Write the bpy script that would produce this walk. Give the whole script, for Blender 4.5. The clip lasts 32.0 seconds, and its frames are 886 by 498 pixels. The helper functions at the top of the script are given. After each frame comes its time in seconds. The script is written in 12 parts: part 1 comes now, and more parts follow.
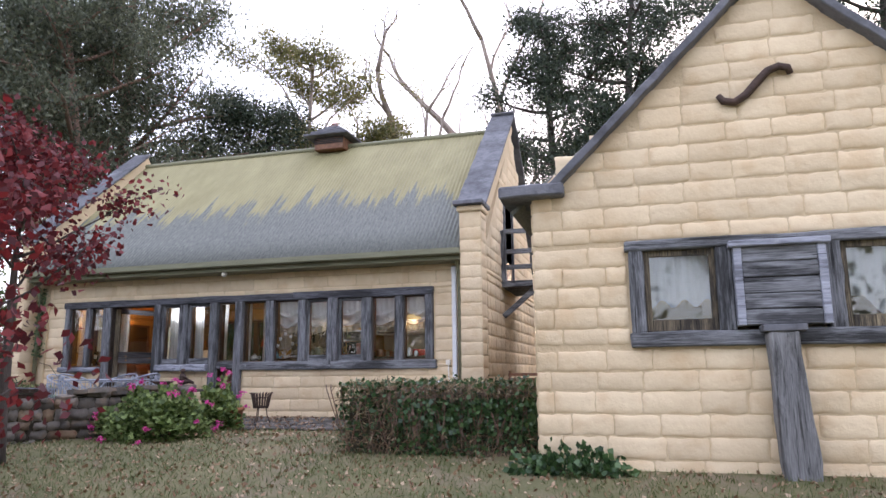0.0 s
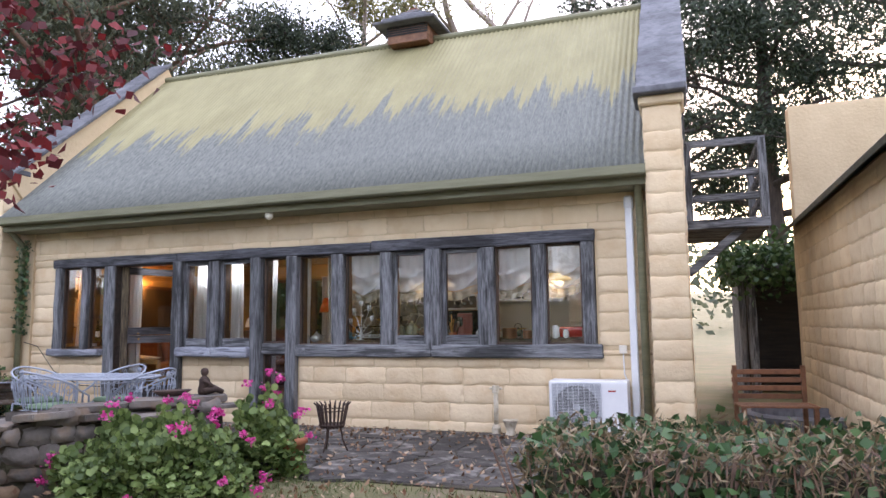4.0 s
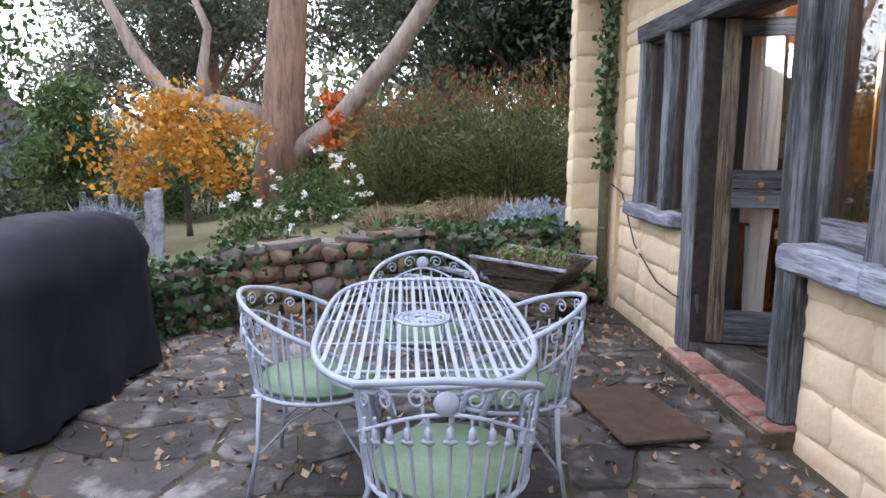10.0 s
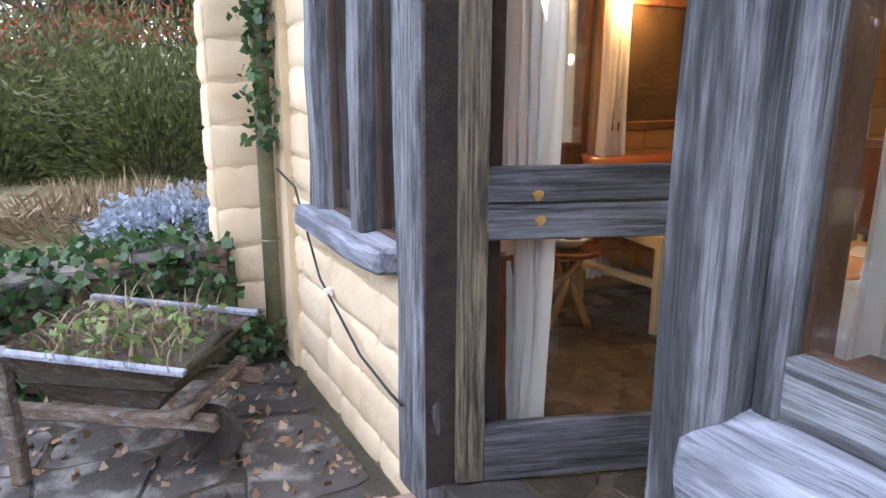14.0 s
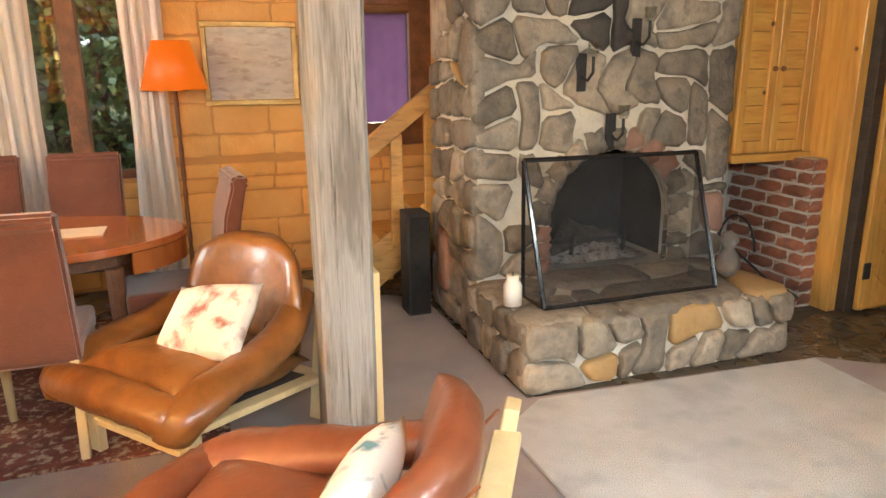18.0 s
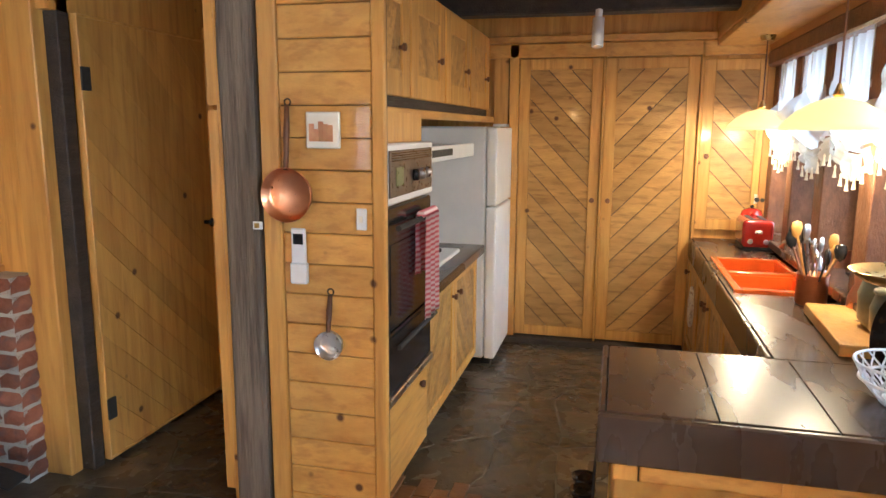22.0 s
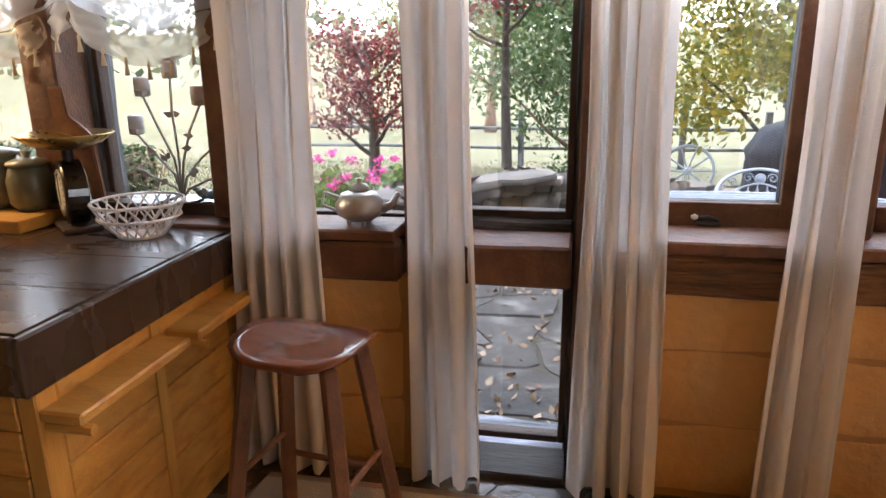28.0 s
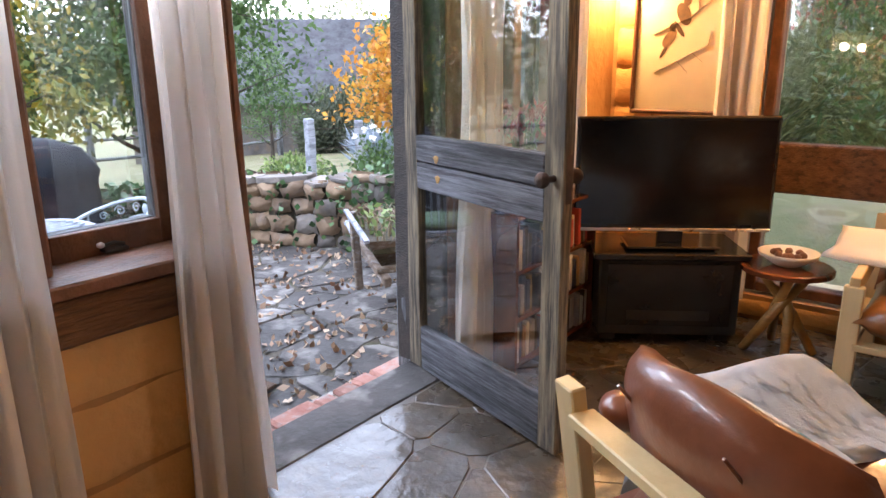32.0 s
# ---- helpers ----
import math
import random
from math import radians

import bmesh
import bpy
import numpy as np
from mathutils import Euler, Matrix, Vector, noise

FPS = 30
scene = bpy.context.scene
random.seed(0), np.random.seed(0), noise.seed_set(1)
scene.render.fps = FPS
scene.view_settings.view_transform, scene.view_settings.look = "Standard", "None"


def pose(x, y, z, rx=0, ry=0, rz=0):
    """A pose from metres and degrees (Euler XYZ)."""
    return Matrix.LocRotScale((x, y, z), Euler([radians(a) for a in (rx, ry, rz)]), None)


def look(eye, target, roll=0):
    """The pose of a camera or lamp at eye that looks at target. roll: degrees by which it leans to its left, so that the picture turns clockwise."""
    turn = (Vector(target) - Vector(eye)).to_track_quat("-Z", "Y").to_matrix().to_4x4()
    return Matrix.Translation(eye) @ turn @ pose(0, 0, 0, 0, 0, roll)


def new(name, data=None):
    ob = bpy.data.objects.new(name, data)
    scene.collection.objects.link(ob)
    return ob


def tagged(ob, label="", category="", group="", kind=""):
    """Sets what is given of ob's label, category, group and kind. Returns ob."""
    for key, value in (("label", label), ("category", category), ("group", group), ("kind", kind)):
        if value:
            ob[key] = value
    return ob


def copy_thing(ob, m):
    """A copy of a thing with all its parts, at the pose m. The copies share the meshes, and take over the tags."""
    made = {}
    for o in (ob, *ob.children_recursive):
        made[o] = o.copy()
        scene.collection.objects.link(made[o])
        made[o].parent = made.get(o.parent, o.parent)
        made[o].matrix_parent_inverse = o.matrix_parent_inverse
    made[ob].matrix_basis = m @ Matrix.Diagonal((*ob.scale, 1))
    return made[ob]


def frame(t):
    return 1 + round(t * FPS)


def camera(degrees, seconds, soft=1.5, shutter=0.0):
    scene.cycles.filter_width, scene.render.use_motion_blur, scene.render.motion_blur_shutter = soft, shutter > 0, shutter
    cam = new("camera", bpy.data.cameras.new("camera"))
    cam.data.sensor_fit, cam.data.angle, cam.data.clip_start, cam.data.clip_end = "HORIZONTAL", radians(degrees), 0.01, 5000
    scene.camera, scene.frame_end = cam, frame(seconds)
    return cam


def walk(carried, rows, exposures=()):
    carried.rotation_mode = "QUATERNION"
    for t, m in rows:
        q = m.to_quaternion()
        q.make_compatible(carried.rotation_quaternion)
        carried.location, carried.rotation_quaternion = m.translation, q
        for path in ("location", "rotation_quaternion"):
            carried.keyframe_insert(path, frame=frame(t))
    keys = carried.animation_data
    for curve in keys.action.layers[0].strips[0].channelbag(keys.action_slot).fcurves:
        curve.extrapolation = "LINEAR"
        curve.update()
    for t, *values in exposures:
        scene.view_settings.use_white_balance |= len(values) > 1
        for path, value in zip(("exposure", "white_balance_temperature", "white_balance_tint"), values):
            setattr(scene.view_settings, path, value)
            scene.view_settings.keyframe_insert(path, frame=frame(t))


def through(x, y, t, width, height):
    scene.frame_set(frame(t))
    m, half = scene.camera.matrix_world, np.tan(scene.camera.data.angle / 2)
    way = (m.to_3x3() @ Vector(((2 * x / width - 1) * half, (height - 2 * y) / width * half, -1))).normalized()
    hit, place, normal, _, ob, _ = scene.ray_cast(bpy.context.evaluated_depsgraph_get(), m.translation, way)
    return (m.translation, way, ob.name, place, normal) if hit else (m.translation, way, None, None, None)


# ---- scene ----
PATH = [
    (0, (10.305, -11.782, 0.677), (9.785, -9.883, 1.03), -0.6),
    (0.5, (10.122, -11.413, 0.717), (9.589, -9.518, 1.066), -0.7),
    (1, (9.899, -11.02, 0.761), (9.352, -9.127, 1.104), -0.7),
    (1.5, (9.6, -10.585, 0.809), (9.037, -8.696, 1.149), -0.6),
    (2, (9.231, -10.103, 0.861), (8.65, -8.219, 1.193), -0.6),
    (2.5, (8.834, -9.611, 0.913), (8.221, -7.732, 1.223), -0.7),
    (4.5, (7.5, -7.253, 1.216), (6.842, -5.375, 1.417), -0.8),
    (5, (7.142, -6.676, 1.231), (6.473, -4.8, 1.416), -0.8),
    (5.5, (6.796, -6.068, 1.238), (6.07, -4.208, 1.352), -0.7),
    (6, (6.488, -5.459, 1.238), (5.627, -3.655, 1.318), -0.6),
    (6.5, (6.216, -4.852, 1.233), (5.188, -3.136, 1.261), -0.5),
    (7, (5.96, -4.281, 1.236), (4.755, -2.688, 1.153), -0.4),
    (7.5, (5.679, -3.745, 1.249), (4.351, -2.26, 1.076), -0.4),
    (8, (5.465, -3.24, 1.268), (4.019, -1.878, 1.034), -0.5),
    (8.5, (5.218, -2.773, 1.301), (3.636, -1.576, 1.042), -0.5),
    (9, (4.924, -2.369, 1.316), (3.174, -1.439, 1.051), -0.3),
    (9.5, (4.633, -2.057, 1.332), (2.709, -1.578, 1.068), -0.0),
    (10, (4.26, -1.788, 1.348), (2.287, -1.679, 1.036), 0.2),
    (10.5, (3.879, -1.651, 1.348), (1.916, -1.645, 0.962), 0.3),
    (11, (3.522, -1.623, 1.347), (1.569, -1.638, 0.915), 0.4),
    (11.5, (3.236, -1.622, 1.363), (1.29, -1.628, 0.9), 0.4),
    (12, (2.948, -1.56, 1.365), (1.014, -1.41, 0.878), 0.3),
    (12.5, (2.682, -1.441, 1.378), (0.783, -1.054, 0.884), 0.2),
    (13, (2.438, -1.281, 1.394), (0.599, -0.665, 0.902), 0.2),
    (13.5, (2.226, -1.101, 1.424), (0.456, -0.305, 0.942), 0.4),
    (15.5, (1.191, -0.42, 1.451), (-0.116, 1.005, 0.94), -1.1),
    (16, (0.938, -0.27, 1.441), (0.137, 1.487, 0.921), -1.0),
    (16.5, (0.8, -0.1, 1.443), (0.517, 1.806, 0.908), -1.0),
    (17, (0.749, 0.131, 1.473), (0.83, 2.055, 0.932), -0.9),
    (17.5, (0.741, 0.315, 1.499), (1.119, 2.203, 0.958), -0.7),
    (18, (0.763, 0.51, 1.567), (1.399, 2.338, 1.064), -0.5),
    (18.5, (0.848, 0.659, 1.637), (1.787, 2.358, 1.157), -0.3),
    (19, (1.01, 0.804, 1.669), (2.217, 2.329, 1.206), -0.0),
    (19.5, (1.155, 0.911, 1.684), (2.576, 2.252, 1.258), 0.1),
    (20, (1.285, 0.993, 1.694), (2.898, 2.107, 1.297), 0.2),
    (20.5, (1.404, 1.051, 1.7), (3.178, 1.889, 1.312), 0.2),
    (21, (1.541, 1.047, 1.697), (3.376, 1.746, 1.319), 0.3),
    (21.5, (1.68, 1.102, 1.675), (3.543, 1.735, 1.313), 0.3),
    (22, (1.891, 1.227, 1.656), (3.804, 1.702, 1.314), 0.3),
    (22.5, (2.099, 1.367, 1.629), (4.059, 1.574, 1.29), 0.3),
    (23, (2.235, 1.525, 1.612), (4.206, 1.477, 1.277), 0.3),
    (23.5, (2.342, 1.705, 1.606), (4.284, 1.376, 1.263), 0.2),
    (24, (2.477, 1.835, 1.598), (4.347, 1.215, 1.254), -0.0),
    (24.5, (2.613, 1.967, 1.574), (4.4, 1.133, 1.242), -0.2),
    (26.5, (2.531, 2.317, 1.493), (3.776, 0.814, 1.058), -0.7),
    (27, (2.524, 2.342, 1.486), (3.563, 0.705, 0.992), -0.7),
    (27.5, (2.537, 2.357, 1.477), (3.261, 0.568, 0.951), -0.8),
    (28, (2.545, 2.357, 1.47), (2.928, 0.469, 0.932), -0.7),
    (28.5, (2.558, 2.351, 1.455), (2.651, 0.428, 0.913), -0.5),
    (29, (2.559, 2.353, 1.457), (2.399, 0.434, 0.915), -0.2),
    (29.5, (2.523, 2.358, 1.457), (2.14, 0.469, 0.922), -0.2),
    (30, (2.466, 2.339, 1.457), (1.864, 0.509, 0.919), -0.2),
    (30.5, (2.444, 2.268, 1.452), (1.599, 0.537, 0.913), -0.2),
    (31, (2.428, 2.159, 1.452), (1.327, 0.577, 0.919), -0.3),
    (31.5, (2.429, 2.116, 1.471), (1.103, 0.715, 0.94), -0.4),
    (32, (2.449, 2.087, 1.472), (0.933, 0.892, 0.95), -0.6),
]
SKY = 0.15
EXPOSURES = [(0, 1.6, 6500, 20), (4, 1.9, 6500, 20), (7, 2.4, 6600, 18), (9, 2.4, 6600, 15), (11, 2.1, 6500, 16), (12, 2.15, 6500, 16), (13, 2.45, 6500, 18),
             (15.5, 3.4, 5700, 10), (17, 3.95, 6300, 5), (19, 4.65, 7000, 6), (20.5, 4.55, 5500, 4), (22, 4.2, 5400, 4), (23, 4.0, 5900, 5), (24.2, 3.7, 7000, 10),
             (27, 3.5, 6600, 14), (28, 3.5, 6600, 15), (29, 3.45, 6800, 17), (31, 3.4, 6800, 18), (32, 3.45, 6100, 14)]
cam = camera(65.1, 32.0, 1.5)
walk(cam, [(t, look(eye, target, roll)) for t, eye, target, roll in PATH], EXPOSURES)

# ---- world and sun ----
world = bpy.data.worlds.new("sky")
scene.world = world
world.use_nodes = True
wn = world.node_tree.nodes
sky = wn.new("ShaderNodeTexSky")
sky.sky_type = "NISHITA"
sky.sun_disc = False
sky.sun_elevation = radians(9)
sky.sun_rotation = radians(14)
sky.dust_density = 2.5
sky.air_density = 1.0
wn["Background"].inputs["Strength"].default_value = SKY
soften = wn.new("ShaderNodeMix")
soften.data_type = "RGBA"
soften.inputs["Factor"].default_value = 0.5
soften.inputs["B"].default_value = (7.6, 8.1, 9.6, 1)
world.node_tree.links.new(sky.outputs[0], soften.inputs["A"])
world.node_tree.links.new(soften.outputs["Result"], wn["Background"].inputs["Color"])
sun_data = bpy.data.lights.new("sun", "SUN")
sun_data.energy = 1.2
sun_data.angle = radians(10)
sun_data.color = (1.0, 0.86, 0.72)
sun = new("sun", sun_data)
sun.matrix_world = look((12, 60, 12), (0, 0, 0))


def daylight(name, at, turn, width, height, watts):
    """Sky light that enters through a curtained window."""
    d = bpy.data.lights.new(name, "AREA")
    d.shape, d.size, d.size_y, d.energy, d.color = "RECTANGLE", width, height, watts, (0.86, 0.93, 1.0)
    new(name, d).matrix_basis = pose(*at, 90, 0, turn)


daylight("kitchen_window_light", (5.2, 0.20, 1.84), 0, 2.9, 0.40, 0.7)
daylight("casement_light", (1.85, 0.27, 1.92), 0, 1.10, 0.24, 2.8)
daylight("narrow_window_light", (2.76, 0.27, 1.92), 0, 0.36, 0.24, 0.8)
daylight("doorway_light", (0.72, 0.28, 1.92), 0, 0.72, 0.24, 1.4)
daylight("dining_window_light", (-1.63, 4.02, 1.2), -90, 0.85, 1.6, 6)

# ---- tools ----


def tone(c):
    return (*c, 1.0)


def material(name, c1, c2, scale=6.0, rough=0.6, metal=0.0, bump=0.2, bscale=40.0, stretch=(1, 1, 1), world_space=True,
             dark=None, dark_amount=0.45, spec=0.5, vary=0.25, transmit=0.0, coat=0.0, sheen=0.0):
    """Two tones broken up at a large and a small scale, with fine relief and a change of tone from piece to piece."""
    m = bpy.data.materials.new(name)
    m.use_nodes = True
    nt = m.node_tree
    nodes, links = nt.nodes, nt.links
    bsdf = nodes["Principled BSDF"]
    info = nodes.new("ShaderNodeObjectInfo")
    place = nodes.new("ShaderNodeNewGeometry" if world_space else "ShaderNodeTexCoord").outputs["Position" if world_space else "Object"]
    mapping = nodes.new("ShaderNodeMapping")
    mapping.inputs["Scale"].default_value = stretch
    links.new(place, mapping.inputs["Vector"])
    if not world_space:
        shift = nodes.new("ShaderNodeVectorMath")
        shift.operation = "SCALE"
        shift.inputs[0].default_value = (7.3, 3.1, 5.7)
        links.new(info.outputs["Random"], shift.inputs["Scale"])
        links.new(shift.outputs[0], mapping.inputs["Location"])
    big = nodes.new("ShaderNodeTexNoise")
    big.inputs["Scale"].default_value = scale
    big.inputs["Detail"].default_value = 6
    big.inputs["Roughness"].default_value = 0.65
    links.new(mapping.outputs[0], big.inputs["Vector"])
    ramp = nodes.new("ShaderNodeValToRGB")
    ramp.color_ramp.elements[0].position, ramp.color_ramp.elements[1].position = 0.32, 0.68
    ramp.color_ramp.elements[0].color, ramp.color_ramp.elements[1].color = tone(c1), tone(c2)
    links.new(big.outputs["Fac"], ramp.inputs["Fac"])
    colour = ramp.outputs["Color"]
    fine = nodes.new("ShaderNodeTexNoise")
    fine.inputs["Scale"].default_value = bscale
    fine.inputs["Detail"].default_value = 5
    links.new(mapping.outputs[0], fine.inputs["Vector"])
    if dark is not None:
        spots = nodes.new("ShaderNodeTexNoise")
        spots.inputs["Scale"].default_value = scale * 2.3
        spots.inputs["Detail"].default_value = 8
        links.new(mapping.outputs[0], spots.inputs["Vector"])
        cut = nodes.new("ShaderNodeMapRange")
        cut.inputs["From Min"].default_value, cut.inputs["From Max"].default_value = 0.52, 0.66
        cut.inputs["To Max"].default_value = dark_amount
        links.new(spots.outputs["Fac"], cut.inputs["Value"])
        mix = nodes.new("ShaderNodeMix")
        mix.data_type = "RGBA"
        mix.inputs["B"].default_value = tone(dark)
        links.new(cut.outputs[0], mix.inputs["Factor"])
        links.new(colour, mix.inputs["A"])
        colour = mix.outputs["Result"]
    if vary:
        hsv = nodes.new("ShaderNodeHueSaturation")
        value = nodes.new("ShaderNodeMapRange")
        value.inputs["To Min"].default_value, value.inputs["To Max"].default_value = 1 - vary, 1 + vary
        links.new(info.outputs["Random"], value.inputs["Value"])
        links.new(value.outputs[0], hsv.inputs["Value"])
        links.new(colour, hsv.inputs["Color"])
        colour = hsv.outputs["Color"]
    links.new(colour, bsdf.inputs["Base Color"])
    r = nodes.new("ShaderNodeMapRange")
    r.inputs["To Min"].default_value, r.inputs["To Max"].default_value = max(0.02, rough - 0.12), min(1, rough + 0.12)
    links.new(fine.outputs["Fac"], r.inputs["Value"])
    links.new(r.outputs[0], bsdf.inputs["Roughness"])
    bsdf.inputs["Metallic"].default_value = metal
    bsdf.inputs["Specular IOR Level"].default_value = spec
    bsdf.inputs["Coat Weight"].default_value = coat
    bsdf.inputs["Sheen Weight"].default_value = sheen
    bsdf.inputs["Transmission Weight"].default_value = transmit
    if bump:
        b = nodes.new("ShaderNodeBump")
        b.inputs["Strength"].default_value = bump
        b.inputs["Distance"].default_value = 0.02
        links.new(fine.outputs["Fac"], b.inputs["Height"])
        links.new(b.outputs[0], bsdf.inputs["Normal"])
    return m


def weathered(name, along, dark, mid, pale, world_space=True):
    """Grey split timber: broad patches, fine grain along the piece and thin dark checks."""
    m = material(name, dark, mid, 1.0, 0.88, bump=0, vary=0.12, world_space=world_space)
    nodes, links = m.node_tree.nodes, m.node_tree.links
    bsdf = nodes["Principled BSDF"]
    base = nodes["Hue/Saturation/Value"] if "Hue/Saturation/Value" in nodes else bsdf.inputs["Base Color"].links[0].from_node
    place = nodes["Mapping"].inputs["Vector"].links[0].from_socket

    def streaks(across, down, detail):
        mp = nodes.new("ShaderNodeMapping")
        mp.inputs["Scale"].default_value = [down if k == along else across for k in range(3)]
        links.new(place, mp.inputs["Vector"])
        tex = nodes.new("ShaderNodeTexNoise")
        tex.inputs["Scale"].default_value = 1.0
        tex.inputs["Detail"].default_value = detail
        tex.inputs["Roughness"].default_value = 0.7
        links.new(mp.outputs[0], tex.inputs["Vector"])
        return tex.outputs["Fac"]

    def blend(fac, lo, hi, top, a, b):
        cut = nodes.new("ShaderNodeMapRange")
        cut.inputs["From Min"].default_value, cut.inputs["From Max"].default_value, cut.inputs["To Max"].default_value = lo, hi, top
        links.new(fac, cut.inputs["Value"])
        mix = nodes.new("ShaderNodeMix")
        mix.data_type = "RGBA"
        links.new(cut.outputs[0], mix.inputs["Factor"])
        links.new(a, mix.inputs["A"])
        mix.inputs["B"].default_value = tone(b)
        return mix.outputs["Result"]

    broad, grain, check, stain = streaks(9, 1.4, 6), streaks(95, 3.5, 5), streaks(38, 1.1, 7), streaks(7, 1.0, 4)
    first = base.inputs["Color"].links[0].from_socket
    c = blend(grain, 0.40, 0.72, 0.75, first, pale)
    c = blend(broad, 0.50, 0.70, 0.7, c, pale)
    c = blend(stain, 0.49, 0.60, 0.75, c, tuple(v * 0.6 for v in dark))
    c = blend(check, 0.57, 0.64, 0.85, c, tuple(v * 0.3 for v in dark))
    links.new(c, base.inputs["Color"])
    height = nodes.new("ShaderNodeMath")
    height.operation = "MULTIPLY_ADD"
    height.inputs[1].default_value = -2.0
    links.new(check, height.inputs[0])
    links.new(grain, height.inputs[2])
    b = nodes.new("ShaderNodeBump")
    b.inputs["Strength"].default_value, b.inputs["Distance"].default_value = 0.55, 0.01
    links.new(height.outputs[0], b.inputs["Height"])
    links.new(b.outputs[0], bsdf.inputs["Normal"])
    return m


def knotty(m, size=0.014, density=4.6):
    """Scattered dark knots in pine boards."""
    nodes, links = m.node_tree.nodes, m.node_tree.links
    bsdf = nodes["Principled BSDF"]
    base = bsdf.inputs["Base Color"].links[0].from_socket
    geo = nodes.new("ShaderNodeNewGeometry")
    cell = nodes.new("ShaderNodeTexVoronoi")
    cell.inputs["Scale"].default_value = density
    links.new(geo.outputs["Position"], cell.inputs["Vector"])
    cut = nodes.new("ShaderNodeMapRange")
    cut.inputs["From Min"].default_value, cut.inputs["From Max"].default_value = size * density * 1.5, size * density * 0.8
    links.new(cell.outputs["Distance"], cut.inputs["Value"])
    mix = nodes.new("ShaderNodeMix")
    mix.data_type = "RGBA"
    mix.inputs["B"].default_value = (0.09, 0.03, 0.01, 1)
    links.new(cut.outputs[0], mix.inputs["Factor"])
    links.new(base, mix.inputs["A"])
    links.new(mix.outputs["Result"], bsdf.inputs["Base Color"])
    return m


def leafy(name, tones, rough=0.55, through=0.35):
    """Leaves that differ one by one and let some light through."""
    m = bpy.data.materials.new(name)
    m.use_nodes = True
    nodes, links = m.node_tree.nodes, m.node_tree.links
    geo = nodes.new("ShaderNodeNewGeometry")
    ramp = nodes.new("ShaderNodeValToRGB")
    while len(ramp.color_ramp.elements) < len(tones):
        ramp.color_ramp.elements.new(0.5)
    for n, c in enumerate(tones):
        ramp.color_ramp.elements[n].position = n / (len(tones) - 1)
        ramp.color_ramp.elements[n].color = tone(c)
    links.new(geo.outputs["Random Per Island"], ramp.inputs["Fac"])
    bsdf = nodes["Principled BSDF"]
    links.new(ramp.outputs["Color"], bsdf.inputs["Base Color"])
    bsdf.inputs["Roughness"].default_value = rough
    thin = nodes.new("ShaderNodeBsdfTranslucent")
    links.new(ramp.outputs["Color"], thin.inputs["Color"])
    mix = nodes.new("ShaderNodeMixShader")
    mix.inputs["Fac"].default_value = through
    links.new(bsdf.outputs[0], mix.inputs[1])
    links.new(thin.outputs[0], mix.inputs[2])
    links.new(mix.outputs[0], nodes["Material Output"].inputs["Surface"])
    return m


def cloth(name, c1, c2, through=0.4, clear=0.0, stretch=(1, 1, 1)):
    """Thin woven cloth: soft light comes through, and clear lets some of the view through."""
    m = material(name, c1, c2, 5.0, 0.85, bump=0.25, bscale=160, vary=0.0, stretch=stretch, sheen=0.2)
    nodes, links = m.node_tree.nodes, m.node_tree.links
    bsdf = nodes["Principled BSDF"]
    thin = nodes.new("ShaderNodeBsdfTranslucent")
    thin.inputs["Color"].default_value = tone(c2)
    mix = nodes.new("ShaderNodeMixShader")
    mix.inputs["Fac"].default_value = through
    links.new(bsdf.outputs[0], mix.inputs[1])
    links.new(thin.outputs[0], mix.inputs[2])
    out = mix
    if clear:
        see = nodes.new("ShaderNodeBsdfTransparent")
        out = nodes.new("ShaderNodeMixShader")
        out.inputs["Fac"].default_value = clear
        links.new(mix.outputs[0], out.inputs[1])
        links.new(see.outputs[0], out.inputs[2])
    links.new(out.outputs[0], nodes["Material Output"].inputs["Surface"])
    return m


def glowing(name, colour, strength, base=(0.8, 0.8, 0.8)):
    m = bpy.data.materials.new(name)
    m.use_nodes = True
    b = m.node_tree.nodes["Principled BSDF"]
    b.inputs["Base Color"].default_value = tone(base)
    b.inputs["Emission Color"].default_value = tone(colour)
    b.inputs["Emission Strength"].default_value = strength
    return m


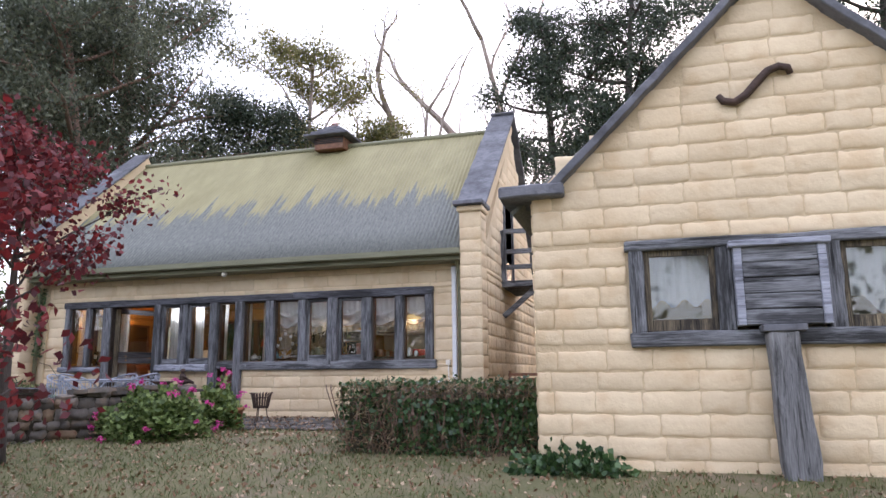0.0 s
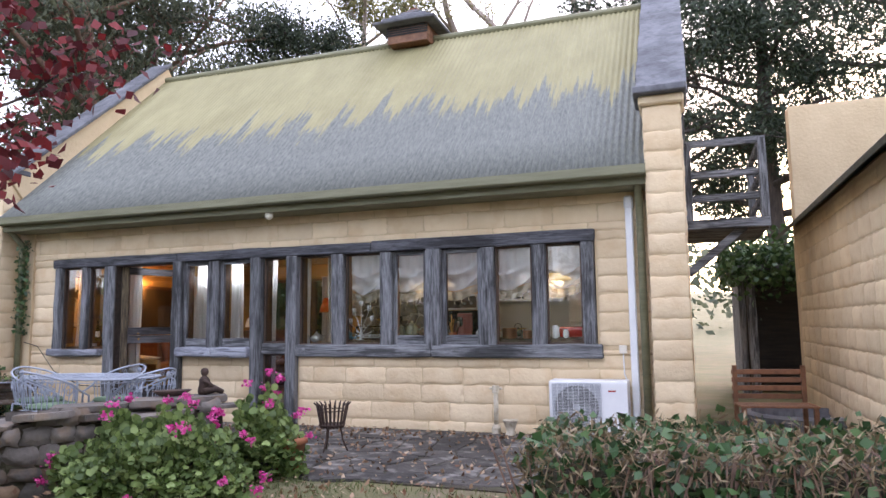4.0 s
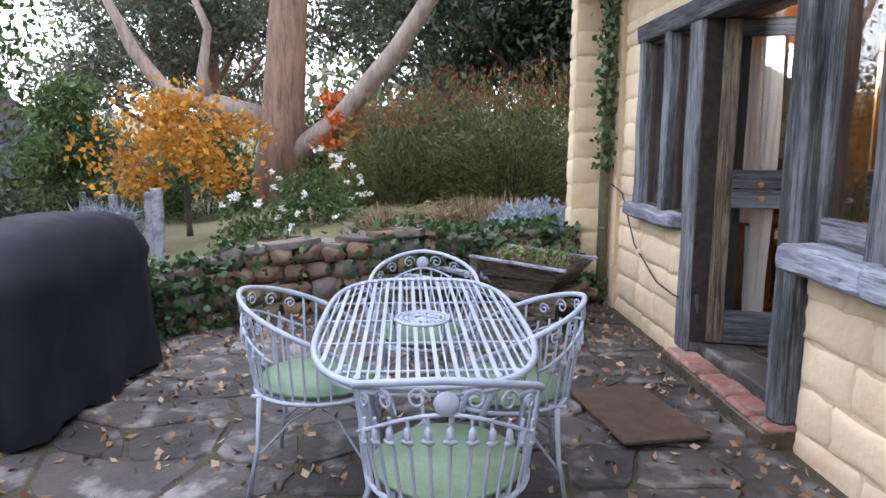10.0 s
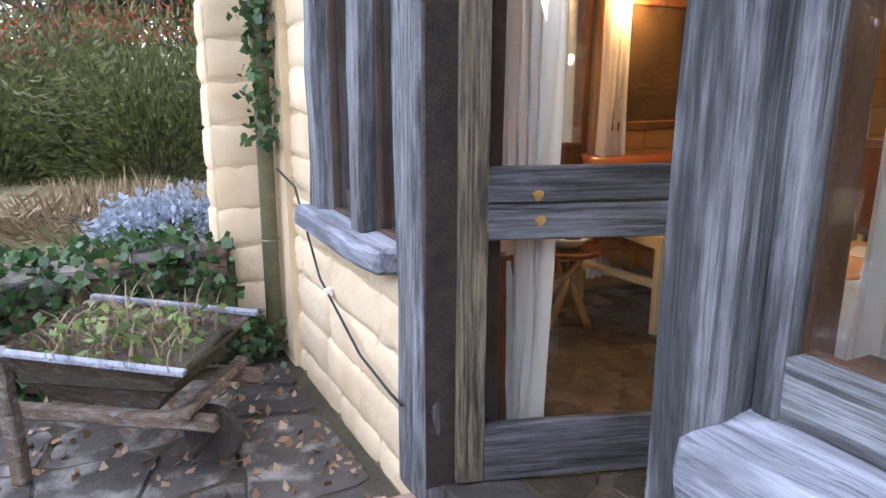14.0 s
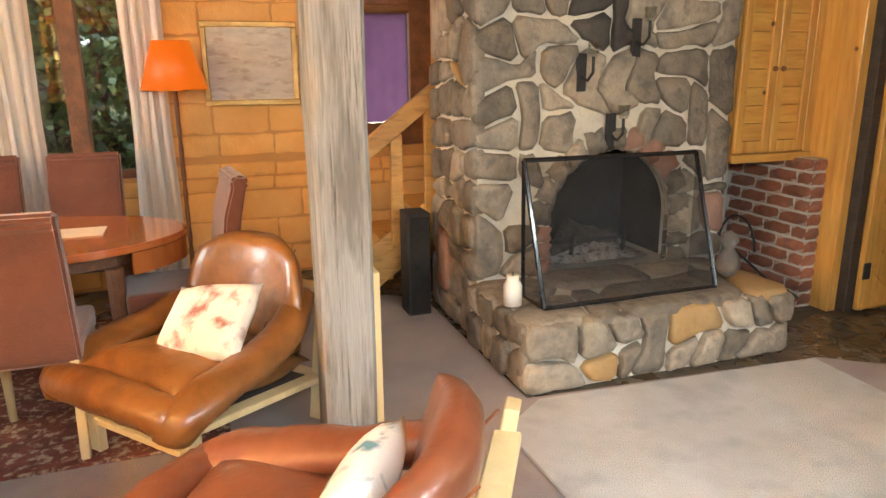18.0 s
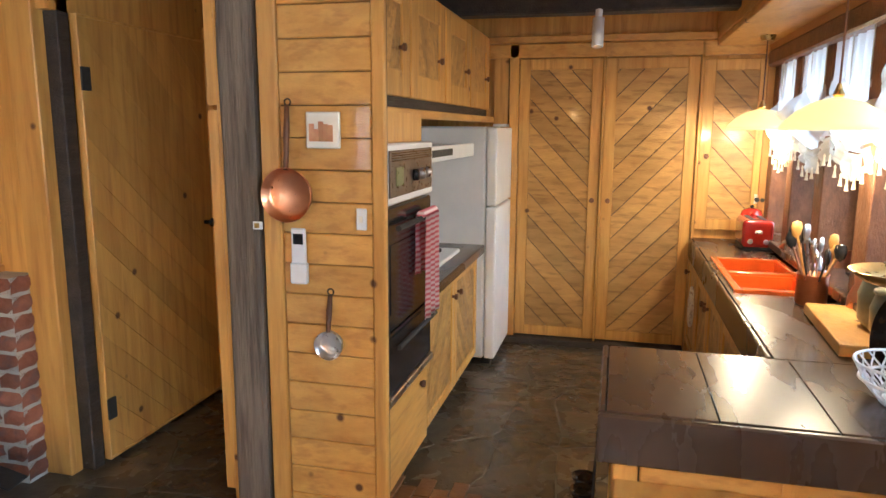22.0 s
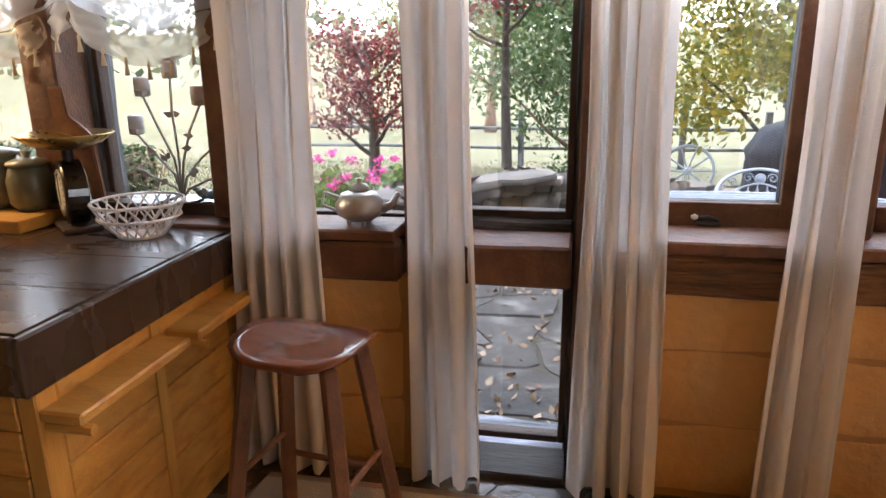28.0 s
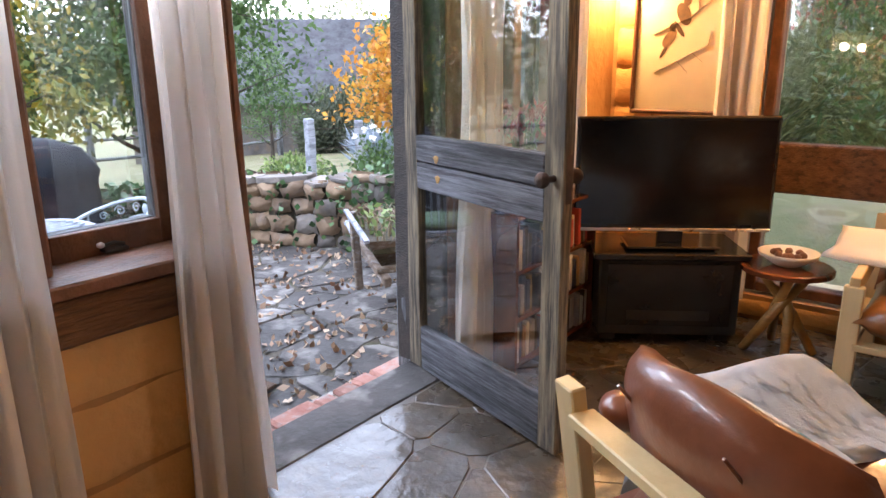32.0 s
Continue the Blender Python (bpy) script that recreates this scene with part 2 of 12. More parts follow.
def window_glass(name):
    m = bpy.data.materials.new(name)
    m.use_nodes = True
    nodes, links = m.node_tree.nodes, m.node_tree.links
    clear = nodes.new("ShaderNodeBsdfTransparent")
    clear.inputs["Color"].default_value = (0.93, 0.95, 0.94, 1)
    gloss = nodes.new("ShaderNodeBsdfGlossy")
    gloss.inputs["Roughness"].default_value = 0.015
    noise_tex = nodes.new("ShaderNodeTexNoise")
    noise_tex.inputs["Scale"].default_value = 2.5
    bump = nodes.new("ShaderNodeBump")
    bump.inputs["Strength"].default_value = 0.03
    links.new(noise_tex.outputs["Fac"], bump.inputs["Height"])
    links.new(bump.outputs[0], gloss.inputs["Normal"])
    facing = nodes.new("ShaderNodeLayerWeight")
    power = nodes.new("ShaderNodeMath")
    power.operation = "POWER"
    power.inputs[1].default_value = 2.7
    links.new(facing.outputs["Facing"], power.inputs[0])
    amount = nodes.new("ShaderNodeMath")
    amount.operation = "MULTIPLY_ADD"
    amount.inputs[1].default_value, amount.inputs[2].default_value = 0.85, 0.07
    links.new(power.outputs[0], amount.inputs[0])
    mix = nodes.new("ShaderNodeMixShader")
    links.new(amount.outputs[0], mix.inputs["Fac"])
    links.new(clear.outputs[0], mix.inputs[1])
    links.new(gloss.outputs[0], mix.inputs[2])
    links.new(mix.outputs[0], nodes["Material Output"].inputs["Surface"])
    return m


def mesh_of(name, bm, mat, smooth=False):
    me = bpy.data.meshes.new(name)
    bmesh.ops.recalc_face_normals(bm, faces=bm.faces)
    bm.to_mesh(me)
    bm.free()
    if smooth:
        me.polygons.foreach_set("use_smooth", [True] * len(me.polygons))
    me.materials.append(mat)
    return me


def part(name, bm, mat, parent=None, label="", smooth=False, kind=""):
    """Links a bmesh as one mesh object under a thing or a part."""
    ob = new(name, mesh_of(name, bm, mat, smooth))
    if parent is not None:
        ob.parent = parent
    return tagged(ob, label, kind=kind)


def thing(name, label, category, group="", at=(0, 0, 0), turn=0.0, kind=""):
    ob = new(name)
    ob.empty_display_size = 0.1
    ob.matrix_basis = pose(*at, 0, 0, turn)
    return tagged(ob, label, category, group, kind)


def single(name, bm, mat, label, category, group="", at=(0, 0, 0), turn=0.0, smooth=False, kind=""):
    ob = new(name, mesh_of(name, bm, mat, smooth))
    ob.matrix_basis = pose(*at, 0, 0, turn)
    return tagged(ob, label, category, group, kind)


def box(x0, x1, y0, y1, z0, z1, bevel=0.0, bm=None, rough=0.0, cuts=0, seg=1):
    """A box; bevel rounds its edges, rough makes it uneven after some cuts."""
    own = bmesh.new()
    bmesh.ops.create_cube(own, size=1)
    bmesh.ops.scale(own, vec=(x1 - x0, y1 - y0, z1 - z0), verts=own.verts)
    bmesh.ops.translate(own, vec=((x0 + x1) / 2, (y0 + y1) / 2, (z0 + z1) / 2), verts=own.verts)
    if cuts:
        bmesh.ops.subdivide_edges(own, edges=[e for e in own.edges if e.calc_length() > 0.12], cuts=cuts, use_grid_fill=True)
    if bevel:
        sharp = [e for e in own.edges if e.calc_face_angle(0) > 0.5]
        bmesh.ops.bevel(own, geom=sharp, offset=bevel, segments=seg, profile=0.6, affect="EDGES")
    if rough:
        for v in own.verts:
            v.co += noise.noise_vector(v.co * 5.0) * rough + noise.noise_vector(v.co * 17.0) * rough * 0.4
    if bm is None:
        return own
    me = bpy.data.meshes.new("tmp")
    own.to_mesh(me)
    own.free()
    bm.from_mesh(me)
    bpy.data.meshes.remove(me)
    return bm


def rod(p, q, r, r2=None, seg=8, bm=None, cap=True):
    """A round bar from p to q."""
    bm = bmesh.new() if bm is None else bm
    p, q = Vector(p), Vector(q)
    m = (q - p).to_track_quat("Z", "Y").to_matrix().to_4x4()
    bmesh.ops.create_cone(bm, cap_ends=cap, segments=seg, radius1=r, radius2=r if r2 is None else r2, depth=(q - p).length,
                          matrix=Matrix.Translation((p + q) / 2) @ m)
    return bm


def tube(points, r, seg=6, bm=None, closed=False):
    """A bar bent along points; r is one radius or one for each point."""
    bm = bmesh.new() if bm is None else bm
    pts = [Vector(p) for p in points]
    n = len(pts)
    radii = r if isinstance(r, (list, tuple)) else [r] * n
    rings, side = [], None
    for i, p in enumerate(pts):
        a, b = pts[(i - 1) % n] if closed or i else p, pts[(i + 1) % n] if closed or i < n - 1 else p
        d = (b - a).normalized()
        side = (side - d * side.dot(d)) if side is not None else d.orthogonal()
        side = side.normalized() if side.length > 1e-6 else d.orthogonal().normalized()
        up = d.cross(side)
        rings.append([bm.verts.new(p + radii[i] * (math.cos(k * math.tau / seg) * side + math.sin(k * math.tau / seg) * up)) for k in range(seg)])
    for i in range(n if closed else n - 1):
        one, two = rings[i], rings[(i + 1) % n]
        for k in range(seg):
            bm.faces.new((one[k], one[(k + 1) % seg], two[(k + 1) % seg], two[k]))
    if not closed:
        bm.faces.new(rings[0][::-1])
        bm.faces.new(rings[-1])
    return bm


def lathe(profile, seg=20, at=(0, 0, 0), bm=None, wobble=0.0):
    """A turned shape from (radius, height) pairs."""
    bm = bmesh.new() if bm is None else bm
    rings = []
    for r, z in profile:
        rings.append([bm.verts.new((at[0] + r * math.cos(k * math.tau / seg) * (1 + wobble * math.sin(3 * k * math.tau / seg)),
                                    at[1] + r * math.sin(k * math.tau / seg), at[2] + z)) for k in range(seg)])
    for one, two in zip(rings, rings[1:]):
        for k in range(seg):
            bm.faces.new((one[k], one[(k + 1) % seg], two[(k + 1) % seg], two[k]))
    if profile[0][0] > 1e-4:
        bm.faces.new(rings[0][::-1])
    if profile[-1][0] > 1e-4:
        bm.faces.new(rings[-1])
    return bm


def outline(points, z0, z1, bevel=0.0, bm=None):
    """A flat plate with the given outline in x and y."""
    own = bmesh.new()
    low = [own.verts.new((x, y, z0)) for x, y in points]
    face = own.faces.new(low)
    up = bmesh.ops.extrude_face_region(own, geom=[face])
    bmesh.ops.translate(own, vec=(0, 0, z1 - z0), verts=[v for v in up["geom"] if isinstance(v, bmesh.types.BMVert)])
    bmesh.ops.recalc_face_normals(own, faces=own.faces)
    if bevel:
        bmesh.ops.bevel(own, geom=[e for e in own.edges if e.calc_face_angle(0) > 0.6], offset=bevel, segments=2, affect="EDGES")
    if bm is None:
        return own
    me = bpy.data.meshes.new("tmp")
    own.to_mesh(me)
    own.free()
    bm.from_mesh(me)
    bpy.data.meshes.remove(me)
    return bm


def turned(bm, m):
    bmesh.ops.transform(bm, matrix=m, verts=bm.verts)
    return bm


def bar(p, q, w, d, bevel=0.004):
    """A squared bar from p to q."""
    p, q = Vector(p), Vector(q)
    m = (q - p).to_track_quat("Z", "Y").to_matrix().to_4x4()
    h = (q - p).length / 2
    return turned(box(-w / 2, w / 2, -d / 2, d / 2, -h, h, bevel), Matrix.Translation((p + q) / 2) @ m)


def joined(*parts):
    out = bmesh.new()
    for b in parts:
        me = bpy.data.meshes.new("tmp")
        b.to_mesh(me)
        b.free()
        out.from_mesh(me)
        bpy.data.meshes.remove(me)
    return out


def flat_mesh(name, verts, faces, mat, smooth=False):
    me = bpy.data.meshes.new(name)
    me.from_pydata(verts, [], faces)
    me.materials.append(mat)
    if smooth:
        me.polygons.foreach_set("use_smooth", [True] * len(me.polygons))
    return me


def holed_wall(a0, a1, z0, z1, b0, b1, holes, along="x"):
    """A wall from a0 to a1 with thickness b0..b1 and rectangular holes (a0, a1, z0, z1)."""
    xs = sorted({a0, a1, *[min(max(v, a0), a1) for h in holes for v in h[:2]]})
    zs = sorted({z0, z1, *[min(max(v, z0), z1) for h in holes for v in h[2:]]})

    def solid(i, j):
        if not (0 <= i < len(xs) - 1 and 0 <= j < len(zs) - 1):
            return False
        cx, cz = (xs[i] + xs[i + 1]) / 2, (zs[j] + zs[j + 1]) / 2
        return not any(h[0] < cx < h[1] and h[2] < cz < h[3] for h in holes)

    bm = bmesh.new()
    made = {}

    def v(i, j, b):
        if (i, j, b) not in made:
            p = (xs[i], (b0, b1)[b], zs[j])
            made[i, j, b] = bm.verts.new(p if along == "x" else (p[1], p[0], p[2]))
        return made[i, j, b]

    for i in range(len(xs) - 1):
        for j in range(len(zs) - 1):
            if not solid(i, j):
                continue
            for b in (0, 1):
                bm.faces.new([v(i, j, b), v(i + 1, j, b), v(i + 1, j + 1, b), v(i, j + 1, b)])
            if not solid(i - 1, j):
                bm.faces.new([v(i, j, 0), v(i, j + 1, 0), v(i, j + 1, 1), v(i, j, 1)])
            if not solid(i + 1, j):
                bm.faces.new([v(i + 1, j, 0), v(i + 1, j + 1, 0), v(i + 1, j + 1, 1), v(i + 1, j, 1)])
            if not solid(i, j - 1):
                bm.faces.new([v(i, j, 0), v(i + 1, j, 0), v(i + 1, j, 1), v(i, j, 1)])
            if not solid(i, j + 1):
                bm.faces.new([v(i, j + 1, 0), v(i + 1, j + 1, 0), v(i + 1, j + 1, 1), v(i, j + 1, 1)])
    return bm


def block_mesh(name, mat, seed, n=5, step=0.12, rough=0.05, depth_rough=0.1):
    """A unit block (-.5 to .5), pillowed towards -y, for bricks and stones that share it."""
    rnd = random.Random(seed)
    verts, faces = [], []
    bulge = [[rnd.uniform(-depth_rough, depth_rough) for _ in range(n + 1)] for _ in range(n + 1)]
    for j in range(n + 1):
        for i in range(n + 1):
            u, w = i / n - 0.5, j / n - 0.5
            edge = max(abs(u), abs(w)) > 0.499
            wob = rough * (0.5 if edge else 0.2)
            verts.append((u + rnd.uniform(-wob, wob), 0.0 if edge else -0.5 + bulge[j][i] * 0.5 + (step if max(abs(u), abs(w)) > 0.5 - 1.01 / n else 0), w + rnd.uniform(-wob, wob)))
    for j in range(n):
        for i in range(n):
            a = j * (n + 1) + i
            faces.append((a, a + 1, a + n + 2, a + n + 1))
    back = len(verts)
    for u, w in ((-0.5, -0.5), (0.5, -0.5), (0.5, 0.5), (-0.5, 0.5)):
        verts.append((u, 0.5, w))
    faces.append((back + 3, back + 2, back + 1, back))
    return flat_mesh(name, verts, faces, mat, True)


def mud_block(name, mat, seed, rough=0.03, depth_rough=0.22):
    """A hand-cut mud brick: nearly flat face, narrow rounded arrises and wandering edges."""
    rnd = random.Random(seed)
    us, ws = (0.0, 0.035, 0.2, 0.4, 0.6, 0.8, 0.965, 1.0), (0.0, 0.085, 0.3, 0.5, 0.7, 0.915, 1.0)
    nu, nw = len(us) - 1, len(ws) - 1
    sag = [rnd.uniform(-rough, rough) * 1.6 for _ in us], [rnd.uniform(-rough, rough) * 1.6 for _ in us]
    end = [rnd.uniform(-rough, rough) * 0.5 for _ in ws], [rnd.uniform(-rough, rough) * 0.5 for _ in ws]
    verts, faces = [], []
    for j, w in enumerate(ws):
        for i, u in enumerate(us):
            rim = i in (0, nu) or j in (0, nw)
            y = 0.0 if rim else -0.5 + rnd.uniform(-depth_rough, depth_rough) * 0.5 + (0.14 if i in (1, nu - 1) or j in (1, nw - 1) else 0.0)
            x = u - 0.5 + end[0][j] * (1 - u) + end[1][j] * u
            z = w - 0.5 + sag[0][i] * (1 - w) + sag[1][i] * w
            verts.append((x, y, z))
    for j in range(nw):
        for i in range(nu):
            a = j * (nu + 1) + i
            faces.append((a, a + 1, a + nu + 2, a + nu + 1))
    return flat_mesh(name, verts, faces, mat, True)


def leaves(name, points, size, mat, rnd, aspect=0.5, droop=0.0, parent=None, label="", kind="stuff", face=None, lobes=0):
    """Many small folded leaves, one mesh: two triangles each."""
    pts = np.asarray(points, float)
    n = len(pts)
    g = np.random.default_rng(rnd)
    d = g.normal(size=(n, 3))
    d[:, 2] -= droop
    d /= np.linalg.norm(d, axis=1)[:, None]
    s = g.normal(size=(n, 3))
    if face is not None:
        s = np.cross(d, np.asarray(face, float) + 0.5 * g.normal(size=(n, 3)))
    s -= d * (s * d).sum(1)[:, None]
    s /= np.linalg.norm(s, axis=1)[:, None] + 1e-9
    k = np.cross(d, s)
    ln = size * g.uniform(0.6, 1.3, n)[:, None]
    wd = ln * aspect * 0.5
    if lobes:
        turns = [math.tau * q / lobes for q in range(lobes)]
        ring = [pts + d * ln * 0.5 * math.cos(a) + s * wd * math.sin(a) + k * wd * (0.45 * (q % 2) - 0.1) for q, a in enumerate(turns)]
    else:
        ring = [pts - d * ln * 0.5, pts + s * wd + k * wd * 0.3, pts + d * ln * 0.5, pts - s * wd + k * wd * 0.3]
    c = len(ring)
    v = np.stack(ring, 1).reshape(-1, 3)
    me = bpy.data.meshes.new(name)
    me.vertices.add(c * n)
    me.vertices.foreach_set("co", v.ravel())
    me.loops.add(c * n)
    me.loops.foreach_set("vertex_index", np.arange(c * n))
    me.polygons.add(n)
    me.polygons.foreach_set("loop_start", np.arange(n) * c)
    me.polygons.foreach_set("loop_total", np.full(n, c))
    me.update(calc_edges=True)
    me.materials.append(mat)
    ob = new(name, me)
    if parent is not None:
        ob.parent = parent
    return tagged(ob, label, kind=kind)


def in_outline(p, poly):
    hit = False
    for (x0, y0), (x1, y1) in zip(poly, poly[1:] + poly[:1]):
        if (y0 > p[1]) != (y1 > p[1]) and p[0] < (x1 - x0) * (p[1] - y0) / (y1 - y0) + x0:
            hit = not hit
    return hit


def paving(parent, name, keep, x0, x1, y0, y1, cell, z0, z1, mat, seed, jitter=0.34, gap=0.016, lift=0.006, limit=300, xf=None, steps=((1.0, 0.010), (0.965, 0.0)), smooth=False, corner=0.14, ragged=0.7):
    """Irregular stones from a jittered grid, each with its own cut edge and level."""
    rnd = random.Random(seed)
    nx, ny = int((x1 - x0) / cell), int((y1 - y0) / cell)
    cx, cy = (x1 - x0) / nx, (y1 - y0) / ny
    knots = {}
    for j in range(ny + 1):
        for i in range(nx + 1):
            knots[i, j] = Vector((x0 + cx * (i + (rnd.uniform(-jitter, jitter) if 0 < i < nx else 0) + 0.25 * (j % 2) * (0 < i < nx)), y0 + cy * (j + (rnd.uniform(-jitter, jitter) if 0 < j < ny else 0)), 0))
    used, count = set(), 0
    for j in range(ny):
        for i in range(nx):
            if (i, j) in used:
                continue
            wide = rnd.random()
            if wide < 0.22 and i + 1 < nx and (i + 1, j) not in used:
                ring = [(i, j), (i + 1, j), (i + 2, j), (i + 2, j + 1), (i + 1, j + 1), (i, j + 1)]
                used.add((i + 1, j))
            elif wide < 0.40 and j + 1 < ny and (i, j + 1) not in used:
                ring = [(i, j), (i + 1, j), (i + 1, j + 1), (i + 1, j + 2), (i, j + 2), (i, j + 1)]
                used.add((i, j + 1))
            else:
                ring = [(i, j), (i + 1, j), (i + 1, j + 1), (i, j + 1)]
            pts = [knots[k] for k in ring]
            mid = sum(pts, Vector()) / len(pts)
            if not keep(mid.x, mid.y) or count >= limit:
                continue
            count += 1
            shape = []
            for k, p in enumerate(pts):
                q = pts[(k + 1) % len(pts)]
                for f in (corner, 0.5, 1 - corner):
                    e = p.lerp(q, f)
                    e += (mid - e).normalized() * (gap * rnd.uniform(0.5, 1.7)) + Vector((rnd.uniform(-ragged, ragged), rnd.uniform(-ragged, ragged), 0)) * gap
                    shape.append(e)
            n = len(shape)
            up = rnd.uniform(-lift, lift)
            tilt = (rnd.uniform(-0.012, 0.012), rnd.uniform(-0.012, 0.012)) if lift > 0.003 else (0, 0)
            verts, faces = [], []
            for shrink, z in ((1.0, z0), *[(k, z1 - q) for k, q in steps]):
                for e in shape:
                    r = mid + (e - mid) * shrink
                    verts.append((r.x, r.y, z + (up + (r.x - mid.x) * tilt[0] + (r.y - mid.y) * tilt[1]) * (z > z0)))
            for a in range(0, n * len(steps), n):
                faces += [(a + k, a + (k + 1) % n, a + n + (k + 1) % n, a + n + k) for k in range(n)]
            faces.append(tuple(range(n * len(steps), n * len(steps) + n)))
            m = mat(mid.x, mid.y, rnd) if callable(mat) else mat
            ob = new(name, flat_mesh(name, [tuple(xf @ Vector(v)) for v in verts] if xf else verts, faces, m, smooth))
            ob.parent = parent



# ---- materials ----
CREAM = material("cream_mud_brick", (0.66, 0.512, 0.325), (0.765, 0.622, 0.42), 1.6, 0.85, bump=0.35, bscale=22, dark=(0.57, 0.38, 0.20), dark_amount=0.36, vary=0.08)
CREAM_WALL = material("cream_mortar", (0.55, 0.42, 0.26), (0.66, 0.52, 0.335), 1.6, 0.9, bump=0.5, bscale=22, vary=0)
OCHRE = material("ochre_inside_brick", (0.58, 0.30, 0.085), (0.70, 0.40, 0.14), 2.0, 0.8, bump=0.5, bscale=20, vary=0.08)
OCHRE_WALL = material("ochre_inside_wall", (0.40, 0.20, 0.06), (0.50, 0.27, 0.09), 2.0, 0.85, bump=0.4, bscale=20, vary=0)
GREY_X = weathered("weathered_timber_x", 0, (0.028, 0.028, 0.029), (0.125, 0.127, 0.133), (0.35, 0.362, 0.38))
GREY_Z = weathered("weathered_timber_z", 2, (0.028, 0.028, 0.029), (0.125, 0.127, 0.133), (0.35, 0.362, 0.38))
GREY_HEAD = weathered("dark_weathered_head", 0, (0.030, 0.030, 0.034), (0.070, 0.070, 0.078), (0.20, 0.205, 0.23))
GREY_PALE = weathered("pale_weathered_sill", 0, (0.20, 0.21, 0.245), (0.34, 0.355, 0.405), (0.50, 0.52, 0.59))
GREY_DOOR = weathered("dark_weathered_door", 0, (0.030, 0.029, 0.030), (0.065, 0.064, 0.068), (0.22, 0.225, 0.245), False)
GREY_STILE = weathered("streaked_door_stile", 2, (0.028, 0.024, 0.021), (0.085, 0.070, 0.055), (0.38, 0.30, 0.18), False)
GREY_SILVER = weathered("silvery_split_post", 2, (0.10, 0.10, 0.10), (0.20, 0.20, 0.20), (0.38, 0.38, 0.385))
POST = weathered("bleached_post", 2, (0.20, 0.185, 0.16), (0.30, 0.285, 0.26), (0.40, 0.39, 0.37))
BROWN = material("brown_stained_timber", (0.10, 0.040, 0.018), (0.22, 0.095, 0.043), 4.0, 0.5, bump=0.3, bscale=30, stretch=(2, 4, 2), vary=0.15)
BEAD = material("dark_weathered_bead", (0.045, 0.027, 0.018), (0.10, 0.062, 0.042), 4.0, 0.6, bump=0.3, bscale=30, stretch=(2, 4, 2), vary=0.15)
BROWN_ROUGH = material("rough_hewn_beam", (0.13, 0.055, 0.022), (0.27, 0.13, 0.055), 3.0, 0.7, bump=0.9, bscale=18, stretch=(0.7, 4, 7), dark=(0.04, 0.018, 0.010), dark_amount=0.6, vary=0.1)
PINE = material("honey_pine", (0.52, 0.26, 0.055), (0.70, 0.395, 0.10), 2.2, 0.42, bump=0.15, bscale=30, stretch=(1, 2.5, 7), dark=(0.30, 0.11, 0.025), dark_amount=0.35, vary=0.1, coat=0.15)
PINE_Z = material("honey_pine_upright", (0.50, 0.25, 0.052), (0.68, 0.385, 0.097), 2.2, 0.42, bump=0.15, bscale=30, stretch=(7, 7, 0.6), dark=(0.28, 0.10, 0.022), dark_amount=0.35, vary=0.12, coat=0.15)
PINE_D = material("tan_diagonal_pine", (0.38, 0.20, 0.052), (0.55, 0.315, 0.09), 2.5, 0.45, bump=0.2, bscale=30, stretch=(1.2, 1.2, 6), world_space=False, dark=(0.17, 0.075, 0.02), dark_amount=0.5, vary=0.2, coat=0.1)
for wood in (PINE, PINE_Z, PINE_D):
    knotty(wood)
DARKTOP = material("dark_counter_timber", (0.054, 0.031, 0.020), (0.072, 0.042, 0.026), 2.0, 0.27, bump=0, bscale=2.5, stretch=(1, 3, 1), vary=0.10, coat=0.1)
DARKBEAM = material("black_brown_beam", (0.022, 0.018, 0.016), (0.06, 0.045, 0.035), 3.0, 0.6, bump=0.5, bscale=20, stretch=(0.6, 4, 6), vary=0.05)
SLATE_FLOOR = material("polished_slate", (0.042, 0.034, 0.026), (0.10, 0.076, 0.050), 2.4, 0.27, bump=0.75, bscale=7, dark=(0.17, 0.12, 0.07), dark_amount=0.45, vary=0.18)
GROUT = material("slate_grout", (0.055, 0.045, 0.033), (0.105, 0.085, 0.06), 5, 0.42, bump=0.4, bscale=14, vary=0)
PARQUET = material("brick_pattern_timber", (0.10, 0.042, 0.016), (0.19, 0.088, 0.034), 3.0, 0.35, bump=0.15, vary=0.2)
FLAG = material("mossy_flagstone", (0.032, 0.028, 0.025), (0.082, 0.072, 0.064), 2.6, 0.78, bump=1.0, bscale=12, dark=(0.32, 0.30, 0.275), dark_amount=0.55, vary=0.4)
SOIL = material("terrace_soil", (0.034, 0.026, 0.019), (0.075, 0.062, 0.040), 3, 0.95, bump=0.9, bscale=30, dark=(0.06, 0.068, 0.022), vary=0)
GRASS_GROUND = material("worn_lawn", (0.095, 0.100, 0.040), (0.175, 0.155, 0.075), 0.9, 0.95, bump=0.8, bscale=45, dark=(0.20, 0.155, 0.105), dark_amount=0.7, vary=0)
WALLSTONE = material("dry_wall_stone", (0.085, 0.074, 0.066), (0.19, 0.168, 0.148), 2.5, 0.85, bump=0.7, bscale=18, dark=(0.24, 0.15, 0.075), dark_amount=0.35, vary=0.35)
WALLSTONE_WARM = material("brown_wall_stone", (0.13, 0.08, 0.05), (0.26, 0.185, 0.115), 2.5, 0.85, bump=0.7, bscale=18, dark=(0.16, 0.13, 0.11), dark_amount=0.6, vary=0.3)
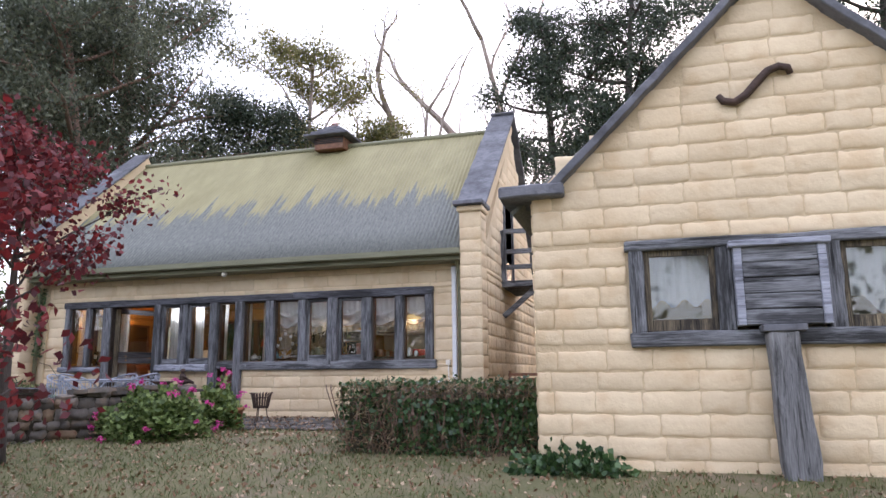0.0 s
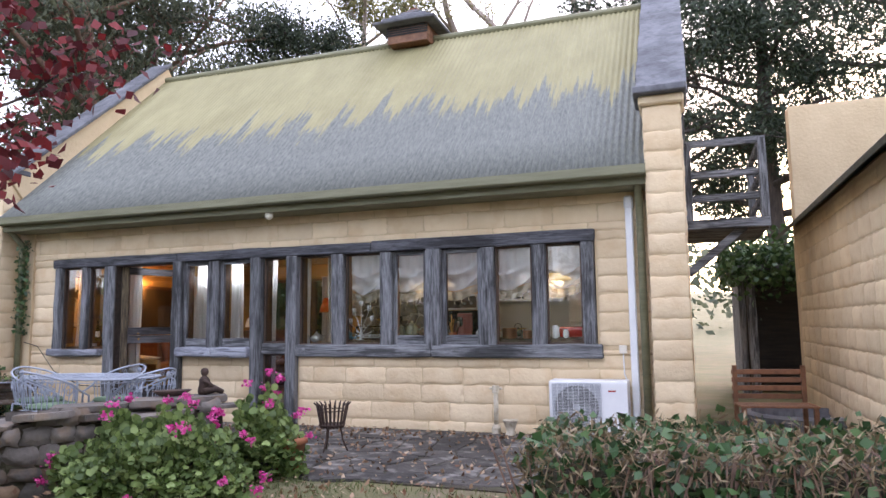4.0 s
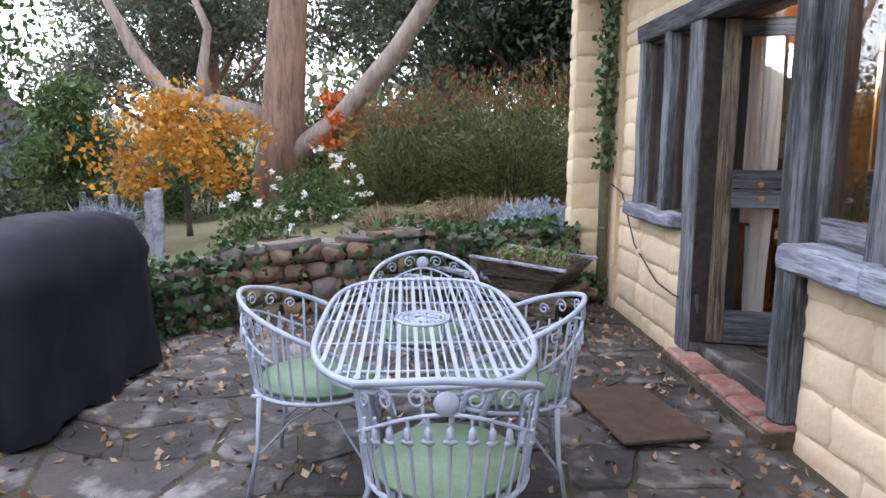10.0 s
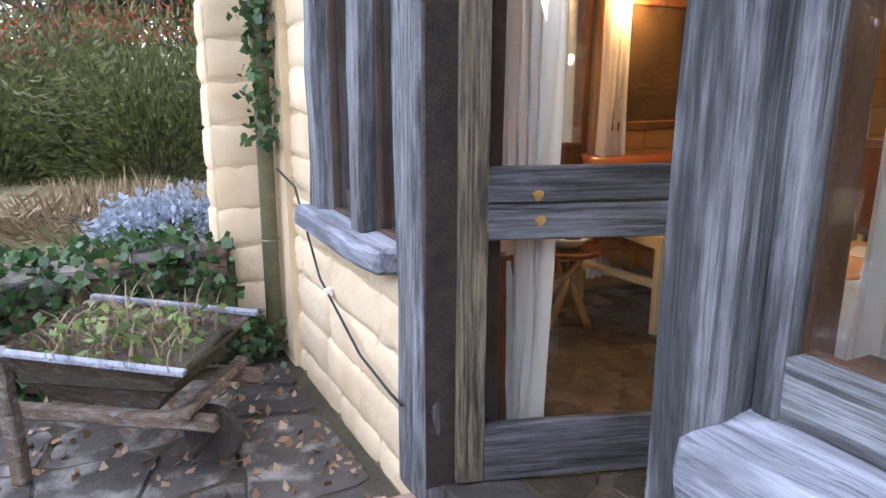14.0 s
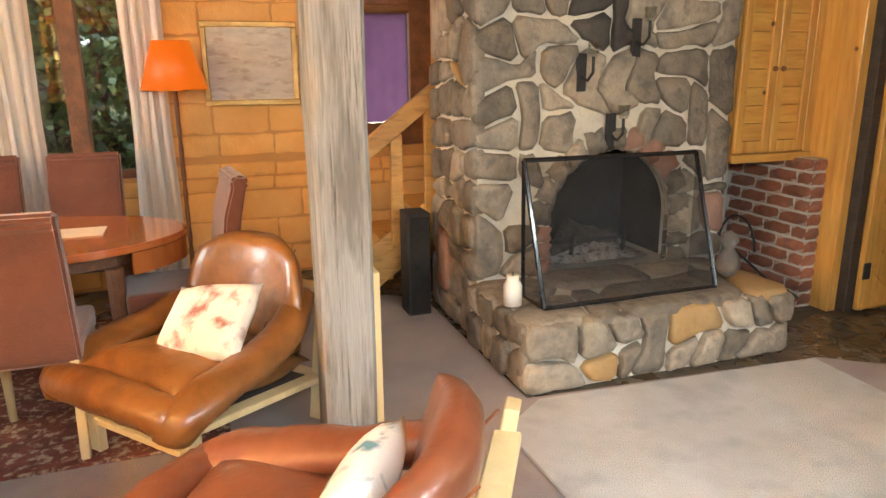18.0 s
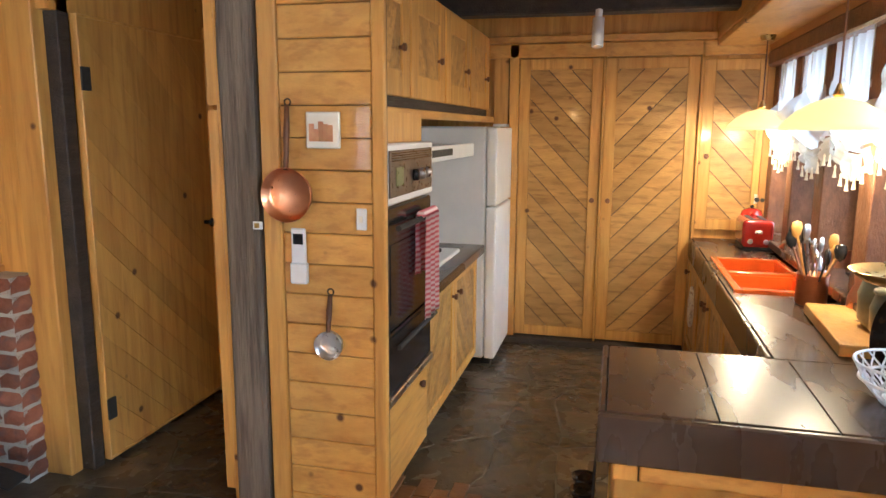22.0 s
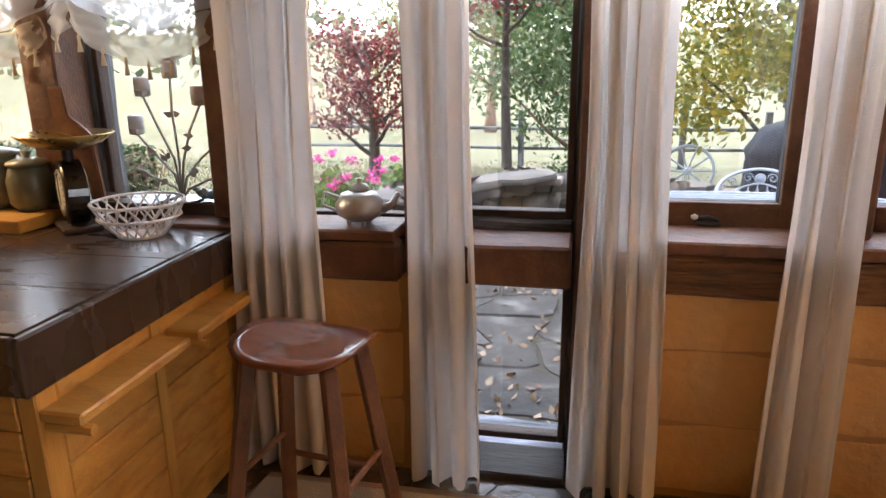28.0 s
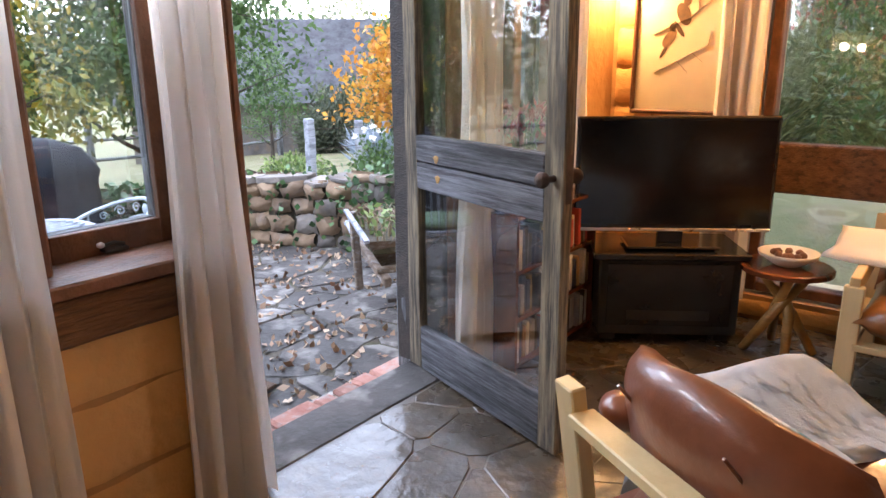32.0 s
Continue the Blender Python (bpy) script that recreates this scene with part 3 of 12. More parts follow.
HEARTHSTONE = material("hearth_fieldstone", (0.155, 0.135, 0.108), (0.34, 0.285, 0.215), 4.5, 0.7, bump=0.9, bscale=22, dark=(0.085, 0.080, 0.074), dark_amount=0.6, vary=0.45)
SOOT = material("sooty_stone", (0.030, 0.027, 0.024), (0.085, 0.075, 0.065), 3.0, 0.8, bump=0.5, bscale=20, vary=0.25)
HEARTHMORTAR = material("pale_mortar", (0.50, 0.455, 0.365), (0.66, 0.61, 0.51), 4, 0.9, bump=0.6, bscale=25, vary=0)
REDBRICK = material("old_red_brick", (0.16, 0.055, 0.032), (0.33, 0.13, 0.075), 6, 0.85, bump=0.5, bscale=40, dark=(0.11, 0.08, 0.075), dark_amount=0.6, vary=0.3)
BRICKMORTAR = material("grey_brick_mortar", (0.40, 0.38, 0.34), (0.54, 0.52, 0.47), 6, 0.9, vary=0)
TRIM_GREEN = material("olive_painted_trim", (0.15, 0.15, 0.085), (0.225, 0.22, 0.135), 3, 0.6, bump=0.3, stretch=(0.5, 4, 6), vary=0.05)
SLATE_ROOF = material("blue_grey_coping_slate", (0.075, 0.078, 0.088), (0.17, 0.173, 0.19), 2.5, 0.8, bump=0.6, bscale=18, dark=(0.04, 0.04, 0.046), vary=0.22)
GLASS = window_glass("window_glass")
CURTAIN = cloth("white_cotton_curtain", (0.82, 0.79, 0.75), (0.90, 0.87, 0.84), 0.33)
SHEER = cloth("white_sheer_voile", (0.66, 0.66, 0.68), (0.78, 0.78, 0.80), 0.40, 0.26)
WHITE_METAL = material("white_enamelled_iron", (0.31, 0.345, 0.415), (0.43, 0.47, 0.545), 8, 0.5, bump=0.1, vary=0.03, dark=(0.27, 0.28, 0.31), dark_amount=0.35)
GREEN_CUSHION = material("sage_green_cushion", (0.17, 0.26, 0.16), (0.25, 0.35, 0.23), 6, 0.85, bump=0.3, bscale=120, vary=0.06)
BLACK_COVER = material("black_vinyl_cover", (0.006, 0.007, 0.011), (0.014, 0.016, 0.025), 3, 0.7, bump=0.3, bscale=9, vary=0, spec=0.3)
WHITE = material("white_paint", (0.74, 0.75, 0.77), (0.82, 0.83, 0.84), 4, 0.4, bump=0.05, vary=0.03)
IVORY = material("ivory_plastic", (0.75, 0.70, 0.60), (0.82, 0.78, 0.68), 4, 0.4, bump=0.03, vary=0)
BLACK = material("black_enamel", (0.010, 0.010, 0.011), (0.022, 0.022, 0.024), 4, 0.16, bump=0.0, vary=0)
BLACK_MATT = material("matt_black", (0.012, 0.012, 0.012), (0.03, 0.03, 0.03), 4, 0.7, bump=0.2, vary=0)
RUST = material("rusty_iron", (0.05, 0.035, 0.03), (0.11, 0.07, 0.055), 10, 0.7, metal=0.5, bump=0.5, vary=0.1)
STEEL = material("brushed_steel", (0.50, 0.50, 0.52), (0.65, 0.65, 0.67), 6, 0.3, metal=1.0, bump=0.01, vary=0.03)
COPPER = material("hammered_copper", (0.62, 0.26, 0.13), (0.80, 0.38, 0.20), 6, 0.32, metal=1.0, bump=0.0, vary=0.05)
BRASS = material("aged_brass", (0.45, 0.30, 0.10), (0.62, 0.44, 0.17), 8, 0.3, metal=1.0, bump=0.1, vary=0)
LEATHER = material("tan_leather", (0.15, 0.058, 0.015), (0.27, 0.112, 0.030), 3.5, 0.34, bump=0.30, bscale=14, world_space=False, dark=(0.09, 0.03, 0.010), dark_amount=0.45, vary=0.1, coat=0.25)
LEATHER_RED = material("oxblood_leather", (0.15, 0.045, 0.022), (0.26, 0.09, 0.042), 3.5, 0.36, bump=0.25, bscale=14, world_space=False, vary=0.05, coat=0.3)
SUEDE = material("brown_suede", (0.085, 0.026, 0.014), (0.14, 0.046, 0.026), 3, 0.9, bump=0.25, bscale=90, world_space=False, vary=0.12, sheen=0.4)
BIRCH = material("pale_birch_frame", (0.60, 0.46, 0.23), (0.70, 0.56, 0.31), 3, 0.45, bump=0.1, stretch=(5, 5, 0.8), world_space=False, vary=0.06)
CARPET = material("mauve_grey_carpet", (0.24, 0.185, 0.165), (0.34, 0.27, 0.24), 1.6, 0.97, bump=0.6, bscale=180, dark=(0.19, 0.15, 0.14), dark_amount=0.4, vary=0, sheen=0.2)
RUG = material("pale_grey_rug", (0.40, 0.385, 0.35), (0.54, 0.52, 0.48), 2.4, 0.97, bump=0.6, bscale=160, dark=(0.30, 0.30, 0.29), dark_amount=0.5, vary=0, sheen=0.2)
THROW = material("dove_grey_knit_throw", (0.36, 0.43, 0.50), (0.45, 0.52, 0.59), 5, 0.95, bump=0.15, bscale=150, world_space=False, vary=0, sheen=0.2)
RED_ENAMEL = material("red_enamel", (0.30, 0.012, 0.008), (0.42, 0.022, 0.012), 5, 0.15, bump=0.02, vary=0, coat=0.6)
ORANGE_SINK = material("orange_enamel_sink", (0.72, 0.11, 0.008), (0.85, 0.15, 0.012), 5, 0.15, bump=0.02, vary=0, coat=0.5)
MAHOGANY = material("polished_mahogany", (0.10, 0.028, 0.012), (0.22, 0.07, 0.028), 3, 0.18, bump=0.05, stretch=(1, 4, 1), vary=0.08, coat=0.5)
TERRACOTTA = material("terracotta", (0.30, 0.11, 0.055), (0.42, 0.18, 0.09), 6, 0.85, bump=0.3, vary=0.1)
BARK = material("stringy_bark", (0.10, 0.06, 0.045), (0.26, 0.17, 0.125), 2.0, 0.9, bump=0.9, bscale=14, stretch=(6, 6, 0.8), dark=(0.30, 0.15, 0.08), dark_amount=0.5, vary=0.15)
BARK_DARK = material("dark_pine_bark", (0.035, 0.028, 0.024), (0.09, 0.07, 0.06), 3.0, 0.95, bump=0.9, bscale=14, stretch=(5, 5, 1), vary=0.1)
BARK_PALE = material("pale_gum_bark", (0.20, 0.155, 0.125), (0.36, 0.30, 0.25), 2.0, 0.8, bump=0.4, stretch=(4, 4, 0.8), dark=(0.18, 0.13, 0.10), dark_amount=0.6, vary=0.1)
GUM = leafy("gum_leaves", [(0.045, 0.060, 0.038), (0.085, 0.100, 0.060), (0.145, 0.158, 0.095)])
# Brighter, warmer copy of GUM: low sun is put into the leaf tones.
GUM_LIT = leafy("sunlit_olive_gum_leaves", [(0.08, 0.085, 0.03), (0.15, 0.15, 0.05), (0.24, 0.21, 0.08)])
PINE_NEEDLE = leafy("dark_conifer_needles", [(0.016, 0.028, 0.016), (0.03, 0.048, 0.026), (0.055, 0.075, 0.038)], through=0.2)
BROADLEAF = leafy("green_broad_leaves", [(0.03, 0.065, 0.018), (0.06, 0.11, 0.03), (0.10, 0.16, 0.05)])
YELLOW_LEAF = leafy("yellowing_leaves", [(0.10, 0.14, 0.03), (0.22, 0.22, 0.04), (0.42, 0.30, 0.03)])
ORANGE_LEAF = leafy("amber_autumn_leaves", [(0.38, 0.15, 0.02), (0.50, 0.23, 0.025), (0.60, 0.34, 0.05)])
RED_LEAF = leafy("crimson_maple_leaves", [(0.06, 0.010, 0.014), (0.14, 0.018, 0.022), (0.26, 0.03, 0.03)])
FLAME_LEAF = leafy("flame_red_leaves", [(0.45, 0.07, 0.015), (0.58, 0.13, 0.025), (0.62, 0.20, 0.04)])
IVY = leafy("ivy_leaves", [(0.018, 0.045, 0.016), (0.042, 0.10, 0.030), (0.095, 0.165, 0.058)], rough=0.4, through=0.15)
GERANIUM = leafy("geranium_leaves", [(0.065, 0.11, 0.030), (0.165, 0.24, 0.07), (0.30, 0.39, 0.13)], through=0.3)
PINK_PETAL = leafy("magenta_petals", [(0.55, 0.03, 0.22), (0.72, 0.07, 0.34), (0.80, 0.18, 0.48)])
WHITE_PETAL = leafy("white_rose_petals", [(0.70, 0.70, 0.66), (0.80, 0.80, 0.77), (0.85, 0.85, 0.83)])
HEATH = leafy("olive_heath_leaves", [(0.05, 0.065, 0.02), (0.10, 0.115, 0.035), (0.17, 0.17, 0.06)])
HEATH_RED = leafy("rusty_flower_tips", [(0.16, 0.03, 0.018), (0.24, 0.055, 0.025), (0.30, 0.09, 0.035)])
SILVER_LEAF = leafy("silver_leaves", [(0.22, 0.26, 0.32), (0.32, 0.37, 0.44), (0.44, 0.48, 0.55)])
DRY = leafy("dry_stalks", [(0.15, 0.10, 0.055), (0.25, 0.18, 0.10), (0.34, 0.26, 0.16)], through=0.1)
GRASS = leafy("grass_blades", [(0.05, 0.075, 0.018), (0.09, 0.12, 0.032), (0.15, 0.155, 0.055)])
FALLEN = leafy("fallen_leaves", [(0.15, 0.07, 0.035), (0.28, 0.17, 0.095), (0.44, 0.33, 0.22)], through=0.05)

# ---- ground, terrace and the two houses ----
F = 0.09        # the floor indoors
T = -0.07       # the terrace
HEAD = 2.06     # underside of the head beam


def smooth01(v):
    v = min(1, max(0, v))
    return v * v * (3 - 2 * v)


def ground_z(x, y):
    z = T - 0.02 - 0.078 * max(0.0, min(-y - 3.0, 16.0))
    z += 0.50 * smooth01((-1.9 - x) / 1.4) * smooth01((y + 6) / 4)
    far = math.hypot(x - 3, y)
    z += 9.0 * smooth01((far - 45) / 160) + 0.10 * noise.noise(Vector((x * 0.25, y * 0.25, 0))) * smooth01((far - 9) / 10)
    return z


def ground_sheet():
    line = [-300, -200, -140, -100, -70, -50, -38, -30] + [-24 + 1.0 * i for i in range(49)] + [28, 34, 42, 55, 75, 100, 140, 200, 300]
    xs, ys = [v + 3 for v in line], line
    verts = [(x, y, ground_z(x, y)) for y in ys for x in xs]
    n = len(xs)
    faces = [(j * n + i, j * n + i + 1, (j + 1) * n + i + 1, (j + 1) * n + i) for j in range(len(ys) - 1) for i in range(n - 1)
             if not (-1.9 < xs[i] and xs[i + 1] < 7.9 and 0.1 < ys[j] and ys[j + 1] < 5.9)]
    tagged(new("ground", flat_mesh("ground", verts, faces, GRASS_GROUND, True)), "worn autumn lawn with patches of dry grass", "ground", kind="structure")


ground_sheet()

# terrace: a bed of soil under the flagstones
bm = outline([(-1.75, 0.0), (-1.75, -1.6), (-1.5, -2.8), (-0.9, -3.7), (0.4, -4.3), (1.6, -4.1), (2.7, -3.4), (3.6, -2.6), (6.6, -2.7), (9.2, -1.9), (9.4, 1.6), (8.0, 1.6), (7.9, 0.0)], T - 0.15, T - 0.008)
terrace = tagged(part("terrace", bm, SOIL), "flagstone terrace with moss and soil in its joints", "terrace", kind="structure")

# front wall of the house: openings for the window strip, the door and the narrow light
WIN_L, WIN_R = -1.03, 6.89
front_holes = [(WIN_L, WIN_R, 0.84, HEAD + 0.13), (0.0, 1.29, T - 0.1, 0.9), (2.42, 3.10, T - 0.1, 0.9)]
wall_front = tagged(part("wall_front", holed_wall(-1.76, 7.62, T - 0.12, 2.78, 0.03, 0.25, front_holes), CREAM_WALL), "cream-painted mud-brick front wall with a long window strip", "wall", kind="structure")
inner = tagged(part("wall_front_lining", holed_wall(-1.45, 6.955, F - 0.05, 2.6, 0.251, 0.30, [(WIN_L, WIN_R, 0.79, 2.16), (0.02, 1.27, F - 0.1, 0.9), (2.44, 3.08, F - 0.1, 0.9)]), OCHRE_WALL), "ochre inner face of the front wall", "wall", kind="structure")

# end walls with gables; the left one has a window and low light in it
def gable_wall(name, x0, x1, y0, y1, holes, eave, ridge, mat, label):
    bm = holed_wall(y0, y1, T - 0.2, eave, x0, x1, holes, along="y")
    mid = (y0 + y1) / 2
    pts = [(y0, eave), (y1, eave), (mid, ridge)]
    a = [bm.verts.new((x0, y, z)) for y, z in pts]
    b = [bm.verts.new((x1, y, z)) for y, z in pts]
    bm.faces.new(a[::-1])
    bm.faces.new(b)
    for i in range(3):
        bm.faces.new((a[i], a[(i + 1) % 3], b[(i + 1) % 3], b[i]))
    return tagged(part(name, bm, mat), label, "wall", kind="structure")


DEPTH = 5.95
gable_wall("wall_left", -1.95, -1.46, -0.02, DEPTH, [(1.10, 1.95, 0.2, 2.1), (3.55, 4.5, 0.35, 2.05)], 2.9, 5.95, CREAM_WALL, "cream mud-brick end wall with a gable")
gable_wall("wall_right", 7.50, 7.86, -0.02, DEPTH, [(1.75, 2.75, 2.45, 4.35)], 2.9, 5.95, CREAM_WALL, "cream mud-brick gable wall with an upper door")
tagged(part("wall_back", holed_wall(-1.46, 7.5, T - 0.2, 2.9, 5.66, DEPTH, [(-1.1, 0.5, 0.85, 2.2), (1.75, 2.5, 1.0, 2.2)]), OCHRE_WALL), "ochre back wall with windows", "wall", kind="structure")
lining = part("wall_left_lining", holed_wall(0.30, 5.66, F - 0.05, 2.6, -1.459, -1.42, [(1.12, 1.93, 0.22, 2.08), (3.57, 4.48, 0.37, 2.03)], along="y"), OCHRE_WALL)
tagged(lining, "ochre inner face of the end wall", "wall", kind="structure")
tagged(part("wall_kitchen_end", box(6.96, 7.5, 0.25, 5.66, F - 0.1, 2.6), PINE_Z), "pine-lined wall at the end of the kitchen", "wall", kind="structure")
tagged(part("wall_hall_end", box(6.2, 6.3, 2.86, 5.66, F - 0.1, 2.6), PINE_Z), "pine-lined wall at the end of the hall", "wall", kind="structure")
# floors and ceiling
tagged(part("floor", box(-1.46, 7.5, 0.08, 5.66, F - 0.25, F - 0.004), GROUT), "dark slate floor with wide joints", "floor", kind="structure")
ceil = bmesh.new()
for i in range(64):
    x = -1.46 + i * 0.14
    box(x + 0.003, x + 0.137, 0.25, 5.66, 2.52, 2.56, 0.004, bm=ceil)
box(-1.46, 7.5, 0.25, 5.66, 2.56, 2.62, bm=ceil)
tagged(part("ceiling", ceil, PINE_Z), "boarded pine ceiling", "ceiling", kind="structure")

# ---- corrugated roof ----
def corrugated():
    m = material("corrugated_roof_paint", (0.24, 0.215, 0.105), (0.32, 0.29, 0.15), 1.2, 0.65, bump=0.2, bscale=30, stretch=(2.0, 0.8, 0.8), vary=0)
    nodes, links = m.node_tree.nodes, m.node_tree.links
    bsdf = nodes["Principled BSDF"]
    base = bsdf.inputs["Base Color"].links[0].from_socket
    geo = nodes.new("ShaderNodeNewGeometry")
    sep = nodes.new("ShaderNodeSeparateXYZ")
    links.new(geo.outputs["Position"], sep.inputs[0])
    mapping = nodes.new("ShaderNodeMapping")
    mapping.inputs["Scale"].default_value = (5.2, 0.30, 0.30)
    links.new(geo.outputs["Position"], mapping.inputs["Vector"])
    n1 = nodes.new("ShaderNodeTexNoise")
    n1.inputs["Scale"].default_value = 1.3
    n1.inputs["Detail"].default_value = 7
    n1.inputs["Roughness"].default_value = 0.7
    links.new(mapping.outputs[0], n1.inputs["Vector"])
    add = nodes.new("ShaderNodeMath")
    add.operation = "MULTIPLY_ADD"
    add.inputs[1].default_value = 3.1
    links.new(n1.outputs["Fac"], add.inputs[0])
    links.new(sep.outputs["Z"], add.inputs[2])
    cut = nodes.new("ShaderNodeMapRange")
    cut.inputs["From Min"].default_value, cut.inputs["From Max"].default_value = 5.80, 5.62
    links.new(add.outputs[0], cut.inputs["Value"])
    lichen = nodes.new("ShaderNodeTexNoise")
    lichen.inputs["Scale"].default_value = 1.0
    lichen.inputs["Detail"].default_value = 7
    lichen.inputs["Roughness"].default_value = 0.7
    down = nodes.new("ShaderNodeMapping")
    down.inputs["Scale"].default_value = (45, 9, 9)
    links.new(geo.outputs["Position"], down.inputs["Vector"])
    links.new(down.outputs[0], lichen.inputs["Vector"])
    greys = nodes.new("ShaderNodeValToRGB")
    greys.color_ramp.elements[0].position, greys.color_ramp.elements[1].position = 0.30, 0.70
    greys.color_ramp.elements[0].color = (0.085, 0.092, 0.088, 1)
    greys.color_ramp.elements[1].color = (0.21, 0.222, 0.19, 1)
    links.new(lichen.outputs["Fac"], greys.inputs["Fac"])
    mix = nodes.new("ShaderNodeMix")
    mix.data_type = "RGBA"
    links.new(cut.outputs[0], mix.inputs["Factor"])
    links.new(base, mix.inputs["A"])
    links.new(greys.outputs["Color"], mix.inputs["B"])
    links.new(mix.outputs["Result"], bsdf.inputs["Base Color"])
    return m


CORRUGATED = corrugated()
EAVE_Y, EAVE_Z, RIDGE_Y, RIDGE_Z = -0.42, 2.80, 2.96, 6.02


def roof_sheet(name, y0, z0, y1, z1, x0, x1, label):
    """One slope of corrugated iron, waves running up the slope, with thickness."""
    n = int((x1 - x0) / 0.0190)
    rows = 6
    up = Vector((0, z0 - z1, y1 - y0)).normalized()
    if up.z < 0:
        up = -up
    verts, faces = [], []
    for s in (0, 1):
        for j in range(rows + 1):
            for i in range(n + 1):
                x = x0 + (x1 - x0) * i / n
                wave = 0.015 * math.sin(i * math.tau / 4)
                y, z = y0 + (y1 - y0) * j / rows, z0 + (z1 - z0) * j / rows
                p = Vector((x, y, z)) + up * (wave - s * 0.008)
                verts.append(p)
    m = (n + 1) * (rows + 1)
    for s in (0, 1):
        for j in range(rows):
            for i in range(n):
                a = s * m + j * (n + 1) + i
                q = (a, a + 1, a + n + 2, a + n + 1)
                faces.append(q if s == 0 else q[::-1])
    for i in range(n):
        faces.append((i, m + i, m + i + 1, i + 1))
    return tagged(new(name, flat_mesh(name, verts, faces, CORRUGATED, True)), label, "roof", kind="structure")


roof = roof_sheet("roof_front", EAVE_Y, EAVE_Z, RIDGE_Y, RIDGE_Z, -1.72, 7.5, "yellow-green corrugated iron roof, grey with lichen low down")
roof_sheet("roof_back", DEPTH + 0.35, EAVE_Z, RIDGE_Y, RIDGE_Z, -1.72, 7.5, "yellow-green corrugated iron roof")
tagged(part("ridge_cap", tube([(-1.72, RIDGE_Y, RIDGE_Z + 0.02), (7.5, RIDGE_Y, RIDGE_Z + 0.02)], 0.06, 10), TRIM_GREEN), "olive ridge capping", "roof trim", kind="structure")
# fascia and gutter
tagged(part("fascia", box(-1.66, 7.5, EAVE_Y + 0.03, EAVE_Y + 0.055, 2.60, 2.78, 0.004), TRIM_GREEN), "olive-painted fascia board", "fascia", kind="structure")
gut = bmesh.new()
prof = [(-0.10, 0.02), (-0.10, -0.07), (-0.085, -0.085), (0.02, -0.085), (0.02, 0.0)]
for i in range(len(prof) - 1):
    (a, b), (c, d) = prof[i], prof[i + 1]
    gut.faces.new([gut.verts.new(p) for p in ((-1.66, EAVE_Y + a, EAVE_Z + b - 0.03), (7.5, EAVE_Y + a, EAVE_Z + b - 0.03), (7.5, EAVE_Y + c, EAVE_Z + d - 0.03), (-1.66, EAVE_Y + c, EAVE_Z + d - 0.03))])
bmesh.ops.remove_doubles(gut, verts=gut.verts, dist=0.001)
bmesh.ops.solidify(gut, geom=gut.faces, thickness=0.004)
tagged(part("gutter", gut, TRIM_GREEN), "olive-painted gutter along the eave", "gutter", kind="structure")
tagged(part("soffit", box(-1.66, 7.5, EAVE_Y + 0.055, 0.03, 2.60, 2.63), TRIM_GREEN), "boarded soffit under the eave", "soffit", kind="structure")


def coping(name, x0, x1, y0, z0, y1, z1, n, label, lower=True):
    """Overlapping slate slabs up a gable slope."""
    top = thing(name, label, "coping", kind="structure")
    d = Vector((0, y1 - y0, z1 - z0))
    ln = d.length
    ang = math.degrees(math.atan2(d.z, d.y))
    for i in range(n):
        a, b = ln * i / n - 0.04, ln * (i + 1) / n + 0.02
        bm = box(x0 - 0.01 * (i % 2), x1, a, b, 0.0, 0.055, 0.008, rough=0.006, cuts=2)
        turned(bm, Matrix.Translation((0, y0, z0)) @ Matrix.Rotation(radians(ang), 4, "X") @ Matrix.Rotation(radians(-1.2), 4, "X"))
        part("slab", bm, SLATE_ROOF, top)
    return top


def buttress(name, x0, x1, y0, holes=()):
    tagged(part(name, box(x0, x1, y0, 0.02, T - 0.15, 3.42), CREAM_WALL), "cream mud-brick buttress at the corner of the house", "buttress", kind="structure")
    cap = thing("buttress_cap", "moulded cream cap under a slate slab", "coping", kind="structure")
    part("corbel", box(x0 - 0.05, x1 + 0.05, y0 - 0.06, 0.0, 3.42, 3.52, 0.02), CREAM, cap)
    part("slab", box(x0 - 0.10, x1 + 0.08, y0 - 0.16, 0.06, 3.52, 3.60, 0.012, rough=0.006, cuts=2), SLATE_ROOF, cap)


buttress("buttress_right", 7.50, 7.86, -0.42)
buttress("buttress_left", -1.95, -1.765, -0.32)
coping("coping_right", 7.42, 7.95, -0.30, 3.56, 2.96, 6.42, 9, "grey slate slabs capping the gable")
coping("coping_left", -2.12, -1.62, -0.30, 3.45, 2.96, 6.42, 9, "grey slate slabs capping the gable")
coping("coping_right_back", 7.42, 7.95, 6.2, 3.56, 2.96, 6.42, 9, "grey slate slabs capping the gable")
tagged(part("parapet_right", turned(box(7.5, 7.86, 0, 4.35, -0.36, 0.02), Matrix.Translation((0, -0.26, 3.5)) @ Matrix.Rotation(math.atan2(2.86, 3.26), 4, "X")), CREAM_WALL), "cream parapet under the coping", "wall", kind="structure")
tagged(part("parapet_left", turned(box(-2.0, -1.7, 0, 4.35, -0.36, 0.02), Matrix.Translation((0, -0.26, 3.4)) @ Matrix.Rotation(math.atan2(2.96, 3.26), 4, "X")), CREAM_WALL), "cream parapet under the coping", "wall", kind="structure")

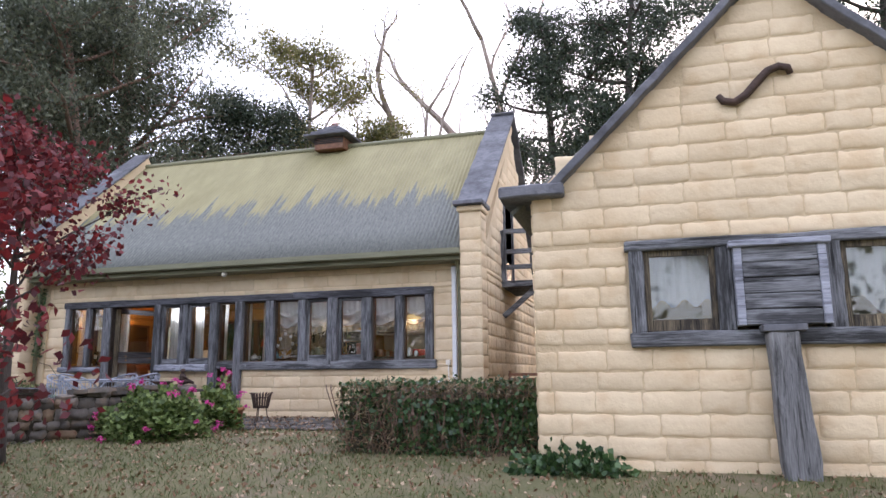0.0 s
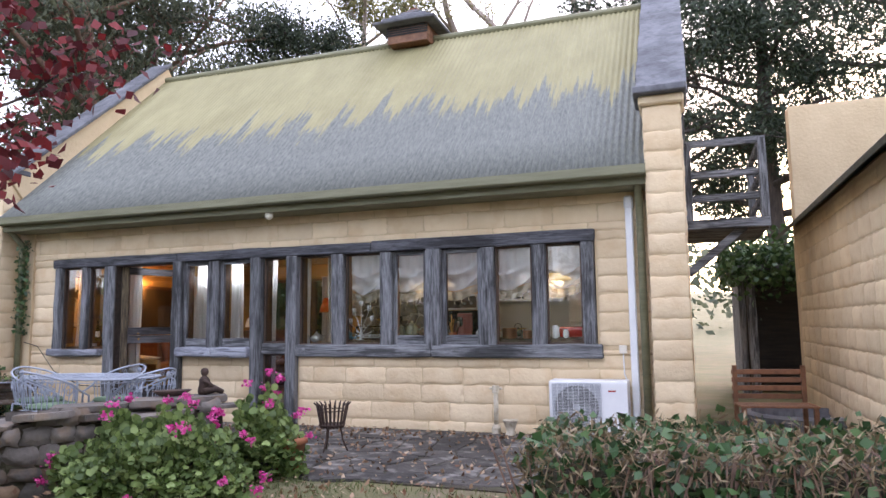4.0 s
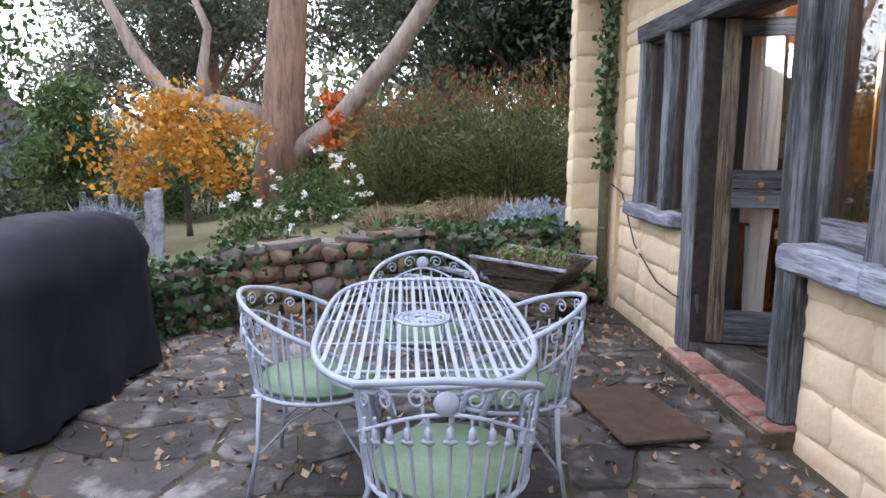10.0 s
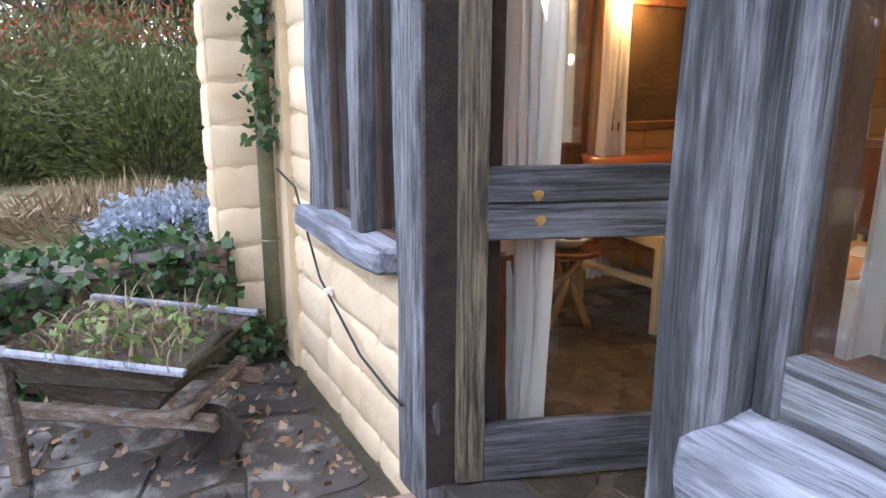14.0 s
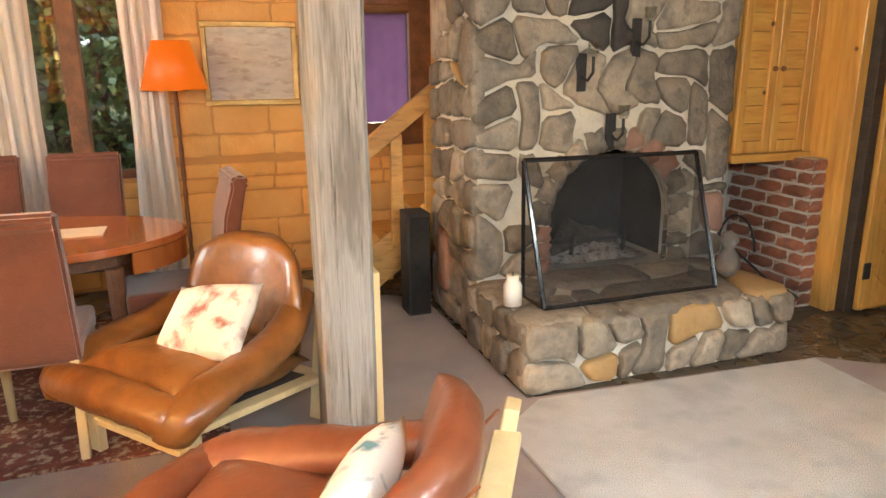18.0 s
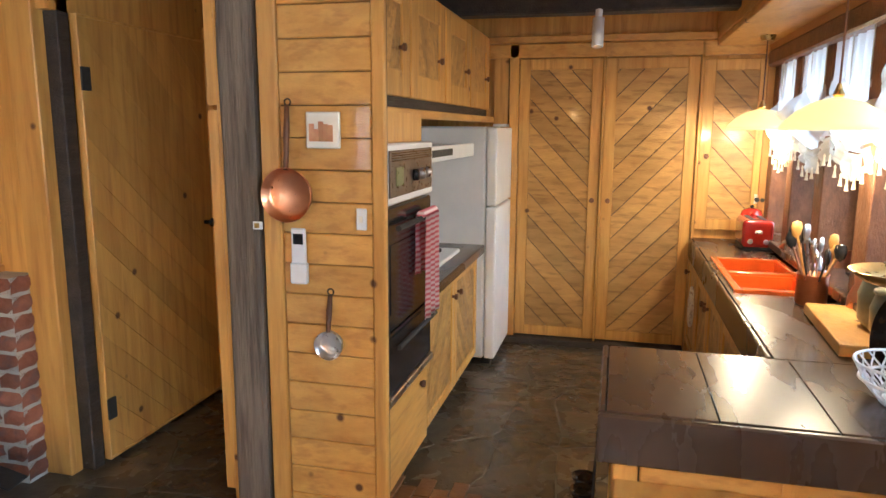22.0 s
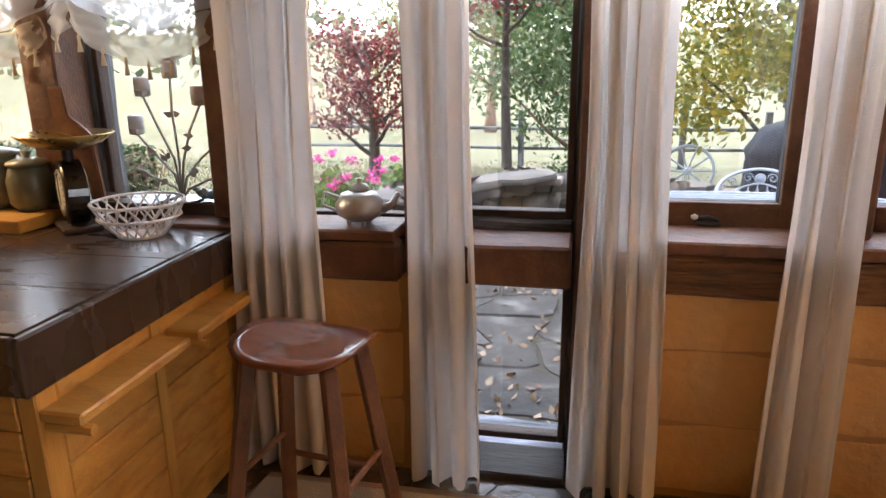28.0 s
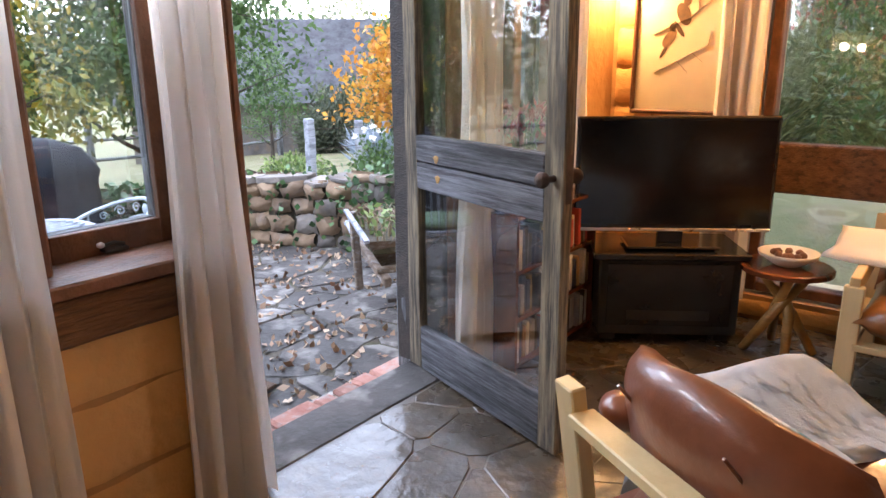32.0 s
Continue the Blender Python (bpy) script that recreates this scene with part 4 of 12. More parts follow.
# ---- the second house: a gable wall close to the path ----
G_Y, G_X0, G_MID, G_X1, G_EAVE, G_TOP = -4.85, 9.35, 11.72, 14.1, 2.45, 4.52
hole2 = [(10.28, 13.16, 0.96, 1.90)]
bm = holed_wall(G_X0, G_X1, -0.9, G_EAVE, G_Y + 0.03, G_Y + 0.35, hole2)
pts = [(G_X0, G_EAVE), (G_X1, G_EAVE), (G_MID, G_TOP)]
a = [bm.verts.new((x, G_Y + 0.03, z)) for x, z in pts]
b = [bm.verts.new((x, G_Y + 0.35, z)) for x, z in pts]
bm.faces.new(a), bm.faces.new(b[::-1])
for i in range(3):
    bm.faces.new((a[i], b[i], b[(i + 1) % 3], a[(i + 1) % 3]))
wall_gable = tagged(part("wall_cottage_gable", bm, CREAM_WALL), "cream mud-brick gable wall of a cottage", "wall", kind="structure")
tagged(part("wall_cottage_side", holed_wall(G_Y + 0.35, 3.0, -0.9, G_EAVE, G_X0, G_X0 + 0.3, [], along="y"), CREAM_WALL), "cream mud-brick side wall of a cottage", "wall", kind="structure")
tagged(part("wall_cottage_far", holed_wall(G_Y + 0.35, 3.0, -0.9, G_EAVE, G_X1 - 0.3, G_X1, [], along="y"), CREAM_WALL), "cream mud-brick side wall of a cottage", "wall", kind="structure")
tagged(part("wall_cottage_back", box(G_X0, G_X1, 3.0, 3.3, -0.9, G_TOP - 0.3), CREAM_WALL), "cream mud-brick back wall of a cottage", "wall", kind="structure")
tagged(part("floor_cottage", box(G_X0 + 0.3, G_X1 - 0.3, G_Y + 0.35, 3.0, -0.5, -0.1), DARKBEAM), "dark floor of the cottage", "floor", kind="structure")
for s, (x0, x1) in enumerate(((G_X0 - 0.25, G_MID), (G_X1 + 0.25, G_MID))):
    ln = math.hypot(x1 - x0, G_TOP - G_EAVE)
    ang = math.atan2(G_TOP - G_EAVE + 0.1, x1 - x0)
    bm = box(0, ln, G_Y + 0.2, 3.3, -0.04, 0.0)
    tagged(part("roof_cottage", turned(bm, Matrix.Translation((x0, 0, G_EAVE - 0.1)) @ Matrix.Rotation(-ang, 4, "Y")), CORRUGATED), "grey corrugated cottage roof", "roof", kind="structure")
cope2 = thing("coping_cottage", "grey slate slabs capping the cottage gable", "coping", kind="structure")
for sgn, x0 in ((1, G_X0 + 0.22), (-1, G_X1 - 0.22)):
    d = Vector((G_MID - x0, 0, G_TOP + 0.06 - (G_EAVE + 0.02)))
    for i in range(6):
        ln = d.length
        bm = box(ln * i / 6 - 0.03, ln * (i + 1) / 6 + 0.02, G_Y - 0.14, G_Y + 0.42, -0.02, 0.06, 0.01, rough=0.008, cuts=2)
        m = Matrix.Translation((x0, 0, G_EAVE + 0.03)) @ Matrix.Diagonal((sgn, 1, 1, 1)) @ Matrix.Rotation(-math.atan2(d.z, abs(d.x)), 4, "Y")
        part("slab", turned(bm, m), SLATE_ROOF, cope2)
for x0, x1 in ((G_X0 - 0.32, G_X0 + 0.34), (G_X1 - 0.34, G_X1 + 0.32)):
    part("kneeler_slab", box(x0, x1, G_Y - 0.16, G_Y + 0.45, G_EAVE - 0.03, G_EAVE + 0.10, 0.02, rough=0.012, cuts=3), SLATE_ROOF, cope2)

# ---- window strip, posts and panes of the front wall ----
def timber(name, x0, x1, y0, y1, z0, z1, mat, parent=None, rough=0.009, label="", bevel=0.012):
    return part(name, box(x0, x1, y0, y1, z0, z1, bevel, rough=rough, cuts=4), mat, parent, label)


strip = thing("window_frame_strip", "weathered grey hand-hewn timber frame of the long window strip", "window frame", kind="structure")
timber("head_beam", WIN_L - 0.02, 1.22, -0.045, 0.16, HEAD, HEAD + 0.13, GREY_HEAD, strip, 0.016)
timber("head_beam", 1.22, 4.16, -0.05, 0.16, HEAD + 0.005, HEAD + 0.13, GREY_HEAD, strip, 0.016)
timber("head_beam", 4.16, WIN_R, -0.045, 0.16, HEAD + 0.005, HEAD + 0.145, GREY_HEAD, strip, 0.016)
timber("head_lining", -1.0, WIN_R, 0.162, 0.31, HEAD, HEAD + 0.10, BROWN, strip, 0.003)
# posts: outer weathered face and stained inner face
POSTS = [(-1.02, -0.90), (-0.50, -0.40), (-0.08, 0.12), (1.14, 1.29), (1.72, 1.89), (2.41, 2.57), (2.95, 3.11), (3.60, 3.77), (4.27, 4.43), (4.88, 5.07), (5.56, 5.73), (6.17, 6.33), (6.74, 6.88)]
for i, (x0, x1) in enumerate(POSTS):
    low = 0.86
    if i in (2, 3):
        low = T + 0.10
    if i in (5, 6):
        low = T
    if i in (0, 1):
        low = 0.86
    lean = 0.012 * math.sin(i * 2.4)
    bm = box(x0, x1, -0.055 if i in (3, 5, 6, 9) else -0.03, 0.10, low, HEAD + 0.01, 0.014, rough=0.012, cuts=5)
    for v in bm.verts:
        v.co.x += lean * (v.co.z - 1.4)
    part("post", bm, GREY_Z, strip)
    part("post_lining", box(x0 + 0.015, x1 - 0.015, 0.102, 0.265, max(low, 0.95) if i not in (2, 3, 5, 6) else F, HEAD, 0.006), BROWN, strip)
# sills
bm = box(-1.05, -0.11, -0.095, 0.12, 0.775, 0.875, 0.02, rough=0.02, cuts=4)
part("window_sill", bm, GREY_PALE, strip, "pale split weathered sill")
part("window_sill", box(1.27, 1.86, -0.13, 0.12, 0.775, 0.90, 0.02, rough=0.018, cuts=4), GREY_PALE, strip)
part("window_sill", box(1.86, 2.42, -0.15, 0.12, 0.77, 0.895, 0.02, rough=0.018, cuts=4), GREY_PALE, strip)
part("sill_beam", box(3.09, 4.95, -0.05, 0.12, 0.775, 0.925, 0.014, rough=0.012, cuts=5), GREY_X, strip)
part("sill_beam", box(4.95, 6.95, -0.06, 0.12, 0.77, 0.92, 0.014, rough=0.012, cuts=5), GREY_X, strip)
part("knot", lathe([(0.0, 0.012), (0.018, 0.010), (0.03, 0.0)], 12), GREY_Z, strip).matrix_basis = pose(3.22, -0.055, 0.86, 90, 0, 0)
# inner sill boards and rough beams below the glass
part("inner_sill", box(1.29, 2.41, 0.12, 0.34, 0.905, 0.945, 0.006), BROWN, strip)
part("inner_sill", box(3.11, 3.95, 0.12, 0.33, 0.905, 0.94, 0.006), BROWN, strip)
part("inner_beam", box(1.28, 2.42, 0.252, 0.335, 0.775, 0.903, 0.012, rough=0.014, cuts=5), BROWN_ROUGH, strip)
part("inner_beam", box(3.10, 3.98, 0.252, 0.335, 0.775, 0.90, 0.012, rough=0.008, cuts=4), BROWN, strip)
part("inner_sill", box(-0.90, -0.08, 0.12, 0.36, 0.87, 0.905, 0.006), BROWN, strip)
part("inner_sill", box(3.95, 6.88, 0.12, 0.31, 0.95, 1.00, 0.006), DARKTOP, strip)
# narrow light: mid rail, lower pane and weathered step
part("mid_rail", box(2.565, 2.955, -0.02, 0.12, 0.81, 0.945, 0.01, rough=0.008, cuts=4), GREY_X, strip)
part("mid_rail_lining", box(2.565, 2.955, 0.122, 0.335, 0.78, 0.91, 0.008, rough=0.004, cuts=3), BROWN, strip)
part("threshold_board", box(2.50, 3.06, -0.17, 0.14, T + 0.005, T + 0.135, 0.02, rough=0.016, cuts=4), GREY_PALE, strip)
part("threshold_lining", box(2.56, 2.96, 0.13, 0.32, F - 0.01, 0.115, 0.006), DARKBEAM, strip)


def window(name, x0, x1, z0, z1, sash, label):
    """A pane in a thin brown bead, or in an opening sash with a deep bottom rail."""
    w = thing(name, label, "window", kind="structure")
    y = 0.06
    if sash:
        for a, b, c, d in ((x0, x0 + 0.05, z0, z1), (x1 - 0.05, x1, z0, z1), (x0 + 0.05, x1 - 0.05, z0, z0 + 0.115), (x0 + 0.05, x1 - 0.05, z1 - 0.05, z1)):
            part("sash_rail", box(a, b, y - 0.035, y + 0.012, c, d, 0.005, rough=0.003, cuts=3), GREY_X if d - c < 0.2 else GREY_Z, w)
            part("sash_lining", box(a, b, y + 0.0125, y + 0.04, c, d, 0.003), BROWN, w)
        gx0, gx1, gz0, gz1 = x0 + 0.05, x1 - 0.05, z0 + 0.115, z1 - 0.05
    else:
        for a, b, c, d in ((x0, x0 + 0.022, z0, z1), (x1 - 0.022, x1, z0, z1), (x0 + 0.022, x1 - 0.022, z0, z0 + 0.025), (x0 + 0.022, x1 - 0.022, z1 - 0.022, z1)):
            part("bead", box(a, b, y - 0.02, y + 0.035, c, d, 0.003), BEAD, w)
        gx0, gx1, gz0, gz1 = x0 + 0.022, x1 - 0.022, z0 + 0.025, z1 - 0.022
    g = part("pane", box(gx0 - 0.004, gx1 + 0.004, y - 0.002, y + 0.002, gz0 - 0.004, gz1 + 0.004), GLASS, w)
    g.visible_shadow = False
    return w


window("window_1", -0.90, -0.50, 0.86, HEAD, False, "tall fixed pane beside the house door")
window("window_2", -0.40, -0.08, 0.86, HEAD, False, "tall fixed pane beside the house door")
window("window_3", 1.29, 1.72, 0.90, HEAD, True, "weathered opening casement")
window("window_4", 1.89, 2.41, 0.90, HEAD, True, "weathered opening casement")
window("window_5", 2.57, 2.95, 0.945, HEAD, False, "narrow fixed pane over a lower light")
window("window_6", 2.57, 2.95, 0.115, 0.81, False, "narrow lower pane reaching to the floor")
for i, (x0, x1, s) in enumerate(((3.11, 3.60, 0), (3.77, 4.27, 0), (4.43, 4.88, 1), (5.07, 5.56, 1), (5.73, 6.17, 0), (6.33, 6.74, 0))):
    window("window_%d" % (7 + i), x0, x1, 0.92, HEAD, bool(s), "opening casement of the kitchen strip" if s else "fixed kitchen pane in a brown bead")

# ---- the open stable-type door ----
HINGE, SWING, LEAF_W = (0.145, 0.09), 71.5, 1.0
door = thing("door_1", "open weathered glazed door with a wide middle rail", "door", kind="structure", at=(HINGE[0], HINGE[1], 0), turn=SWING)
LB, LT = 0.105, 2.045
part("stile", box(0.0, 0.095, -0.022, 0.022, LB, LT, 0.004, rough=0.003, cuts=4), GREY_STILE, door)
part("stile", box(LEAF_W - 0.095, LEAF_W, -0.022, 0.022, LB, LT, 0.004, rough=0.003, cuts=4), GREY_STILE, door)
part("bottom_rail", box(0.095, LEAF_W - 0.095, -0.02, 0.02, LB, 0.31, 0.004, rough=0.003, cuts=4), GREY_DOOR, door)
part("top_rail", box(0.095, LEAF_W - 0.095, -0.02, 0.02, LT - 0.1, LT, 0.004, rough=0.003, cuts=4), GREY_DOOR, door)
part("middle_rail", box(0.09, LEAF_W - 0.09, -0.024, 0.024, 0.945, 1.058, 0.005, rough=0.003, cuts=4), GREY_DOOR, door)
part("middle_rail", box(0.09, LEAF_W - 0.09, -0.024, 0.024, 1.064, 1.175, 0.005, rough=0.003, cuts=4), GREY_DOOR, door)
for x, z in ((0.26, 1.005), (0.25, 1.085)):
    part("bare_knot", turned(lathe([(0.0, 0.002), (0.012, 0.002), (0.018, 0.0)], 9, wobble=0.3), pose(x, -0.0245, z, 90, 0, 0)), PINE_D, door)
for c, d in ((0.31, 0.945), (1.175, LT - 0.1)):
    p = part("pane", box(0.09, LEAF_W - 0.09, -0.002, 0.002, c, d), GLASS, door)
    p.visible_shadow = False
for s in (-1, 1):
    part("door_knob", turned(lathe([(0.012, 0.0), (0.012, 0.03), (0.024, 0.04), (0.028, 0.055), (0.02, 0.068), (0.0, 0.072)], 16), pose(LEAF_W - 0.045, 0.022 * s, 1.10, -90 * s, 0, 0)), RUST, door, smooth=True)
part("latch_plate", box(LEAF_W - 0.0015, LEAF_W + 0.0015, -0.012, 0.012, 1.02, 1.18), RUST, door)
# door jamb lining and step
jamb = thing("door_frame", "dark timber lining of the doorway", "door frame", kind="structure")
part("jamb", box(0.095, 0.135, -0.02, 0.26, F, HEAD, 0.005, rough=0.004, cuts=3), DARKBEAM, jamb)
part("jamb", box(1.125, 1.15, 0.10, 0.26, F, HEAD, 0.005), BROWN, jamb)
part("door_sill", box(0.12, 1.14, 0.05, 0.30, F - 0.10, F + 0.002, 0.01, rough=0.004, cuts=4), FLAG, jamb)

for x0, x1 in ((1.29, 1.72), (1.89, 2.41)):
    la = thing("casement_latch", "dark iron casement latch with a pale porcelain knob", "latch", "latches of the casements", at=((x0 + x1) / 2, 0.115, 0.96))
    part("plate", box(-0.035, 0.035, -0.012, 0.03, -0.012, 0.0, 0.003), BLACK_MATT, la)
    part("lever", tube([(-0.03, 0.01, 0.004), (0.0, 0.012, 0.014), (0.04, 0.02, 0.012)], 0.006, 6), BLACK_MATT, la)
    part("knob", lathe([(0.0, 0.0), (0.011, 0.006), (0.011, 0.014), (0.0, 0.02)], 10, (0.045, 0.022, 0.006)), WHITE, la, smooth=True)

# ---- iron table and chairs on the terrace ----
def spiral(cx, cy, r, turns, start, sgn=1, n=14):
    return [(cx + r * (1 - i / n * 0.8) * math.cos(start + sgn * turns * math.tau * i / n), cy + r * (1 - i / n * 0.8) * math.sin(start + sgn * turns * math.tau * i / n)) for i in range(n + 1)]


def iron_chair(at, turn, cushion=True):
    """A barrel-backed iron garden chair that faces +x."""
    c = thing("iron_chair", "white wrought-iron garden armchair with scrolled back" + (" and sage green seat pad" if cushion else ""), "chair", "chairs round the garden table", at, turn)
    R, SEAT = 0.27, 0.40

    def hoop(a):  # the top rail: angle from the back, in degrees
        k = abs(a) / 118
        rr = R + 0.05 * (1 - k)
        return (-rr * math.cos(radians(a)), rr * math.sin(radians(a)), 0.80 - 0.19 * k ** 1.6 - 0.02 * k)

    pts = [hoop(a) for a in range(-118, 119, 8)]
    front = [(0.25, s * 0.245, SEAT) for s in (-1, 1)]
    part("top_rail", tube([front[0], (0.235, -0.262, 0.52), *pts, (0.235, 0.262, 0.52), front[1]], 0.011, 8), WHITE_METAL, c, smooth=True)
    part("lower_arch", tube([Vector((hoop(a)[0] * 0.985, hoop(a)[1] * 0.985, hoop(a)[2] - 0.095 - 0.05 * (1 - math.cos(radians(a * 2.6))) * 0.5)) for a in range(-66, 67, 6)], 0.006, 6), WHITE_METAL, c, smooth=True)
    part("seat_ring", tube([(0.27 * math.cos(k * math.tau / 28) * 0.98, 0.25 * math.sin(k * math.tau / 28), SEAT) for k in range(28)], 0.009, 6, closed=True), WHITE_METAL, c, smooth=True)
    for i, a in enumerate(range(-112, 113, 11)):
        h = hoop(a)
        top = h[2] - (0.10 if abs(a) < 62 else 0.01)
        base = (-0.262 * math.cos(radians(a)), 0.245 * math.sin(radians(a)), SEAT)
        part("bar", tube([base, (h[0] * 0.99, h[1] * 0.99, top)], 0.0055, 5), WHITE_METAL, c)
        if abs(a) < 62:
            m = Matrix.Translation((h[0] * 0.99, h[1] * 0.99, top - 0.05)) @ Matrix.Rotation(radians(-a), 4, "Z")
            bm = bmesh.new()
            bmesh.ops.create_icosphere(bm, subdivisions=1, radius=0.5, matrix=m @ Matrix.Diagonal((0.014, 0.026, 0.055, 1)))
            bmesh.ops.create_icosphere(bm, subdivisions=1, radius=0.5, matrix=m @ Matrix.Translation((0, 0, -0.02)) @ Matrix.Diagonal((0.012, 0.044, 0.022, 1)))
            part("leaf_finial", bm, WHITE_METAL, c, smooth=True)
    for k, (a, r, s) in enumerate(((-14, 0.034, 1), (14, 0.034, -1), (-34, 0.033, -1), (34, 0.033, 1), (-52, 0.026, 1), (52, 0.026, -1))):
        h = hoop(a)
        sp = spiral(0, 0, r, 1.4, 0 if s > 0 else math.pi, s)
        m = Matrix.Translation((h[0] * 0.99, h[1] * 0.99, h[2] - 0.05)) @ Matrix.Rotation(radians(-a), 4, "Z")
        part("scroll", tube([m @ Vector((0, u, v)) for u, v in sp], 0.0042, 5), WHITE_METAL, c, smooth=True)
    part("medallion", turned(lathe([(0.0, 0.008), (0.03, 0.006), (0.036, 0.0), (0.03, -0.006), (0.0, -0.008)], 12), Matrix.Translation((-R - 0.047, 0, 0.735)) @ Matrix.Rotation(radians(90), 4, "Y")), WHITE_METAL, c, smooth=True)
    for sx, sy in ((1, 1), (1, -1), (-1, 1), (-1, -1)):
        part("leg", tube([(0.20 * sx, 0.19 * sy, SEAT), (0.21 * sx, 0.20 * sy, 0.2), (0.245 * sx, 0.235 * sy, 0.0)], [0.011, 0.010, 0.009], 7), WHITE_METAL, c, smooth=True)
    for sy in (-1, 1):
        part("brace", tube([(0.21, 0.20 * sy, 0.16), (0.1, 0.1 * sy, 0.27), (0, 0.03 * sy, 0.31), (-0.1, 0.1 * sy, 0.27), (-0.21, 0.20 * sy, 0.16)], 0.006, 6), WHITE_METAL, c, smooth=True)
    for y in (-0.16, -0.08, 0.0, 0.08, 0.16):
        part("seat_slat", box(-0.24, 0.25, y - 0.012, y + 0.012, SEAT - 0.004, SEAT + 0.002), WHITE_METAL, c)
    if cushion:
        part("seat_pad", outline([(0.25 * math.cos(k * math.tau / 24), 0.235 * math.sin(k * math.tau / 24)) for k in range(24)], SEAT + 0.006, SEAT + 0.05, 0.016), GREEN_CUSHION, c, "sage green seat pad", smooth=True)
    return c


chair = iron_chair((0.74, -1.69, T), 0)
for at, turn in (((1.43, -2.15, T), 84), ((1.55, -1.39, T), -96), ((2.22, -1.66, T), 176)):
    copy_thing(chair, pose(*at, 0, 0, turn))

table = thing("garden_table", "white wrought-iron slatted garden table with rounded ends", "table", at=(1.52, -1.72, T))
HL, HW, TOPZ = 0.79, 0.40, 0.70


def table_edge(a):  # a rounded, slightly boat-shaped oblong
    c, s = math.cos(a), math.sin(a)
    k = 3.2
    r = (abs(c) ** k + abs(s) ** k) ** (-1 / k)
    return (HL * r * c, HW * r * s)


part("rim", tube([(*table_edge(i * math.tau / 64), TOPZ) for i in range(64)], 0.012, 7, closed=True), WHITE_METAL, table, smooth=True)
part("apron_ring", tube([(table_edge(i * math.tau / 64)[0] * 0.97, table_edge(i * math.tau / 64)[1] * 0.96, TOPZ - 0.035) for i in range(64)], 0.006, 6, closed=True), WHITE_METAL, table, smooth=True)
for i in range(25):
    y = -0.37 + 0.74 * i / 24
    x = HL * (1 - abs(y / HW) ** 3.2) ** (1 / 3.2)
    half = 0.0075 if i % 2 else 0.0032
    part("slat" if i % 2 else "thin_slat", box(-x, x, y - half, y + half, TOPZ - 0.003, TOPZ + 0.002), WHITE_METAL, table)
    if i % 2:
        for sx in (-1, 1):
            bm = bmesh.new()
            bmesh.ops.create_icosphere(bm, subdivisions=1, radius=1, matrix=Matrix.Translation((sx * (x - 0.035), y, TOPZ + 0.006)) @ Matrix.Diagonal((0.024, 0.014, 0.008, 1)))
            part("slat_leaf", bm, WHITE_METAL, table)
for x in (-0.62, -0.31, 0.0, 0.31, 0.62):
    w = HW * (1 - abs(x / HL) ** 3.2) ** (1 / 3.2)
    part("cross_bar", rod((x, -w, TOPZ - 0.011), (x, w, TOPZ - 0.011), 0.006, seg=6), WHITE_METAL, table)
PX, PY = 0.115, 0.108
for k, r in (("plate_rim", 1.0), ("plate_ring", 0.80), ("plate_ring", 0.36)):
    part(k, tube([(0.02 + PX * r * math.cos(i * math.tau / 36), PY * r * math.sin(i * math.tau / 36), TOPZ + 0.006) for i in range(36)], 0.0065 if r == 1.0 else 0.0045, 6, closed=True), WHITE_METAL, table, smooth=True)
part("plate_centre", turned(lathe([(0.0, 0.006), (0.02, 0.005), (0.026, 0.0)], 12), Matrix.Translation((0.02, 0, TOPZ + 0.003))), WHITE_METAL, table, smooth=True)
for k in range(10):
    a = k * math.tau / 10
    part("plate_scroll", tube([Vector((0.02 + PX * 0.58 * math.cos(a) + u, PY * 0.58 * math.sin(a) + v, TOPZ + 0.006)) for u, v in spiral(0, 0, 0.024, 1.2, a, 1 if k % 2 else -1)], 0.0042, 5), WHITE_METAL, table)
for k in range(20):
    a = (k + 0.5) * math.tau / 20
    part("plate_boss", turned(lathe([(0.0, 0.006), (0.008, 0.003), (0.010, 0.0)], 8), Matrix.Translation((0.02 + PX * 0.90 * math.cos(a), PY * 0.90 * math.sin(a), TOPZ + 0.002))), WHITE_METAL, table)
for sx, sy in ((1, 1), (1, -1), (-1, 1), (-1, -1)):
    part("leg", tube([(0.50 * sx, 0.27 * sy, TOPZ - 0.03), (0.42 * sx, 0.20 * sy, 0.45), (0.44 * sx, 0.20 * sy, 0.2), (0.56 * sx, 0.28 * sy, 0.0)], 0.012, 8), WHITE_METAL, table, smooth=True)
    part("leg_scroll", tube([Vector((0.46 * sx, 0.0, 0.52)) + Vector((u * sx, 0.12 * sy + v * sy * 0.3, v)) for u, v in spiral(0, 0, 0.09, 1.3, 0)], 0.006, 6), WHITE_METAL, table, smooth=True)
part("stretcher", tube([(-0.43, -0.2, 0.3), (-0.2, 0, 0.34), (0.2, 0, 0.34), (0.43, 0.2, 0.3)], 0.008, 6), WHITE_METAL, table, smooth=True)
part("stretcher", tube([(-0.43, 0.2, 0.3), (-0.2, 0, 0.34), (0.2, 0, 0.34), (0.43, -0.2, 0.3)], 0.008, 6), WHITE_METAL, table, smooth=True)

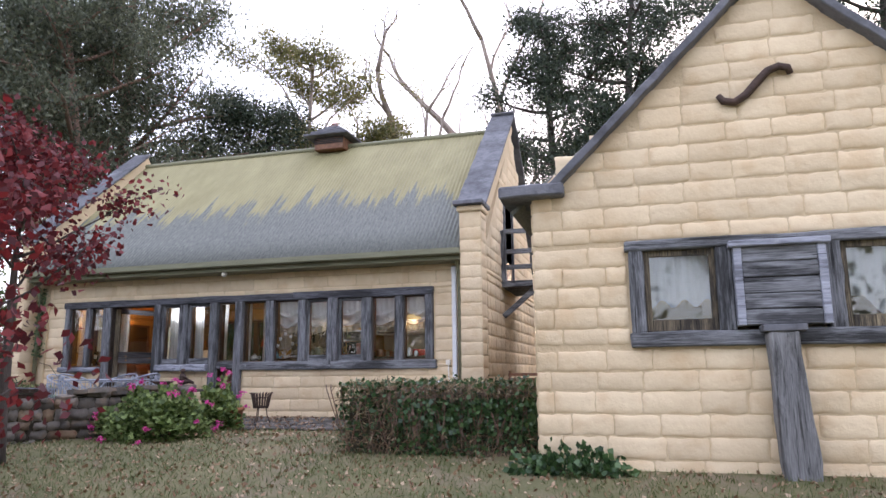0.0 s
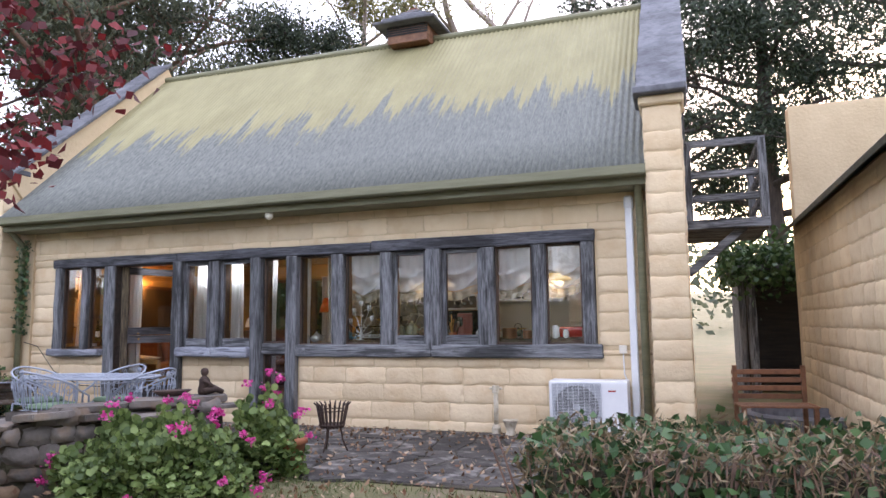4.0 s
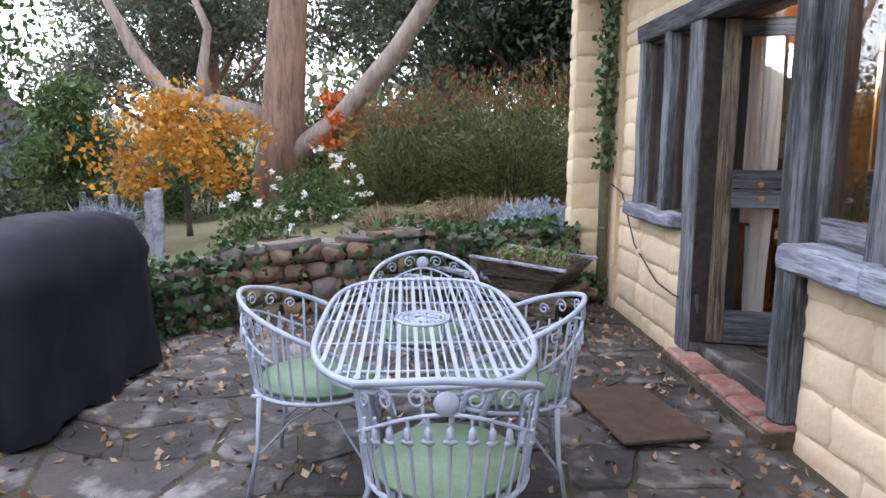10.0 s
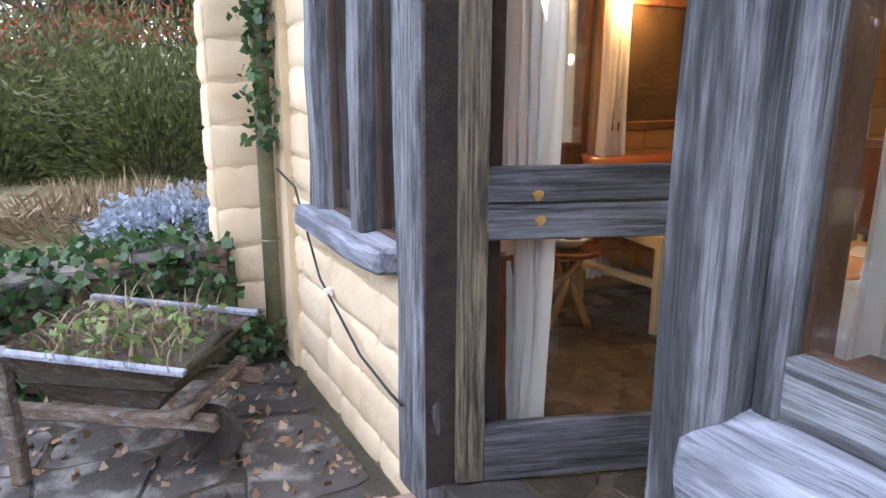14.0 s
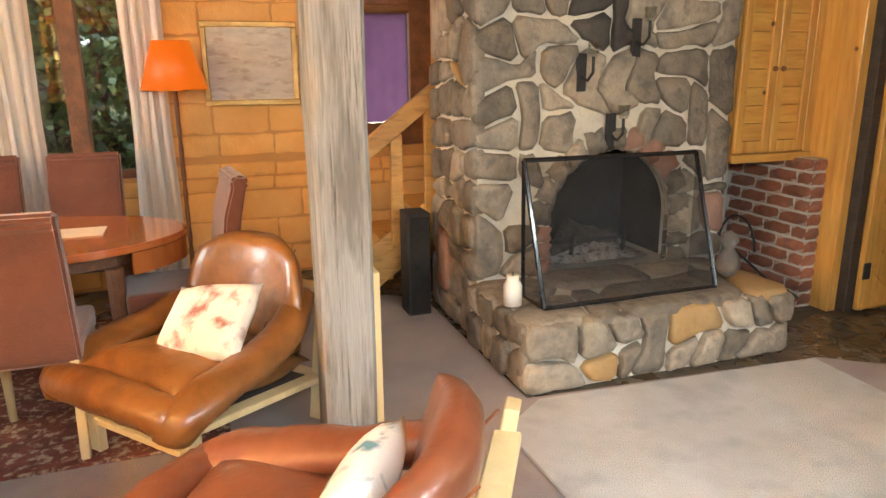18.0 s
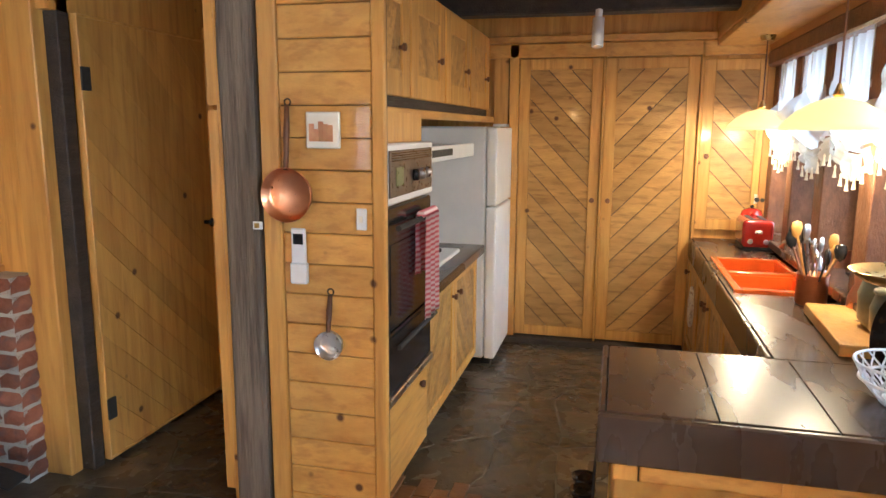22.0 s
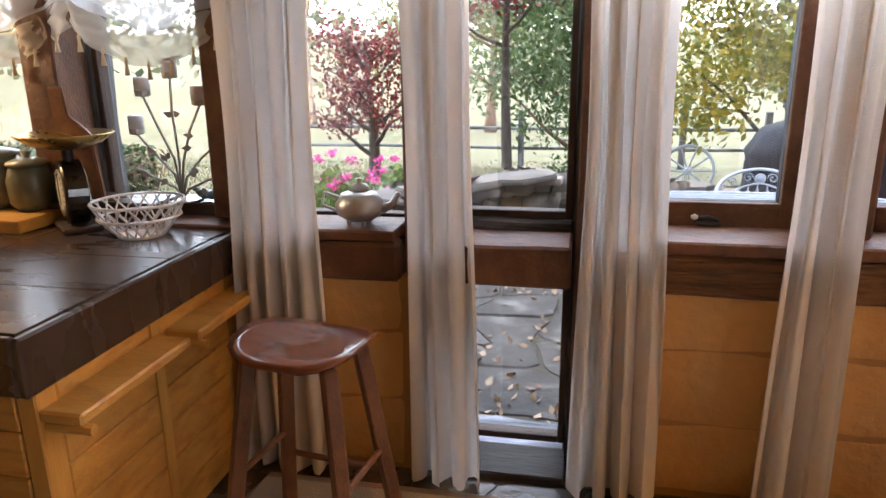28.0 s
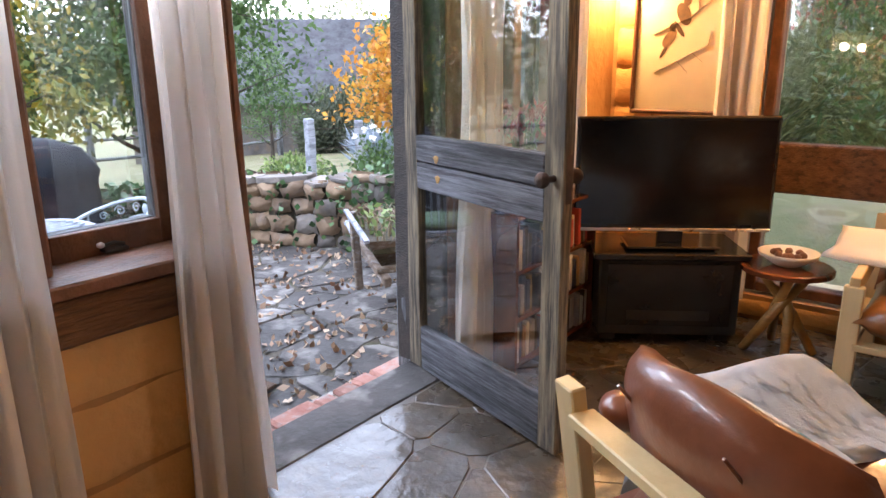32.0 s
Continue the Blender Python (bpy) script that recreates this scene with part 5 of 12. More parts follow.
# ---- covered barbecue ----
bm = bmesh.new()
rings = []
for z, k, dx in ((0.03, 1.0, 0), (0.35, 1.0, 0.0), (0.66, 0.985, 0), (0.74, 1.02, 0), (0.80, 0.97, 0), (0.92, 0.86, 0.0), (0.99, 0.62, 0), (1.01, 0.3, 0)):
    ring = []
    for i in range(72):
        a = i * math.tau / 72
        c, s = math.cos(a), math.sin(a)
        r = (abs(c) ** 6 + abs(s) ** 6) ** (-1 / 6)
        fold = (0.022 * math.sin(a * 9 + z * 4) + 0.014 * math.sin(a * 23 - z * 7)) * (1.2 - z)
        ring.append(bm.verts.new(((0.70 * k + fold) * r * c + dx, (0.34 * (k if z > 0.5 else 1.0) + fold) * r * s, z + 0.012 * math.sin(a * 7) * (z < 0.1) + 0.01 * noise.noise(Vector((c * 3, s * 3, z * 6))))))
    rings.append(ring)
for p, q in zip(rings, rings[1:]):
    for i in range(72):
        bm.faces.new((p[i], p[(i + 1) % 72], q[(i + 1) % 72], q[i]))
bm.faces.new(rings[-1])
bbq = thing("covered_barbecue", "barbecue under a black vinyl cover on the terrace", "barbecue", at=(0.50, -3.74, T), turn=-6)
part("cover", bm, BLACK_COVER, bbq, smooth=True)
for sx in (-0.69, 0.69):
    part("seam", tube([(sx * 0.98, -0.33, 0.05), (sx * 0.985, -0.33, 0.6), (sx * 0.9, -0.30, 0.85), (sx * 0.55, -0.2, 1.0)], 0.008, 6), BLACK_COVER, bbq)
part("hem_cord", tube([(0.7, 0.2, 0.06), (0.76, 0.22, 0.05), (0.78, 0.2, 0.02)], 0.006, 5), BLACK_MATT, bbq)

# ---- wheelbarrow planter ----
WOOD_OLD = material("old_barrow_timber", (0.11, 0.075, 0.05), (0.25, 0.19, 0.14), 3, 0.9, bump=0.8, bscale=18, stretch=(5, 0.6, 6), dark=(0.35, 0.34, 0.34), dark_amount=0.5, vary=0.15)
barrow = thing("wheelbarrow", "old weathered wooden wheelbarrow used as a planter", "wheelbarrow", at=(-0.89, -0.90, T), turn=-35)


def slab(corners, thick, mat, name):
    """A board between four corners, with thickness."""
    bm = bmesh.new()
    f = bm.faces.new([bm.verts.new(p) for p in corners])
    bmesh.ops.solidify(bm, geom=[f], thickness=thick)
    bmesh.ops.subdivide_edges(bm, edges=bm.edges[:], cuts=3, use_grid_fill=True)
    for v in bm.verts:
        v.co += noise.noise_vector(v.co * 14) * 0.006
    part(name, bm, mat, barrow)


TOP0, TOP1, LOW0, LOW1 = (-0.26, 0.56), (0.46, 0.52), (-0.14, 0.33), (0.27, 0.30)
for sx in (-1, 1):
    grip = turned(box(-0.024, 0.024, -0.95, -0.40, 0.255, 0.315, 0.014, rough=0.008, cuts=4), Matrix.Translation((0.21 * sx, 0, 0.0)))
    for v in grip.verts:
        k = smooth01((-0.45 - v.co.y) / 0.4)
        v.co.z = 0.30 + 0.03 * k + (v.co.z - 0.285) * (1 - 0.25 * k)
    part("handle", grip, GREY_PALE, barrow, "pale weathered handle")
    part("shaft", turned(box(-0.026, 0.026, -0.40, 0.53, 0.255, 0.315, 0.010, rough=0.008, cuts=4), Matrix.Translation((0.21 * sx, 0, 0.0))), WOOD_OLD, barrow)
    part("leg", turned(box(-0.028, 0.028, -0.03, 0.03, 0.0, 0.56, 0.008, rough=0.006, cuts=3), Matrix.Translation((0.245 * sx, -0.26, 0)) @ Matrix.Rotation(radians(sx * 3), 4, "Y")), WOOD_OLD, barrow)
    slab([(0.19 * sx, *LOW0), (0.19 * sx, *LOW1), (0.31 * sx, *TOP1), (0.31 * sx, *TOP0)], 0.026, WOOD_OLD, "side_board")
    part("top_edge", bar((0.315 * sx, TOP0[0] - 0.02, TOP0[1] + 0.006), (0.315 * sx, TOP1[0] + 0.02, TOP1[1] + 0.006), 0.034, 0.022), GREY_PALE, barrow, "pale weathered rim")
slab([(-0.19, *LOW0), (0.19, *LOW0), (0.31, *TOP0), (-0.31, *TOP0)], 0.026, WOOD_OLD, "end_board")
slab([(-0.19, *LOW1), (0.19, *LOW1), (0.31, *TOP1), (-0.31, *TOP1)], 0.026, WOOD_OLD, "end_board")
part("cross_bar", box(-0.26, 0.26, 0.40, 0.45, 0.315, 0.355, 0.008, rough=0.005, cuts=2), WOOD_OLD, barrow)
part("floor_board", box(-0.19, 0.19, -0.14, 0.27, 0.295, 0.317), WOOD_OLD, barrow)
part("soil", box(-0.27, 0.27, -0.20, 0.40, 0.42, 0.485, 0.01, rough=0.02, cuts=5), SOIL, barrow)
part("wheel", turned(lathe([(0.02, -0.024), (0.115, -0.022), (0.128, 0.0), (0.115, 0.022), (0.02, 0.024)], 18), pose(0, 0.40, 0.127, 0, 90, 0)), BARK_DARK, barrow)
part("axle_bracket", box(-0.19, 0.19, 0.385, 0.415, 0.115, 0.14, 0.004), BARK_DARK, barrow)
g = np.random.default_rng(3)
blades = bmesh.new()
for i in range(150):
    x, y = g.uniform(-0.24, 0.24), g.uniform(-0.18, 0.38)
    h, a = g.uniform(0.12, 0.3), g.uniform(0, math.tau)
    p = [Vector((x, y, 0.48)) + Vector((math.cos(a) * h * 0.6 * t * t, math.sin(a) * h * 0.6 * t * t, h * (t - 0.35 * t * t))) for t in (0, 0.35, 0.7, 1)]
    side = Vector((-math.sin(a), math.cos(a), 0)) * 0.005
    vs = [(blades.verts.new(q - side * (1 - k / 3.3)), blades.verts.new(q + side * (1 - k / 3.3))) for k, q in enumerate(p)]
    for u, v in zip(vs, vs[1:]):
        blades.faces.new((u[0], u[1], v[1], v[0]))
part("grass_tuft", blades, DRY, barrow, "dry straw-coloured grass", kind="stuff")
leaves("young_leaves", [(g.uniform(-0.26, 0.26), g.uniform(-0.2, 0.4), g.uniform(0.5, 0.62)) for _ in range(160)], 0.06, GERANIUM, 4, parent=barrow)

# ---- dry stone wall round the terrace ----
WALL_PATH = [(-1.80, -0.25), (-1.85, -1.2), (-1.72, -2.1), (-1.35, -3.0), (-0.75, -3.75), (0.2, -4.30), (1.4, -4.35), (2.4, -3.95), (3.2, -3.3), (3.86, -2.55)]
STONE_MESH = [block_mesh("stone_%s" % "abcdef"[k], WALLSTONE if k < 3 else WALLSTONE_WARM, 40 + k, 4, rough=0.22, depth_rough=0.3) for k in range(6)]


def path_at(pts, s):
    for p, q in zip(pts, pts[1:]):
        p, q = Vector(p), Vector(q)
        if s <= (q - p).length:
            return p + (q - p).normalized() * s, (q - p).normalized()
        s -= (q - p).length
    return Vector(pts[-1]), (Vector(pts[-1]) - Vector(pts[-2])).normalized()


WALL_LEN = sum((Vector(q) - Vector(p)).length for p, q in zip(WALL_PATH, WALL_PATH[1:]))


def wall_top(s):
    k = s / WALL_LEN
    return T + (0.62 - 0.28 * smooth01((k - 0.2) / 0.35) + 0.20 * smooth01((k - 0.62) / 0.25)) + 0.03 * math.sin(s * 5)


def stone_wall():
    w = thing("stone_wall", "curved dry-stone garden wall round the terrace, partly under ivy", "stone wall", kind="structure")
    rnd = random.Random(11)
    core = bmesh.new()
    prev = None
    for i in range(61):
        s = WALL_LEN * i / 60
        p, d = path_at(WALL_PATH, s)
        n = Vector((-d.y, d.x))
        z = wall_top(s) - 0.06
        ring = [core.verts.new((*(p + n * o), h)) for o, h in ((-0.13, T - 0.45), (0.13, T - 0.45), (0.10, z), (-0.10, z))]
        if prev:
            for k in range(4):
                core.faces.new((prev[k], prev[(k + 1) % 4], ring[(k + 1) % 4], ring[k]))
        else:
            core.faces.new(ring[::-1])
        prev = ring
    core.faces.new(prev)
    part("wall_core", core, SOIL, w)
    for side in (1, -1):
        z = T - (0.02 if side < 0 else 0.30)
        row = 0
        while z < T + 0.62:
            h = rnd.uniform(0.085, 0.165)
            s = rnd.uniform(0, 0.1)
            while s < WALL_LEN - 0.1:
                ln = rnd.uniform(0.11, 0.27)
                top = wall_top(s + ln / 2)
                if z + h * 0.6 < top and not (side > 0 and s < 2.2):
                    p, d = path_at(WALL_PATH, s + ln / 2)
                    n = Vector((-d.y, d.x)) * -side
                    ob = new("stone", STONE_MESH[rnd.randrange(3) + (3 if rnd.random() < (0.70 if s < 5.5 else 0.2) else 0)])
                    ob.parent = w
                    out = Vector((n.x, n.y, 0))
                    yaw = math.degrees(math.atan2(out.y, out.x)) + 90
                    c = p + Vector((n.x, n.y)) * (0.125 + rnd.uniform(-0.015, 0.03))
                    ob.matrix_basis = pose(c.x, c.y, z + h / 2, rnd.uniform(-7, 7), rnd.uniform(-9, 9), yaw + rnd.uniform(-6, 6)) @ Matrix.Diagonal((ln * 0.97, 0.12, h * 0.97, 1))
                s += ln
            z += h
            row += 1
    s = 0.0
    while s < WALL_LEN - 0.05:
        ln = rnd.uniform(0.22, 0.5)
        p, d = path_at(WALL_PATH, s + ln / 2)
        z = wall_top(s + ln / 2)
        big = 1.35 if s > WALL_LEN - 1.6 else 1.0
        k = 7
        pts = [((ln / 2 * 1.05) * math.cos(a) * rnd.uniform(0.85, 1.1) * 1.15, 0.19 * big * math.sin(a) * rnd.uniform(0.85, 1.15) * 1.1) for a in [i * math.tau / k for i in range(k)]]
        bm = outline(pts, 0, rnd.uniform(0.03, 0.06), 0.008)
        ob = part("cap_stone", bm, WALLSTONE, w)
        ob.matrix_basis = pose(p.x, p.y, z - 0.05, rnd.uniform(-4, 4), rnd.uniform(-4, 4), math.degrees(math.atan2(d.y, d.x)))
        s += ln * 0.94
    return w


stone_wall()
slab = outline([(-0.42, -0.2), (-0.1, -0.25), (0.4, -0.16), (0.45, 0.1), (0.1, 0.2), (-0.38, 0.16)], 0, 0.06, 0.012)
single("slate_slab", slab, WALLSTONE, "dark slate slab lying on the end of the stone wall", "stone slab", at=(3.50, -2.68, T + 0.56), turn=50)
slab = outline([(-0.3, -0.2), (0.22, -0.2), (0.33, 0.05), (0.1, 0.2), (-0.3, 0.14)], 0, 0.05, 0.012)
single("slate_slab", slab, WALLSTONE, "dark slate slab lying on the end of the stone wall", "stone slab", at=(3.05, -3.2, T + 0.55), turn=40)
# a small garden statue, kept as one plain shape
bm = joined(lathe([(0.0, 0.0), (0.055, 0.0), (0.06, 0.04), (0.045, 0.09), (0.052, 0.13), (0.03, 0.155), (0.018, 0.165), (0.03, 0.18), (0.036, 0.205), (0.028, 0.23), (0.0, 0.238)], 16),
            tube([(0.0, 0.03, 0.03), (0.09, 0.06, 0.05), (0.15, 0.02, 0.02)], [0.04, 0.032, 0.022], 8), tube([(0.0, -0.03, 0.03), (0.10, -0.05, 0.045), (0.16, 0.0, 0.02)], [0.04, 0.032, 0.022], 8),
            tube([(-0.01, 0.045, 0.13), (0.05, 0.07, 0.09), (0.08, 0.05, 0.06)], 0.016, 6), tube([(-0.01, -0.045, 0.13), (0.05, -0.07, 0.09), (0.08, -0.04, 0.06)], 0.016, 6))
for v in bm.verts:
    v.co += noise.noise_vector(v.co * 18) * 0.006
single("garden_statue", bm, RUST, "small rusty seated garden figure on the stone wall", "statue", at=(3.62, -2.47, T + 0.625), turn=40, smooth=True)
dish = single("rusty_dish", lathe([(0.05, 0.0), (0.10, 0.012), (0.17, 0.055), (0.165, 0.06), (0.09, 0.022), (0.0, 0.016)], 20), RUST, "rusty boat-shaped dish on the stone wall", "dish", at=(3.42, -2.66, T + 0.615), turn=45, smooth=True)
dish.matrix_basis = dish.matrix_basis @ Matrix.Diagonal((1.0, 0.55, 1.0, 1))

# ---- fire basket ----
basket = thing("fire_basket", "rusty iron fire basket on thin legs", "fire basket", at=(4.46, -1.58, T))
for z, r in ((0.26, 0.125), (0.40, 0.15)):
    part("hoop", tube([(r * math.cos(k * math.tau / 24), r * math.sin(k * math.tau / 24), z) for k in range(24)], 0.007, 5, closed=True), RUST, basket)
for k in range(20):
    a = k * math.tau / 20
    c, s = math.cos(a), math.sin(a)
    part("slat", tube([(0.11 * c, 0.11 * s, 0.23), (0.13 * c, 0.13 * s, 0.33), (0.155 * c, 0.155 * s, 0.45), (0.185 * c, 0.185 * s, 0.475)], [0.009, 0.010, 0.010, 0.006], 5), RUST, basket)
part("pan", lathe([(0.0, 0.0), (0.11, 0.0), (0.115, 0.02), (0.0, 0.012)], 20, (0, 0, 0.235)), RUST, basket)
for k in range(3):
    a = k * math.tau / 3 + 0.4
    part("leg", tube([(0.08 * math.cos(a), 0.08 * math.sin(a), 0.24), (0.10 * math.cos(a), 0.10 * math.sin(a), 0.12), (0.15 * math.cos(a), 0.15 * math.sin(a), 0.0)], 0.008, 5), RUST, basket)

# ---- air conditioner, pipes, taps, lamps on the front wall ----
# Panel and fan disc are flat; shade behind the grille is in their colour.
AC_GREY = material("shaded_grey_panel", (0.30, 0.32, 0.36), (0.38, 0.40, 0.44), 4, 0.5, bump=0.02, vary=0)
AC_DARK = material("painted_fan_shade", (0.045, 0.048, 0.055), (0.075, 0.08, 0.09), 6, 0.7, bump=0.1, vary=0)
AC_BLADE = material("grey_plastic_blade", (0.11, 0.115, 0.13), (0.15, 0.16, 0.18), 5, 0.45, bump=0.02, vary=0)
STAINED_PLASTIC = material("stained_ivory_plastic", (0.46, 0.40, 0.29), (0.62, 0.56, 0.45), 9, 0.6, bump=0.15, dark=(0.26, 0.20, 0.12), dark_amount=0.5, vary=0)
ac = thing("air_conditioner", "white outdoor air-conditioning unit beside the wall", "air conditioner", at=(6.40, -0.36, T + 0.02))
AW, AH, AD = 0.82, 0.60, 0.30
part("casing", box(0, AW, 0, AD, 0.04, AH, 0.012), WHITE, ac)
part("grille_plate", box(0.03, 0.55, -0.004, 0.002, 0.06, 0.575, 0.002), AC_GREY, ac, "flat panel with the shade behind the grille in its grey")
part("fan_well", turned(lathe([(0.0, 0.0), (0.225, 0.0), (0.232, 0.004)], 40), pose(0.29, -0.005, 0.32, 90, 0, 0)), AC_DARK, ac, "flat disc darkened for the shade in the fan opening")
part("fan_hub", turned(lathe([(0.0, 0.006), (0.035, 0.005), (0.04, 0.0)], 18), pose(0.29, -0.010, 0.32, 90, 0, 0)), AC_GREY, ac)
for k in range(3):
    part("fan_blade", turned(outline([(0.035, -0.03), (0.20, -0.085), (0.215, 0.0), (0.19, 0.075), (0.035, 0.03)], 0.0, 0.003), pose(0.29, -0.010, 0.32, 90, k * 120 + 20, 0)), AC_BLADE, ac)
for i in range(34):
    z = 0.068 + i * 0.0151
    part("grille_bar", box(0.032, 0.548, -0.022, -0.019, z, z + 0.0032), WHITE, ac)
for i in range(10):
    x = 0.034 + i * 0.0565
    part("grille_bar", box(x, x + 0.003, -0.019, -0.016, 0.062, 0.573), WHITE, ac)
part("side_panel", box(0.565, AW - 0.004, -0.004, 0.002, 0.05, AH - 0.02, 0.002), WHITE, ac)
part("badge", box(0.62, 0.70, -0.006, -0.0035, 0.49, 0.505), RED_ENAMEL, ac, "small red maker's mark")
for x in (0.12, 0.66):
    part("foot", box(x, x + 0.08, -0.01, AD + 0.01, 0.0, 0.04, 0.004), STEEL, ac)
pipe = thing("service_duct", "white plastic duct down the wall beside the corner", "pipe", kind="structure")
part("duct", box(7.24, 7.32, -0.05, 0.02, 0.16, 2.48, 0.01), WHITE, pipe)
part("duct_cap", box(7.23, 7.33, -0.06, 0.02, 2.40, 2.55, 0.02), WHITE, pipe)
part("duct_elbow", tube([(7.28, -0.02, 0.2), (7.28, -0.06, 0.1), (7.24, -0.16, 0.03)], 0.03, 8), WHITE, pipe)
part("junction_box", box(7.12, 7.20, -0.05, 0.02, 0.82, 0.91, 0.008), IVORY, pipe)
part("cable", tube([(7.16, -0.02, 0.82), (7.165, -0.02, 0.6), (7.2, -0.02, 0.5)], 0.008, 5), WHITE, pipe)
for x, label in ((7.40, "olive-painted downpipe at the corner"), (-1.62, "olive-painted downpipe beside the buttress")):
    dp = thing("downpipe", label, "pipe", kind="structure")
    part("pipe", tube([(x, -0.36, 2.72), (x, -0.30, 2.62), (x, -0.10, 2.45), (x, -0.08, 2.2), (x, -0.08, T + 0.05)], 0.042, 10), TRIM_GREEN, dp, smooth=True)
    for z in (0.6, 1.9):
        part("strap", tube([(x + 0.047 * math.cos(k * math.tau / 12), -0.08 + 0.047 * math.sin(k * math.tau / 12), z) for k in range(12)], 0.006, 4, closed=True), TRIM_GREEN, dp)
eyeball = thing("wall_lamp", "round white security lamp under the eave", "lamp", at=(2.86, -0.30, 2.62))
part("base", turned(lathe([(0.03, 0.0), (0.035, 0.02), (0.02, 0.05)], 14), pose(0, 0, -0.01, 0, 0, 0)), WHITE, eyeball)
bm = bmesh.new()
bmesh.ops.create_uvsphere(bm, u_segments=16, v_segments=10, radius=0.055, matrix=Matrix.Translation((0, -0.01, -0.05)))
part("globe", bm, IVORY, eyeball, smooth=True)
tap = thing("drain_stub", "pale capped drain pipe against the wall", "pipe", at=(5.74, -0.09, T))
part("pipe", rod((0, 0, 0.06), (0, 0, 0.47), 0.028, seg=12), STAINED_PLASTIC, tap, smooth=True)
part("valve", joined(rod((0, 0, 0.45), (0, 0, 0.53), 0.042, seg=12), rod((-0.07, 0, 0.50), (0.07, 0, 0.50), 0.012)), STAINED_PLASTIC, tap)
part("foot", lathe([(0.05, 0.0), (0.055, 0.06), (0.035, 0.10)], 12), STAINED_PLASTIC, tap)
pot = thing("small_urn", "small chipped cream garden urn", "urn", at=(5.93, -0.20, T))
part("bowl", lathe([(0.055, 0.0), (0.06, 0.015), (0.04, 0.04), (0.06, 0.09), (0.075, 0.15), (0.085, 0.16), (0.085, 0.172), (0.065, 0.165), (0.05, 0.10), (0.0, 0.08)], 20), STAINED_PLASTIC, pot, smooth=True)
single("door_mat", outline([(-0.36, -0.22), (0.36, -0.22), (0.36, 0.22), (-0.36, 0.22)], 0, 0.015, 0.005), material("coir_mat", (0.07, 0.04, 0.025), (0.13, 0.08, 0.05), 9, 0.97, bump=0.9, bscale=120, vary=0), "worn brown coir mat on the terrace", "doormat", at=(0.92, -0.62, T + 0.03), turn=8)
cable = thing("wall_cable", "thin dark cable drooping along the wall", "cable", kind="structure")
part("wire", tube([(-1.55, -0.04, 0.98), (-1.3, -0.02, 0.92), (-0.95, -0.02, 0.55), (-0.45, -0.02, 0.36), (-0.1, -0.04, 0.35), (0.02, -0.05, 0.36)], 0.006, 5), BLACK_MATT, cable)
part("clip", box(-0.86, -0.83, -0.03, 0.0, 0.50, 0.53), IVORY, cable)
# brick step in front of the door
step = thing("door_step", "red brick step with flagstone behind it at the house door", "step", kind="structure")
rnd = random.Random(5)
STEPBRICK = material("worn_pink_brick", (0.24, 0.095, 0.068), (0.36, 0.19, 0.145), 7, 0.9, bump=0.6, bscale=36, dark=(0.30, 0.25, 0.22), dark_amount=0.7, vary=0.25)
part("mortar_bed", box(0.0, 1.30, -0.135, 0.045, T - 0.03, T + 0.078, 0.008, rough=0.006, cuts=3), SLATE_FLOOR, step)
x = 0.02
while x < 1.25:
    wide = rnd.choice((0.12, 0.24))
    part("brick", box(x + 0.006, min(x + wide, 1.30) - 0.006, -0.118, 0.048, T, T + 0.10 + rnd.uniform(-0.006, 0.006), 0.014, rough=0.007, cuts=2), STEPBRICK, step)
    x += wide
for x0, x1 in ((0.03, 0.5), (0.51, 0.9), (0.91, 1.27)):
    part("flag", box(x0, x1, 0.056, 0.15, T - 0.03, T + 0.115, 0.01, rough=0.006, cuts=3), WALLSTONE, step)

# ---- cottage window, hatch, prop and iron tie ----
frame2 = thing("cottage_window_frame", "weathered grey timber frame of the cottage window", "window frame", kind="structure")
GY = G_Y
part("head_beam", box(10.24, 13.22, GY - 0.04, GY + 0.16, 1.83, 1.93, 0.012, rough=0.012, cuts=5), GREY_X, frame2)
part("sill_beam", box(10.26, 13.22, GY - 0.05, GY + 0.16, 0.90, 1.05, 0.014, rough=0.014, cuts=5), GREY_X, frame2)
for x0, x1 in ((10.28, 10.42), (11.07, 11.22), (12.00, 12.14), (12.98, 13.12)):
    part("post", box(x0, x1, GY - 0.03, GY + 0.14, 1.04, 1.84, 0.012, rough=0.01, cuts=4), GREY_Z, frame2)
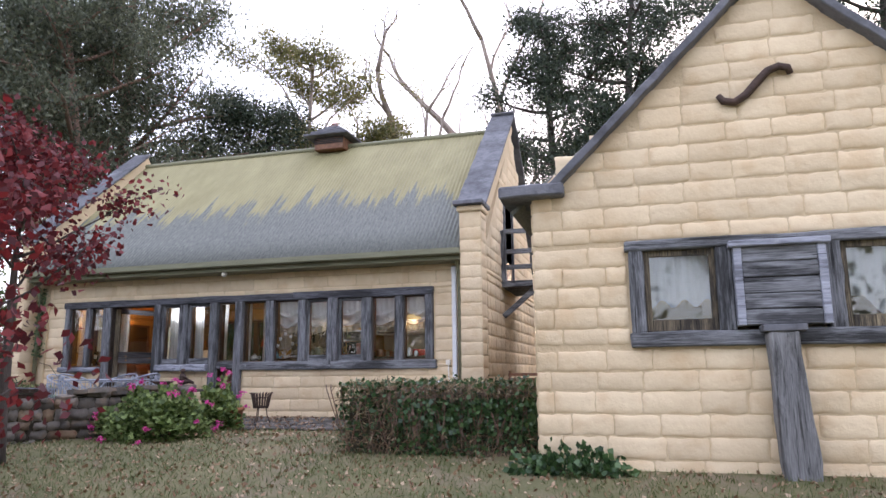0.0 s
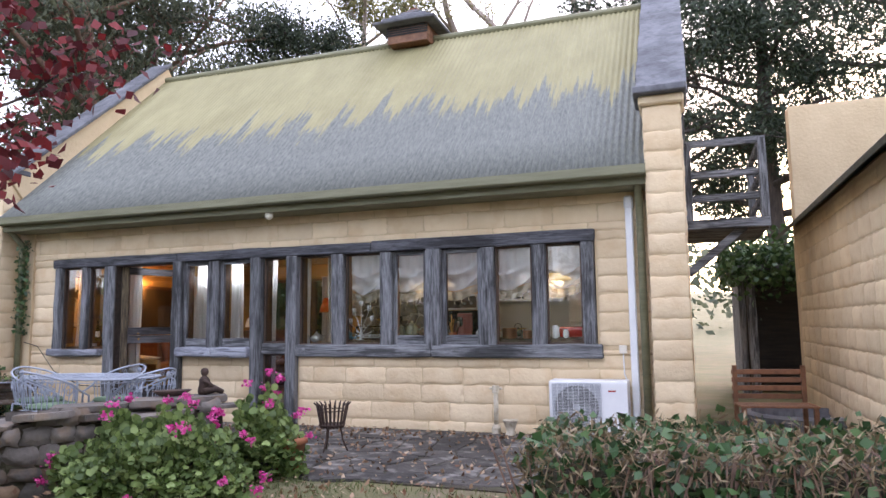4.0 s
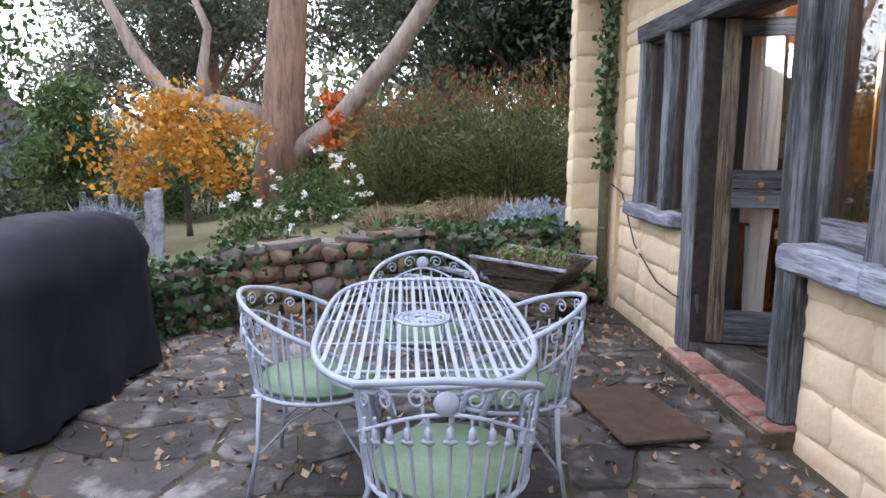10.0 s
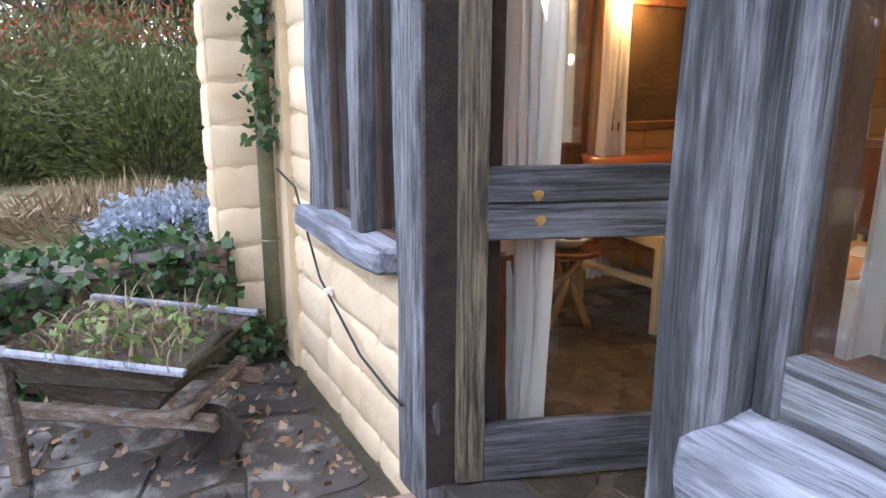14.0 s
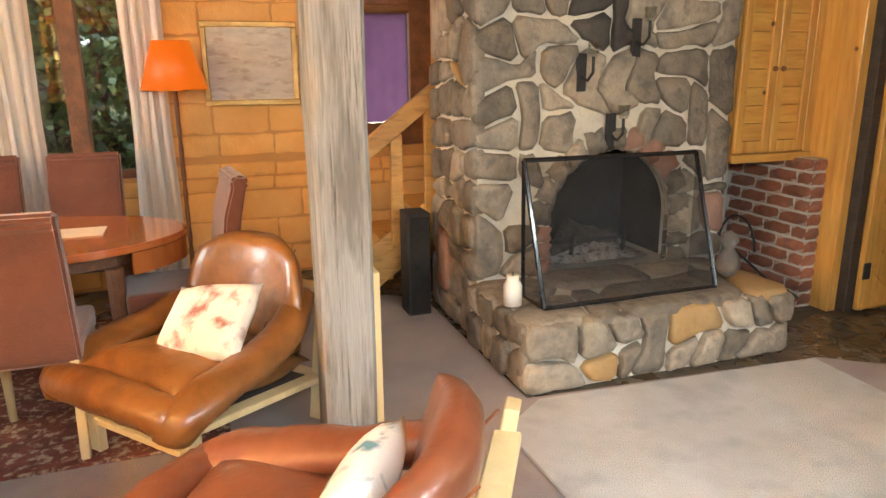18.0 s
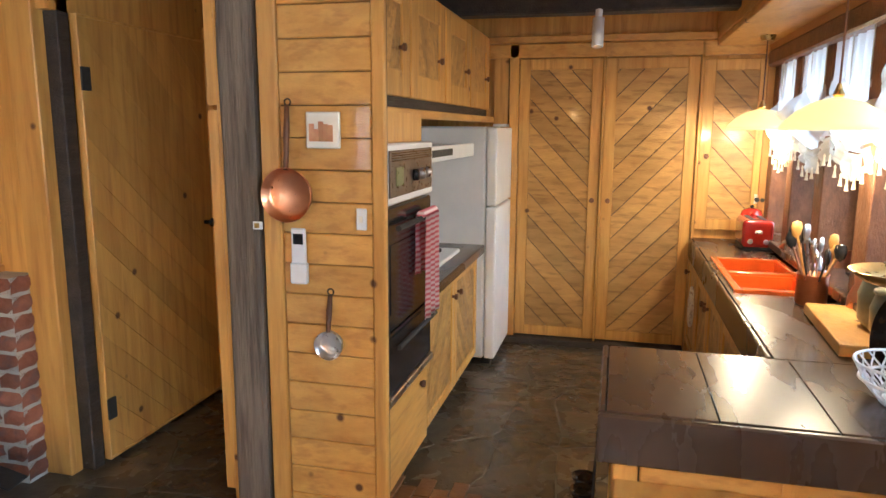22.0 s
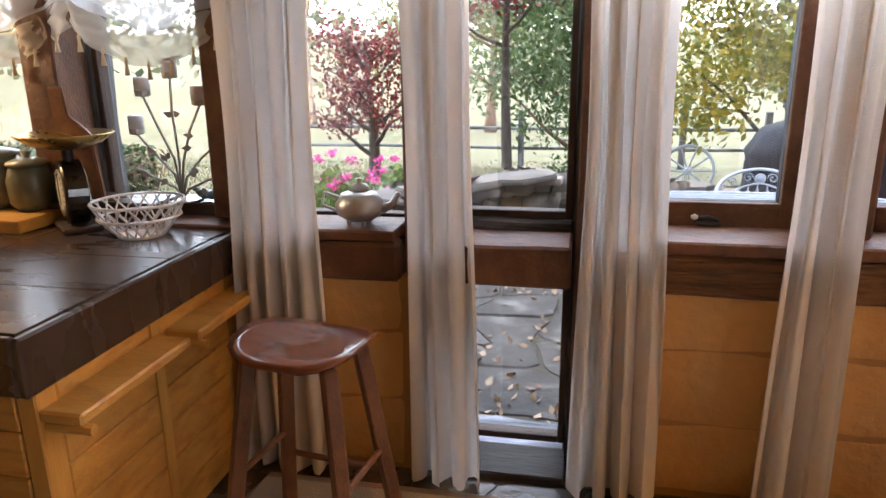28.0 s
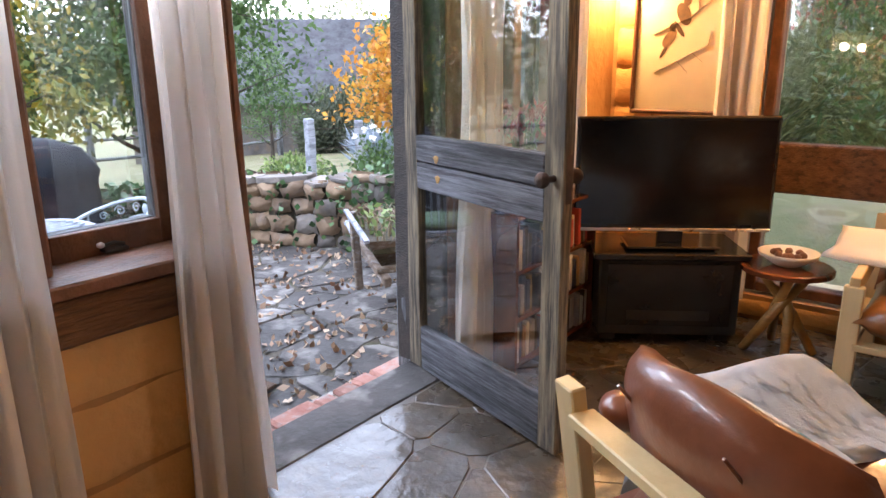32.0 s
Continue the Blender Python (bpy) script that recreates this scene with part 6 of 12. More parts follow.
for n, (x0, x1) in enumerate(((10.42, 11.07), (12.14, 12.98))):
    w = thing("cottage_window", "cottage casement with lace inside", "window", kind="structure")
    for a, b, c, d in ((x0, x0 + 0.055, 1.05, 1.83), (x1 - 0.055, x1, 1.05, 1.83), (x0 + 0.055, x1 - 0.055, 1.05, 1.16), (x0 + 0.055, x1 - 0.055, 1.77, 1.83)):
        part("sash_rail", box(a, b, GY + 0.03, GY + 0.08, c, d, 0.005, rough=0.003, cuts=3), GREY_STILE, w)
    part("pane", box(x0 + 0.05, x1 - 0.05, GY + 0.05, GY + 0.054, 1.15, 1.78), GLASS, w)
    lace = bmesh.new()
    nx, nz = 28, 14
    vs = [[lace.verts.new((x0 + (x1 - x0) * i / nx, GY + 0.17 + 0.014 * math.sin(i * 1.9) * (1 if j < nz else 0.6), 1.82 - (0.50 + 0.13 * math.cos((i / nx - 0.5) * 5) * n + 0.04 * math.sin(i * 0.7)) * j / nz)) for i in range(nx + 1)] for j in range(nz + 1)]
    for j in range(nz):
        for i in range(nx):
            lace.faces.new((vs[j][i], vs[j][i + 1], vs[j + 1][i + 1], vs[j + 1][i]))
    single("lace_curtain", lace, SHEER, "white lace curtain in the cottage window", "curtain", smooth=True)
hatch = thing("shutter_box", "weathered slatted timber hatch between the cottage windows", "hatch", kind="structure")
for x0, x1, z0, z1 in ((11.22, 11.29, 1.08, 1.80), (11.93, 12.00, 1.08, 1.80)):
    part("stile", box(x0, x1, GY - 0.12, GY + 0.02, z0, z1, 0.006, rough=0.004, cuts=3), GREY_PALE, hatch)
part("top_board", box(11.18, 12.04, GY - 0.15, GY + 0.02, 1.80, 1.86, 0.008, rough=0.005, cuts=3), GREY_PALE, hatch)
for i in range(5):
    z = 1.08 + 0.144 * i
    part("board", box(11.29, 11.93, GY - 0.10 - 0.004 * (i % 2), GY + 0.0, z + 0.004, z + 0.14, 0.006, rough=0.004, cuts=3), GREY_X, hatch)
part("hatch_back", box(11.23, 11.99, GY - 0.06, GY + 0.03, 1.08, 1.80), GREY_X, hatch)
prop = thing("timber_prop", "leaning weathered split timber post against the wall", "post")
bm = box(-0.17, 0.17, -0.10, 0.10, 0.0, 1.32, 0.02, rough=0.025, cuts=6)
for v in bm.verts:
    v.co.x *= 0.82 + 0.06 * math.sin(v.co.z * 4)
    if abs(v.co.x) < 0.06 and v.co.y < 0:
        v.co.y += 0.02
turned(bm, Matrix.Translation((11.62, GY - 0.13, -0.30)) @ Matrix.Rotation(radians(-2.2), 4, "Y"))
part("post", bm, GREY_SILVER, prop)
part("packing_plate", box(11.40, 11.76, GY - 0.24, GY + 0.0, 1.015, 1.075, 0.006, rough=0.004, cuts=2), SLATE_ROOF, prop)
hook = tube([(11.22, GY - 0.02, 3.32), (11.26, GY - 0.03, 3.26), (11.36, GY - 0.03, 3.235), (11.47, GY - 0.03, 3.30), (11.58, GY - 0.03, 3.42), (11.68, GY - 0.03, 3.52), (11.78, GY - 0.03, 3.555), (11.86, GY - 0.03, 3.53), (11.88, GY - 0.02, 3.47)], [0.03, 0.036, 0.038, 0.04, 0.042, 0.04, 0.038, 0.036, 0.03], 10)
single("iron_wall_tie", hook, RUST, "rust-brown S-shaped iron tie on the gable", "wall tie", smooth=True)

# ---- trees ----
def tree(at, height, spread, leaf_mat, bark, n_leaves, leaf, label, seed, trunk_r=0.18, crown_from=0.35, limbs=9, droop=0.3, clump=0.6, name="tree", aspect=0.35, fork=2, lean=(0, 0), up=0.6, bare=0.0, category="tree"):
    """A tapered trunk with limbs that fork, and leaves in loose clumps round their outer ends."""
    rnd = random.Random(seed)
    base = Vector((at[0], at[1], (at[2] if len(at) > 2 else ground_z(at[0], at[1])) - 0.1))
    t = thing(name, label, category, at=base)
    trunk = []
    for i in range(9):
        k = i / 8
        trunk.append(Vector((lean[0] * k + 0.03 * height * k * math.sin(seed + 3 * k), lean[1] * k + 0.03 * height * k * math.cos(seed * 2 + 4 * k), height * 0.86 * k)))
    wood = tube(trunk, [trunk_r * (1 - 0.82 * i / 8) + (0.35 * trunk_r if i == 0 else 0) for i in range(9)], 8)
    tips = []
    for n in range(limbs):
        k = crown_from + (0.98 - crown_from) * (n + rnd.random() * 0.6) / limbs
        j = min(7, int(k * 8))
        p = trunk[j].lerp(trunk[j + 1], k * 8 - j) if j < 8 else trunk[8]
        a = n * 2.4 + rnd.uniform(-0.5, 0.5)
        reach = spread * (1.0 - 0.55 * (k - crown_from) / (1 - crown_from)) * rnd.uniform(0.7, 1.1)
        d = Vector((math.cos(a), math.sin(a), up * rnd.uniform(0.5, 1.4)))
        mid = p + d * reach * 0.5 + Vector((0, 0, 0.04 * height * rnd.random()))
        end = p + d * reach + Vector((0, 0, rnd.uniform(-0.1, 0.25) * reach))
        tube([p, p.lerp(mid, 0.5) + Vector((0, 0, -0.03 * reach)), mid, end], [trunk_r * 0.42 * (1 - k * 0.5), trunk_r * 0.34 * (1 - k * 0.5), trunk_r * 0.22 * (1 - k * 0.4), trunk_r * 0.06], 6, bm=wood)
        tips += [(end, 1.0), (mid.lerp(end, 0.5), 0.9)]
        for f in range(fork):
            q = mid.lerp(end, rnd.uniform(-0.5, 0.6))
            e = q + Vector((rnd.uniform(-1, 1), rnd.uniform(-1, 1), rnd.uniform(-0.2, 0.9))) * reach * 0.45
            tube([q, q.lerp(e, 0.5) + Vector((0, 0, 0.05)), e], [trunk_r * 0.14, trunk_r * 0.09, trunk_r * 0.03], 5, bm=wood)
            tips += [(e, 0.9), (q.lerp(e, 0.6), 0.7)]
            if height > 7:
                for _ in range(2):
                    e2 = q.lerp(e, rnd.uniform(0.4, 0.9)) + Vector((rnd.uniform(-1, 1), rnd.uniform(-1, 1), rnd.uniform(-0.3, 0.8))) * reach * 0.34
                    tube([q.lerp(e, 0.4), e2], [trunk_r * 0.08, trunk_r * 0.025], 4, bm=wood)
                    tips.append((e2, rnd.uniform(0.5, 0.9)))
    part("trunk", wood, bark, t, smooth=True)
    if n_leaves:
        if leaf > 0.25:  # tall trees: many fine leaves in tighter clumps
            n_leaves, leaf, clump = int(n_leaves * 2.2), leaf * 0.62, clump * (0.66 if leaf_mat is GUM else 0.80)
        g = np.random.default_rng(seed)
        keep = [c for c in tips if rnd.random() > bare]
        centre = np.array([tuple(c[0]) for c in keep])
        size = np.array([c[1] for c in keep])
        pick = g.integers(0, len(centre), n_leaves)
        off = g.normal(size=(n_leaves, 3))
        off *= (g.random(n_leaves) ** 0.5 / (np.linalg.norm(off, axis=1) + 1e-9))[:, None] * np.array([1, 1, 0.75])
        pts = centre[pick] + off * (clump * spread * size[pick])[:, None]
        leaves("crown", pts, leaf, leaf_mat, seed, aspect, droop, t, kind="")
    return t


GUM_LABEL = "tall eucalyptus with thin drooping grey-green leaves"
# behind the house
tree((-9.5, 11), 19, 6.0, GUM, BARK, 15000, 0.34, GUM_LABEL, 1, 0.42, 0.40, 20, 0.8, 0.42, up=0.35)
tree((-7.0, 6.5), 16, 5.0, GUM, BARK, 12500, 0.30, GUM_LABEL, 2, 0.34, 0.42, 16, 0.8, 0.40, lean=(-1, 0), up=0.4)
tree((-13.5, 8), 18, 6.0, GUM, BARK, 12000, 0.36, GUM_LABEL, 3, 0.4, 0.3, 14, 0.8, 0.4)
tree((-6.0, 14.5), 14.8, 4.2, PINE_NEEDLE, BARK_DARK, 20000, 0.27, "dense dark green conifer", 4, 0.25, 0.12, 18, 0.1, 0.42, up=0.15)
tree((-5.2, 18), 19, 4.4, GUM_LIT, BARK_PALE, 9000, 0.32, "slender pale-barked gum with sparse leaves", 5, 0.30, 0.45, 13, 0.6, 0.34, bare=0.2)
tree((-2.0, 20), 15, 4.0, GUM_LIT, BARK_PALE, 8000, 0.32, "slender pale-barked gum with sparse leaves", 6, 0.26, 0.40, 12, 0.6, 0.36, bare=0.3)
tree((7.5, 19), 20, 4.6, PINE_NEEDLE, BARK_DARK, 20000, 0.30, "tall dark pine with spreading boughs", 9, 0.36, 0.26, 26, 0.2, 0.34, up=0.12)
tree((10.8, 16.5), 20, 4.8, PINE_NEEDLE, BARK_DARK, 20000, 0.30, "tall dark pine with spreading boughs", 10, 0.36, 0.26, 26, 0.2, 0.34, up=0.12)
tree((14.5, 15), 19, 5.0, PINE_NEEDLE, BARK_DARK, 18000, 0.30, "tall dark pine with spreading boughs", 11, 0.36, 0.26, 24, 0.2, 0.36, up=0.12)
tree((18.5, 13), 18, 5.0, PINE_NEEDLE, BARK_DARK, 9000, 0.32, "tall dark pine with spreading boughs", 12, 0.36, 0.25, 16, 0.2, 0.36, up=0.12)
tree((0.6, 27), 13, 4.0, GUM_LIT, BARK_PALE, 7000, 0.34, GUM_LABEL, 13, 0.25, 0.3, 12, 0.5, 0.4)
tree((-18, 15), 18, 6.5, GUM, BARK, 8000, 0.45, GUM_LABEL, 14, 0.4, 0.25, 13, 0.7, 0.45)


def bare_gum(at, height, r, seed, leafy_tips):
    """A half-dead gum: the trunk forks low into long bent pale limbs that fork again, with a few tufts of leaves."""
    rnd = random.Random(seed)
    t = thing("tree", "half-dead gum with long bare pale limbs", "tree", at=(*at, ground_z(*at) - 0.1))
    wood, tips = bmesh.new(), []

    def limb(p, d, length, radius, depth):
        pts, q = [p], p.copy()
        wander = 0.05 if depth == 0 else 0.22
        for _ in range(4):
            d = (d + Vector((rnd.uniform(-wander, wander), rnd.uniform(-wander, wander), 0.10))).normalized()
            q = q + d * length / 4
            pts.append(q.copy())
        tube(pts, [radius * (1 - 0.13 * k) for k in range(5)], 7 if depth < 2 else 5, bm=wood)
        if depth == 4:
            tips.append(q)
            return
        for k in range(2 if depth else 3):
            a = rnd.uniform(0, math.tau)
            side = Vector((math.cos(a), math.sin(a), 0)) * rnd.uniform(0.35, 0.8)
            limb(pts[4 if k == 0 else rnd.choice((2, 3))], (d + side).normalized(), length * rnd.uniform(0.38, 0.62), radius * (0.62 if k == 0 else 0.42), depth + 1)

    limb(Vector((0, 0, 0)), Vector((rnd.uniform(-0.08, 0.08), 0, 1)), height * 0.60, r, 0)
    part("trunk", wood, BARK_PALE, t, smooth=True)
    g2 = np.random.default_rng(seed)
    some = [p for p in tips if rnd.random() < leafy_tips]
    if some:
        pts = np.array([tuple(some[k]) for k in g2.integers(0, len(some), 110 * len(some))]) + g2.normal(size=(110 * len(some), 3)) * 0.5
        leaves("crown", pts, 0.20, GUM_LIT, seed, 0.3, 0.8, t, kind="")


bare_gum((2.5, 23), 20, 0.40, 8, 0.12)
bare_gum((-2.2, 24), 16, 0.28, 7, 0.25)
bare_gum((-3.6, 22), 15, 0.24, 17, 0.45)
bare_gum((0.4, 21), 19, 0.34, 31, 0.2)
bare_gum((4.2, 26), 21, 0.36, 33, 0.3)
# left of the house, seen along the terrace
tree((-9.6, -4.2, 0.3), 15, 6.5, GUM, BARK, 7000, 0.30, "great old gum with red-brown peeling trunk and pale limbs", 21, 0.46, 0.62, 8, 0.8, 0.36, lean=(0.5, 0.6))
limb = thing("fallen_limb", "long pale-barked limb reaching out from the old gum", "branch")
part("limb", tube([(-9.4, -3.8, 1.1), (-8.9, -3.0, 1.7), (-8.2, -1.9, 2.9), (-7.7, -1.0, 4.2), (-7.2, 0.2, 5.6)], [0.26, 0.20, 0.17, 0.13, 0.07], 9), BARK_PALE, limb, smooth=True)
part("limb", tube([(-9.6, -4.4, 1.7), (-9.8, -5.4, 2.0), (-9.9, -6.4, 2.2), (-9.9, -7.0, 3.0), (-9.7, -7.6, 4.4)], [0.24, 0.20, 0.17, 0.13, 0.06], 9), BARK_PALE, limb, smooth=True)
part("limb", tube([(-9.8, -5.6, 2.05), (-9.8, -5.7, 2.6), (-9.6, -5.5, 3.4), (-9.5, -5.9, 4.4)], [0.14, 0.11, 0.08, 0.05], 8), BARK_PALE, limb, smooth=True)
for k, (x, y, h, s, m) in enumerate(((-16, -1, 13, 5, GUM), (-15, 4, 15, 5, GUM), (-20, -8, 14, 6, GUM), (-12, 3.5, 9, 3.5, BROADLEAF), (-22, 0, 15, 6, GUM), (-22, -10.5, 14, 5.5, GUM), (-14, 1.5, 8, 3.6, PINE_NEEDLE))):
    tree((x, y), h, s, m, BARK, 13000, 0.36, GUM_LABEL if m is GUM else "dense dark evergreen tree", 30 + k, 0.28, 0.06, 17, 0.6, 0.42)
tree((-9.0, -8.0), 3.0, 0.95, BROADLEAF, BARK_DARK, 9000, 0.12, "bright green columnar conifer", 41, 0.12, 0.05, 22, -0.6, 0.42, up=0.7)
tree((-5.9, -4.9, 0.05), 2.1, 1.4, ORANGE_LEAF, BARK_DARK, 2600, 0.10, "small maple with flat tiers of amber autumn leaves", 42, 0.04, 0.35, 9, 0.2, 0.36, name="maple_tree", up=0.08, aspect=0.7)
tree((-9.0, -2.9, 0.3), 2.2, 0.6, FLAME_LEAF, BARK_DARK, 900, 0.12, "flame-red shrub behind the roses", 43, 0.03, 0.2, 8, 0.1, 0.5, name="shrub", aspect=0.6, category="shrub")
# in front of the house, seen from indoors
tree((3.35, -5.35), 4.6, 1.35, RED_LEAF, BARK_DARK, 3800, 0.085, "crimson-leaved maple with a high crown beside the lawn", 51, 0.07, 0.48, 13, 0.4, 0.36, name="maple_tree", up=0.35, aspect=0.8, fork=3)
tree((2.6, -9.6), 5.2, 2.4, BROADLEAF, BARK, 15000, 0.13, "round-headed green fruit tree", 52, 0.11, 0.08, 14, 0.4, 0.42)
tree((-0.3, -8.2), 4.4, 2.3, YELLOW_LEAF, BARK_DARK, 14000, 0.12, "fruit tree with yellowing autumn leaves", 53, 0.11, 0.14, 14, 0.6, 0.40, aspect=0.5)
tree((-3.2, -7.8), 4.6, 2.2, BROADLEAF, BARK_DARK, 14000, 0.12, "green fruit tree beside the terrace", 54, 0.11, 0.12, 14, 0.6, 0.42, aspect=0.5)
tree((6.0, -8.9), 2.7, 1.25, RED_LEAF, BARK_DARK, 3600, 0.075, "dusky red-leaved tree by the fence", 55, 0.12, 0.2, 14, 0.4, 0.42, aspect=0.7)
tree((-7.8, -11.0), 2.6, 0.85, BROADLEAF, BARK_DARK, 5000, 0.07, "rounded evergreen garden tree", 56, 0.05, 0.15, 14, 0.1, 0.46)
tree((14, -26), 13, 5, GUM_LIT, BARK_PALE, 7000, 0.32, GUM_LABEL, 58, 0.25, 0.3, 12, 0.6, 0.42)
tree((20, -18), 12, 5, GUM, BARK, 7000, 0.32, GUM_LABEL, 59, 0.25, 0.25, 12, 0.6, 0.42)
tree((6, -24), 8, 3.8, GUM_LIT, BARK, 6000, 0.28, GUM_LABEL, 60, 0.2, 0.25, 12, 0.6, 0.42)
tree((0.5, 8.6), 3.2, 2.2, IVY, BARK_DARK, 9000, 0.10, "dense dark evergreen outside the back windows", 61, 0.08, 0.05, 14, 0.2, 0.5)
tree((-1.6, 8.4), 3.4, 1.8, IVY, BARK_DARK, 8000, 0.10, "dense dark evergreen outside the back windows", 62, 0.08, 0.05, 14, 0.2, 0.5)
tree((-4.4, 1.8, 0.4), 2.6, 1.2, BROADLEAF, BARK_DARK, 4000, 0.09, "leafy green shrub outside the end window", 63, 0.05, 0.1, 10, 0.2, 0.5, name="shrub", category="shrub")
tree((-4.2, 4.2, 0.4), 2.6, 1.2, BROADLEAF, BARK_DARK, 4000, 0.09, "leafy green shrub outside the end window", 64, 0.05, 0.1, 10, 0.2, 0.5, name="shrub", category="shrub")

# distant woods all round on the rising ground
g = np.random.default_rng(77)
pts = []
for k in range(150):
    a = g.uniform(0, math.tau)
    r = g.uniform(48, 130)
    x, y = 3 + r * math.cos(a), r * math.sin(a)
    h = g.uniform(7, 15)
    c = g.normal(size=(170, 3)) * np.array([2.6, 2.6, h * 0.26])
    pts.append(np.array([x, y, ground_z(x, y) + h * 0.52]) + c)
leaves("distant_woods", np.concatenate(pts), 0.95, GUM, 78, 0.6, 0.2)["label"] = "far wooded hillside round the garden"
bpy.data.objects["distant_woods"]["category"] = "woods"


# ---- shrubs and flowers ----
def bush(name, label, at, size, mat, n, leaf, seed, aspect=0.7, droop=0.0, stems=12, category="shrub", stem_mat=None, top_mat=None, shell=0.5, lobes=0):
    b = thing(name, label, category, at=at)
    g = np.random.default_rng(seed)
    d = g.normal(size=(n, 3))
    d[:, 2] = np.abs(d[:, 2])
    d /= np.linalg.norm(d, axis=1)[:, None]
    r = (shell + (1 - shell) * g.random(n)) * (0.88 + 0.16 * np.sin(d[:, 0] * 7 + seed) * np.cos(d[:, 1] * 6 + d[:, 2] * 5))
    pts = d * r[:, None] * np.array(size)
    wood = bmesh.new()
    for i in range(stems):
        e = pts[i] * 0.9
        tube([(e[0] * 0.15, e[1] * 0.15, 0.0), (e[0] * 0.5, e[1] * 0.5, e[2] * 0.55), tuple(e)], [0.012, 0.009, 0.004], 5, bm=wood)
    part("wood", wood, stem_mat or BARK_DARK, b, kind="stuff")
    leaves("foliage", pts, leaf, mat, seed, aspect, droop, b, kind="", lobes=lobes, face=(0.35, -0.45, 1.0) if lobes else None)
    if top_mat is not None:
        top = pts[pts[:, 2] > size[2] * 0.62]
        leaves("flowering_top", top[: len(top) // 2] * np.array([1.02, 1.02, 1.05]), leaf * 0.9, top_mat, seed + 1, aspect, -0.8, b, kind="stuff")
    return b


for k, (x, y, z, sx, sy, sz) in enumerate(((-6.4, -1.9, 0.35, 1.4, 1.3, 1.8), (-6.0, -0.2, 0.4, 1.6, 1.4, 2.1), (-7.6, 0.9, 0.4, 1.8, 1.6, 2.4), (-7.4, -0.9, 0.4, 1.7, 1.5, 2.3), (-5.6, 1.8, 0.4, 1.4, 1.3, 1.6), (-8.3, -1.6, 0.35, 1.5, 1.3, 1.9))):
    bush("heath_bush", "tall wild heath bush with rusty flower tips", (x, y, z), (sx, sy, sz), HEATH, 8500, 0.11, 90 + k, 0.25, -0.7, 26, top_mat=HEATH_RED, shell=0.35)
rose = bush("rose_bush", "rose bush covered in white blooms", (-4.3, -2.9, 0.25), (0.75, 0.7, 0.95), BROADLEAF, 2600, 0.055, 101, 0.7, 0.0, 16, shell=0.4)
rose2 = bush("rose_bush", "loose rose bush with white blooms", (-3.5, -3.5, 0.1), (0.5, 0.5, 0.65), BROADLEAF, 900, 0.055, 102, 0.7, 0.0, 14, shell=0.4)
for r, size, n, seed in ((rose, (0.78, 0.74, 1.0), 30, 103), (rose2, (0.52, 0.52, 0.68), 12, 104)):
    rnd = random.Random(seed)
    for i in range(n):
        d = Vector((rnd.gauss(0, 1), rnd.gauss(0, 1), abs(rnd.gauss(0, 1)))).normalized()
        p = Vector((d.x * size[0], d.y * size[1], d.z * size[2]))
        pts = [(p.x + rnd.gauss(0, 0.02), p.y + rnd.gauss(0, 0.02), p.z + rnd.gauss(0, 0.016)) for _ in range(14)]
        leaves("rose_bloom", pts, 0.045, WHITE_PETAL, seed + i, 0.9, 0.0, r, kind="")
bush("silver_shrub", "low silver-leaved shrub behind the stone wall", (-2.75, -0.45, 0.42), (0.55, 0.6, 0.36), SILVER_LEAF, 2200, 0.05, 110, 0.6, -0.4)
bush("grey_strap_plant", "clump of grey sword-shaped leaves", (-6.2, -6.2, -0.1), (0.6, 0.6, 0.6), SILVER_LEAF, 500, 0.34, 111, 0.10, -1.6)
bush("lime_shrub", "low lime-green shrub by the fence", (-3.6, -5.2, -0.05), (0.6, 0.6, 0.42), GERANIUM, 1500, 0.06, 112, 0.5, -0.4)
bush("low_shrub", "low shrub of dry brown stalks", (-3.4, -2.0, 0.35), (0.5, 0.5, 0.3), DRY, 900, 0.10, 113, 0.15, -0.8)
bush("dry_grass_clump", "dry straw-coloured grass behind the stone wall", (-3.6, -0.8, 0.38), (0.9, 1.3, 0.35), DRY, 2200, 0.18, 114, 0.08, -0.8)
bush("red_rose_bush", "bush with a few bright red blooms", (2.6, -6.6, ground_z(2.6, -6.6)), (0.6, 0.5, 0.8), BROADLEAF, 1500, 0.06, 115, 0.6, 0.0, shell=0.4)

# dark shrubs behind the maple and roses, and a wire fence in front of them
for k, (x, y, sx, sy, sz, m) in enumerate(((-11.5, -6.2, 2.0, 1.6, 2.3, BROADLEAF), (-12.5, -9.2, 2.2, 2.0, 2.8, GUM), (-11.0, -3.0, 1.7, 1.5, 2.4, BROADLEAF), (-9.8, -10.6, 1.5, 1.4, 1.9, GUM), (-13.0, -0.8, 2.2, 1.8, 3.0, GUM), (-14.5, -12.5, 2.6, 2.2, 3.0, GUM))):
    bush("shrub", "dense dark green garden shrub beyond the fence", (x, y, ground_z(x, y)), (sx, sy, sz), m, 7000, 0.13, 300 + k, aspect=0.45)
fence2 = thing("wire_fence", "weathered grey posts with sagging fence wires", "fence")
row = [(-8.6, -7.6), (-6.5, -6.2), (-4.64, -5.0), (-3.2, -4.4)]
for x, y in row:
    part("post", turned(box(-0.05, 0.05, -0.05, 0.05, -0.2, 0.85, 0.01, rough=0.008, cuts=3), Matrix.Translation((x, y, ground_z(x, y)))), GREY_PALE, fence2)
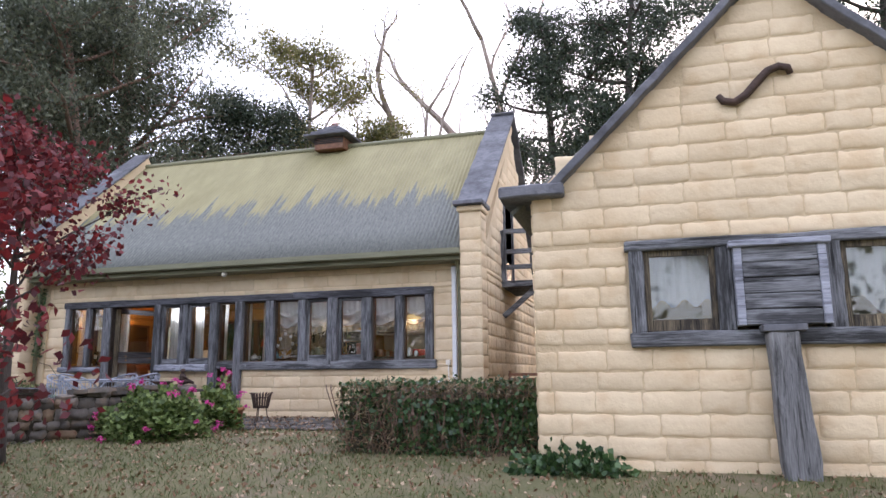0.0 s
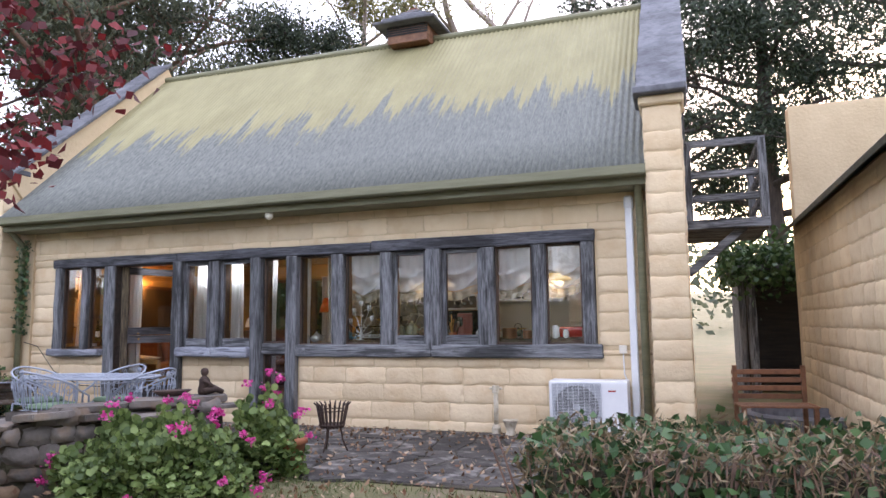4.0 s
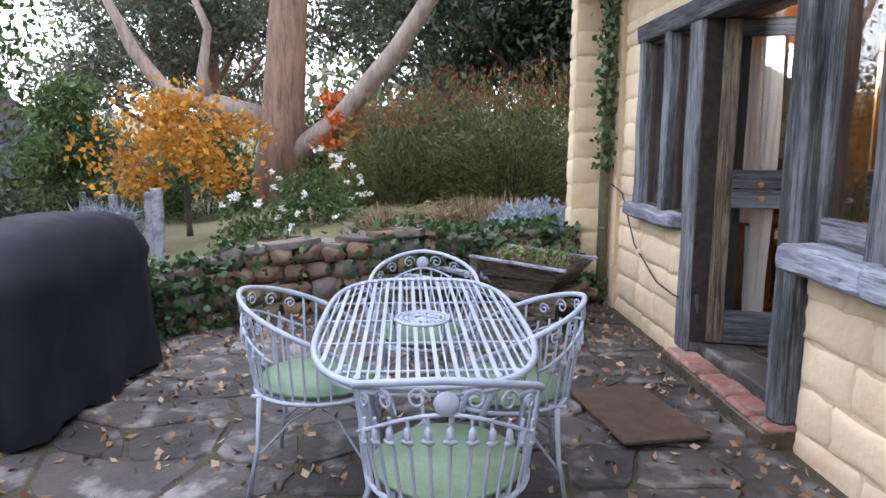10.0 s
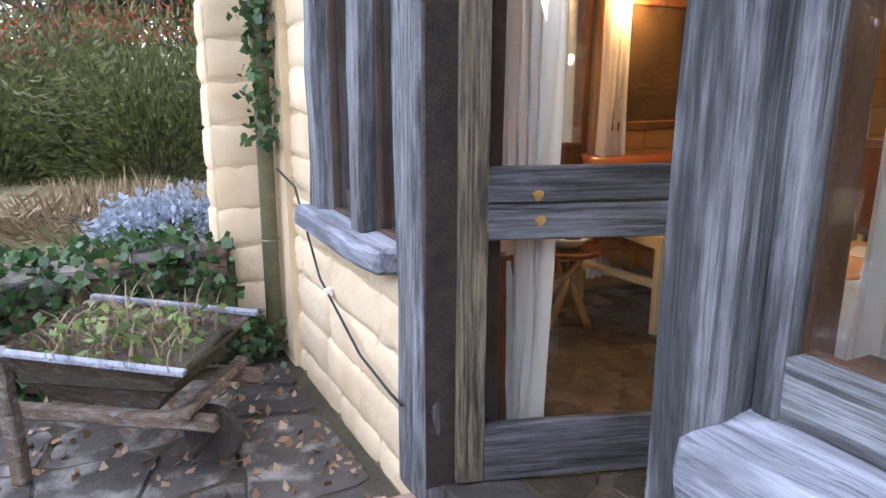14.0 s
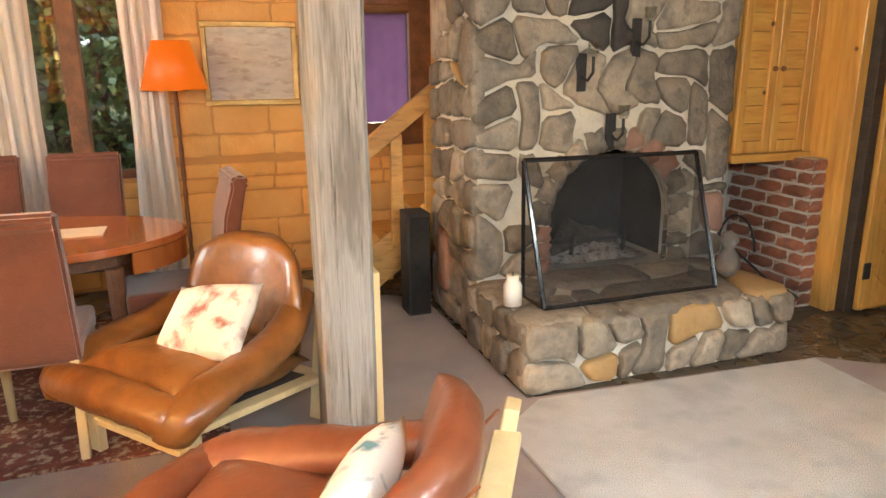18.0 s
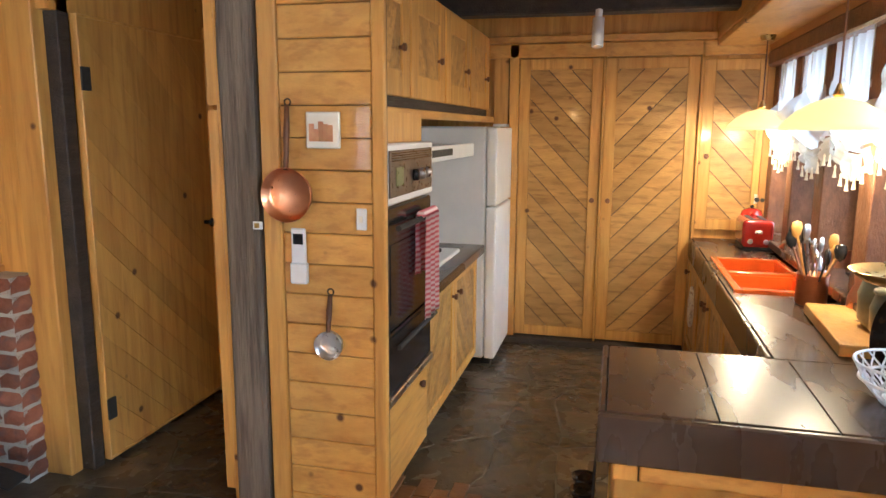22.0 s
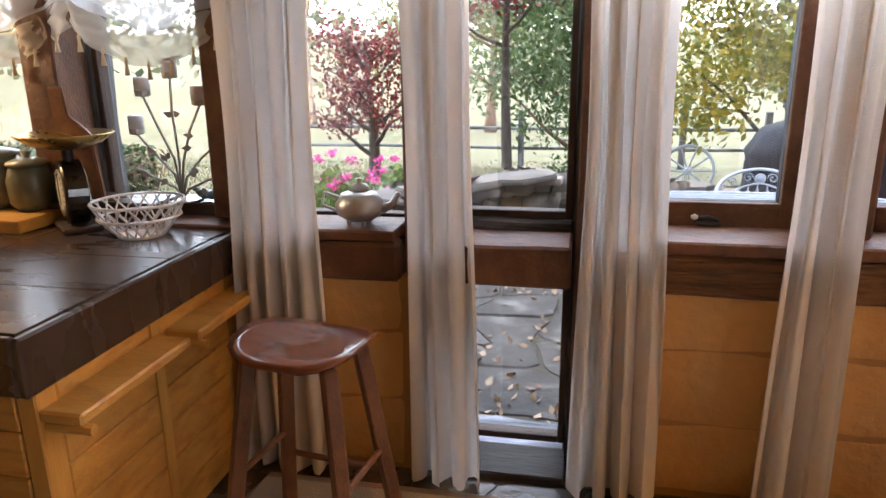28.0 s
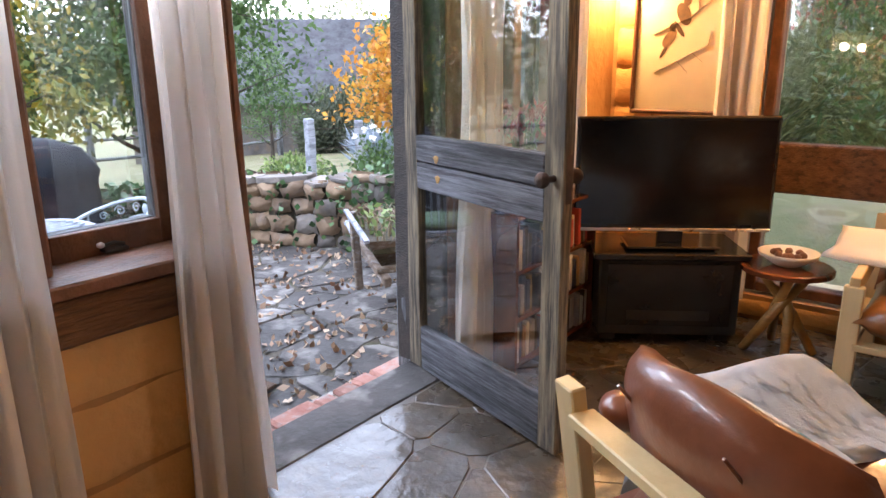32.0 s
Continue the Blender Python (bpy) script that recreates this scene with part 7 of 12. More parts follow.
for h in (0.25, 0.5, 0.75):
    part("wire", tube([(x, y, ground_z(x, y) + h - (0.03 if k % 2 else 0)) for k, (x, y) in enumerate(row)], 0.004, 5), RUST, fence2)
# geraniums at the end of the stone wall
ger = bush("geranium_bush", "sprawling geranium with magenta flower heads", (3.92, -3.42, -0.20), (0.95, 0.66, 0.80), GERANIUM, 5200, 0.060, 120, 1.0, 0.0, 20, "flowers", shell=0.6, lobes=8)
ger2 = bush("geranium_bush", "upright geranium with magenta flower heads", (4.36, -2.62, -0.12), (0.44, 0.42, 0.80), GERANIUM, 2300, 0.058, 121, 1.0, 0.0, 14, "flowers", shell=0.5, lobes=8)
for r, size, n, seed in ((ger, (0.93, 0.68, 0.86), 38, 122), (ger2, (0.44, 0.42, 0.9), 12, 123)):
    rnd = random.Random(seed)
    for i in range(n):
        d = Vector((rnd.gauss(0, 1), rnd.gauss(0, 1), abs(rnd.gauss(0.5, 0.8)))).normalized()
        p = Vector((d.x * size[0], d.y * size[1], d.z * size[2]))
        pts = [(p.x + rnd.gauss(0, 0.022), p.y + rnd.gauss(0, 0.022), p.z + rnd.gauss(0, 0.016)) for _ in range(26)]
        leaves("flower_head", pts, 0.032, PINK_PETAL, seed + i, 0.9, 0.0, r, kind="")
gpot = thing("terracotta_pot", "terracotta pot under the geraniums", "pot", at=(4.56, -2.54, T - 0.02))
part("pot", lathe([(0.10, 0.0), (0.14, 0.26), (0.16, 0.26), (0.16, 0.31), (0.14, 0.31), (0.12, 0.27), (0.0, 0.26)], 20), TERRACOTTA, gpot, smooth=True)

# ---- ivy hedge ----
hedge = thing("ivy_hedge", "box-shaped hedge of ivy and dry creeper", "hedge", at=(8.15, -3.85, -0.2))
# Dark solid core: shade deep between the leaves is put in as colour.
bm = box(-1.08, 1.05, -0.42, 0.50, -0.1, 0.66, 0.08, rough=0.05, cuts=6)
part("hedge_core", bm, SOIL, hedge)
g = np.random.default_rng(131)
n = 11000
u = g.uniform(-1, 1, (n, 3)) * np.array([1.12, 0.5, 0.38]) + np.array([0, 0.04, 0.38])
side = g.integers(0, 10, n)
u[side < 5, 1] = -0.46 + g.normal(0, 0.035, (side < 5).sum())
u[(side >= 5) & (side < 8), 2] = 0.73 + g.normal(0, 0.035, ((side >= 5) & (side < 8)).sum())
u[side == 8, 0] = -1.14 + g.normal(0, 0.035, (side == 8).sum())
u[side == 9, 0] = 1.1 + g.normal(0, 0.04, (side == 9).sum())
dry_part = (u[:, 2] > 0.60) | ((u[:, 0] < -0.45) & (g.random(n) < 0.75)) | ((u[:, 2] < 0.25) & (g.random(n) < 0.6))
leaves("ivy_leaves", u[~dry_part], 0.06, IVY, 132, 0.9, 0.3, hedge, kind="stuff")
leaves("dry_creeper", u[dry_part & (g.random(n) < 0.8)], 0.075, DRY, 133, 0.16, 0.2, hedge, kind="stuff")
leaves("ivy_top", u[(u[:, 2] > 0.6) & (g.random(n) < 0.22)] + np.array([0, 0, 0.02]), 0.06, IVY, 134, 0.9, 0.0, hedge, kind="stuff")
stems = bmesh.new()
for i in range(70):
    x, s = g.uniform(-1.1, 1.1), g.uniform(-0.3, 0.3)
    tube([(x, -0.45, 0.0), (x + s * 0.5, -0.49, 0.35), (x + s, -0.46, 0.7), (x + s * 1.3, -0.3, 0.76)], 0.006, 4, bm=stems)
part("creeper_stem", stems, BARK, hedge, kind="stuff")
bush("ivy_clump", "low clump of ivy spilling from the hedge along the wall", (9.65, -5.05, -0.35), (0.75, 0.25, 0.42), IVY, 900, 0.07, 135, 0.9)
# ivy over the left part of the stone wall and up the downpipe
g = np.random.default_rng(140)
pts = []
for i in range(5200):
    s = g.uniform(0, WALL_LEN * 0.62)
    if math.sin(s * 2.1) + g.uniform(-0.9, 0.9) < (-0.2 if s < 2.6 else 0.35):
        continue
    p, d = path_at(WALL_PATH, s)
    nrm = Vector((-d.y, d.x))
    top = wall_top(s)
    if g.random() < 0.35:
        pts.append((p.x + nrm.x * g.uniform(-0.2, 0.25), p.y + nrm.y * g.uniform(-0.2, 0.25), top + g.uniform(-0.02, 0.09)))
    else:
        o = 0.22 + g.uniform(-0.02, 0.06)
        pts.append((p.x + nrm.x * o, p.y + nrm.y * o, T + (top - T) * g.uniform(0.0, 1.0)))
tagged(leaves("wall_ivy", pts, 0.062, IVY, 141, 0.9, 0.5), "ivy trailing over the dry-stone wall", "ivy")
pts = [(-1.56 + g.normal(0, 0.05), -0.10 + g.normal(0, 0.045), g.uniform(1.1, 2.5)) for _ in range(420)] + [(-1.6 + g.normal(0, 0.09), -0.2 + g.normal(0, 0.07), g.uniform(-0.05, 0.2)) for _ in range(160)]
tagged(leaves("pipe_creeper", pts, 0.055, IVY, 142, 0.8, 0.7), "creeper climbing the downpipe", "creeper")

# ---- leaf litter and grass ----
pts, blades = [], []
for i in range(5200):
    x, y = g.uniform(1.5, 14), g.uniform(-14, -2.9)
    pts.append((x, y, ground_z(x, y) + 0.012))
for i in range(5200):
    x, y = g.uniform(-1.7, 7.4), g.uniform(-3.9, -0.05)
    if g.random() < 0.45 + 0.55 * (y > -0.5 or x < 0.5):
        pts.append((x, y, T + 0.013))
tagged(leaves("fallen_leaves", pts, 0.055, FALLEN, 150, 0.6, 0.0, face=(0, 0, 1)), "fallen brown leaves on lawn and terrace", "leaf litter")
for i in range(30000):
    x, y = g.uniform(0, 14.5), g.uniform(-13.5, -2.7)
    if noise.noise(Vector((x * 0.7, y * 0.7, 3))) + g.uniform(-0.35, 0.35) > -0.05:
        blades.append((x, y, ground_z(x, y) + 0.02))
tagged(leaves("grass", blades, 0.065, GRASS, 151, 0.10, -1.6), "short uneven lawn grass", "grass")

# ---- balcony, wood shed and pool at the side of the house ----
bal = thing("balcony", "weathered timber balcony on the gable wall", "balcony", kind="structure")
part("deck", box(7.87, 8.85, 1.35, 3.0, 2.30, 2.42, 0.01, rough=0.01, cuts=3), GREY_X, bal)
for x, y in ((8.80, 1.40), (8.80, 2.95), (7.92, 1.40)):
    part("post", box(x - 0.05, x + 0.05, y - 0.05, y + 0.05, 2.42, 3.42, 0.008, rough=0.008, cuts=3), GREY_Z, bal)
for z in (2.65, 2.95, 3.35):
    part("rail", box(7.9, 8.85, 1.37, 1.43, z, z + 0.09, 0.008, rough=0.01, cuts=3), GREY_X, bal)
    part("rail", box(8.77, 8.83, 1.4, 3.0, z, z + 0.09, 0.008, rough=0.01, cuts=3), GREY_X, bal)
part("brace", turned(box(0, 0.9, -0.04, 0.04, -0.05, 0.05, 0.008), Matrix.Translation((7.88, 1.5, 1.75)) @ Matrix.Rotation(radians(-40), 4, "Y")), GREY_X, bal)
updoor = thing("door_2", "dark upper door onto the balcony", "door", kind="structure")
part("panel", box(7.80, 7.86, 1.78, 2.72, 2.45, 4.3), BROWN, updoor)
part("frame", box(7.84, 7.90, 1.72, 1.80, 2.42, 4.38), GREY_Z, updoor)
part("frame", box(7.84, 7.90, 2.70, 2.78, 2.42, 4.38), GREY_Z, updoor)
shed = thing("wood_shed", "rough timber lean-to stacked with firewood", "shed")
for x in (8.9, 10.2, 11.4, 12.6):
    part("post", box(x - 0.07, x + 0.07, 5.2, 5.34, -0.1, 2.0, 0.02, rough=0.02, cuts=4), GREY_Z, shed)
part("roof", box(8.6, 13.0, 5.0, 7.4, 2.0, 2.1, 0.01, rough=0.02, cuts=4), GREY_X, shed)
part("back_wall", box(8.7, 12.9, 7.1, 7.2, -0.1, 2.0), DARKBEAM, shed)
part("side_wall", box(8.7, 8.8, 5.3, 7.1, -0.1, 2.0), GREY_Z, shed)
rnd = random.Random(9)
logs = thing("log_pile", "stacked split firewood in the shed", "firewood")
for r in range(8):
    for i in range(14):
        x = 10.3 + i * 0.155 + (r % 2) * 0.07
        part("log", rod((x, 5.6 + rnd.uniform(-0.05, 0.05), 0.02 + r * 0.125), (x + rnd.uniform(-0.02, 0.02), 6.1, 0.02 + r * 0.125), rnd.uniform(0.055, 0.078), seg=7), BARK if rnd.random() < 0.6 else WOOD_OLD, logs)
g = np.random.default_rng(160)
pts = np.stack([g.uniform(8.4, 12.9, 7000), g.normal(5.25, 0.4, 7000), g.normal(2.15, 0.22, 7000)], 1)
tagged(leaves("shed_vine", pts, 0.11, IVY, 161, 0.8, 0.5), "dark vine spilling over the shed roof", "vine")
pool = thing("stone_trough", "round stone-edged fishpond beside the house", "pond", at=(9.0, 1.0, T - 0.02))
part("rim", lathe([(0.62, 0.0), (0.64, 0.2), (0.52, 0.22), (0.50, 0.10), (0.0, 0.10)], 28, wobble=0.03), SLATE_ROOF, pool)
bench = thing("slatted_bench", "dark slatted garden bench beside the house", "bench", at=(8.6, -0.3, T), turn=8)
for i in range(4):
    part("back_slat", box(-0.35, 0.35, 0.18, 0.20, 0.45 + i * 0.08, 0.50 + i * 0.08, 0.004), BROWN, bench)
for i in range(4):
    part("seat_slat", box(-0.35, 0.35, -0.2 + i * 0.09, -0.13 + i * 0.09, 0.40, 0.42, 0.004), BROWN, bench)
for sx in (-0.32, 0.32):
    part("leg", box(sx - 0.02, sx + 0.02, -0.18, -0.14, 0.0, 0.40), BROWN, bench)
    part("leg", box(sx - 0.02, sx + 0.02, 0.16, 0.20, 0.0, 0.78), BROWN, bench)

# ---- farmhouse, fence and wheel gate seen through the windows ----
farm = thing("farmhouse", "far stone farmhouse with a grey iron roof and boarded gable", "house", at=(-11.6, -15.0, ground_z(-11.6, -15) - 0.3), turn=140)
part("wall", box(-4.0, 4.0, -2.4, 2.4, 0, 1.95), WALLSTONE, farm)
for sy in (-1, 1):
    bm = bmesh.new()
    q = [(-4.3, 2.9 * sy, 1.75), (4.3, 2.9 * sy, 1.75), (4.3, 0, 4.05), (-4.3, 0, 4.05)]
    f = bm.faces.new([bm.verts.new(p) for p in q])
    bmesh.ops.solidify(bm, geom=[f], thickness=0.06)
    part("roof", bm, SLATE_ROOF, farm)
BOARD = material("brown_weatherboard", (0.22, 0.11, 0.055), (0.34, 0.19, 0.10), 3, 0.8, bump=0.3, stretch=(2, 2, 8), vary=0.12)
for sx in (-1, 1):
    for i in range(10):
        z0, z1 = 1.95 + i * 0.2, 2.15 + i * 0.2
        w = 2.4 * (1 - (z0 - 1.95) / 2.1)
        if w > 0.1:
            part("gable_board", box(4.0 * sx - 0.03, 4.0 * sx + 0.03, -w, w, z0, z1 - 0.015), BOARD, farm)
part("window", box(3.98, 4.06, -0.2, 0.2, 2.3, 3.0), BLACK, farm)
part("verandah_roof", box(2.5, 5.4, -2.8, 2.6, 1.7, 1.78), SLATE_ROOF, farm)
for y in (-2.5, 0, 2.4):
    part("verandah_post", box(5.2, 5.3, y, y + 0.1, 0, 1.7), BARK, farm)
fence = thing("paling_fence", "low grey timber post-and-rail fence", "fence", kind="structure")
for i in range(13):
    x = -9 + i * 1.6
    y = -12.2 + 0.15 * math.sin(i)
    z = ground_z(x, y)
    part("post", box(x - 0.06, x + 0.06, y - 0.06, y + 0.06, z - 0.1, z + 1.15, 0.01, rough=0.01, cuts=2), GREY_Z, fence)
    for h in (0.4, 0.8):
        if i < 12:
            x2 = x + 1.6
            part("rail", tube([(x, y, z + h), (x2, -12.2 + 0.15 * math.sin(i + 1), ground_z(x2, y) + h)], 0.035, 6), GREY_X, fence)
for k, x in enumerate((1.15, 1.85)):
    wh = thing("wagon_wheel", "white-painted wagon wheel set up as a gate", "wagon wheel", "gate wheels", at=(x, -7.4, ground_z(x, -7.4) + 0.36))
    part("rim", tube([(0.34 * math.cos(a * math.tau / 28), 0, 0.34 * math.sin(a * math.tau / 28)) for a in range(28)], 0.022, 6, closed=True), WHITE_METAL, wh)
    part("hub", rod((0, -0.06, 0), (0, 0.06, 0), 0.05), WHITE_METAL, wh)
    for s in range(10):
        a = s * math.tau / 10
        part("spoke", rod((0.03 * math.cos(a), 0, 0.03 * math.sin(a)), (0.34 * math.cos(a), 0, 0.34 * math.sin(a)), 0.013, seg=6), WHITE_METAL, wh)

# worn grass and leaf litter on the lawn in front of the houses
g = np.random.default_rng(404)
xy = np.column_stack([g.uniform(2.0, 12.5, 30000), g.uniform(-11.5, -2.7, 30000)])
keep = [(x, y) for x, y in xy if not in_outline((x, y), [(-2, 0), (-2, -4.3), (2.6, -3.6), (3.6, -2.6), (6.6, -2.75), (9.3, -2), (9.4, 0)]) and not (9.3 < x and y > -4.9) and noise.noise(Vector((x * 0.8, y * 0.8, 5))) > -0.28]
tagged(leaves("grass", [(x, y, ground_z(x, y) + 0.02) for x, y in keep], 0.065, GRASS, 405, 0.10, -2.2), "thin worn autumn grass on the lawn", "grass", kind="stuff")
xy = np.column_stack([g.uniform(2.0, 12.5, 5200), g.uniform(-11.0, -2.8, 5200)])
tagged(leaves("leaf_litter", [(x, y, ground_z(x, y) + 0.012) for x, y in xy if not (9.3 < x and y > -4.95) and not (x < 4.2 and y > -4.2)], 0.055, FALLEN, 406, 0.55, 0.0, face=(0, 0, 1)), "fallen brown leaves scattered over the lawn", "leaves", kind="stuff")

# ---- floors and rugs indoors ----
CARPET_EDGE = [(1.95, 0.42), (3.55, 0.42), (3.80, 1.98), (4.44, 2.36), (4.24, 2.62), (3.7, 3.04), (2.08, 3.14), (2.08, 4.7), (1.2, 5.2), (-0.2, 3.9), (-1.3, 3.4), (-0.95, 2.45), (0.35, 1.5), (1.7, 1.3)]
CARPET_INNER = [(1.2 + (x - 1.2) * 0.90, 2.6 + (y - 2.6) * 0.90) for x, y in CARPET_EDGE]
single("carpet", outline(CARPET_EDGE, F - 0.008, F + 0.006), CARPET, "mauve-grey carpet on the slate floor", "carpet")
single("pale_rug", outline([(1.90, 0.46), (3.55, 0.46), (3.66, 3.02), (2.12, 3.10), (1.86, 2.9)], F + 0.0065, F + 0.018, 0.004), RUG, "large pale grey rug in front of the hearth", "rug")

# ---- stone fireplace ----
fire = thing("fireplace", "massive fieldstone fireplace with a raised hearth and sooty arch", "fireplace", kind="structure")
bm = bmesh.new()
for b in ((2.14, 2.55, 3.90, 4.58, F - 0.05, 2.5), (3.40, 3.74, 3.90, 4.58, F - 0.05, 2.5), (2.55, 3.40, 3.90, 4.58, 1.24, 2.5), (2.55, 3.40, 4.45, 4.58, F - 0.05, 1.24)):
    box(*b, bm=bm)
part("chimney_breast", bm, HEARTHMORTAR, fire)
FIREBOX = material("soot_black_lining", (0.006, 0.006, 0.006), (0.022, 0.020, 0.018), 5, 0.9, bump=0.5, bscale=25, vary=0)
part("firebox_lining", joined(box(2.552, 2.57, 3.985, 4.44, 0.45, 1.235), box(3.38, 3.398, 3.985, 4.44, 0.45, 1.235), box(2.57, 3.38, 4.42, 4.445, 0.45, 1.235)), FIREBOX, fire, "soot-black inside of the firebox")
ARCH_X, ARCH_Z, ARCH_R = 2.975, 0.72, 0.40
bm = bmesh.new()
cols = [ARCH_X - ARCH_R * math.cos(math.pi * k / 20) for k in range(21)]
for a, b in zip([2.549] + cols, cols + [3.401]):
    za, zb = [ARCH_Z + math.sqrt(max(0, ARCH_R ** 2 - (v - ARCH_X) ** 2)) if abs(v - ARCH_X) < ARCH_R - 1e-6 else ARCH_Z for v in (a, b)]
    if a < cols[0] or b > cols[-1]:
        za = zb = 0.45
    q = [[bm.verts.new((x, y, z)) for x, z in ((a, za), (b, zb), (b, 1.242), (a, 1.242))] for y in (3.902, 3.98)]
    bm.faces.new(q[0])
    bm.faces.new(q[1][::-1])
    bm.faces.new((q[0][0], q[1][0], q[1][1], q[0][1]))
part("arch_wall", bm, HEARTHMORTAR, fire)
part("hearth_core", box(2.10, 3.58, 3.19, 3.90, F - 0.02, 0.42), HEARTHMORTAR, fire)
HS = [block_mesh("fieldstone_%s" % "ab"[k], HEARTHSTONE, 60 + k, 5, rough=0.16, depth_rough=0.25) for k in range(2)]
PINKSTONE = material("pinkish_stone", (0.24, 0.12, 0.085), (0.36, 0.21, 0.15), 3, 0.75, bump=0.5, bscale=20, vary=0.2)
GOLDSTONE = material("golden_stone", (0.30, 0.18, 0.07), (0.42, 0.27, 0.12), 3, 0.75, bump=0.5, bscale=20, vary=0.2)
HS_RED = [block_mesh("pink_fieldstone", PINKSTONE, 69, 5, rough=0.15, depth_rough=0.2)]
FRONT_FACE = Matrix(((1, 0, 0, 0), (0, 0, -1, 3.90), (0, 1, 0, 0), (0, 0, 0, 1)))
SIDE_FACE = Matrix(((0, 0, -1, 2.14), (1, 0, 0, 0), (0, 1, 0, 0), (0, 0, 0, 1)))
HEARTH_FACE = Matrix(((1, 0, 0, 0), (0, 0, -1, 3.19), (0, 1, 0, 0), (0, 0, 0, 1)))
HEARTH_END = Matrix(((0, 0, 1, 3.58), (1, 0, 0, 0), (0, 1, 0, 0), (0, 0, 0, 1)))
STEPS = ((1.0, 0.034), (0.955, 0.014), (0.85, 0.003), (0.5, 0.0))


def field_stone(x, z, r):
    v = r.random()
    return PINKSTONE if v < 0.05 else GOLDSTONE if v < 0.13 else HEARTHSTONE


def breast_stone(x, z, r):
    if z > 1.42 and r.random() < 0.35 + 0.75 * (z - 1.42) - abs(x - 2.95) * 1.7:
        return SOOT
    return field_stone(x, z, r)


kw = dict(corner=0.17, ragged=0.55, jitter=0.38, gap=0.0095, lift=0.010, steps=STEPS, smooth=True)
paving(fire, "stone", lambda a, z: not (abs(a - ARCH_X) < 0.50 and (z < ARCH_Z or math.hypot(a - ARCH_X, z - ARCH_Z) < 0.53)), 2.11, 3.76, 0.44, 2.5, 0.165, -0.03, 0.04, breast_stone, 21, xf=FRONT_FACE, **kw)
paving(fire, "stone", lambda a, z: True, 3.87, 4.59, F, 2.5, 0.165, -0.03, 0.04, field_stone, 22, xf=SIDE_FACE, **kw)
paving(fire, "stone", lambda a, z: True, 2.06, 3.62, F, 0.44, 0.15, -0.03, 0.05, field_stone, 23, xf=HEARTH_FACE, **kw)
paving(fire, "stone", lambda a, z: True, 3.16, 3.88, F, 0.44, 0.16, -0.03, 0.04, field_stone, 24, xf=SIDE_FACE @ Matrix.Translation((0, 0, 0.04)), **kw)
paving(fire, "stone", lambda a, z: True, 3.16, 3.88, F, 0.44, 0.16, -0.03, 0.05, field_stone, 25, xf=HEARTH_END, **kw)
paving(fire, "hearth_stone", lambda a, z: True, 2.07, 3.62, 3.15, 3.90, 0.28, 0.40, 0.452, field_stone, 26, **kw)
rnd = random.Random(27)
ash = bmesh.new()
bmesh.ops.create_grid(ash, x_segments=16, y_segments=10, size=1)
for v in ash.verts:
    v.co = Vector((ARCH_X + v.co.x * 0.32, 4.16 + v.co.y * 0.20, 0.455 + 0.07 * max(0, 1 - v.co.x ** 2) * max(0, 1 - v.co.y ** 2) + 0.02 * noise.noise(v.co * 6)))
part("ash_heap", ash, material("pale_wood_ash", (0.20, 0.19, 0.18), (0.42, 0.41, 0.40), 12, 0.95, bump=0.6, dark=(0.03, 0.03, 0.03), dark_amount=0.8, vary=0), fire, "heap of pale ash and charcoal", smooth=True)
for i in range(17):
    if 3 <= i < 14:
        a = math.pi * (i - 2.5) / 11
        m = Matrix.Translation((ARCH_X + 0.46 * math.cos(a), 3.895, ARCH_Z + 0.46 * math.sin(a))) @ Matrix.Rotation(math.pi / 2 - a, 4, "Y")
        size = (0.128, 0.10, 0.13)
    else:
        m = Matrix.Translation((ARCH_X + (0.46 if i < 3 else -0.46), 3.895, ARCH_Z - 0.06 - 0.095 * (i % 3 if i < 3 else (i - 14))))
        size = (0.13, 0.10, 0.088)
    ob = new("arch_brick", rnd.choice(HS_RED + HS))
    ob.parent = fire
    ob.matrix_basis = m @ Matrix.Diagonal((*size, 1))
part("andiron", joined(tube([(2.8, 4.05, 0.46), (2.8, 4.0, 0.62)], 0.014, 6), tube([(3.15, 4.05, 0.46), (3.15, 4.0, 0.62)], 0.014, 6), tube([(2.72, 4.1, 0.55), (3.24, 4.1, 0.55)], 0.01, 6)), BLACK_MATT, fire)
for i in range(5):
    part("ember_log", rod((2.7 + 0.05 * i, 4.1 + 0.05 * i, 0.50 + 0.03 * i), (3.2 - 0.03 * i, 4.2 + 0.03 * i, 0.52 + 0.03 * (i % 2)), 0.035, seg=7), BARK_DARK, fire)
screen = thing("fire_screen", "black mesh fire screen leaning on the hearth", "fire screen")
MESHY = bpy.data.materials.new("fine_black_mesh")
MESHY.use_nodes = True
nt = MESHY.node_tree
clear = nt.nodes.new("ShaderNodeBsdfTransparent")
mixs = nt.nodes.new("ShaderNodeMixShader")
mixs.inputs["Fac"].default_value = 0.62
nt.nodes["Principled BSDF"].inputs["Base Color"].default_value = (0.012, 0.012, 0.013, 1)
nt.nodes["Principled BSDF"].inputs["Roughness"].default_value = 0.7
nt.links.new(nt.nodes["Principled BSDF"].outputs[0], mixs.inputs[1])
nt.links.new(clear.outputs[0], mixs.inputs[2])
nt.links.new(mixs.outputs[0], nt.nodes["Material Output"].inputs["Surface"])
S = [Vector(p) for p in ((2.238, 3.295, 0.462), (3.224, 3.288, 0.462), (3.206, 3.50, 1.135), (2.214, 3.50, 1.14))]
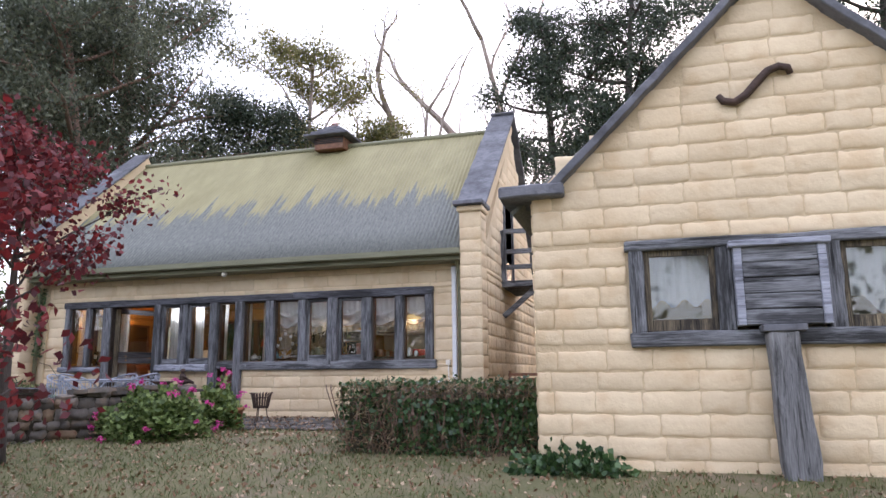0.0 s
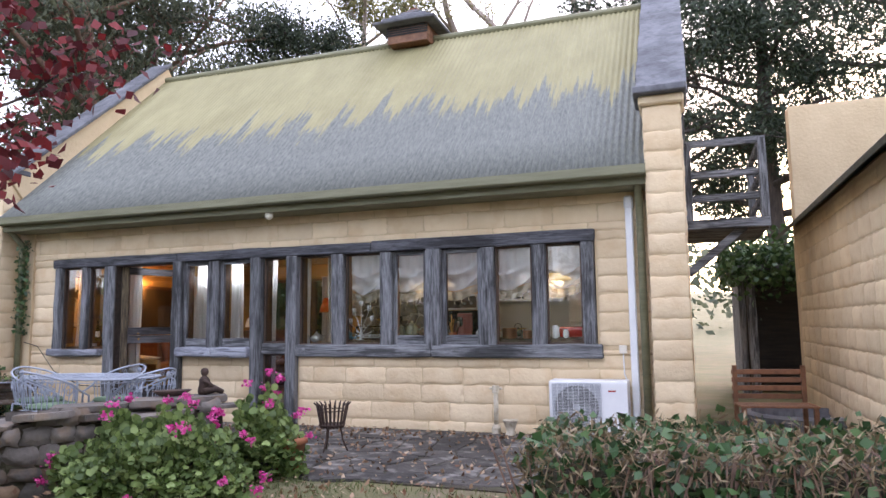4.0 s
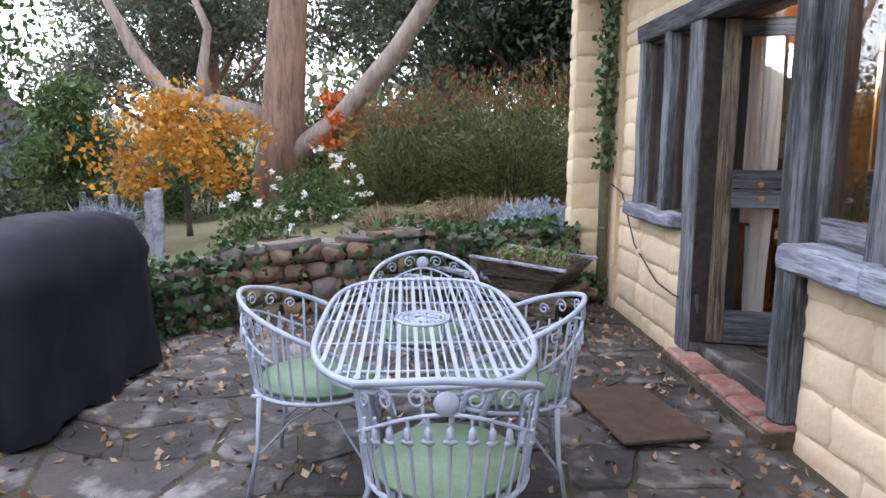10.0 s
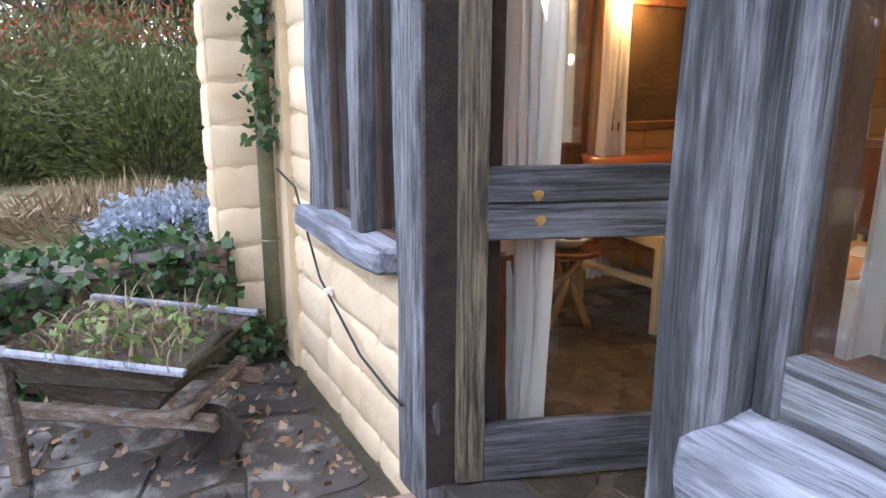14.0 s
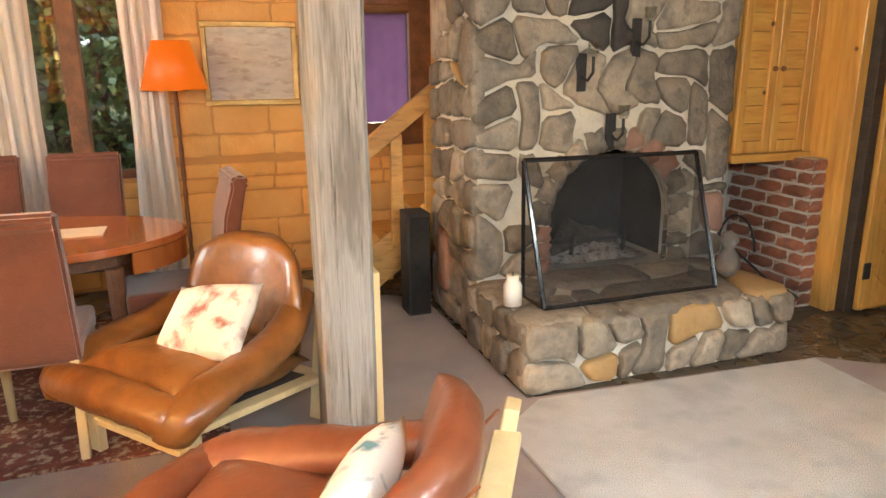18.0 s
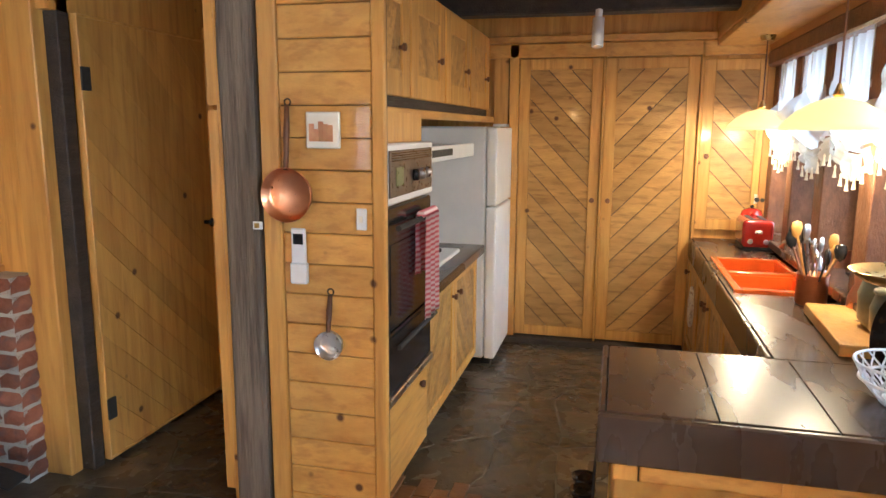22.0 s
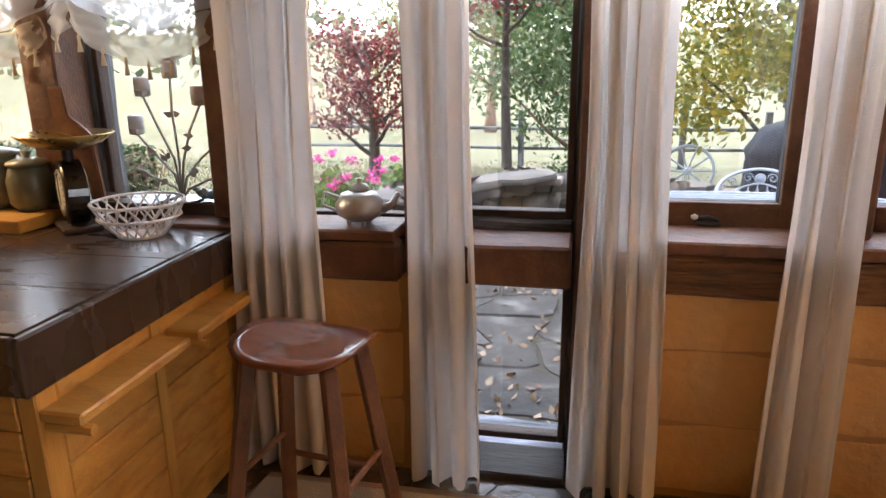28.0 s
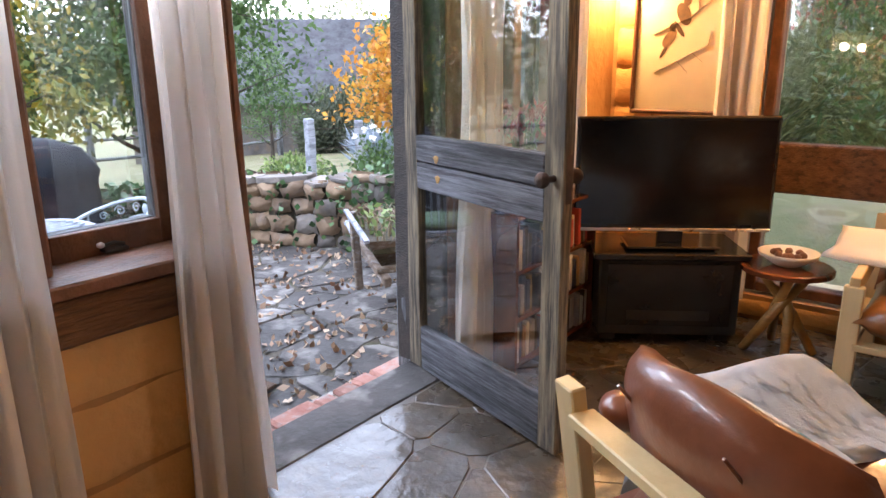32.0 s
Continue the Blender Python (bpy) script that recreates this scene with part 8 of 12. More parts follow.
for i in range(4):
    part("frame_bar", tube([S[i], S[(i + 1) % 4]], 0.013, 6), BLACK, screen)
bm = bmesh.new()
bm.faces.new([bm.verts.new(p) for p in S])
part("mesh_panel", bm, MESHY, screen)
bm = bmesh.new()
bm.faces.new([bm.verts.new(p) for p in (S[0], S[3], (2.225, 3.50, 0.462))])
part("mesh_panel", bm, MESHY, screen)
part("frame_bar", tube([S[0], (2.225, 3.50, 0.462), S[3]], 0.010, 6), BLACK, screen)
bm = bmesh.new()
bm.faces.new([bm.verts.new(p) for p in (S[1], S[2], (3.215, 3.50, 0.462))])
part("mesh_panel", bm, MESHY, screen)
cand = thing("pillar_candle", "cream pillar candle on the hearth", "candle", at=(2.13, 3.42, 0.455))
part("wax", lathe([(0.045, 0.0), (0.045, 0.10), (0.03, 0.125), (0.032, 0.15), (0.0, 0.145)], 16), IVORY, cand, smooth=True)
part("wick", rod((0, 0, 0.14), (0, 0, 0.165), 0.003, seg=5), BLACK_MATT, cand)
CRYSTAL = window_glass("cut_glass")
for at in ((2.72, 3.80, 1.62), (2.92, 3.80, 1.30), (3.05, 3.80, 1.80)):
    sc = thing("candle_sconce", "black iron candle sconce with a cut-glass cup", "sconce", "sconces on the chimney", at)
    part("arm", tube([(0, 0.08, -0.10), (0, 0.0, -0.12), (0, -0.05, -0.08), (0, -0.05, 0.0)], 0.008, 6), BLACK_MATT, sc)
    part("back_plate", box(-0.03, 0.03, 0.06, 0.08, -0.18, 0.02, 0.005), BLACK_MATT, sc)
    part("cup", lathe([(0.018, 0.0), (0.03, 0.02), (0.033, 0.07), (0.029, 0.07), (0.024, 0.02), (0.0, 0.012)], 14, (0, -0.05, 0)), CRYSTAL, sc, smooth=True)
doll = lathe([(0.0, 0.0), (0.05, 0.0), (0.07, 0.05), (0.055, 0.10), (0.03, 0.14), (0.028, 0.15), (0.05, 0.19), (0.04, 0.23), (0.0, 0.25)], 14)
for v in doll.verts:
    v.co += noise.noise_vector(v.co * 16) * 0.012
single("hearth_ornament", doll, WALLSTONE, "small worn pale ornament on the end of the hearth", "ornament", at=(3.46, 3.48, 0.45), smooth=True)
# recess beside the chimney: brick pier, cupboard, log basket
pier = thing("brick_pier", "old red brick recess beside the chimney", "brick wall", kind="structure")
part("pier_core", joined(box(4.235, 4.36, 3.70, 4.62, F - 0.05, 1.02), box(3.76, 4.235, 4.415, 4.62, F - 0.05, 1.02)), BRICKMORTAR, pier)
RB = [block_mesh("red_brick_%s" % "ab"[k], REDBRICK, 80 + k, 3, rough=0.08, depth_rough=0.12) for k in range(2)]
for r in range(11):
    z = F + 0.045 + r * 0.085
    y = 3.70 - (r % 2) * 0.11
    while y < 4.40:
        a, b = max(y, 3.695), min(y + 0.215, 4.40)
        if b - a > 0.04:
            ob = new("brick", RB[r % 2])
            ob.parent = pier
            ob.matrix_basis = pose(4.235, (a + b) / 2, z, 0, 0, -90) @ Matrix.Diagonal((b - a, 0.05, 0.07, 1))
        y += 0.228
    ob = new("brick", RB[(r + 1) % 2])
    ob.parent = pier
    ob.matrix_basis = pose(4.297, 3.70, z) @ Matrix.Diagonal((0.118, 0.05, 0.07, 1))
    x = 3.76 - (r % 2) * 0.11
    while x < 4.22:
        a, b = max(x, 3.76), min(x + 0.215, 4.22)
        if b - a > 0.04:
            ob = new("brick", RB[(r + 1) % 2])
            ob.parent = pier
            ob.matrix_basis = pose((a + b) / 2, 4.415, z) @ Matrix.Diagonal((b - a, 0.05, 0.07, 1))
        x += 0.228


def boarded_door(name, label, m, w, h, boards, slope, mat, knob_x, parent=None, frame=0.075, mat_frame=None, category="door", kind="", joint=0.004):
    """A framed door filled with slanting boards; local x across, z up, front to -y."""
    d = thing(name, label, category, kind=kind) if parent is None else None
    top = d if d is not None else parent
    if d is not None:
        d.matrix_basis = m
        m = Matrix()
    mf = mat_frame or PINE_Z
    for a, b, c, e in ((0, frame, 0, h), (w - frame, w, 0, h), (frame, w - frame, 0, frame), (frame, w - frame, h - frame, h)):
        part("door_rail", turned(box(a, b, -0.022, 0.018, c, e, 0.004), m), mf, top)
    part("door_back", turned(box(frame, w - frame, 0.006, 0.016, frame, h - frame), m), DARKBEAM, top)
    x0, x1, z0, z1 = frame, w - frame, frame, h - frame
    t = slope
    step = boards
    s0 = min(z0 - t * x0, z0 - t * x1)
    k = 0
    while s0 + k * step < max(z1 - t * x0, z1 - t * x1):
        lo, hi = s0 + k * step + joint, s0 + (k + 1) * step - joint
        k += 1
        poly = [(x0, lo + t * x0), (x1, lo + t * x1), (x1, hi + t * x1), (x0, hi + t * x0)]
        for limit, keep_above in ((z0, True), (z1, False)):
            out = []
            for i in range(len(poly)):
                p, q = poly[i], poly[(i + 1) % len(poly)]
                inside = lambda v: v[1] >= limit if keep_above else v[1] <= limit
                if inside(p):
                    out.append(p)
                if inside(p) != inside(q):
                    f = (limit - p[1]) / (q[1] - p[1])
                    out.append((p[0] + (q[0] - p[0]) * f, limit))
            poly = out
            if len(poly) < 3:
                break
        if len(poly) < 3:
            continue
        bm = bmesh.new()
        f = bm.faces.new([bm.verts.new((x, -0.012, z)) for x, z in poly])
        up = bmesh.ops.extrude_face_region(bm, geom=[f])
        bmesh.ops.translate(bm, vec=(0, 0.016, 0), verts=[v for v in up["geom"] if isinstance(v, bmesh.types.BMVert)])
        part("board", turned(bm, m), mat, top)
    if knob_x is not None:
        part("knob", turned(lathe([(0.008, 0.0), (0.008, 0.012), (0.018, 0.02), (0.016, 0.032), (0.0, 0.036)], 12), m @ pose(knob_x[0], -0.022, knob_x[1], 90, 0, 0)), BROWN, top)
    return top


cup = thing("wall_cupboard", "honey pine cupboard with two boarded doors over the brick recess", "cupboard", kind="")
part("carcass", box(3.765, 4.36, 3.90, 4.60, 1.03, 2.24), PINE_Z, cup)
part("cornice", box(3.76, 4.37, 3.84, 3.90, 2.06, 2.24, 0.004), PINE, cup)
part("bottom_rail", box(3.76, 4.37, 3.85, 3.90, 1.00, 1.05, 0.004), PINE, cup)
part("stile", box(4.30, 4.37, 3.86, 3.90, 1.05, 2.06, 0.004), PINE_Z, cup)
for k in range(2):
    x = 3.77 + 0.265 * k
    for a, b, c, e in ((x, x + 0.055, 1.06, 2.05), (x + 0.205, x + 0.258, 1.06, 2.05), (x + 0.055, x + 0.205, 1.06, 1.13), (x + 0.055, x + 0.205, 1.97, 2.05)):
        part("door_rail", box(a, b, 3.855, 3.885, c, e, 0.004), PINE_Z, cup)
    for i in range(8):
        z = 1.13 + i * 0.105
        part("board", box(x + 0.055, x + 0.205, 3.868, 3.885, z + 0.002, z + 0.103, 0.003), PINE, cup)
    part("knob", lathe([(0.008, 0.0), (0.016, 0.012), (0.014, 0.022), (0.0, 0.026)], 12), BROWN, cup).matrix_basis = pose(x + (0.232 if k == 0 else 0.027), 3.855, 1.55, 90, 0, 0)
basket2 = thing("fireside_basket", "black iron fireside holder with tools", "fireside set", at=(3.95, 3.98, F))
part("hoop", tube([(0.0, -0.02 + 0.16 * math.cos(a), 0.36 + 0.2 * math.sin(a)) for a in [math.pi * i / 10 for i in range(11)]], 0.008, 6), BLACK_MATT, basket2)
part("shovel", joined(tube([(0.05, -0.3, 0.18), (-0.05, 0.1, 0.42)], 0.008, 6), turned(box(-0.06, 0.06, -0.08, 0.08, -0.004, 0.004, 0.003), pose(0.07, -0.36, 0.15, 20, 0, 10))), BLACK_MATT, basket2)
for k in range(4):
    part("log", rod((-0.1 + 0.06 * k, -0.15, 0.06 + 0.05 * (k % 2)), (-0.08 + 0.06 * k, 0.25, 0.06 + 0.05 * (k % 2)), 0.05, seg=7), BARK, basket2)
# hall: trims, door, post
hall = thing("hall_wall", "pine-lined wall of the hall with door trims", "wall", kind="structure")
part("wall_panel", box(5.50, 6.2, 3.50, 3.60, F, 2.5), PINE_Z, hall)
part("wall_over_door", box(4.36, 5.50, 3.50, 3.60, 2.13, 2.5), PINE_Z, hall)
part("trim", box(4.33, 4.40, 3.56, 3.70, F, 2.3, 0.005), PINE_Z, hall)
part("dark_strip", box(4.40, 4.47, 3.50, 3.58, F, 2.3, 0.005), DARKBEAM, hall)
part("trim", box(5.44, 5.50, 3.44, 3.50, F, 2.2, 0.005), PINE_Z, hall)
part("back_panel", box(4.36, 4.46, 3.60, 5.66, F, 2.5), PINE_Z, hall)
hd = boarded_door("door_3", "honey pine hall door with slanting boards and a black knob", pose(4.475, 3.49, F + 0.02), 0.96, 2.02, 0.15, -0.9, PINE_Z, None, frame=0.012, kind="structure", joint=0.0012)
part("door_knob", lathe([(0.012, 0.0), (0.012, 0.03), (0.026, 0.045), (0.022, 0.06), (0.0, 0.064)], 14), BLACK, hd).matrix_basis = pose(0.86, -0.024, 1.02, 90, 0, 0)
for z in (0.2, 1.7):
    part("hinge", box(0.0, 0.05, -0.03, -0.02, z, z + 0.10), BLACK_MATT, hd)
tall = thing("hall_post", "grey weathered hardwood post beside the hall", "post", kind="structure")
part("post", box(4.23, 4.37, 2.525, 2.665, F, 2.30, 0.014, rough=0.008, cuts=5), material("grey_brown_post", (0.10, 0.075, 0.055), (0.24, 0.19, 0.14), 2.5, 0.75, bump=0.6, bscale=20, stretch=(7, 7, 0.5), dark=(0.05, 0.035, 0.025), dark_amount=0.6, vary=0), tall)
part("trim", box(4.28, 4.34, 2.667, 2.705, F, 2.30, 0.004), PINE_Z, tall)
beam = thing("ceiling_beam", "dark brown ceiling beam over the hall opening", "beam", kind="structure")
part("beam", box(1.95, 4.40, 3.05, 3.24, 2.22, 2.40, 0.012, rough=0.008, cuts=5), DARKBEAM, beam)
part("beam", box(4.14, 4.32, 0.30, 3.7, 2.28, 2.50, 0.012, rough=0.008, cuts=5), DARKBEAM, beam)
part("beam", box(6.0, 6.14, 0.30, 2.3, 2.30, 2.46, 0.010, rough=0.006, cuts=5), DARKBEAM, beam)
part("pine_fascia", box(4.325, 4.345, 0.32, 2.46, 2.20, 2.50, 0.004), PINE, beam)
# ---- panelled end of the oven unit, with pans ----
panel = thing("panelled_end", "honey pine boarded end panel of the kitchen unit", "panel", kind="structure")
part("stile", box(4.245, 4.275, 2.025, 2.075, F, 2.28, 0.005), PINE_Z, panel)
part("stile", box(4.245, 4.275, 2.435, 2.51, F, 2.28, 0.005), PINE_Z, panel)
part("backing", box(4.275, 4.29, 2.03, 2.47, F, 2.28), DARKBEAM, panel)
for i in range(19):
    z = F + 0.01 + i * 0.117
    part("board", box(4.255, 4.275, 2.077, 2.433, z, z + 0.114, 0.004), PINE, panel)


def hung_pan(name, label, at, r, grip, mat, handle_mat):
    p = thing(name, label, "pan")
    p.matrix_basis = Matrix.Translation(at)
    part("bowl", turned(lathe([(r * 0.78, 0.0), (r * 0.9, -0.012), (r, -0.045), (r * 0.975, -0.045), (r * 0.86, -0.01), (r * 0.74, -0.004), (0.0, -0.004)], 32), pose(-0.01, 0, 0, 0, 90, 0)), mat, p, smooth=True)
    part("handle", tube([(-0.045, 0, r * 0.9), (-0.04, 0, r + 0.03), (-0.03, 0, r + grip * 0.6), (-0.02, 0, r + grip)], [0.009, 0.010, 0.012, 0.009], 8), handle_mat, p, smooth=True)
    part("ring", tube([(-0.015, 0.012 * math.cos(a), r + grip + 0.012 + 0.012 * math.sin(a)) for a in [k * math.tau / 10 for k in range(10)]], 0.003, 5, closed=True), BLACK_MATT, p)
    return p


hung_pan("copper_frying_pan", "copper frying pan hung on the pine panel", (4.24, 2.385, 1.415), 0.10, 0.22, COPPER, BROWN)
hung_pan("copper_saucepan", "small tarnished copper pan hung on the panel", (4.24, 2.235, 0.86), 0.055, 0.13, STEEL, BROWN)
rc = thing("remote_control", "white air-conditioner remote in a wall holder", "remote control", at=(4.237, 2.36, 1.10))
part("body", box(-0.012, 0.0, -0.03, 0.03, 0.0, 0.19, 0.005), WHITE, rc)
part("display", box(-0.0135, -0.012, -0.02, 0.02, 0.13, 0.17), BLACK, rc)
part("holder", box(-0.02, 0.005, -0.034, 0.034, -0.02, 0.06, 0.005), WHITE, rc)
tile = thing("picture_tile", "small square picture tile with faint reddish shapes", "tile", at=(4.243, 2.255, 1.648))
part("tile_body", box(-0.012, 0.003, -0.065, 0.065, -0.065, 0.065, 0.004), IVORY, tile)
rnd = random.Random(33)
for i in range(5):
    part("motif", box(-0.0135, -0.012, -0.04 + i * 0.018, -0.02 + i * 0.018, -0.04, -0.01 + rnd.uniform(0, 0.05), 0.0), material("faded_rust_ink", (0.45, 0.16, 0.08), (0.55, 0.3, 0.15), 20, 0.6, bump=0, vary=0.3) if i == 0 else bpy.data.materials["faded_rust_ink"], tile)
sw = thing("light_switch", "white light switch on the panel", "switch", at=(4.245, 2.115, 1.33))
part("plate", box(-0.008, 0.0, -0.02, 0.02, -0.04, 0.04, 0.003), WHITE, sw)
part("rocker", box(-0.012, -0.008, -0.006, 0.006, -0.012, 0.012, 0.001), IVORY, sw)
tg = thing("yellow_tag", "small yellow tag on the post", "tag", at=(4.225, 2.525, 1.295))
part("tag_plate", box(-0.006, 0.0, -0.025, 0.015, -0.015, 0.015, 0.002), WHITE, tg)
part("tag_mark", box(-0.0075, -0.006, -0.012, 0.008, -0.009, 0.009), BRASS, tg)

# ---- oven tower, bench, fridge, overhead cupboards ----
oven = thing("wall_oven", "built-in wall oven with white control panel and black doors", "oven")
part("tower", box(4.292, 4.95, 2.09, 2.75, F + 0.08, 1.72), PINE_Z, oven)
part("control_panel", box(4.29, 4.94, 2.035, 2.089, 1.37, 1.60, 0.008), WHITE, oven, "white control panel")
part("control_fascia", box(4.31, 4.90, 2.028, 2.035, 1.40, 1.575, 0.002), material("brown_smoked_fascia", (0.06, 0.045, 0.035), (0.12, 0.09, 0.07), 8, 0.3, bump=0.02, vary=0), oven)
for i in range(3):
    part("dial", turned(lathe([(0.024, 0.0), (0.022, 0.02), (0.0, 0.022)], 16), pose(4.62 + i * 0.10, 2.028, 1.47, 90, 0, 0)), STEEL if i else BLACK, oven, smooth=True)
part("clock", box(4.38, 4.47, 2.0255, 2.028, 1.44, 1.51), material("dim_clock_face", (0.14, 0.18, 0.08), (0.2, 0.24, 0.11), 5, 0.3, bump=0, vary=0), oven)
for i in range(4):
    part("vent_slot", box(4.33, 4.88, 2.0255, 2.028, 1.535 + i * 0.009, 1.539 + i * 0.009), BLACK, oven)
part("oven_door", box(4.29, 4.93, 2.04, 2.089, 0.88, 1.36, 0.006), BLACK, oven, "black glass oven door")
part("door_window", box(4.34, 4.85, 2.037, 2.04, 0.95, 1.22), BLACK, oven)
part("door_handle", tube([(4.32, 2.0, 1.29), (4.87, 2.0, 1.29)], 0.012, 8), BLACK_MATT, oven)
part("grill_door", box(4.29, 4.93, 2.04, 2.089, 0.62, 0.87, 0.006), BLACK, oven)
part("grill_handle", tube([(4.32, 2.0, 0.83), (4.87, 2.0, 0.83)], 0.010, 8), BLACK_MATT, oven)
part("trim_strip", box(4.29, 4.935, 2.03, 2.089, 0.585, 0.618, 0.004), STEEL, oven)
part("drawer_front", box(4.29, 4.94, 2.06, 2.089, F + 0.10, 0.58, 0.004), PINE, oven)
part("drawer_knob", lathe([(0.008, 0.0), (0.018, 0.015), (0.015, 0.026), (0.0, 0.03)], 12), BROWN, oven).matrix_basis = pose(4.82, 2.06, 0.50, 90, 0, 0)
STRIPE = bpy.data.materials.new("pink_striped_cotton")
STRIPE.use_nodes = True
sn = STRIPE.node_tree
wv = sn.nodes.new("ShaderNodeTexWave")
wv.wave_type, wv.bands_direction = "BANDS", "Z"
wv.inputs["Scale"].default_value = 14
geo_n = sn.nodes.new("ShaderNodeNewGeometry")
sn.links.new(geo_n.outputs["Position"], wv.inputs["Vector"])
rp = sn.nodes.new("ShaderNodeValToRGB")
rp.color_ramp.elements[0].color, rp.color_ramp.elements[1].color = (0.62, 0.10, 0.13, 1), (0.78, 0.62, 0.60, 1)
sn.links.new(wv.outputs["Fac"], rp.inputs["Fac"])
sn.links.new(rp.outputs[0], sn.nodes["Principled BSDF"].inputs["Base Color"])
sn.nodes["Principled BSDF"].inputs["Roughness"].default_value = 0.9


def hung_cloth(x0, x1, y, z0, z1, fold=0.008, waves=3, thick=0.003, nx=16, nz=10, lean=0.0):
    bm = bmesh.new()
    vs = [[bm.verts.new((x0 + (x1 - x0) * (i / nx) + lean * (j / nz), y + fold * math.sin(i / nx * waves * math.tau) * (0.4 + 0.6 * j / nz), z1 - (z1 - z0) * j / nz)) for i in range(nx + 1)] for j in range(nz + 1)]
    for j in range(nz):
        for i in range(nx):
            bm.faces.new((vs[j][i], vs[j][i + 1], vs[j + 1][i + 1], vs[j + 1][i]))
    bmesh.ops.solidify(bm, geom=bm.faces[:], thickness=thick)
    return bm


towel = thing("tea_towel", "pink striped tea towel over the oven handle", "tea towel")
part("front_fall", hung_cloth(4.62, 4.84, 1.978, 0.86, 1.305), STRIPE, towel, smooth=True)
part("back_fall", hung_cloth(4.62, 4.84, 2.022, 1.05, 1.305), STRIPE, towel, smooth=True)
part("top_fold", tube([(4.62, 2.0, 1.306), (4.84, 2.0, 1.306)], 0.018, 8), STRIPE, towel)
base = thing("bench_cupboard", "pine base cupboard with boarded doors beside the oven", "cupboard")
part("carcass", box(4.96, 6.24, 2.12, 2.75, F + 0.08, 0.86), PINE_Z, base)
part("kickboard", box(4.29, 6.24, 2.16, 2.20, F, F + 0.10), DARKBEAM, base)
for k in range(2):
    boarded_door("", "", pose(4.965 + k * 0.64, 2.10, F + 0.10), 0.63, 0.66, 0.085, 1.2 if k == 0 else -1.2, PINE_D, (0.57 if k == 0 else 0.06, 0.55), parent=base, frame=0.055)
bt = thing("hob_worktop", "dark timber bench top beside the oven", "worktop")
part("top", box(4.955, 6.24, 2.03, 2.75, 0.865, 0.92, 0.006), DARKTOP, bt)
hob = thing("hob", "white gas hob on the bench", "hob", at=(5.62, 2.35, 0.92))
part("plate", box(-0.3, 0.3, -0.23, 0.23, 0.0, 0.025, 0.008), WHITE, hob)
for sx in (-0.15, 0.15):
    for sy in (-0.1, 0.1):
        part("burner", lathe([(0.05, 0.025), (0.05, 0.04), (0.02, 0.045), (0.0, 0.045)], 16, (sx, sy, 0)), BLACK_MATT, hob)
kett = thing("black_kettle", "small black kettle on the hob", "kettle", at=(5.47, 2.25, 0.965))
part("body", lathe([(0.06, 0.0), (0.075, 0.03), (0.06, 0.10), (0.02, 0.13), (0.0, 0.14)], 18), BLACK, kett, smooth=True)
part("handle", tube([(-0.05, 0, 0.1), (-0.05, 0, 0.17), (0.0, 0, 0.2), (0.05, 0, 0.17), (0.05, 0, 0.1)], 0.006, 6), BLACK_MATT, kett)
part("spout", tube([(0.06, 0, 0.05), (0.09, 0, 0.09), (0.11, 0, 0.12)], [0.014, 0.010, 0.008], 8), BLACK, kett)
hood = thing("range_hood", "slim grey range hood under the cupboards", "range hood")
part("visor", box(4.97, 6.2, 2.12, 2.6, 1.50, 1.56, 0.006), STEEL, hood)
part("visor_front", box(4.97, 6.2, 2.10, 2.12, 1.49, 1.57, 0.004), WHITE, hood)
part("switch_panel", box(5.05, 5.60, 2.096, 2.10, 1.515, 1.55), BLACK_MATT, hood)
part("splashback", box(4.96, 6.24, 2.735, 2.75, 0.92, 1.72), WHITE, hood)
fridge = thing("refrigerator", "tall white two-door refrigerator", "refrigerator", at=(6.28, 1.985, F))
part("cabinet", box(0, 0.62, 0.055, 0.70, 0.05, 1.58, 0.012), WHITE, fridge)
part("lower_door", box(0, 0.62, -0.02, 0.05, 0.05, 1.065, 0.014, seg=2), WHITE, fridge)
part("upper_door", box(0, 0.62, -0.02, 0.05, 1.075, 1.575, 0.014, seg=2), WHITE, fridge)
part("hinge_cover", box(0.5, 0.6, 0.0, 0.1, 1.58, 1.60, 0.005), WHITE, fridge)
for x in (0.05, 0.52):
    part("foot", box(x, x + 0.05, 0.02, 0.08, 0.0, 0.05), BLACK_MATT, fridge)
overhead = thing("overhead_cupboards", "row of pine overhead cupboards with slanted boards", "cupboard")
part("carcass", box(4.292, 6.90, 2.16, 2.75, 1.74, 2.30), PINE_Z, overhead)
part("shelf_rail", box(4.292, 6.90, 2.10, 2.16, 1.70, 1.74, 0.004), PINE, overhead)
# Solid dark strip: the shade under the cupboard doors put in as colour.
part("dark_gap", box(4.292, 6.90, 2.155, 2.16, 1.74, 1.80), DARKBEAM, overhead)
for k in range(4):
    boarded_door("", "", pose(4.30 + k * 0.65, 2.155, 1.79), 0.62, 0.49, 0.07, 2.2 if k % 2 == 0 else -2.2, PINE_D, (0.46, 0.2), parent=overhead, frame=0.11)
